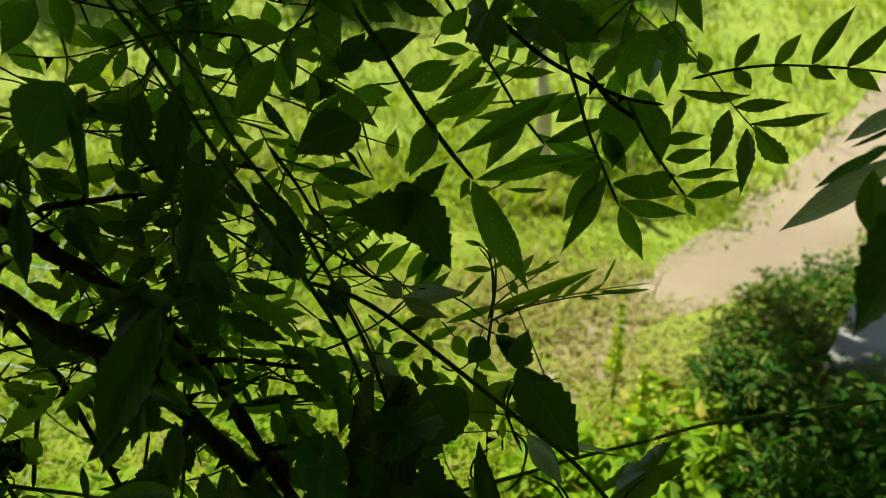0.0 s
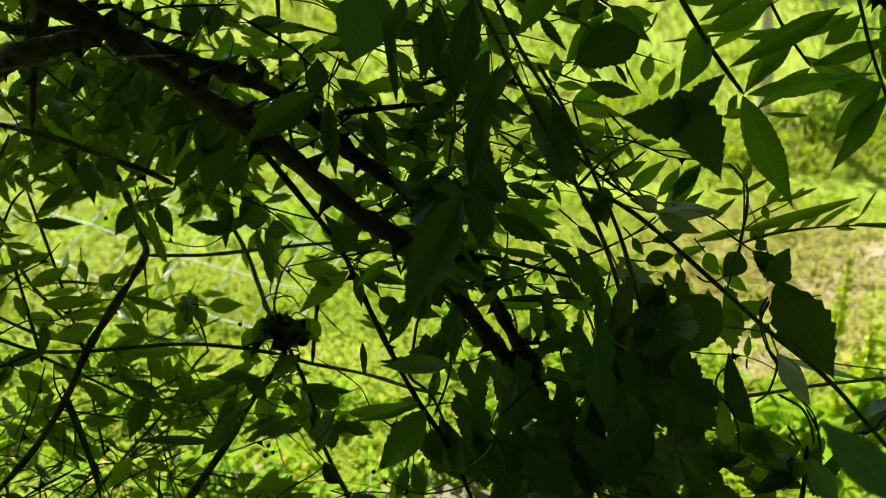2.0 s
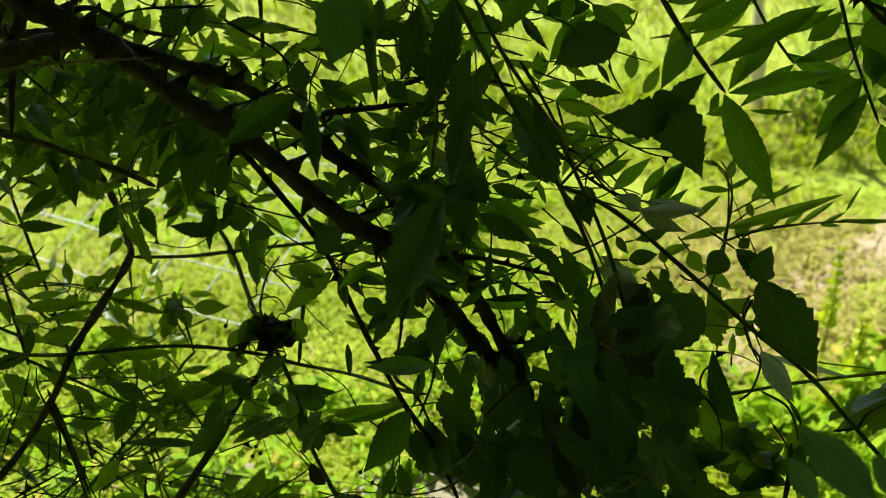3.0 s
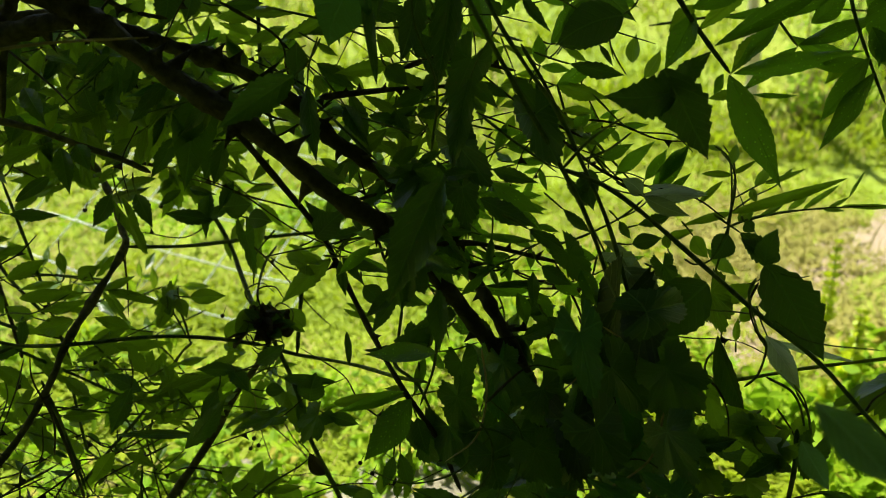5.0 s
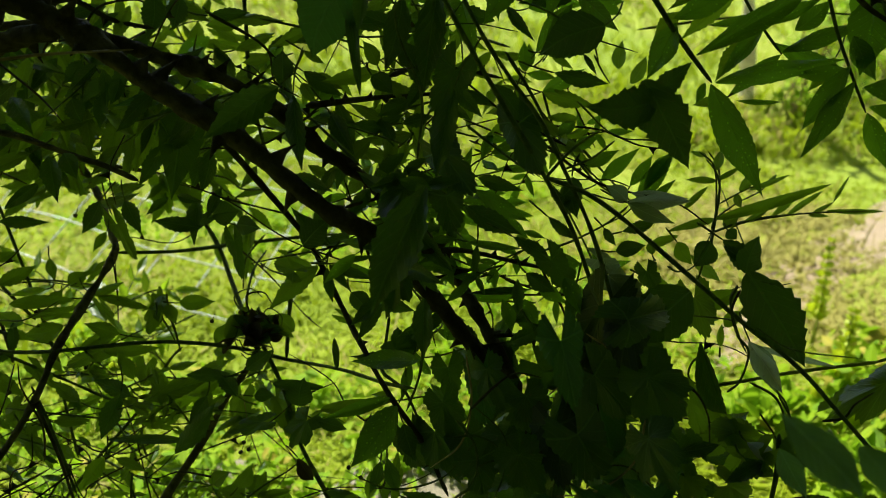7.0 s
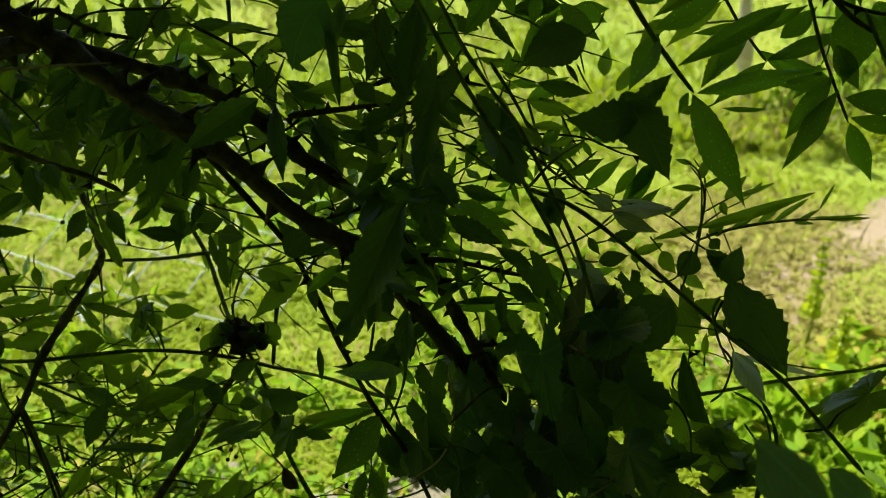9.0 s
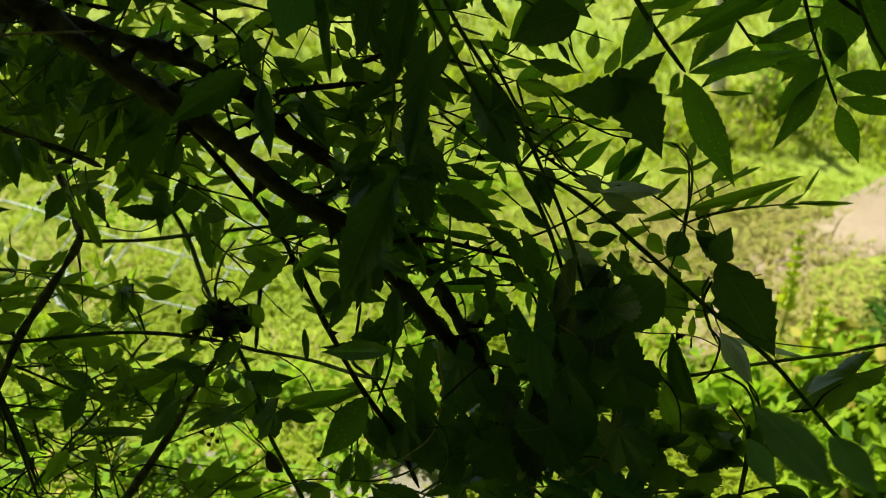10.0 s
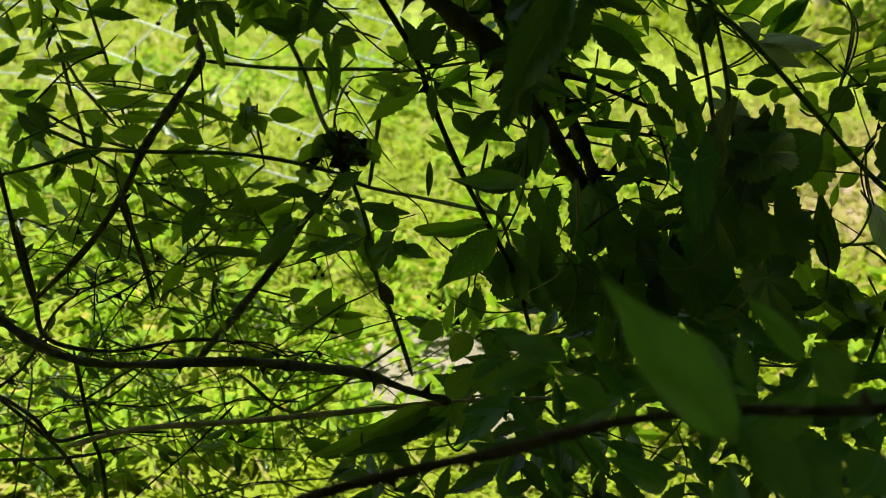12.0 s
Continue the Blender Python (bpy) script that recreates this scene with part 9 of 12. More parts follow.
leaf(bramble, "serrate", "vine", (-0.3737, 0.5801, 0.3433), (-0.3793, 0.5722, 0.3223), 0.0081, 6, "leaflet")
leaf(bramble, "serrate", "vine", (-0.2931, 0.5255, 0.3043), (-0.3046, 0.5179, 0.2921), 0.0068, -11, "leaflet")
leaf(bramble, "serrate", "vine", (-0.3709, 0.5489, 0.276), (-0.3877, 0.5470, 0.2665), 0.0064, -5, "leaflet")
leaf(bramble, "serrate", "vine", (-0.378, 0.5278, 0.335), (-0.3910, 0.5266, 0.3375), 0.0051, 9, "leaflet")
leaf(bramble, "serrate", "vine", (-0.3162, 0.5198, 0.3622), (-0.3362, 0.5221, 0.3621), 0.0068, 0, "leaflet")
leaf(bramble, "serrate", "vine", (-0.3416, 0.5316, 0.3334), (-0.3480, 0.5283, 0.3162), 0.0059, -8, "leaflet")
leaf(bramble, "serrate", "vine", (-0.3549, 0.5657, 0.3005), (-0.3354, 0.5671, 0.3079), 0.0071, 12, "leaflet")
leaf(bramble, "serrate", "vine", (-0.3657, 0.5716, 0.3226), (-0.3855, 0.5746, 0.3232), 0.0067, -3, "leaflet")
leaf(bramble, "serrate", "vine", (-0.3106, 0.5087, 0.3703), (-0.3275, 0.5132, 0.3668), 0.0050, -23, "leaflet")
leaf(bramble, "serrate", "vine", (-0.3627, 0.5024, 0.3521), (-0.3749, 0.4992, 0.3330), 0.0070, -15, "leaflet")
leaf(bramble, "serrate", "vine", (-0.3487, 0.571, 0.4478), (-0.3169, 0.5843, 0.4574), 0.0153, 1, "leaflet")
leaf(bramble, "serrate", "vine", (-0.3707, 0.5747, 0.4894), (-0.3524, 0.5838, 0.4838), 0.0096, -8, "leaflet")
leaf(bramble, "serrate", "vine", (-0.3965, 0.6025, 0.4863), (-0.3773, 0.6101, 0.4924), 0.0093, 7, "leaflet")
leaf(bramble, "serrate", "vine", (-0.3495, 0.5391, 0.5042), (-0.3334, 0.54, 0.4789), 0.0130, -8, "leaflet")
leaf(bramble, "serrate", "vine", (-0.3807, 0.6226, 0.4676), (-0.3919, 0.6052, 0.4387), 0.0145, -18, "leaflet")
leaf(bramble, "serrate", "vine", (-0.3823, 0.5841, 0.4598), (-0.3891, 0.5754, 0.4323), 0.0117, -21, "leaflet")
leaf(bramble, "serrate", "vine", (-0.3906, 0.6086, 0.5256), (-0.4171, 0.6068, 0.5037), 0.0123, -17, "leaflet")
leaf(bramble, "serrate", "vine", (-0.3613, 0.5585, 0.4836), (-0.3333, 0.5515, 0.4855), 0.0098, 22, "leaflet")
leaf(bramble, "serrate", "vine", (-0.3354, 0.5519, 0.5341), (-0.3146, 0.5551, 0.5401), 0.0089, 12, "leaflet")
leaf(bramble, "serrate", "vine", (-0.3728, 0.5653, 0.4873), (-0.3436, 0.5523, 0.4686), 0.0143, -12, "leaflet")
leaf(vine, "serrate", "vine", (-0.0298, 0.4081, 0.3792), (-0.0862, 0.391, 0.353), 0.0164, 24)
leaf(vine, "serrate", "vine", (-0.023, 0.4093, 0.3817), (-0.0521, 0.3935, 0.367), 0.0144, 20)
leaf(vine, "serrate", "vine", (0.0636, 0.508, 0.5427), (0.0945, 0.5078, 0.523), 0.0151, 10, "leaflet")
leaf(vine, "serrate", "vine", (0.0607, 0.5175, 0.5158), (0.0693, 0.5054, 0.4898), 0.0131, 21, "leaflet")
leaf(vine, "serrate", "vine", (0.0641, 0.4806, 0.5745), (0.0659, 0.4724, 0.5527), 0.0102, -14, "leaflet")
leaf(vine, "serrate", "vine", (0.0646, 0.5252, 0.5323), (0.084, 0.5206, 0.5435), 0.0096, -15, "leaflet")
leaf(vine, "serrate", "vine", (0.0604, 0.4956, 0.5377), (0.0851, 0.5072, 0.5419), 0.0107, -11, "leaflet")
leaf(bramble, "serrate", "young", (-0.2427, 0.8382, 0.5513), (-0.2801, 0.8352, 0.5549), 0.0151, 24, "leaflet")
leaf(bramble, "lobed", "young", (-0.2493, 0.8465, 0.6169), (-0.2635, 0.8503, 0.5914), 0.0104, 9, "leaflet")
leaf(bramble, "serrate", "young", (-0.1448, 0.8229, 0.6353), (-0.1239, 0.8121, 0.6274), 0.0085, -3, "leaflet")
leaf(bramble, "serrate", "young", (-0.1065, 0.7996, 0.5331), (-0.1176, 0.7804, 0.4999), 0.0152, -12, "leaflet")
leaf(bramble, "lobed", "young", (-0.3311, 0.8182, 0.593), (-0.3315, 0.8066, 0.5702), 0.0096, -16, "leaflet")
leaf(bramble, "serrate", "young", (-0.2233, 0.8398, 0.5825), (-0.1968, 0.8399, 0.57), 0.0116, 1, "leaflet")
leaf(bramble, "serrate", "young", (-0.2627, 0.7671, 0.5835), (-0.2439, 0.7639, 0.5727), 0.0086, -12, "leaflet")
leaf(bramble, "lobed", "young", (-0.327, 0.8197, 0.6295), (-0.3036, 0.8277, 0.6337), 0.0102, -11, "leaflet")
leaf(bramble, "serrate", "young", (-0.2821, 0.8133, 0.609), (-0.2546, 0.8138, 0.5841), 0.0151, 22, "leaflet")
leaf(bramble, "serrate", "young", (-0.0871, 0.829, 0.5333), (-0.1046, 0.8272, 0.4941), 0.0160, -13, "leaflet")
leaf(bramble, "lobed", "young", (-0.1559, 0.8566, 0.5908), (-0.1323, 0.8607, 0.5744), 0.0113, -1, "leaflet")
leaf(bramble, "serrate", "young", (-0.3612, 0.8384, 0.528), (-0.3223, 0.8467, 0.5252), 0.0164, 10, "leaflet")
leaf(bramble, "serrate", "young", (-0.0463, 0.7618, 0.6084), (-0.0769, 0.7652, 0.6232), 0.0133, -23, "leaflet")
leaf(bramble, "lobed", "young", (-0.2646, 0.8223, 0.5523), (-0.2303, 0.811, 0.537), 0.0144, -4, "leaflet")
leaf(bramble, "serrate", "young", (-0.2244, 0.7981, 0.5795), (-0.2147, 0.7778, 0.556), 0.0110, -1, "leaflet")
leaf(bramble, "serrate", "young", (-0.2787, 0.7899, 0.6245), (-0.3088, 0.802, 0.6302), 0.0106, 22, "leaflet")
leaf(bramble, "lobed", "young", (-0.0495, 0.8265, 0.5239), (-0.0199, 0.8277, 0.5143), 0.0120, 9, "leaflet")
leaf(bramble, "serrate", "young", (-0.0626, 0.821, 0.606), (-0.092, 0.8182, 0.5886), 0.0132, 24, "leaflet")
leaf(bramble, "serrate", "young", (-0.2668, 0.6813, 0.32), (-0.2852, 0.6849, 0.3165), 0.0058, -1, "leaflet")
leaf(bramble, "lobed", "young", (-0.1725, 0.751, 0.3297), (-0.1976, 0.7465, 0.3153), 0.0113, 21, "leaflet")
leaf(bramble, "serrate", "young", (-0.3634, 0.7481, 0.3713), (-0.3723, 0.7409, 0.345), 0.0109, 4, "leaflet")
leaf(bramble, "serrate", "young", (-0.3169, 0.6754, 0.2719), (-0.3237, 0.6710, 0.2674), 0.0036, 8, "leaflet")
leaf(bramble, "lobed", "young", (-0.4071, 0.6891, 0.3262), (-0.3908, 0.6868, 0.3206), 0.0067, 22, "leaflet")
leaf(bramble, "serrate", "young", (-0.1575, 0.6963, 0.3768), (-0.1441, 0.6812, 0.3641), 0.0085, -8, "leaflet")
leaf(bramble, "serrate", "young", (-0.2725, 0.7191, 0.2416), (-0.2878, 0.7208, 0.2309), 0.0054, 2, "leaflet")
leaf(bramble, "lobed", "young", (-0.196, 0.6948, 0.3345), (-0.1803, 0.6925, 0.3397), 0.0052, -19, "leaflet")
leaf(bramble, "serrate", "young", (-0.1972, 0.7284, 0.371), (-0.1717, 0.7189, 0.3622), 0.0105, -18, "leaflet")
leaf(bramble, "serrate", "young", (-0.3705, 0.7118, 0.2875), (-0.3528, 0.7100, 0.2998), 0.0063, 12, "leaflet")
leaf(bramble, "lobed", "young", (-0.4146, 0.72, 0.2382), (-0.3998, 0.7163, 0.2421), 0.0043, -16, "leaflet")
leaf(bramble, "serrate", "young", (-0.306, 0.6855, 0.3688), (-0.3123, 0.6859, 0.3406), 0.0096, 11, "leaflet")
leaf(bramble, "serrate", "young", (-0.2727, 0.7562, 0.3906), (-0.244, 0.7631, 0.395), 0.0120, -11, "leaflet")
leaf(bramble, "lobed", "young", (-0.4107, 0.7288, 0.3308), (-0.4044, 0.7203, 0.311), 0.0087, -6, "leaflet")
leaf(bramble, "serrate", "young", (-0.2948, 0.7108, 0.4206), (-0.2738, 0.708, 0.4029), 0.0108, -20, "leaflet")
stem(thorny, "twig", 0.0008, 0.0006, TWIG, (0.2055, 0.5438, 0.5939), (0.2101, 0.5505, 0.6138), (0.2085, 0.5564, 0.6308), (0.2025, 0.5707, 0.6408), seed=1240)
leaf(thorny, "lance", "silver", (0.1473, 0.5493, 0.617), (0.1893, 0.5467, 0.6154), 0.0087, 0, "leaflet")
leaf(thorny, "lance", "prickly", (0.159, 0.564, 0.6151), (0.1808, 0.5717, 0.6444), 0.0112, -13, "leaflet")
leaf(thorny, "lance", "prickly", (0.1635, 0.5608, 0.6066), (0.1807, 0.5591, 0.6266), 0.0067, 13, "leaflet")
leaf(vine, "lobed", "pale", (0.1242, 0.4986, 0.5742), (0.1482, 0.4902, 0.5532), 0.0167, 0)
leaf(vine, "ovate", "vine", (0.1697, 0.4658, 0.5774), (0.1309, 0.4557, 0.5427), 0.0360, 0)
leaf(briar, "serrate", "cool", (0.1977, 0.392, 0.4647), (0.1805, 0.4035, 0.4597), 0.0095, 4, "leaflet")
leaf(briar, "serrate", "cool", (0.2364, 0.3871, 0.4569), (0.2212, 0.3895, 0.4358), 0.0110, 8, "leaflet")
leaf(briar, "serrate", "cool", (0.2101, 0.3303, 0.494), (0.215, 0.3133, 0.4756), 0.0121, -2, "leaflet")
leaf(briar, "serrate", "cool", (0.1738, 0.3905, 0.4402), (0.1638, 0.3878, 0.4192), 0.0097, -17, "leaflet")
leaf(briar, "serrate", "cool", (0.1757, 0.4184, 0.4151), (0.1509, 0.4102, 0.419), 0.0094, 24, "leaflet")
leaf(briar, "serrate", "cool", (0.1852, 0.3969, 0.4361), (0.2218, 0.406, 0.4349), 0.0139, 7, "leaflet")
leaf(briar, "serrate", "cool", (0.1364, 0.314, 0.4901), (0.1101, 0.3096, 0.5048), 0.0107, 10, "leaflet")
leaf(briar, "serrate", "cool", (0.2128, 0.4271, 0.4203), (0.2508, 0.4345, 0.4108), 0.0140, 14, "leaflet")
leaf(briar, "serrate", "cool", (0.239, 0.3682, 0.4829), (0.2301, 0.3667, 0.4642), 0.0088, -3, "leaflet")
leaf(briar, "serrate", "cool", (0.1957, 0.3297, 0.4998), (0.2155, 0.3362, 0.5096), 0.0094, 21, "leaflet")
leaf(briar, "serrate", "cool", (0.2059, 0.3798, 0.4515), (0.185, 0.3749, 0.4371), 0.0112, -21, "leaflet")
leaf(briar, "serrate", "cool", (0.212, 0.3186, 0.5035), (0.2266, 0.3117, 0.5105), 0.0087, 22, "leaflet")
leaf(briar, "serrate", "cool", (0.1311, 0.3219, 0.4852), (0.1096, 0.3208, 0.4669), 0.0121, 21, "leaflet")
leaf(briar, "serrate", "cool", (0.2458, 0.4165, 0.4564), (0.2227, 0.399, 0.4332), 0.0155, -19, "leaflet")
leaf(briar, "serrate", "cool", (0.1987, 0.3447, 0.4917), (0.1729, 0.3526, 0.497), 0.0126, -3, "leaflet")
leaf(briar, "serrate", "cool", (0.1967, 0.368, 0.4598), (0.2099, 0.3574, 0.4369), 0.0125, -13, "leaflet")
leaf(briar, "serrate", "cool", (0.2402, 0.3512, 0.4967), (0.2309, 0.351, 0.4782), 0.0088, 14, "leaflet")
leaf(briar, "serrate", "cool", (0.2899, 0.4315, 0.4396), (0.3156, 0.4237, 0.408), 0.0164, -3, "leaflet")
leaf(briar, "serrate", "cool", (0.1963, 0.3132, 0.5034), (0.2145, 0.3123, 0.5034), 0.0080, -5, "leaflet")
leaf(briar, "serrate", "cool", (0.174, 0.3843, 0.4479), (0.1928, 0.3805, 0.4425), 0.0088, -8, "leaflet")
leaf(briar, "serrate", "cool", (0.1419, 0.3295, 0.5013), (0.13, 0.3236, 0.4874), 0.0083, 23, "leaflet")
leaf(briar, "serrate", "cool", (0.2662, 0.3762, 0.4661), (0.2671, 0.371, 0.4338), 0.0130, -18, "leaflet")
leaf(briar, "serrate", "cool", (0.273, 0.384, 0.4467), (0.3035, 0.3929, 0.4608), 0.0142, 15, "leaflet")
leaf(briar, "serrate", "cool", (0.2288, 0.3335, 0.4942), (0.2146, 0.3233, 0.4775), 0.0103, 19, "leaflet")
leaf(briar, "serrate", "cool", (0.2434, 0.3863, 0.4473), (0.2505, 0.3871, 0.4213), 0.0089, -21, "leaflet")
leaf(briar, "serrate", "cool", (0.1765, 0.3501, 0.4744), (0.1467, 0.3543, 0.4741), 0.0134, -5, "leaflet")
leaf(briar, "serrate", "vine", (0.2636, 0.4601, 0.4367), (0.2899, 0.4558, 0.4306), 0.0120, 2, "leaflet")
leaf(briar, "serrate", "vine", (0.2281, 0.3754, 0.4499), (0.2415, 0.3752, 0.4274), 0.0088, 6, "leaflet")
leaf(briar, "serrate", "vine", (0.2016, 0.4428, 0.4155), (0.228, 0.4483, 0.4067), 0.0098, -12, "leaflet")
leaf(briar, "serrate", "vine", (0.2085, 0.3833, 0.4755), (0.1852, 0.3865, 0.4621), 0.0122, -5, "leaflet")
leaf(briar, "serrate", "vine", (0.305, 0.4696, 0.3928), (0.3308, 0.4626, 0.3982), 0.0132, 15, "leaflet")
leaf(briar, "serrate", "vine", (0.2139, 0.4455, 0.4384), (0.1914, 0.4462, 0.433), 0.0102, -13, "leaflet")
leaf(briar, "serrate", "vine", (0.2665, 0.4121, 0.4327), (0.2431, 0.4247, 0.4366), 0.0130, 0, "leaflet")
leaf(briar, "serrate", "vine", (0.2452, 0.4299, 0.4108), (0.2143, 0.4329, 0.404), 0.0143, 24, "leaflet")
leaf(briar, "serrate", "vine", (0.2315, 0.3933, 0.4792), (0.2486, 0.3848, 0.4705), 0.0099, 2, "leaflet")
leaf(briar, "serrate", "vine", (0.1882, 0.4212, 0.4526), (0.177, 0.4141, 0.4307), 0.0110, -10, "leaflet")
leaf(briar, "serrate", "vine", (0.2214, 0.4479, 0.4307), (0.1952, 0.4514, 0.4349), 0.0117, 23, "leaflet")
leaf(briar, "serrate", "vine", (0.2384, 0.4215, 0.4534), (0.2745, 0.4242, 0.4507), 0.0144, -11, "leaflet")
leaf(briar, "serrate", "vine", (0.3239, 0.4594, 0.4062), (0.305, 0.454, 0.3787), 0.0147, 5, "leaflet")
leaf(briar, "serrate", "vine", (0.2532, 0.4094, 0.4605), (0.2676, 0.4015, 0.4505), 0.0090, 8, "leaflet")
leaf(briar, "serrate", "vine", (0.2026, 0.4355, 0.3955), (0.2314, 0.4234, 0.3759), 0.0166, 14, "leaflet")
leaf(briar, "serrate", "vine", (0.2062, 0.3962, 0.4297), (0.2299, 0.3887, 0.4205), 0.0120, 16, "leaflet")
leaf(briar, "serrate", "vine", (0.2337, 0.422, 0.4476), (0.2006, 0.4193, 0.4509), 0.0134, -16, "leaflet")
leaf(briar, "serrate", "vine", (0.1746, 0.3754, 0.4394), (0.1986, 0.3742, 0.4497), 0.0117, -18, "leaflet")
leaf(briar, "smooth", "near", (0.19, 0.2654, 0.5586), (0.1484, 0.2692, 0.5398), 0.0087, 24)
leaf(briar, "smooth", "near", (0.1591, 0.4525, 0.4845), (0.178, 0.4428, 0.4674), 0.0098, -12)
stem(vine, "tendril", 0.0009, 0.0007, TWIG, (0.2135, 0.4326, 0.4398), (0.2308, 0.4346, 0.4464), (0.2517, 0.4359, 0.4517), (0.2611, 0.434, 0.4476), seed=1312)
stem(vine, "tendril", 0.0009, 0.0007, TWIG, (0.224, 0.481, 0.5082), (0.2416, 0.4769, 0.4995), (0.2487, 0.47, 0.4828), (0.2485, 0.4631, 0.4655), seed=1313)
leaf(vine, "ovate", "bramble", (0.2337, 0.4631, 0.4641), (0.1987, 0.478, 0.4735), 0.0172, 17)
leaf(vine, "ovate", "bramble", (0.2267, 0.4732, 0.4616), (0.2071, 0.4609, 0.4456), 0.0162, -9)
leaf(vine, "ovate", "bramble", (0.2148, 0.476, 0.4675), (0.1932, 0.4717, 0.455), 0.0162, -18)
stem(vine, "tendril", 0.0009, 0.0004, TWIG, (0.0268, 0.4288, 0.4894), (0.04, 0.4292, 0.491), (0.0523, 0.4275, 0.4863), (0.0587, 0.4245, 0.4774), seed=1317)
stem(vine, "tendril", 0.0008, 0.0004, PALE_TWIG, (0.0917, 0.4609, 0.5542), (0.1, 0.4549, 0.5365), (0.0935, 0.4493, 0.5192), (0.0819, 0.4459, 0.5083), seed=1318)
stem(vine, "tendril", 0.0005, 0.0004, BARK, (0.0785, 0.4296, 0.5502), (0.1003, 0.4248, 0.5363), (0.1111, 0.4177, 0.5153), (0.1085, 0.411, 0.4949), seed=1319)
stem(vine, "tendril", 0.0007, 0.0004, TWIG, (0.0918, 0.4216, 0.4882), (0.0883, 0.4146, 0.467), (0.0829, 0.409, 0.4497), (0.0669, 0.4063, 0.4412), seed=1320)
stem(vine, "tendril", 0.0008, 0.0004, TWIG, (0.0319, 0.4321, 0.458), (0.053, 0.4357, 0.4695), (0.0829, 0.4349, 0.4681), (0.1013, 0.4304, 0.4551), seed=1321)
stem(vine, "tendril", 0.0008, 0.0004, PALE_TWIG, (0.1337, 0.4022, 0.5231), (0.128, 0.3943, 0.499), (0.107, 0.3892, 0.4827), (0.0851, 0.3883, 0.4792), seed=1322)
stem(vine, "tendril", 0.0009, 0.0004, BARK, (0.1397, 0.4137, 0.5442), (0.1607, 0.4114, 0.5379), (0.1701, 0.4068, 0.5243), (0.172, 0.4017, 0.5089), seed=1323)
stem(vine, "tendril", 0.0010, 0.0004, TWIG, (0.0278, 0.4287, 0.5017), (0.0395, 0.4242, 0.4886), (0.0416, 0.4189, 0.4728), (0.0355, 0.4148, 0.46), seed=1324)
stem(vine, "tendril", 0.0005, 0.0004, TWIG, (0.0368, 0.4377, 0.5082), (0.0582, 0.4313, 0.4897), (0.0583, 0.4237, 0.4667), (0.0501, 0.4176, 0.4478), seed=1325)
stem(vine, "tendril", 0.0006, 0.0004, PALE_TWIG, (0.1048, 0.4485, 0.553), (0.118, 0.4457, 0.545), (0.1195, 0.4419, 0.5337), (0.117, 0.4386, 0.5234), seed=1326)
stem(vine, "tendril", 0.0009, 0.0004, BARK, (0.0336, 0.3984, 0.5256), (0.0479, 0.403, 0.5398), (0.0588, 0.4051, 0.5466), (0.0734, 0.4043, 0.5449), seed=1327)
stem(vine, "tendril", 0.0007, 0.0004, TWIG, (0.0402, 0.4388, 0.4793), (0.0212, 0.4321, 0.4582), (-0.0086, 0.4298, 0.4501), (-0.0329, 0.4323, 0.4569), seed=1328)
stem(vine, "tendril", 0.0007, 0.0004, TWIG, (0.096, 0.4309, 0.4625), (0.1181, 0.426, 0.4485), (0.1254, 0.4191, 0.428), (0.122, 0.4128, 0.4086), seed=1329)
stem(vine, "tendril", 0.0008, 0.0004, PALE_TWIG, (0.0324, 0.4454, 0.5372), (0.0369, 0.4365, 0.5103), (0.0317, 0.4284, 0.4856), (0.0136, 0.4237, 0.4707), seed=1330)
stem(vine, "tendril", 0.0006, 0.0004, BARK, (0.1004, 0.397, 0.4886), (0.1185, 0.3986, 0.4941), (0.1306, 0.3976, 0.4916), (0.1404, 0.3947, 0.483), seed=1331)
stem(vine, "tendril", 0.0006, 0.0004, TWIG, (0.1173, 0.3973, 0.4833), (0.0976, 0.393, 0.4694), (0.0794, 0.392, 0.4658), (0.0623, 0.3944, 0.4726), seed=1332)
stem(bramble, "thread", 0.0007, 0.0004, TWIG, (-0.1329, 0.5856, 0.4812), (-0.1276, 0.5878, 0.4879), (-0.1208, 0.5818, 0.4857), (-0.1212, 0.5753, 0.4818), seed=1333)
stem(bramble, "thread", 0.0007, 0.0004, BARK, (-0.1386, 0.5894, 0.493), (-0.1336, 0.5882, 0.4891), (-0.1359, 0.5823, 0.4871), (-0.1395, 0.578, 0.4903), seed=1334)
stem(bramble, "thread", 0.0007, 0.0004, TWIG, (-0.1399, 0.5857, 0.4815), (-0.1241, 0.5863, 0.4834), (-0.1216, 0.5777, 0.473), (-0.1305, 0.5712, 0.4693), seed=1335)
stem(bramble, "thread", 0.0007, 0.0004, BARK, (-0.1339, 0.5866, 0.4844), (-0.1384, 0.5897, 0.4938), (-0.1291, 0.5862, 0.4993), (-0.122, 0.58, 0.4963), seed=1336)
stem(bramble, "thread", 0.0007, 0.0004, TWIG, (-0.1417, 0.5832, 0.4738), (-0.1479, 0.5847, 0.4785), (-0.1425, 0.5817, 0.4855), (-0.1358, 0.5767, 0.4862), seed=1337)
stem(bramble, "thread", 0.0007, 0.0004, BARK, (-0.1428, 0.5889, 0.4912), (-0.1353, 0.5896, 0.4935), (-0.1323, 0.5831, 0.4896), (-0.1354, 0.5773, 0.4879), seed=1338)
stem(bramble, "thread", 0.0007, 0.0004, TWIG, (-0.1265, 0.5824, 0.4715), (-0.115, 0.5818, 0.4697), (-0.1157, 0.5744, 0.4628), (-0.1231, 0.5691, 0.4628), seed=1339)
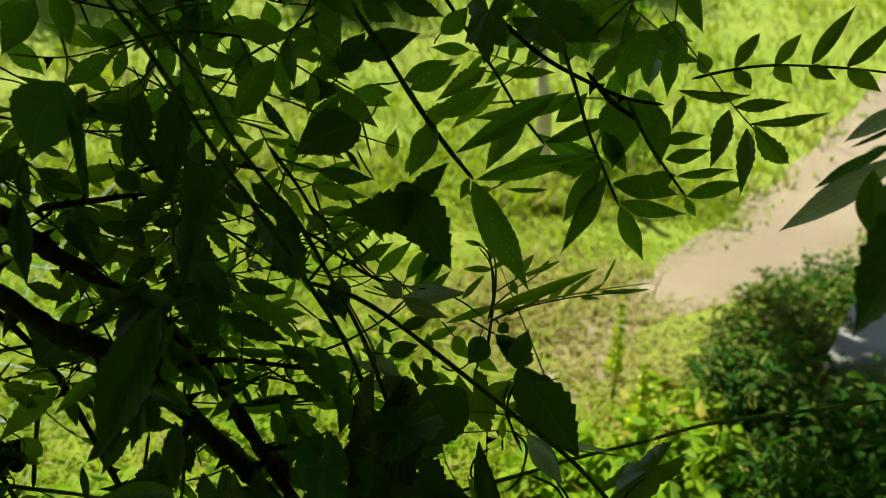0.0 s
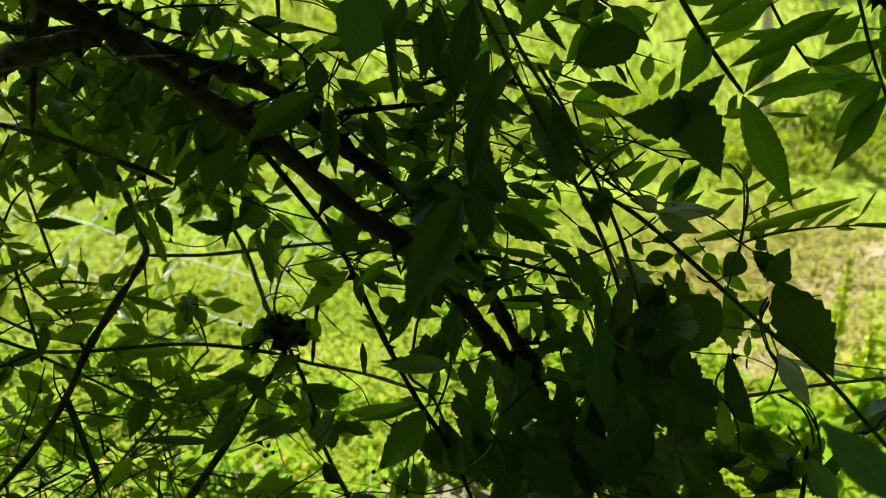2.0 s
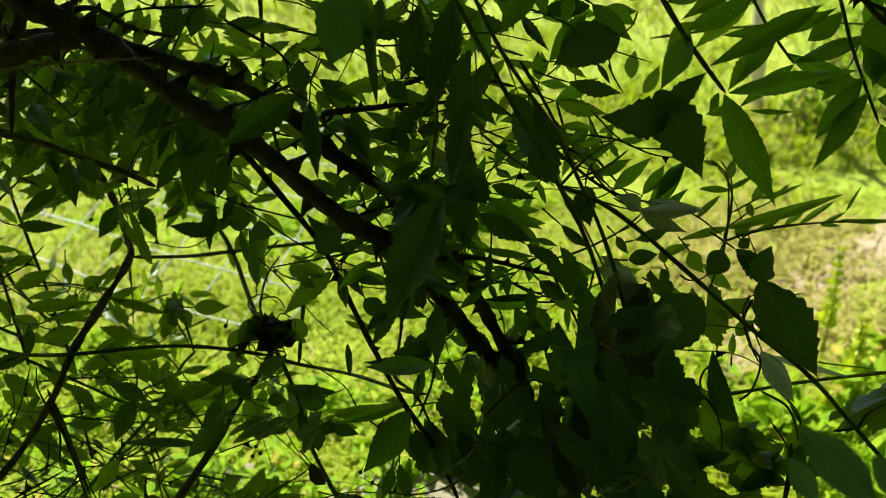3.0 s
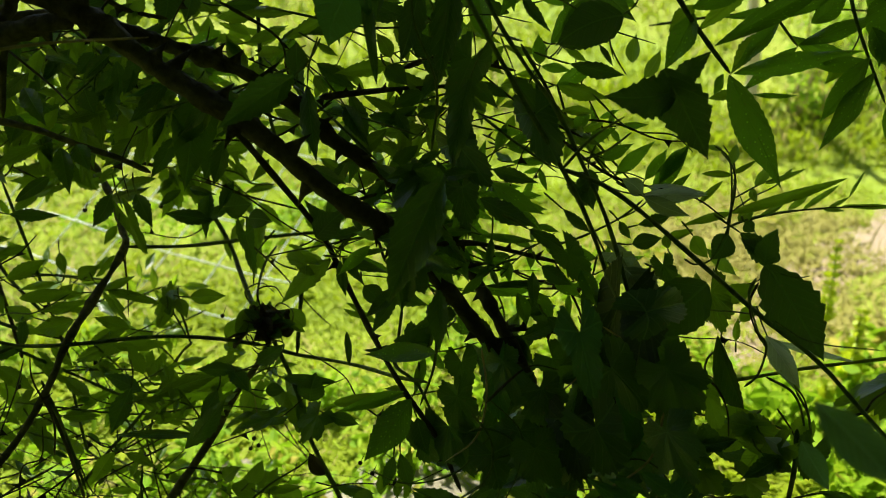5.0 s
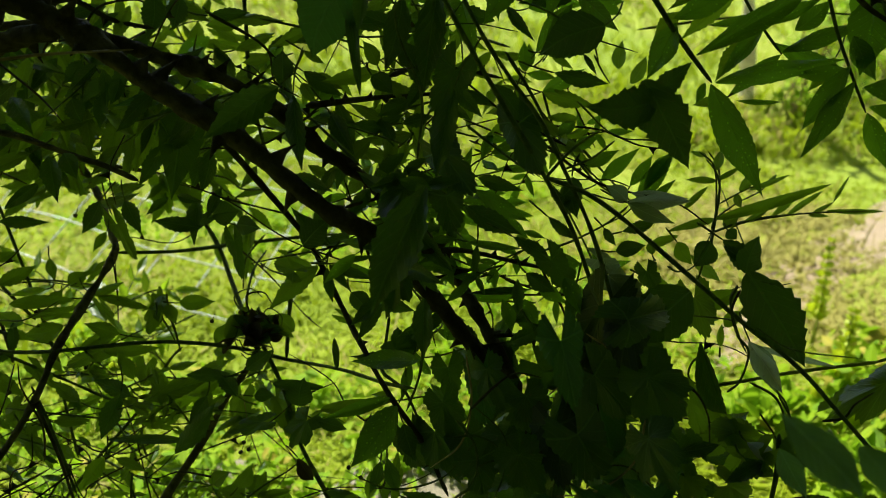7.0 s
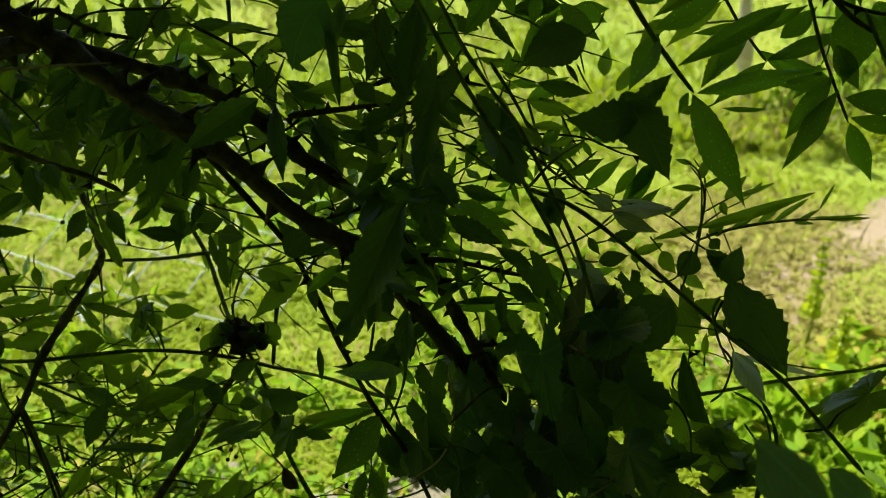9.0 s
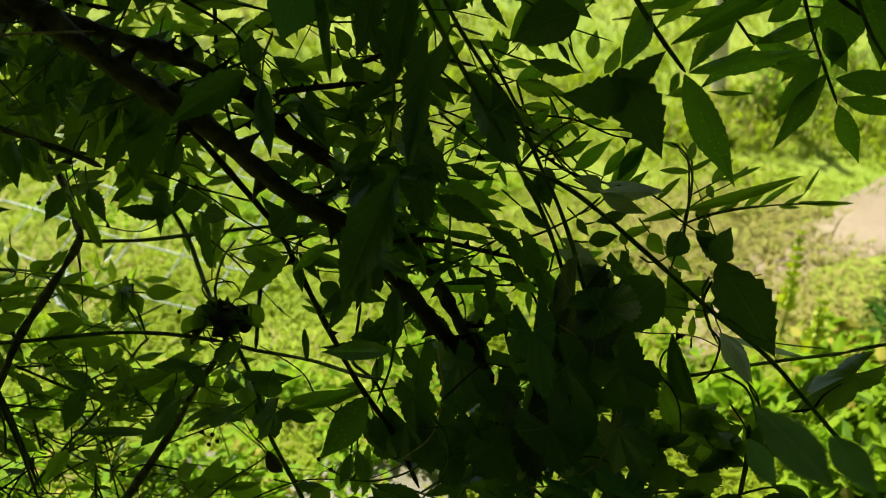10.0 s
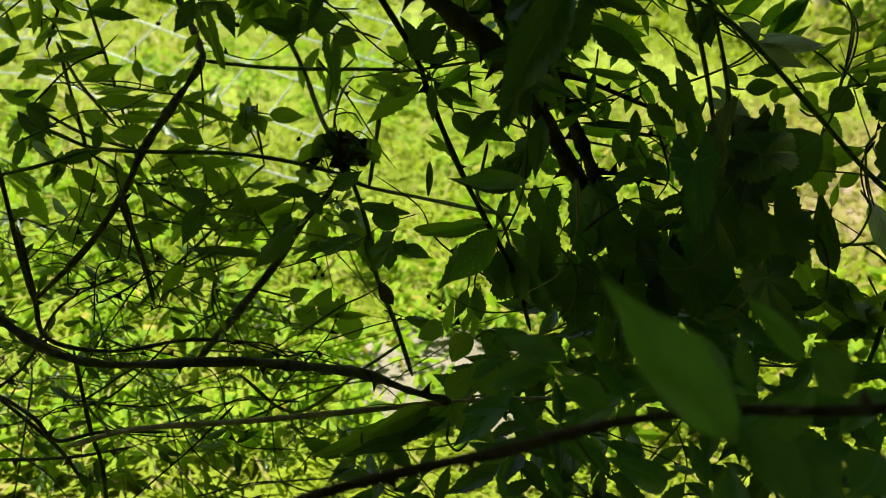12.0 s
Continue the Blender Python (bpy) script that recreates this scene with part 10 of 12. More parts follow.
stem(bramble, "thread", 0.0007, 0.0004, BARK, (-0.1306, 0.5828, 0.4725), (-0.1264, 0.58, 0.464), (-0.1329, 0.5744, 0.463), (-0.1374, 0.5713, 0.4696), seed=1340)
stem(bramble, "thread", 0.0007, 0.0004, TWIG, (-0.138, 0.5893, 0.4925), (-0.1469, 0.5939, 0.5069), (-0.1331, 0.5916, 0.5158), (-0.1214, 0.5847, 0.5108), seed=1341)
stem(bramble, "thread", 0.0007, 0.0004, BARK, (-0.1328, 0.5894, 0.4931), (-0.1374, 0.5943, 0.5081), (-0.1232, 0.5908, 0.5135), (-0.1142, 0.5834, 0.5068), seed=1342)
stem(bramble, "thread", 0.0007, 0.0004, TWIG, (-0.1265, 0.5873, 0.4865), (-0.12, 0.5915, 0.4994), (-0.1079, 0.5852, 0.4961), (-0.1071, 0.5772, 0.4876), seed=1343)
stem(bramble, "thread", 0.0007, 0.0004, BARK, (-0.128, 0.5857, 0.4815), (-0.126, 0.5818, 0.4696), (-0.1354, 0.5768, 0.4703), (-0.1395, 0.5746, 0.4798), seed=1344)
stem(bramble, "thread", 0.0007, 0.0004, TWIG, (-0.1222, 0.5847, 0.4784), (-0.1314, 0.5801, 0.4641), (-0.1428, 0.5779, 0.4737), (-0.1403, 0.5773, 0.4881), seed=1345)
stem(bramble, "thread", 0.0007, 0.0004, BARK, (-0.1218, 0.5896, 0.4935), (-0.1162, 0.5872, 0.4862), (-0.1216, 0.5812, 0.4839), (-0.1268, 0.5777, 0.4891), seed=1346)
stem(bramble, "thread", 0.0007, 0.0004, TWIG, (-0.1434, 0.5838, 0.4757), (-0.1524, 0.5871, 0.4858), (-0.1424, 0.5848, 0.4948), (-0.132, 0.5789, 0.4929), seed=1347)
stem(bramble, "thread", 0.0007, 0.0004, BARK, (-0.1172, 0.5873, 0.4864), (-0.1143, 0.585, 0.4793), (-0.1195, 0.5797, 0.4792), (-0.1228, 0.5764, 0.4851), seed=1348)
leaf(bramble, "curled", "dry", (-0.1347, 0.5777, 0.4847), (-0.1291, 0.5701, 0.4836), 0.0035, -5)
leaf(bramble, "curled", "dry", (-0.1474, 0.5919, 0.4848), (-0.1406, 0.5823, 0.4848), 0.0037, -17)
leaf(bramble, "curled", "dry", (-0.1459, 0.5884, 0.4745), (-0.1525, 0.59, 0.4712), 0.0038, -9)
leaf(bramble, "curled", "dry", (-0.1113, 0.5865, 0.4958), (-0.1175, 0.5912, 0.4902), 0.0035, -8)
leaf(bramble, "curled", "dry", (-0.1293, 0.5905, 0.4745), (-0.1254, 0.585, 0.4698), 0.0044, -17)
leaf(bramble, "curled", "dry", (-0.1429, 0.5928, 0.4786), (-0.1389, 0.5883, 0.4751), 0.0036, 22)
leaf(bramble, "curled", "dry", (-0.1249, 0.5907, 0.4955), (-0.1289, 0.5777, 0.4915), 0.0064, -10)
leaf(bramble, "curled", "dry", (-0.1343, 0.5791, 0.4905), (-0.1361, 0.5731, 0.4868), 0.0039, -2)
leaf(bramble, "curled", "dry", (-0.1121, 0.5872, 0.4951), (-0.1161, 0.5926, 0.4827), 0.0055, -16)
leaf(bramble, "curled", "dry", (-0.1369, 0.5887, 0.4814), (-0.1419, 0.5809, 0.488), 0.0045, -24)
leaf(bramble, "curled", "dry", (-0.1253, 0.5753, 0.4803), (-0.1161, 0.5718, 0.4821), 0.0050, 11)
leaf(bramble, "curled", "dry", (-0.1149, 0.592, 0.4942), (-0.1117, 0.5906, 0.4889), 0.0037, -6)
leaf(bramble, "curled", "dry", (-0.1205, 0.5831, 0.4919), (-0.1296, 0.5894, 0.4892), 0.0045, 0)
leaf(bramble, "curled", "dry", (-0.1124, 0.5902, 0.4837), (-0.12, 0.5938, 0.4755), 0.0052, 12)
leaf(bramble, "curled", "dry", (-0.1246, 0.5849, 0.4969), (-0.1128, 0.5772, 0.4964), 0.0066, -18)
leaf(bramble, "curled", "dry", (-0.1458, 0.5898, 0.474), (-0.1515, 0.5932, 0.4651), 0.0047, 15)
leaf(briar, "smooth", "near", (0.0569, 0.2688, 0.547), (0.078, 0.2514, 0.522), 0.0138, -5)
leaf(briar, "smooth", "near", (0.099, 0.2458, 0.5448), (0.0853, 0.2404, 0.5213), 0.0154, -10)
leaf(briar, "smooth", "near", (0.134, 0.2647, 0.537), (0.119, 0.254, 0.5186), 0.0118, 24)
leaf(briar, "smooth", "cool", (0.0111, 0.387, 0.426), (-0.0187, 0.3629, 0.398), 0.0181, 22)
leaf(briar, "smooth", "cool", (0.0606, 0.3401, 0.4654), (0.0393, 0.3383, 0.4413), 0.0157, 24)
leaf(briar, "smooth", "cool", (0.0771, 0.2903, 0.4545), (0.0435, 0.2889, 0.4662), 0.0142, -15)
leaf(briar, "serrate", "cool", (0.0828, 0.3512, 0.4222), (0.0579, 0.3516, 0.4271), 0.0101, -16, "leaflet")
leaf(briar, "serrate", "cool", (0.1187, 0.3736, 0.4916), (0.1019, 0.3839, 0.49), 0.0083, 3, "leaflet")
leaf(briar, "serrate", "cool", (0.1118, 0.3591, 0.4909), (0.134, 0.3636, 0.4809), 0.0080, 0, "leaflet")
leaf(briar, "serrate", "cool", (0.0705, 0.3981, 0.47), (0.0874, 0.3945, 0.4624), 0.0076, 22, "leaflet")
leaf(briar, "serrate", "cool", (0.0942, 0.3635, 0.4802), (0.1148, 0.3574, 0.4878), 0.0098, -13, "leaflet")
leaf(briar, "serrate", "cool", (-0.0116, 0.321, 0.5057), (0.0113, 0.3269, 0.4978), 0.0090, 4, "leaflet")
leaf(briar, "serrate", "cool", (0.1333, 0.3308, 0.4343), (0.1186, 0.3381, 0.434), 0.0072, 24, "leaflet")
leaf(briar, "serrate", "cool", (0.0926, 0.3965, 0.4525), (0.0767, 0.3918, 0.4286), 0.0115, 5, "leaflet")
leaf(briar, "serrate", "cool", (0.0955, 0.3113, 0.5025), (0.1144, 0.3168, 0.4995), 0.0066, 1, "leaflet")
leaf(briar, "serrate", "cool", (-0.0143, 0.3561, 0.4515), (0.0018, 0.3571, 0.4684), 0.0090, -8, "leaflet")
leaf(briar, "serrate", "cool", (0.023, 0.3226, 0.4809), (0.0301, 0.3214, 0.4551), 0.0090, 1, "leaflet")
leaf(briar, "serrate", "cool", (0.0404, 0.282, 0.4775), (0.0262, 0.2746, 0.4882), 0.0052, 7, "leaflet")
leaf(briar, "serrate", "cool", (0.0903, 0.3128, 0.4457), (0.0815, 0.3191, 0.4319), 0.0056, 6, "leaflet")
leaf(briar, "serrate", "cool", (0.0724, 0.4024, 0.4681), (0.0891, 0.4021, 0.4675), 0.0068, -2, "leaflet")
leaf(briar, "serrate", "cool", (0.008, 0.3082, 0.4442), (-0.0152, 0.3122, 0.4458), 0.0096, 5, "leaflet")
leaf(briar, "serrate", "cool", (0.0364, 0.3576, 0.434), (0.0603, 0.3605, 0.4401), 0.0100, 20, "leaflet")
leaf(briar, "serrate", "cool", (0.0861, 0.2865, 0.467), (0.0763, 0.2948, 0.4632), 0.0052, 14, "leaflet")
leaf(briar, "serrate", "cool", (0.0386, 0.371, 0.4134), (0.0607, 0.3673, 0.3932), 0.0113, 10, "leaflet")
leaf(briar, "serrate", "cool", (0.0463, 0.3007, 0.5004), (0.0599, 0.2946, 0.5041), 0.0063, 0, "leaflet")
leaf(briar, "serrate", "cool", (-0.0029, 0.2819, 0.4713), (0.0183, 0.278, 0.4757), 0.0090, -14, "leaflet")
leaf(briar, "serrate", "cool", (0.1325, 0.3491, 0.4566), (0.1561, 0.3559, 0.4452), 0.0079, -13, "leaflet")
leaf(briar, "serrate", "cool", (0.1197, 0.3826, 0.4374), (0.1414, 0.3937, 0.4423), 0.0087, 16, "leaflet")
leaf(briar, "serrate", "cool", (-0.0168, 0.3534, 0.4315), (0.008, 0.3538, 0.4368), 0.0103, -23, "leaflet")
leaf(briar, "serrate", "cool", (0.1204, 0.3293, 0.4599), (0.1388, 0.3259, 0.47), 0.0092, 7, "leaflet")
leaf(briar, "serrate", "cool", (0.0097, 0.3658, 0.3833), (0.0174, 0.3614, 0.3626), 0.0082, -7, "leaflet")
leaf(briar, "serrate", "cool", (0.1228, 0.3435, 0.4085), (0.1281, 0.3364, 0.3885), 0.0084, -16, "leaflet")
berry(bramble, (-0.2437, 0.6908, 0.5462), 0.0021)
berry(bramble, (-0.1434, 0.5931, 0.3749), 0.0019)
berry(bramble, (-0.1392, 0.5914, 0.3695), 0.0019)
berry(bramble, (-0.1458, 0.5905, 0.3669), 0.0019)
berry(bramble, (-0.0465, 0.5187, 0.4047), 0.0017)
berry(bramble, (-0.0371, 0.5164, 0.3978), 0.0017)
berry(bramble, (-0.3112, 0.5506, 0.4381), 0.0018)
berry(bramble, (-0.1637, 0.5878, 0.4881), 0.0018)
berry(bramble, (-0.2525, 0.622, 0.5286), 0.0019)
berry(bramble, (-0.3198, 0.7079, 0.5341), 0.0021)
berry(bramble, (-0.1121, 0.585, 0.4793), 0.0018)

leaf(briar, "slim", "silver", (0.3331, 0.3409, 0.7421), (0.3011, 0.3795, 0.6949), 0.0135, 22)
leaf(briar, "slim", "silver", (0.3429, 0.3544, 0.7637), (0.3339, 0.3832, 0.7425), 0.0088, -16)

# ---- broad and narrow leaves in front of the view ----
stalked(thorny, "serrate", "bramble", (0.2320, 0.6085, 0.7217), (0.2107, 0.5988, 0.6911), 0.0182)
stalked(thorny, "serrate", "bramble", (0.2987, 0.6047, 0.7123), (0.2792, 0.5968, 0.6877), 0.0165)
stalked(thorny, "serrate", "bramble", (0.2163, 0.5949, 0.6796), (0.1950, 0.5934, 0.6743), 0.0099)
stalked(thorny, "serrate", "bramble", (0.1867, 0.6253, 0.7389), (0.1667, 0.6186, 0.7180), 0.0168)
stalked(vine, "ovate", "vine", (0.1019, 0.4767, 0.7322), (0.0642, 0.4712, 0.7139), 0.0269)
stalked(thorny, "lance", "prickly", (0.0778, 0.5951, 0.7071), (0.1037, 0.6063, 0.7423), 0.0163)
stalked(thorny, "lance", "prickly", (0.0918, 0.6067, 0.7110), (0.1139, 0.6165, 0.7416), 0.0107)
stalked(thorny, "ovate", "prickly", (0.0707, 0.5908, 0.6936), (0.0689, 0.5976, 0.7144), 0.0098)
stalked(thorny, "lance", "prickly", (0.0720, 0.5902, 0.6921), (0.0941, 0.5892, 0.6897), 0.0073)
stalked(thorny, "lance", "prickly", (0.0836, 0.5862, 0.6803), (0.1141, 0.5915, 0.6976), 0.0122)
stalked(thorny, "serrate", "bramble", (0.0847, 0.5961, 0.6784), (0.1248, 0.5932, 0.6709), 0.0157)
stalked(thorny, "serrate", "bramble", (0.0916, 0.6147, 0.7032), (0.1089, 0.6116, 0.6944), 0.0076)
stalked(thorny, "lance", "prickly", (0.0949, 0.5761, 0.6499), (0.1090, 0.5796, 0.6610), 0.0098)
stalked(thorny, "lance", "prickly", (0.1051, 0.5729, 0.6404), (0.1285, 0.5768, 0.6531), 0.0089)
stalked(thorny, "lance", "prickly", (0.1166, 0.5695, 0.6305), (0.1412, 0.5733, 0.6429), 0.0098)
stalked(thorny, "lance", "prickly", (0.1284, 0.5661, 0.6206), (0.1565, 0.5739, 0.6455), 0.0106)
stalked(thorny, "lance", "prickly", (0.1497, 0.5652, 0.6185), (0.1649, 0.5723, 0.6409), 0.0098)
stalked(thorny, "lance", "prickly", (0.1571, 0.5708, 0.6040), (0.1849, 0.5836, 0.6439), 0.0141)
leaf(thorny, "ovate", "young", (0.1488, 0.6425, 0.6936), (0.1512, 0.6496, 0.7156), 0.0115)
leaf(thorny, "ovate", "young", (0.1590, 0.6389, 0.6832), (0.1704, 0.6458, 0.7048), 0.0106)
stalked(thorny, "serrate", "vine", (0.0495, 0.5323, 0.7393), (0.0688, 0.5252, 0.7181), 0.0093)
stalked(thorny, "serrate", "vine", (0.0990, 0.5230, 0.7128), (0.1086, 0.5186, 0.6997), 0.0050)
leaf(vine, "grape", "vine", (0.0546, 0.4811, 0.6796), (0.0710, 0.4699, 0.6459), 0.0268)
stalked(thorny, "lance", "prickly", (0.0487, 0.5521, 0.6391), (0.0723, 0.5515, 0.6380), 0.0063)
stalked(thorny, "lance", "prickly", (0.0515, 0.5491, 0.6300), (0.0843, 0.5497, 0.6330), 0.0063)
stalked(thorny, "lance", "prickly", (0.0379, 0.5560, 0.6506), (0.0627, 0.5551, 0.6488), 0.0055)
stalked(thorny, "lance", "prickly", (0.0360, 0.5154, 0.6231), (0.0729, 0.5088, 0.6044), 0.0119)
stalked(thorny, "serrate", "vine", (0.0371, 0.5180, 0.6309), (0.0683, 0.5152, 0.6236), 0.0126)
stalked(thorny, "serrate", "vine", (0.0287, 0.4927, 0.6179), (0.0659, 0.4871, 0.6021), 0.0185)
stalked(thorny, "ovate", "vine", (0.0955, 0.4986, 0.6381), (0.1003, 0.4903, 0.6132), 0.0157)
stalked(thorny, "serrate", "vine", (0.0842, 0.5100, 0.6085), (0.1031, 0.5052, 0.5946), 0.0096)
stalked(vine, "ovate", "vine", (0.1255, 0.4840, 0.5948), (0.1445, 0.4853, 0.5994), 0.0107)
stalked(thorny, "serrate", "vine", (0.1387, 0.5262, 0.5956), (0.1607, 0.5282, 0.6025), 0.0115)
stalked(thorny, "serrate", "vine", (0.1259, 0.5269, 0.5972), (0.1346, 0.5231, 0.5859), 0.0085)
stalked(thorny, "ovate", "pale", (0.1408, 0.5327, 0.6155), (0.1257, 0.5360, 0.6250), 0.0123)
stalked(thorny, "lance", "silver", (0.1401, 0.5326, 0.6151), (0.1854, 0.5326, 0.6169), 0.0100)
stalked(thorny, "lance", "pale", (0.1416, 0.5322, 0.6140), (0.1746, 0.5280, 0.6024), 0.0115)
stalked(thorny, "ovate", "pale", (0.1233, 0.4887, 0.5771), (0.1479, 0.4818, 0.5568), 0.0182)
leaf(vine, "grape", "pale", (0.1147, 0.5018, 0.5846), (0.1356, 0.4989, 0.5764), 0.0156)
leaf(vine, "grape", "cool", (0.0423, 0.4614, 0.5229), (0.0468, 0.4483, 0.4832), 0.0257)
leaf(vine, "grape", "vine", (0.0683, 0.4481, 0.5153), (0.0750, 0.4385, 0.4864), 0.0349)
leaf(vine, "lobed", "cool", (0.0762, 0.3864, 0.5844), (0.0871, 0.3726, 0.5426), 0.0269)
leaf(shoot, "willow", "bramble", (0.2080, 0.5481, 0.6008), (0.2898, 0.5562, 0.6283), 0.0084)
leaf(shoot, "willow", "bramble", (0.2295, 0.5849, 0.5854), (0.2406, 0.5881, 0.5957), 0.0094)
leaf(shoot, "willow", "young", (0.2663, 0.5877, 0.5953), (0.2827, 0.5919, 0.6087), 0.0056)
leaf(shoot, "willow", "young", (0.2774, 0.5879, 0.5962), (0.3039, 0.5936, 0.6146), 0.0047)
leaf(shoot, "willow", "young", (0.2443, 0.5858, 0.5885), (0.2635, 0.5893, 0.6000), 0.0047)
leaf(shoot, "willow", "young", (0.3060, 0.6076, 0.5932), (0.3223, 0.6103, 0.6019), 0.0035)
leaf(shoot, "willow", "young", (0.3223, 0.6103, 0.6019), (0.3337, 0.6166, 0.6218), 0.0027)
leaf(shoot, "willow", "bramble", (0.3173, 0.6082, 0.5954), (0.3624, 0.6082, 0.5971), 0.0044)
leaf(shoot, "willow", "young", (0.2932, 0.5878, 0.5966), (0.3090, 0.5876, 0.5965), 0.0034)
leaf(shoot, "willow", "bramble", (0.2153, 0.5762, 0.6225), (0.1934, 0.5764, 0.6223), 0.0054)
leaf(shoot, "willow", "bramble", (0.2157, 0.5765, 0.6233), (0.2334, 0.5796, 0.6336), 0.0041)
leaf(shoot, "willow", "young", (0.2146, 0.5785, 0.6296), (0.2180, 0.5832, 0.6439), 0.0074)
leaf(shoot, "willow", "young", (0.2075, 0.5819, 0.6395), (0.1949, 0.5828, 0.6420), 0.0041)
leaf(shoot, "willow", "young", (0.2367, 0.5835, 0.6133), (0.2518, 0.5890, 0.6309), 0.0076)
leaf(shoot, "willow", "young", (0.2342, 0.5829, 0.6116), (0.2380, 0.5798, 0.6022), 0.0063)
leaf(shoot, "willow", "young", (0.2441, 0.5840, 0.6153), (0.2739, 0.5875, 0.6271), 0.0042)
leaf(shoot, "willow", "young", (0.2558, 0.5848, 0.6183), (0.2638, 0.5875, 0.6266), 0.0034)
leaf(shoot, "willow", "bramble", (0.2154, 0.5674, 0.5958), (0.1807, 0.5645, 0.5855), 0.0066)
leaf(shoot, "willow", "bramble", (0.1924, 0.5697, 0.6018), (0.2093, 0.5749, 0.6183), 0.0050)
stalked(vine, "ovate", "vine", (0.1954, 0.4885, 0.6110), (0.2014, 0.4865, 0.6052), 0.0086)
stalked(vine, "serrate", "vine", (0.1928, 0.4864, 0.6048), (0.2186, 0.4810, 0.5891), 0.0150)
stalked(vine, "ovate", "vine", (0.2064, 0.4724, 0.5944), (0.2115, 0.4778, 0.6112), 0.0126)
stalked(vine, "ovate", "bramble", (0.1764, 0.5239, 0.5901), (0.1875, 0.5192, 0.5760), 0.0115)
leaf(vine, "serrate", "young", (0.1856, 0.5213, 0.5825), (0.2072, 0.5156, 0.5659), 0.0115)
stalked(vine, "ovate", "bramble", (0.1949, 0.5103, 0.5492), (0.2229, 0.5138, 0.5608), 0.0139)
leaf(vine, "lobed", "bramble", (0.1840, 0.5050, 0.5647), (0.1963, 0.4932, 0.5293), 0.0272)
stalked(vine, "ovate", "bramble", (0.2149, 0.5153, 0.5330), (0.2277, 0.5187, 0.5441), 0.0102)
stalked(vine, "serrate", "bramble", (0.2124, 0.5108, 0.5195), (0.2132, 0.5160, 0.5352), 0.0071)
stalked(vine, "serrate", "bramble", (0.1613, 0.5352, 0.5599), (0.1804, 0.5328, 0.5532), 0.0104)
stalked(vine, "serrate", "bramble", (0.1624, 0.5307, 0.5782), (0.1611, 0.5344, 0.5893), 0.0086)
stalked(bramble, "serrate", "bramble", (-0.3316, 0.5883, 0.5108), (-0.2997, 0.5933, 0.5275), 0.0159)
stalked(bramble, "lobed", "bramble", (-0.3413, 0.5937, 0.5272), (-0.3196, 0.5962, 0.5354), 0.0133)
stalked(bramble, "toothed", "bramble", (-0.3005, 0.6137, 0.5253), (-0.2951, 0.6080, 0.5082), 0.0091)
leaf(bramble, "willow", "bramble", (-0.3208, 0.5836, 0.4970), (-0.2702, 0.5849, 0.5028), 0.0110)
stalked(bramble, "ovate", "bramble", (-0.2840, 0.6072, 0.5062), (-0.2681, 0.6107, 0.5173), 0.0137)
stalked(bramble, "lobed", "bramble", (-0.2697, 0.6090, 0.5121), (-0.2548, 0.6133, 0.5258), 0.0109)
stalked(bramble, "serrate", "bramble", (-0.2663, 0.6044, 0.4983), (-0.2377, 0.6082, 0.5110), 0.0100)
stalked(bramble, "serrate", "bramble", (-0.2577, 0.5954, 0.5032), (-0.2086, 0.5914, 0.4928), 0.0108)
leaf(bramble, "lobed", "young", (-0.2608, 0.6040, 0.4973), (-0.2431, 0.5960, 0.4734), 0.0100)
stalked(bramble, "serrate", "bramble", (-0.3140, 0.5882, 0.4791), (-0.3369, 0.5909, 0.4866), 0.0180)
stalked(bramble, "serrate", "vine", (-0.3206, 0.5848, 0.5647), (-0.2813, 0.5846, 0.5657), 0.0128)
leaf(bramble, "willow", "vine", (-0.2920, 0.5937, 0.5929), (-0.3168, 0.5877, 0.5738), 0.0103)
stalked(bramble, "serrate", "vine", (-0.2444, 0.5898, 0.5830), (-0.2578, 0.5818, 0.5579), 0.0180)
stalked(bramble, "serrate", "bramble", (-0.2470, 0.6015, 0.5544), (-0.2569, 0.5965, 0.5388), 0.0097)
stalked(bramble, "lobed", "bramble", (-0.2432, 0.6057, 0.5672), (-0.2202, 0.5934, 0.5305), 0.0150)
stalked(bramble, "serrate", "vine", (-0.2256, 0.5899, 0.5839), (-0.2116, 0.5817, 0.5593), 0.0163)
stalked(bramble, "serrate", "bramble", (-0.2973, 0.5967, 0.5056), (-0.3285, 0.5949, 0.4990), 0.0090)
stalked(bramble, "ovate", "bramble", (-0.2994, 0.6032, 0.4933), (-0.2884, 0.6061, 0.5025), 0.0100)
stalked(bramble, "lobed", "bramble", (-0.2784, 0.6004, 0.4856), (-0.3193, 0.5991, 0.4802), 0.0119)
stalked(bramble, "toothed", "bramble", (-0.2825, 0.5876, 0.4785), (-0.3136, 0.5854, 0.4706), 0.0180)
stalked(bramble, "serrate", "bramble", (-0.2374, 0.5857, 0.4743), (-0.2669, 0.5884, 0.4814), 0.0153)
stalked(bramble, "lobed", "bramble", (-0.1934, 0.5629, 0.5028), (-0.1968, 0.5684, 0.5194), 0.0171)
stalked(bramble, "toothed", "bramble", (-0.1894, 0.5652, 0.5099), (-0.1828, 0.5607, 0.4964), 0.0111)
stalked(bramble, "ovate", "bramble", (-0.1810, 0.5658, 0.5120), (-0.1537, 0.5661, 0.5141), 0.0128)
stalked(bramble, "lobed", "bramble", (-0.1985, 0.5628, 0.5022), (-0.2054, 0.5574, 0.4856), 0.0120)
leaf(vine, "grape", "bramble", (0.2202, 0.4654, 0.4775), (0.1977, 0.4674, 0.4828), 0.0222)
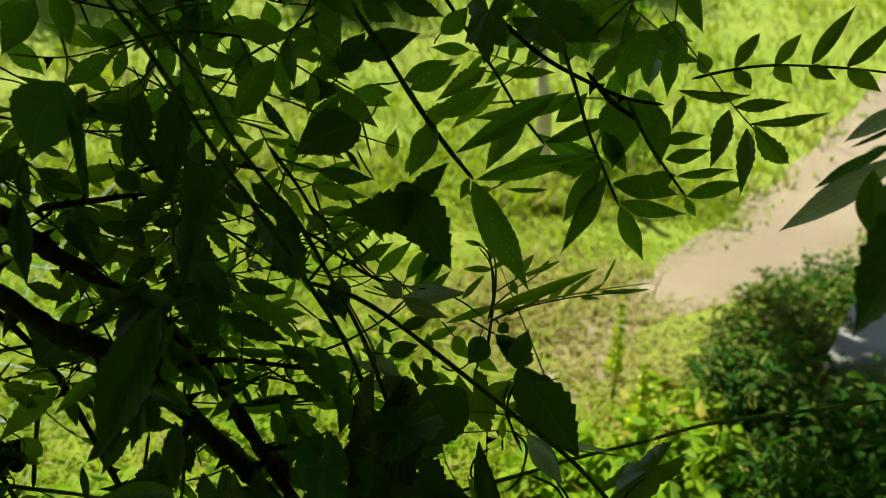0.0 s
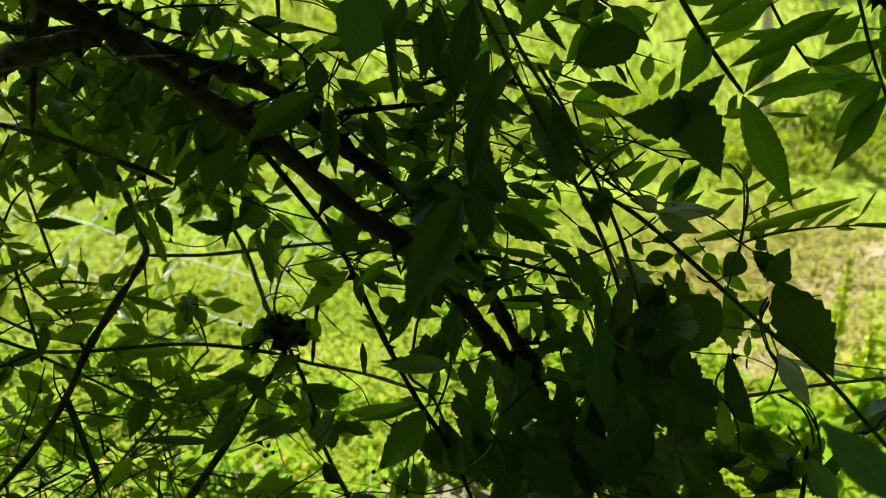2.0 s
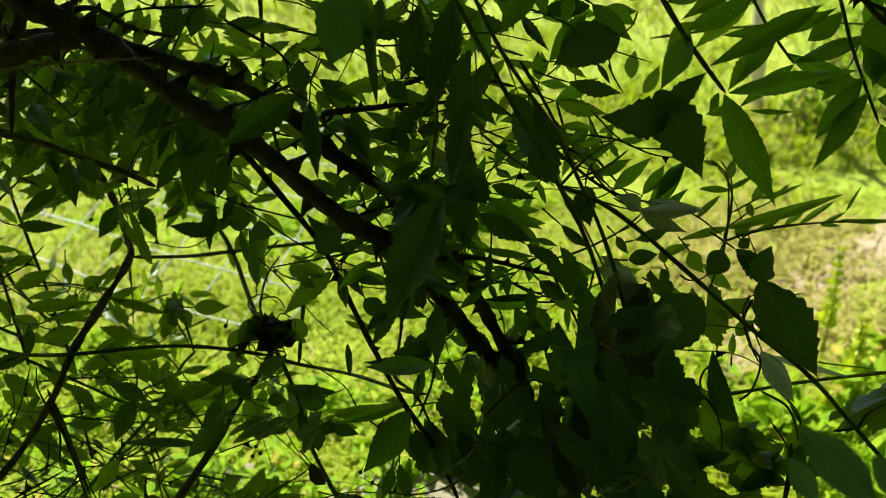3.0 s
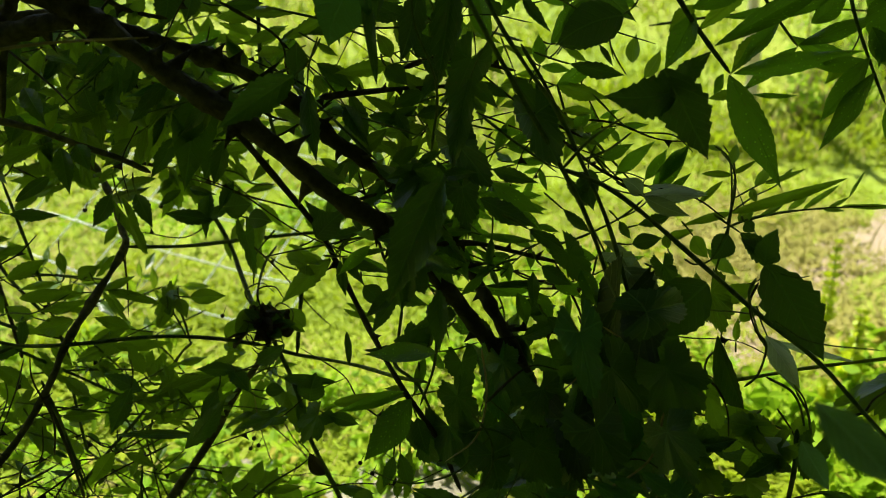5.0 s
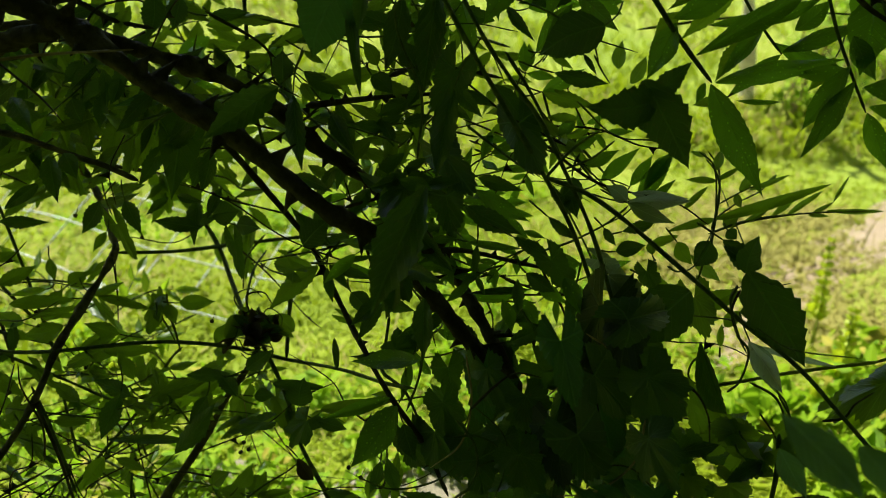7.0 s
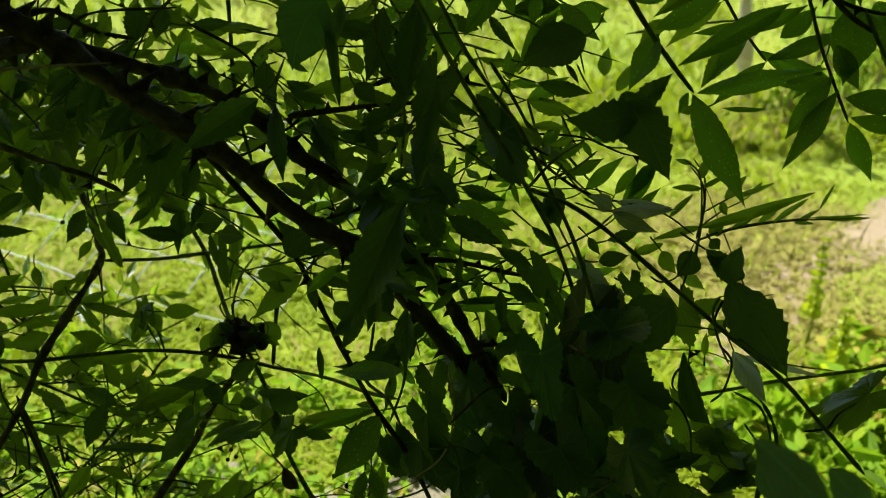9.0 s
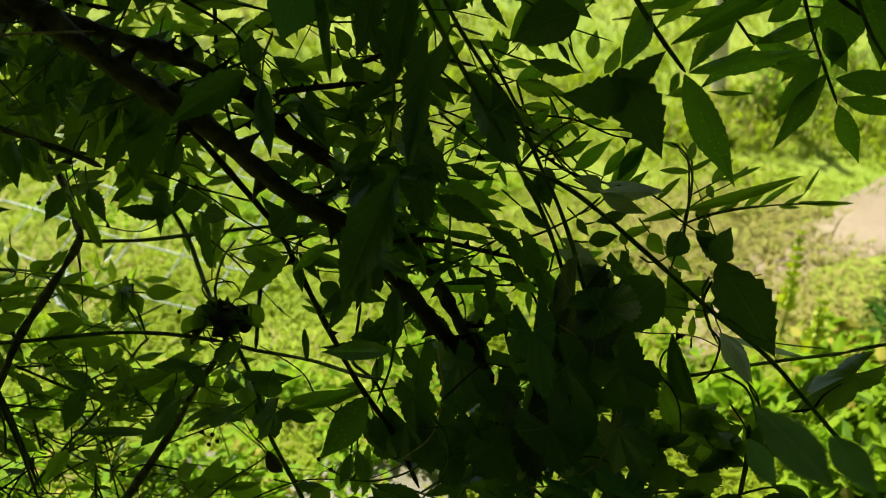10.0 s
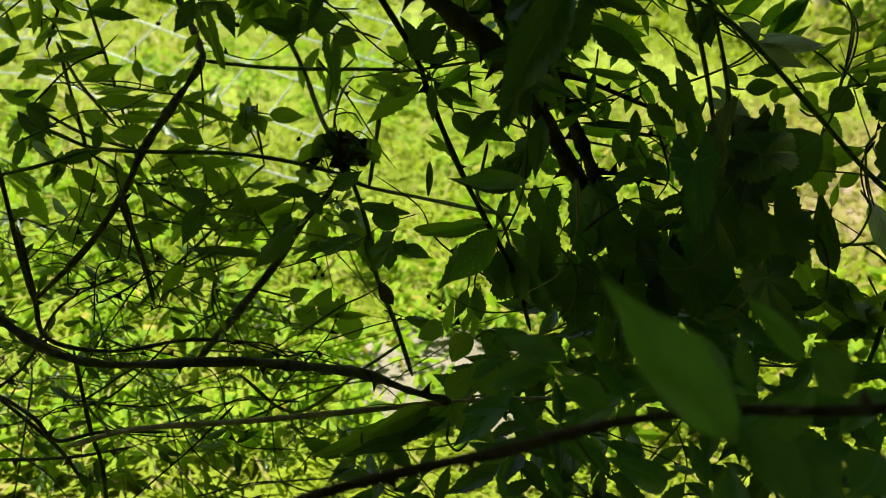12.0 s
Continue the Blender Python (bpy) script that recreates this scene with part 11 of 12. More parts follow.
stalked(vine, "ovate", "bramble", (0.2388, 0.4649, 0.4767), (0.2558, 0.4630, 0.4715), 0.0133)
stalked(vine, "serrate", "vine", (0.2243, 0.4428, 0.4730), (0.2000, 0.4382, 0.4580), 0.0143)
stalked(vine, "serrate", "vine", (0.2125, 0.4433, 0.4742), (0.2333, 0.4395, 0.4633), 0.0121)
leaf(vine, "grape", "vine", (0.2361, 0.4282, 0.4929), (0.2304, 0.4207, 0.4699), 0.0205)
stalked(vine, "lance", "pale", (0.2138, 0.4465, 0.4837), (0.2328, 0.4428, 0.4731), 0.0107)
stalked(vine, "ovate", "pale", (0.2214, 0.4844, 0.5354), (0.2416, 0.4734, 0.5025), 0.0148)
leaf(vine, "willow", "silver", (0.2347, 0.5018, 0.5248), (0.2892, 0.4977, 0.5142), 0.0054)
leaf(vine, "serrate", "young", (0.3247, 0.5097, 0.4880), (0.2943, 0.5048, 0.4721), 0.0144)
stalked(vine, "curled", "dry", (0.3188, 0.5014, 0.4947), (0.3014, 0.4970, 0.4805), 0.0118)
stalked(thorny, "serrate", "vine", (-0.1389, 0.5300, 0.7251), (-0.1123, 0.5306, 0.7281), 0.0107)
stalked(thorny, "serrate", "bramble", (-0.1509, 0.6129, 0.7210), (-0.1045, 0.6120, 0.7197), 0.0116)
stalked(thorny, "serrate", "bramble", (-0.1415, 0.6052, 0.6978), (-0.1130, 0.6086, 0.7090), 0.0107)
stalked(thorny, "serrate", "bramble", (-0.1143, 0.6034, 0.6932), (-0.1369, 0.6023, 0.6890), 0.0099)
stalked(thorny, "ovate", "vine", (-0.0936, 0.5374, 0.6853), (-0.0949, 0.5439, 0.7050), 0.0156)
stalked(thorny, "serrate", "vine", (-0.0841, 0.5597, 0.6896), (-0.0563, 0.5543, 0.6741), 0.0139)
stalked(thorny, "serrate", "vine", (-0.0832, 0.5146, 0.6803), (-0.0748, 0.4990, 0.6333), 0.0164)
stalked(thorny, "ovate", "cool", (-0.0451, 0.4623, 0.7468), (-0.0610, 0.4499, 0.7087), 0.0343)
leaf(thorny, "willow", "vine", (-0.0439, 0.4705, 0.7398), (-0.0345, 0.4537, 0.6890), 0.0069)
stalked(thorny, "serrate", "vine", (-0.0149, 0.5026, 0.7425), (-0.0242, 0.4881, 0.6981), 0.0214)
stalked(thorny, "serrate", "vine", (0.0056, 0.5043, 0.7486), (-0.0008, 0.4844, 0.6877), 0.0241)
stalked(thorny, "serrate", "vine", (0.0178, 0.4856, 0.6918), (0.0096, 0.4682, 0.6385), 0.0208)
stalked(thorny, "ovate", "bramble", (-0.0356, 0.5816, 0.6939), (-0.0468, 0.5871, 0.7101), 0.0112)
stalked(thorny, "ovate", "vine", (-0.0067, 0.5202, 0.7003), (-0.0175, 0.5255, 0.7160), 0.0150)
stalked(thorny, "serrate", "bramble", (-0.0721, 0.5753, 0.6732), (-0.0552, 0.5796, 0.6869), 0.0112)
stalked(thorny, "ovate", "bramble", (-0.0884, 0.5774, 0.6793), (-0.0781, 0.5728, 0.6653), 0.0096)
stalked(thorny, "ovate", "vine", (-0.0356, 0.5388, 0.6916), (-0.0210, 0.5349, 0.6803), 0.0133)
stalked(thorny, "serrate", "vine", (-0.0116, 0.5195, 0.6980), (0.0053, 0.5162, 0.6886), 0.0128)
stalked(thorny, "serrate", "vine", (-0.0111, 0.5335, 0.6766), (-0.0314, 0.5302, 0.6657), 0.0141)
stalked(thorny, "serrate", "vine", (-0.0276, 0.5295, 0.6638), (-0.0186, 0.5238, 0.6466), 0.0111)
stalked(thorny, "serrate", "vine", (-0.0611, 0.5306, 0.6657), (-0.0435, 0.5218, 0.6397), 0.0148)
stalked(thorny, "serrate", "vine", (-0.0462, 0.5388, 0.6593), (-0.0203, 0.5375, 0.6562), 0.0128)
stalked(thorny, "serrate", "bramble", (-0.0416, 0.5530, 0.6385), (-0.0135, 0.5489, 0.6272), 0.0133)
stalked(thorny, "serrate", "vine", (-0.0142, 0.5289, 0.6623), (0.0063, 0.5306, 0.6682), 0.0119)
stalked(thorny, "serrate", "bramble", (-0.1316, 0.5725, 0.6305), (-0.1549, 0.5709, 0.6248), 0.0081)
stalked(thorny, "serrate", "vine", (-0.0805, 0.4553, 0.6921), (-0.1224, 0.4457, 0.6615), 0.0238)
leaf(thorny, "grape", "vine", (0.0207, 0.5013, 0.7078), (0.0080, 0.4901, 0.6733), 0.0274)
leaf(thorny, "grape", "vine", (0.0080, 0.4854, 0.6590), (0.0321, 0.4753, 0.6289), 0.0274)
stalked(thorny, "serrate", "bramble", (-0.0887, 0.5848, 0.7016), (-0.0723, 0.5817, 0.6929), 0.0072)
stalked(thorny, "serrate", "bramble", (-0.1380, 0.5880, 0.6774), (-0.1555, 0.5968, 0.7036), 0.0163)
stalked(thorny, "serrate", "bramble", (-0.0213, 0.5681, 0.6211), (-0.0122, 0.5751, 0.6428), 0.0106)
stalked(thorny, "serrate", "vine", (0.0036, 0.5387, 0.6928), (0.0264, 0.5353, 0.6833), 0.0148)
stalked(thorny, "serrate", "vine", (-0.1915, 0.5862, 0.7343), (-0.1940, 0.5769, 0.7058), 0.0227)
stalked(thorny, "serrate", "vine", (-0.1730, 0.5858, 0.7337), (-0.1778, 0.5784, 0.7111), 0.0196)
stalked(thorny, "ovate", "vine", (-0.1609, 0.5438, 0.6703), (-0.1668, 0.5223, 0.6046), 0.0295)
stalked(thorny, "serrate", "bramble", (-0.1904, 0.5632, 0.6642), (-0.2006, 0.5473, 0.6152), 0.0204)
stalked(thorny, "serrate", "bramble", (-0.2159, 0.5708, 0.6541), (-0.2226, 0.5573, 0.6128), 0.0200)
stalked(thorny, "serrate", "bramble", (-0.2476, 0.5827, 0.6574), (-0.2401, 0.5706, 0.6207), 0.0154)
stalked(thorny, "serrate", "bramble", (-0.3033, 0.6235, 0.6835), (-0.3097, 0.6150, 0.6571), 0.0145)
stalked(thorny, "serrate", "bramble", (-0.2897, 0.6241, 0.6858), (-0.2776, 0.6172, 0.6652), 0.0128)
stalked(thorny, "serrate", "bramble", (-0.2608, 0.5964, 0.6665), (-0.2152, 0.5953, 0.6648), 0.0141)
stalked(thorny, "serrate", "cool", (-0.1590, 0.5143, 0.6767), (-0.1978, 0.5117, 0.6674), 0.0100)
stalked(thorny, "serrate", "bramble", (-0.2457, 0.5895, 0.6460), (-0.2841, 0.5865, 0.6355), 0.0132)
stalked(thorny, "serrate", "bramble", (-0.2891, 0.5813, 0.6195), (-0.3223, 0.5766, 0.6038), 0.0149)
stalked(thorny, "serrate", "bramble", (-0.2883, 0.5813, 0.6196), (-0.2857, 0.5752, 0.6008), 0.0124)
stalked(thorny, "serrate", "bramble", (-0.2686, 0.6143, 0.6567), (-0.2911, 0.6105, 0.6442), 0.0111)
stalked(thorny, "serrate", "vine", (-0.2289, 0.5749, 0.6664), (-0.2296, 0.5668, 0.6417), 0.0136)
stalked(thorny, "serrate", "bramble", (-0.3225, 0.6172, 0.6634), (-0.3070, 0.6139, 0.6540), 0.0128)
stalked(thorny, "serrate", "bramble", (-0.2421, 0.6228, 0.6836), (-0.2585, 0.6181, 0.6685), 0.0154)
stalked(thorny, "serrate", "bramble", (-0.2178, 0.6036, 0.6257), (-0.2295, 0.5955, 0.6008), 0.0154)
stalked(thorny, "serrate", "bramble", (-0.2759, 0.6060, 0.6311), (-0.2617, 0.5967, 0.6033), 0.0154)
stalked(bramble, "serrate", "bramble", (-0.0686, 0.5182, 0.5637), (-0.1018, 0.5086, 0.5331), 0.0192)
leaf(bramble, "grape", "bramble", (-0.0815, 0.5167, 0.5586), (-0.1000, 0.5195, 0.5665), 0.0154)
stalked(bramble, "ovate", "vine", (-0.1532, 0.5676, 0.5828), (-0.1331, 0.5685, 0.5861), 0.0198)
leaf(bramble, "lobed", "vine", (-0.1385, 0.5636, 0.5709), (-0.1285, 0.5520, 0.5360), 0.0141)
stalked(bramble, "ovate", "vine", (-0.1355, 0.5652, 0.5762), (-0.1172, 0.5644, 0.5743), 0.0149)
stalked(thorny, "serrate", "vine", (-0.0610, 0.5186, 0.5651), (-0.0282, 0.5155, 0.5568), 0.0100)
stalked(thorny, "serrate", "vine", (-0.0610, 0.5186, 0.5651), (-0.0463, 0.5130, 0.5486), 0.0092)
stalked(thorny, "serrate", "vine", (-0.0624, 0.5180, 0.5632), (-0.0574, 0.5103, 0.5400), 0.0100)
stalked(thorny, "serrate", "vine", (-0.0564, 0.5190, 0.5664), (-0.0274, 0.5205, 0.5722), 0.0062)
stalked(thorny, "ovate", "vine", (-0.0778, 0.5132, 0.5801), (-0.0598, 0.5189, 0.5982), 0.0189)
stalked(thorny, "ovate", "vine", (-0.0451, 0.5127, 0.5476), (-0.0317, 0.5079, 0.5336), 0.0139)
stalked(thorny, "serrate", "vine", (0.0759, 0.5137, 0.5552), (0.0322, 0.5128, 0.5509), 0.0069)
stalked(thorny, "serrate", "vine", (0.0742, 0.4695, 0.5489), (0.0912, 0.4658, 0.5382), 0.0143)
stalked(thorny, "serrate", "vine", (0.1009, 0.4770, 0.5725), (0.0956, 0.4694, 0.5492), 0.0128)
leaf(thorny, "grape", "vine", (0.0802, 0.4740, 0.5946), (0.0969, 0.4669, 0.5738), 0.0210)
stalked(thorny, "serrate", "vine", (0.0261, 0.4878, 0.5387), (0.0453, 0.4833, 0.5255), 0.0148)
stalked(thorny, "serrate", "bramble", (0.0072, 0.5571, 0.6208), (0.0280, 0.5516, 0.6047), 0.0136)
stalked(thorny, "lance", "prickly", (0.0257, 0.5230, 0.6138), (0.0512, 0.5217, 0.6107), 0.0053)
stalked(thorny, "lance", "prickly", (0.0323, 0.5142, 0.5872), (0.0714, 0.5128, 0.5844), 0.0060)
stalked(thorny, "serrate", "vine", (0.0599, 0.4867, 0.6008), (0.0837, 0.4827, 0.5894), 0.0121)
stalked(thorny, "serrate", "vine", (0.0692, 0.4795, 0.5792), (0.0890, 0.4757, 0.5682), 0.0143)
stalked(thorny, "serrate", "vine", (0.0385, 0.5041, 0.5887), (0.0365, 0.4971, 0.5674), 0.0074)
stalked(bramble, "serrate", "bramble", (-0.3360, 0.5670, 0.4459), (-0.3046, 0.5610, 0.4289), 0.0177)
stalked(bramble, "lobed", "bramble", (-0.2489, 0.5920, 0.4610), (-0.2863, 0.5858, 0.4410), 0.0201)
leaf(bramble, "willow", "bramble", (-0.2479, 0.5811, 0.4601), (-0.2046, 0.5824, 0.4656), 0.0090)
stalked(bramble, "serrate", "vine", (-0.1455, 0.5484, 0.4604), (-0.1750, 0.5487, 0.4602), 0.0145)
stalked(bramble, "serrate", "bramble", (-0.2031, 0.5425, 0.4401), (-0.1543, 0.5477, 0.4579), 0.0171)
stalked(bramble, "serrate", "vine", (-0.2268, 0.5529, 0.4391), (-0.2407, 0.5417, 0.4045), 0.0209)
stalked(bramble, "serrate", "bramble", (-0.2870, 0.5636, 0.4053), (-0.2566, 0.5640, 0.4076), 0.0135)
leaf(bramble, "willow", "vine", (-0.1756, 0.5420, 0.4076), (-0.2373, 0.5418, 0.4047), 0.0078)
stalked(bramble, "serrate", "vine", (-0.1799, 0.5300, 0.4030), (-0.1501, 0.5424, 0.4419), 0.0214)
stalked(bramble, "lobed", "bramble", (-0.2038, 0.5712, 0.4315), (-0.2074, 0.5774, 0.4501), 0.0135)
stalked(bramble, "serrate", "bramble", (-0.2414, 0.5464, 0.3865), (-0.2579, 0.5383, 0.3613), 0.0177)
stalked(bramble, "serrate", "bramble", (-0.2326, 0.5461, 0.3861), (-0.2073, 0.5426, 0.3764), 0.0106)
stalked(bramble, "lobed", "bramble", (-0.3042, 0.5525, 0.4028), (-0.2871, 0.5448, 0.3801), 0.0159)
stalked(bramble, "serrate", "vine", (-0.2225, 0.5613, 0.4328), (-0.2540, 0.5654, 0.4439), 0.0177)
stalked(bramble, "serrate", "bramble", (-0.2620, 0.5598, 0.4267), (-0.2849, 0.5653, 0.4424), 0.0150)
stalked(bramble, "serrate", "vine", (-0.1286, 0.5502, 0.4665), (-0.1076, 0.5551, 0.4821), 0.0171)
leaf(bramble, "willow", "vine", (-0.1058, 0.5378, 0.4617), (-0.0675, 0.5372, 0.4611), 0.0093)
stalked(bramble, "ovate", "vine", (-0.0857, 0.5326, 0.4466), (-0.0821, 0.5395, 0.4676), 0.0210)
stalked(bramble, "ovate", "vine", (-0.1192, 0.5349, 0.4522), (-0.1045, 0.5349, 0.4529), 0.0109)
leaf(bramble, "lobed", "vine", (-0.0745, 0.5220, 0.4466), (-0.0930, 0.5136, 0.4205), 0.0265)
leaf(bramble, "lobed", "vine", (-0.1058, 0.5294, 0.4361), (-0.1415, 0.5261, 0.4247), 0.0151)
stalked(bramble, "ovate", "vine", (-0.0693, 0.5204, 0.4421), (-0.0475, 0.5185, 0.4369), 0.0107)
stalked(thorny, "serrate", "vine", (-0.0204, 0.5069, 0.4668), (-0.0608, 0.5048, 0.4588), 0.0104)
stalked(thorny, "serrate", "vine", (-0.0096, 0.4889, 0.4764), (-0.0403, 0.4755, 0.4347), 0.0239)
stalked(thorny, "serrate", "vine", (0.0044, 0.5079, 0.5028), (-0.0458, 0.5082, 0.5018), 0.0149)
leaf(thorny, "willow", "vine", (-0.0576, 0.5212, 0.5091), (-0.0549, 0.5138, 0.4865), 0.0052)
stalked(thorny, "serrate", "vine", (-0.0201, 0.4766, 0.4386), (-0.0267, 0.4696, 0.4170), 0.0115)
stalked(thorny, "serrate", "vine", (-0.0156, 0.4773, 0.4410), (-0.0075, 0.4699, 0.4187), 0.0139)
stalked(thorny, "serrate", "vine", (-0.0049, 0.4671, 0.4745), (0.0037, 0.4593, 0.4509), 0.0178)
stalked(bramble, "ovate", "bramble", (-0.1309, 0.5222, 0.3809), (-0.1205, 0.5273, 0.3969), 0.0128)
stalked(bramble, "lobed", "bramble", (-0.1144, 0.5209, 0.3777), (-0.1092, 0.5260, 0.3934), 0.0120)
stalked(bramble, "toothed", "bramble", (-0.1498, 0.5229, 0.3825), (-0.1365, 0.5259, 0.3921), 0.0128)
stalked(bramble, "serrate", "bramble", (-0.1194, 0.5201, 0.3750), (-0.0889, 0.5215, 0.3805), 0.0086)
stalked(bramble, "serrate", "vine", (-0.0619, 0.5042, 0.3929), (-0.0336, 0.5028, 0.3896), 0.0116)
stalked(bramble, "curled", "dry", (-0.0829, 0.5119, 0.4155), (-0.0705, 0.5068, 0.4004), 0.0107)
stalked(bramble, "serrate", "vine", (-0.1341, 0.5438, 0.4467), (-0.1522, 0.5504, 0.4662), 0.0171)
stalked(bramble, "serrate", "vine", (-0.1576, 0.5437, 0.4456), (-0.1706, 0.5367, 0.4238), 0.0154)
stalked(bramble, "lobed", "bramble", (-0.3061, 0.5597, 0.4246), (-0.3230, 0.5541, 0.4070), 0.0177)
stalked(bramble, "serrate", "bramble", (-0.2209, 0.5655, 0.4455), (-0.2352, 0.5723, 0.4658), 0.0150)
stalked(bramble, "serrate", "bramble", (-0.2643, 0.5460, 0.3846), (-0.2870, 0.5501, 0.3961), 0.0150)
stalked(bramble, "lobed", "bramble", (-0.1905, 0.5546, 0.4133), (-0.2193, 0.5551, 0.4141), 0.0115)
stalked(thorny, "lance", "prickly", (0.1362, 0.5406, 0.7558), (0.1663, 0.5369, 0.7706), 0.0150)
stalked(thorny, "ovate", "vine", (0.0938, 0.5095, 0.7590), (0.1064, 0.5121, 0.7822), 0.0171)
stalked(thorny, "ovate", "vine", (0.1049, 0.5091, 0.7687), (0.1392, 0.5046, 0.7843), 0.0184)
leaf(vine, "lobed", "vine", (0.1744, 0.4907, 0.8061), (0.1692, 0.4825, 0.7675), 0.0305)
leaf(vine, "lobed", "vine", (0.1972, 0.4943, 0.8003), (0.2404, 0.4802, 0.7857), 0.0344)
stalked(thorny, "serrate", "bramble", (0.2788, 0.6225, 0.8003), (0.3307, 0.6133, 0.8145), 0.0145)
stalked(thorny, "serrate", "bramble", (0.2090, 0.6101, 0.7662), (0.1730, 0.6124, 0.7397), 0.0182)
stalked(thorny, "serrate", "bramble", (0.2251, 0.6239, 0.7523), (0.1880, 0.6245, 0.7178), 0.0171)
stalked(thorny, "serrate", "bramble", (0.2271, 0.6260, 0.7628), (0.2666, 0.6169, 0.7654), 0.0128)
stalked(thorny, "lance", "prickly", (0.0820, 0.5634, 0.7944), (0.0928, 0.5524, 0.7605), 0.0178)
stalked(thorny, "lance", "prickly", (0.0548, 0.5874, 0.7791), (0.0510, 0.5936, 0.8004), 0.0148)
stalked(thorny, "lance", "prickly", (0.0333, 0.5879, 0.7596), (0.0623, 0.5787, 0.7508), 0.0148)
stalked(thorny, "lance", "prickly", (0.0710, 0.6049, 0.7369), (0.1014, 0.6003, 0.7484), 0.0173)
stalked(thorny, "lance", "prickly", (0.0866, 0.5943, 0.7093), (0.1015, 0.5988, 0.7427), 0.0157)
stalked(thorny, "lance", "prickly", (0.1110, 0.5971, 0.7452), (0.1359, 0.5886, 0.7355), 0.0133)
stalked(thorny, "serrate", "vine", (0.0759, 0.5444, 0.7109), (0.1106, 0.5373, 0.7167), 0.0178)
stalked(thorny, "serrate", "vine", (0.0023, 0.5816, 0.7891), (0.0130, 0.5728, 0.7638), 0.0164)
stalked(thorny, "serrate", "vine", (0.1097, 0.5588, 0.8032), (0.1307, 0.5506, 0.7907), 0.0178)
stalked(thorny, "serrate", "vine", (0.1305, 0.5540, 0.8046), (0.1618, 0.5443, 0.7963), 0.0164)
stalked(thorny, "serrate", "vine", (0.0815, 0.5193, 0.7004), (0.1149, 0.5100, 0.6960), 0.0137)
stalked(thorny, "lance", "prickly", (0.1698, 0.5931, 0.7872), (0.1886, 0.5934, 0.8075), 0.0157)
stalked(thorny, "serrate", "bramble", (0.2970, 0.6008, 0.8163), (0.2649, 0.6062, 0.8061), 0.0165)
stalked(thorny, "serrate", "bramble", (0.3053, 0.5920, 0.7887), (0.2815, 0.5896, 0.7550), 0.0165)
stalked(briar, "smooth", "near", (0.3455, 0.3562, 0.7303), (0.3316, 0.3515, 0.6973), 0.0108)
stem(thorny, "branch", .0026, .0020, OLIVE_BARK, (-0.3004, 0.5374, 0.6456), (-0.2699, 0.5354, 0.6406), (-0.2527, 0.5336, 0.6357), (-0.2316, 0.5313, 0.6295), (-0.2124, 0.5295, 0.6247), (-0.1901, 0.5265, 0.6164), seed=2001)
stem(bramble, "stem", .0016, .0012, OLIVE_BARK, (-0.2901, 0.5435, 0.4400), (-0.2688, 0.5299, 0.3995), (-0.2533, 0.5174, 0.3620), seed=2002)
stem(thorny, "twig", .0012, .0006, BARK, (-0.1293, 0.5305, 0.6631), (-0.1191, 0.5299, 0.6615), (-0.1089, 0.5283, 0.6571), (-0.0977, 0.5274, 0.6548), seed=2003)
stem(thorny, "twig", .0009, .0006, BARK, (-0.0810, 0.5497, 0.6590), (-0.0740, 0.5518, 0.6659), (-0.0684, 0.5528, 0.6691), seed=2004)
stem(shoot, "stem", .0010, .0005, TWIG, (0.2343, 0.5844, 0.5840), (0.2464, 0.5860, 0.5895), (0.2867, 0.5880, 0.5971), (0.3413, 0.5889, 0.6017), seed=2005)
stem(shoot, "stem", .0009, .0006, TWIG, (0.2163, 0.5672, 0.5951), (0.2153, 0.5762, 0.6225), (0.2118, 0.5803, 0.6350), (0.2015, 0.5829, 0.6423), seed=2006)
stem(shoot, "stem", .0007, .0004, TWIG, (0.2211, 0.5805, 0.6038), (0.2412, 0.5840, 0.6152), (0.2639, 0.5867, 0.6242), seed=2007)
stem(vine, "tendril", .0009, .0005, BARK, (0.2016, 0.4673, 0.5789), (0.1969, 0.4638, 0.5680), (0.1985, 0.4602, 0.5571), (0.2050, 0.4559, 0.5442), seed=2008)
stem(vine, "tendril", .0008, .0005, TWIG, (0.1885, 0.5037, 0.5931), (0.1873, 0.5000, 0.5817), (0.1834, 0.4961, 0.5695), seed=2009)
stem(vine, "tendril", .0007, .0004, TWIG, (0.1061, 0.5228, 0.7125), (0.1109, 0.5200, 0.7039), (0.1170, 0.5171, 0.6954), seed=2010)
stem(vine, "stem", .0018, .0014, TWIG, (0.2342, 0.4481, 0.4894), (0.2338, 0.4412, 0.4684), (0.2300, 0.4334, 0.4445), seed=2011)
stem(vine, "tendril", .0008, .0004, BARK, (0.2296, 0.4698, 0.4914), (0.2386, 0.4661, 0.4802), (0.2415, 0.4643, 0.4750), seed=2012)
stem(vine, "tendril", .0009, .0005, TWIG, (0.2458, 0.4825, 0.4986), (0.2553, 0.4773, 0.4829), (0.2585, 0.4708, 0.4633), seed=2013)
stem(thorny, "twig", .0008, .0005, TWIG, (0.0417, 0.5762, 0.6481), (0.0614, 0.5719, 0.6359), (0.0865, 0.5666, 0.6205), seed=2014)
stem(thorny, "twig", .0009, .0006, TWIG, (0.0836, 0.5862, 0.6803), (0.0952, 0.5768, 0.6519), (0.1166, 0.5695, 0.6305), (0.1369, 0.5636, 0.6133), seed=2015)
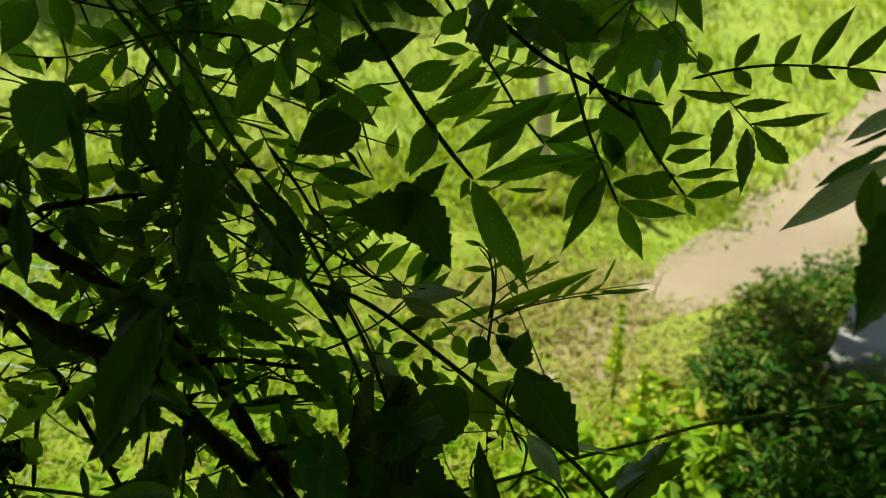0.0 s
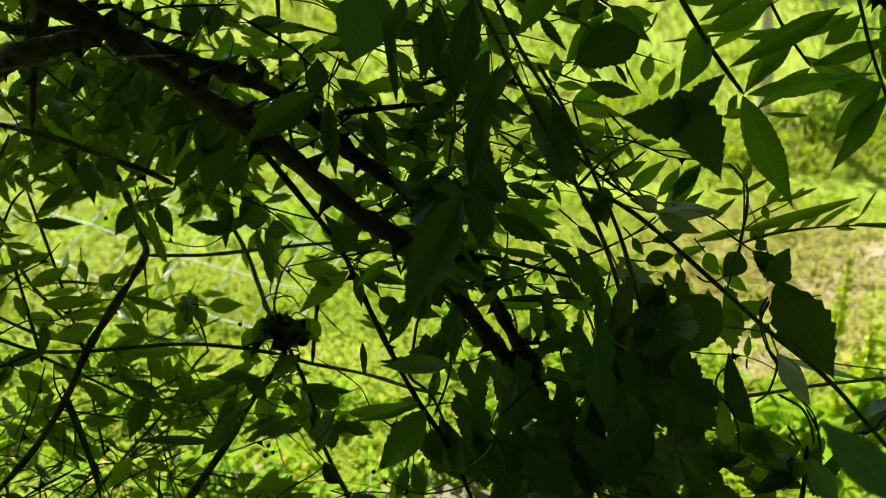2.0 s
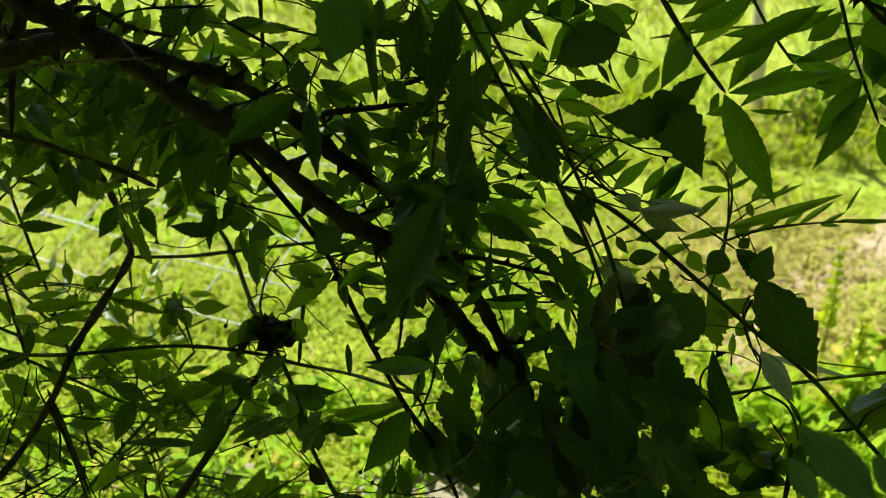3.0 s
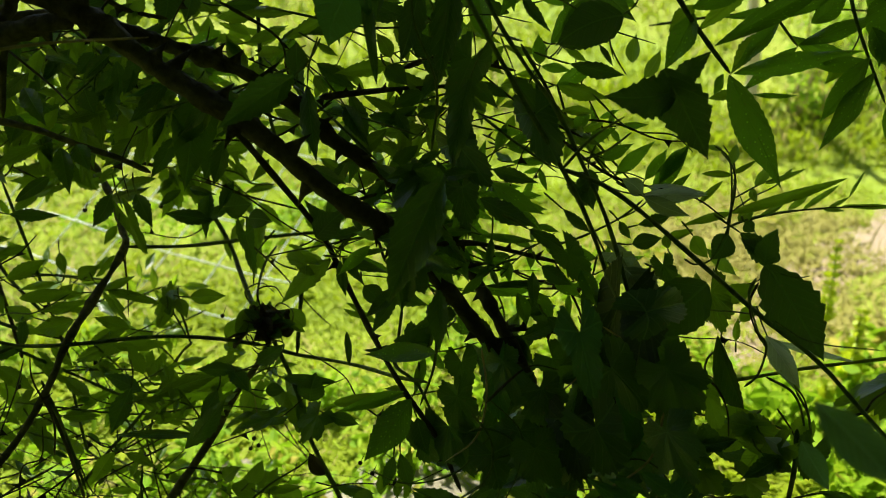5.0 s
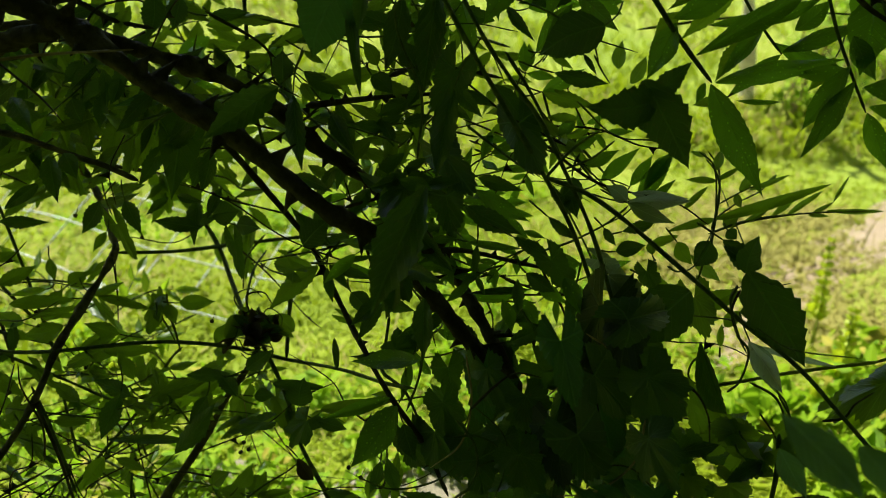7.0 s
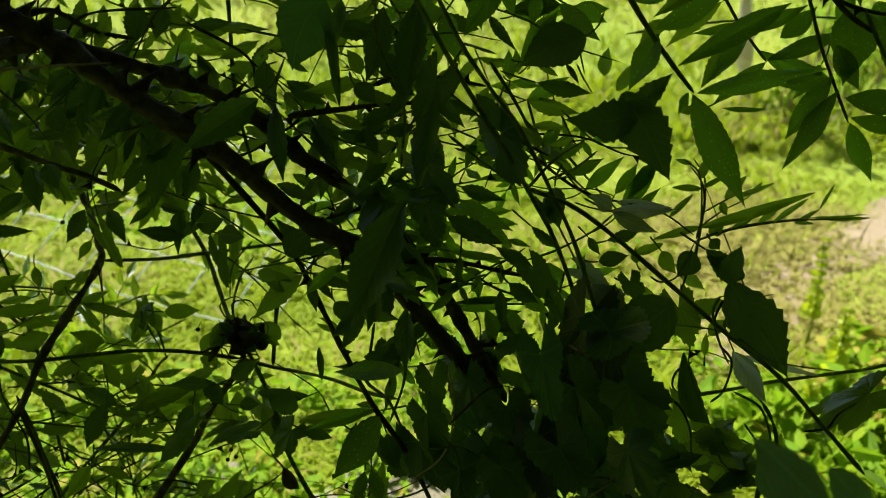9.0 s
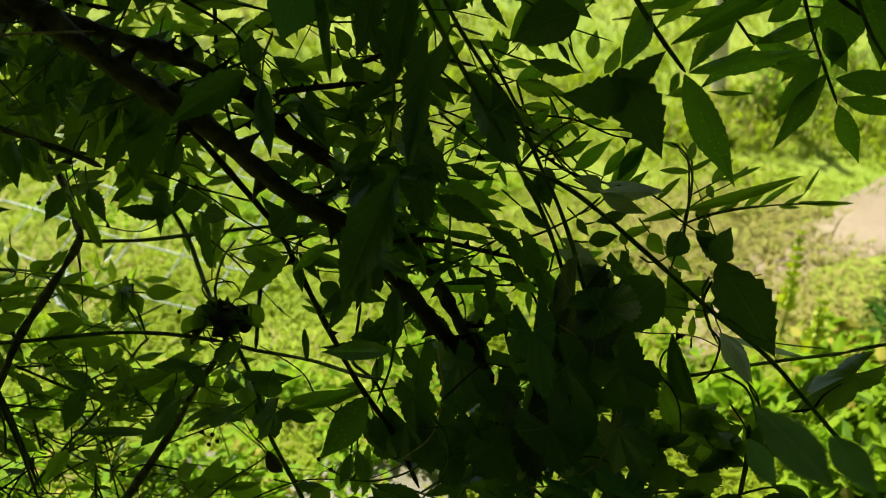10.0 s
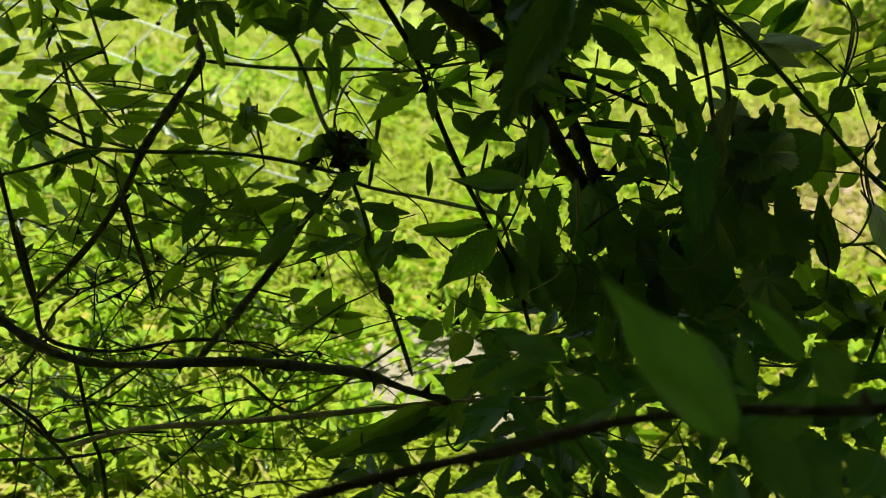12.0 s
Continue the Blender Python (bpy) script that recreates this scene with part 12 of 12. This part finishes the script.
stem(bramble, "twig", .0008, .0005, BARK, (-0.2495, 0.6140, 0.5282), (-0.2447, 0.6062, 0.5046), (-0.2425, 0.5977, 0.4787), seed=2016)
stem(bramble, "twig", .0009, .0005, TWIG, (-0.1979, 0.5718, 0.4976), (-0.1918, 0.5688, 0.4887), (-0.1852, 0.5654, 0.4787), seed=2017)
stem(bramble, "twig", .0008, .0005, TWIG, (-0.3370, 0.5976, 0.5071), (-0.3021, 0.5986, 0.5113), (-0.2683, 0.5973, 0.5087), seed=2018)


leaf(vine, "toothed", "vine", (0.1997, 0.4565, 0.5942), (0.2367, 0.4383, 0.5409), 0.0352)
leaf(vine, "toothed", "vine", (0.2003, 0.4610, 0.5918), (0.2082, 0.4681, 0.6137), 0.0151)
leaf(vine, "toothed", "vine", (0.2118, 0.4668, 0.5939), (0.1870, 0.4711, 0.6059), 0.0159)
leaf(vine, "ovate", "vine", (0.1852, 0.4860, 0.6032), (0.1749, 0.4809, 0.5875), 0.0164)
leaf(vine, "curled", "vine", (0.1816, 0.4660, 0.5428), (0.2007, 0.4514, 0.4996), 0.0143)
leaf(vine, "toothed", "vine", (0.1191, 0.4421, 0.7063), (0.1454, 0.4268, 0.6614), 0.0291)
leaf(vine, "toothed", "vine", (0.1282, 0.4435, 0.6950), (0.0885, 0.4424, 0.6904), 0.0245)
leaf(vine, "toothed", "vine", (0.1251, 0.4435, 0.6949), (0.1469, 0.4505, 0.7168), 0.0135)
leaf(vine, "grape", "vine_shade", (0.0852, 0.4249, 0.5109), (0.0955, 0.4106, 0.4684), 0.0318)
leaf(vine, "grape", "vine_shade", (0.1155, 0.4477, 0.5807), (0.0962, 0.4297, 0.5257), 0.0369)
leaf(vine, "grape", "vine_shade", (0.1278, 0.4435, 0.5685), (0.1230, 0.4298, 0.5269), 0.0318)
leaf(vine, "grape", "cool", (0.1098, 0.4287, 0.5232), (0.1235, 0.4139, 0.4792), 0.0369)
stem(vine, "stem", 0.0015, 0.0012, LIME_TWIG, (0.4771, 0.4717, 0.5558), (0.5085, 0.4656, 0.5625), (0.5473, 0.4575, 0.5682), (0.5899, 0.4491, 0.5765), (0.6404, 0.4390, 0.5853), seed=3012, label="pale green vine stem")
stem(vine, "stem", 0.0010, 0.0007, LIME_TWIG, (0.4228, 0.4957, 0.5134), (0.4451, 0.4866, 0.4984), (0.4654, 0.4774, 0.4813), (0.4857, 0.4681, 0.4634), seed=3013)

leaf(briar, "slim", "cool", (0.3271, 0.3432, 0.7452), (0.3118, 0.3722, 0.7190), 0.0062)
leaf(briar, "slim", "cool", (0.3374, 0.3534, 0.7539), (0.3289, 0.3733, 0.7404), 0.0024)

leaf(thorny, "serrate", "vine", (-0.2160, 0.5970, 0.6358), (-0.2033, 0.5860, 0.6033), 0.0187)
leaf(thorny, "serrate", "vine", (-0.2662, 0.5233, 0.6688), (-0.2505, 0.5154, 0.6456), 0.0170)
leaf(thorny, "serrate", "vine", (-0.2120, 0.5395, 0.6869), (-0.2095, 0.5318, 0.6637), 0.0127)
leaf(thorny, "serrate", "vine", (-0.2321, 0.5145, 0.6355), (-0.2226, 0.5090, 0.6195), 0.0165)
leaf(thorny, "serrate", "vine", (-0.1920, 0.5425, 0.6971), (-0.2074, 0.5332, 0.6684), 0.0137)
leaf(thorny, "serrate", "vine", (-0.1524, 0.5690, 0.6319), (-0.1586, 0.5584, 0.5996), 0.0168)
leaf(thorny, "serrate", "vine", (-0.2499, 0.5296, 0.6295), (-0.2421, 0.5196, 0.5999), 0.0176)
leaf(thorny, "serrate", "vine", (-0.2447, 0.5811, 0.6882), (-0.2566, 0.5757, 0.6714), 0.0153)
leaf(thorny, "serrate", "vine", (-0.2889, 0.5546, 0.6455), (-0.2937, 0.5480, 0.6253), 0.0178)
leaf(thorny, "serrate", "vine", (-0.2233, 0.5139, 0.6708), (-0.2160, 0.5091, 0.6567), 0.0171)
leaf(thorny, "serrate", "vine", (-0.1839, 0.5599, 0.6347), (-0.1998, 0.5504, 0.6055), 0.0156)
leaf(thorny, "serrate", "vine", (-0.3054, 0.6001, 0.6943), (-0.3157, 0.5893, 0.6615), 0.0151)
leaf(thorny, "serrate", "vine", (-0.1629, 0.5767, 0.6235), (-0.1677, 0.5694, 0.6015), 0.0170)
leaf(thorny, "serrate", "vine", (-0.2975, 0.5990, 0.6312), (-0.2848, 0.5885, 0.6001), 0.0146)
leaf(thorny, "serrate", "vine", (-0.3007, 0.6088, 0.6674), (-0.2950, 0.5980, 0.6350), 0.0164)
leaf(thorny, "serrate", "vine", (-0.1986, 0.5310, 0.6831), (-0.2039, 0.5254, 0.6662), 0.0129)
stem(vine, "stem", 0.0014, 0.0015, LIME_TWIG, (0.3234, 0.5096, 0.5140), (0.3549, 0.5046, 0.5252), (0.3813, 0.4998, 0.5317), (0.4299, 0.4902, 0.5412), (0.4859, 0.4793, 0.5525), seed=3014)

# ---- leafy shoots that thicken the tangle ----
def thicken(parent, low, high, count, size, seed, shape, tint, leaves=3, pairs=2, wide=0.48, r=0.0014):
    rng = random.Random(seed)
    for k in range(count):
        a = Vector([rng.uniform(p, q) for p, q in zip(low, high)])
        b = a + Vector((rng.uniform(-1, 1), rng.uniform(-0.5, 0.5), rng.uniform(-0.8, 0.6))).normalized() * size * rng.uniform(2.0, 4.0)
        twig(parent, a, b, leaves, size * rng.uniform(0.8, 1.2), seed * 97 + k, shape, tint, r, pairs, wide)


hedge = plant("hedge_undergrowth", "undergrowth of small-leaved shoots behind the bramble", "undergrowth")
thicken(hedge, (-0.60, 0.62, 0.62), (-0.22, 0.85, 0.76), 34, 0.030, 3, "serrate", "bramble", wide=0.38)
thicken(hedge, (-0.14, 0.55, 0.66), (0.08, 0.70, 0.74), 5, 0.030, 4, "serrate", "bramble", wide=0.38)
thicken(hedge, (-0.52, 0.66, 0.30), (-0.22, 0.85, 0.42), 7, 0.028, 5, "serrate", "bramble", wide=0.38)
thicken(hedge, (-0.42, 0.52, 0.64), (-0.20, 0.62, 0.80), 5, 0.026, 21, "serrate", "bramble", wide=0.36)
thicken(hedge, (-0.36, 0.50, 0.26), (-0.14, 0.66, 0.42), 12, 0.012, 22, "serrate", "bramble", r=0.001, wide=0.42)
crown = plant("overhanging_shoots", "leafy shoots of the thorny shrub hanging over the view", "shrub")
thicken(crown, (-0.14, 0.50, 0.80), (0.18, 0.66, 0.87), 9, 0.036, 14, "lance", "prickly", wide=0.40)
thicken(crown, (0.12, 0.56, 0.81), (0.36, 0.72, 0.88), 5, 0.036, 15, "lance", "prickly", wide=0.34)
thicken(crown, (-0.01, 0.52, 0.50), (0.12, 0.62, 0.63), 9, 0.021, 31, "lance", "prickly", wide=0.30, r=0.0008)
tangle = plant("low_tangle", "dark tangle of leafy shoots low in the thicket", "undergrowth")
thicken(tangle, (0.0, 0.46, 0.16), (0.30, 0.60, 0.42), 15, 0.042, 7, "serrate", "vine", wide=0.46)
thicken(tangle, (-0.42, 0.52, 0.10), (-0.02, 0.75, 0.27), 24, 0.015, 8, "serrate", "bramble", r=0.001, wide=0.40)
thicken(tangle, (-0.54, 0.52, 0.08), (-0.30, 0.75, 0.30), 16, 0.016, 9, "serrate", "bramble", r=0.001, wide=0.40)
thicken(tangle, (0.14, 0.42, 0.14), (0.40, 0.60, 0.36), 14, 0.038, 10, "serrate", "vine", wide=0.46)


def bare_twigs(parent, low, high, count, long, seed):
    """Thin leafless side shoots that cross one another."""
    rng = random.Random(seed)
    for k in range(count):
        a = Vector([rng.uniform(p, q) for p, q in zip(low, high)])
        go = Vector((rng.uniform(-1, 1), rng.uniform(-0.4, 0.4), rng.uniform(-0.5, 0.5))).normalized() * long * rng.uniform(0.5, 1.2)
        kink = Vector((rng.uniform(-1, 1), rng.uniform(-1, 1), rng.uniform(-1, 1))) * long * 0.08
        stem(parent, "twig", rng.uniform(0.0005, 0.0012), 0.0004, BARK if k % 3 else TWIG, a, a + go * 0.45 + kink, a + go * 0.75 - kink * 0.4, a + go, thorns=k % 3, seed=seed + k)


bare_twigs(tangle, (-0.50, 0.50, 0.10), (-0.05, 0.72, 0.34), 45, 0.20, 300)
bare_twigs(hedge, (-0.50, 0.62, 0.50), (0.05, 0.72, 0.75), 22, 0.16, 400)
bare_twigs(tangle, (0.0, 0.48, 0.20), (0.28, 0.6, 0.55), 18, 0.16, 500)
bare_twigs(hedge, (-0.55, 0.55, 0.62), (-0.15, 0.70, 0.90), 40, 0.14, 600)
bare_twigs(crown, (-0.20, 0.50, 0.62), (0.10, 0.62, 0.85), 20, 0.14, 700)
bare_twigs(crown, (-0.08, 0.50, 0.50), (0.14, 0.62, 0.68), 32, 0.13, 1000)
bare_twigs(tangle, (-0.55, 0.50, 0.20), (-0.20, 0.70, 0.55), 30, 0.16, 800)
bare_twigs(tangle, (-0.40, 0.46, 0.22), (-0.12, 0.60, 0.42), 40, 0.15, 900)
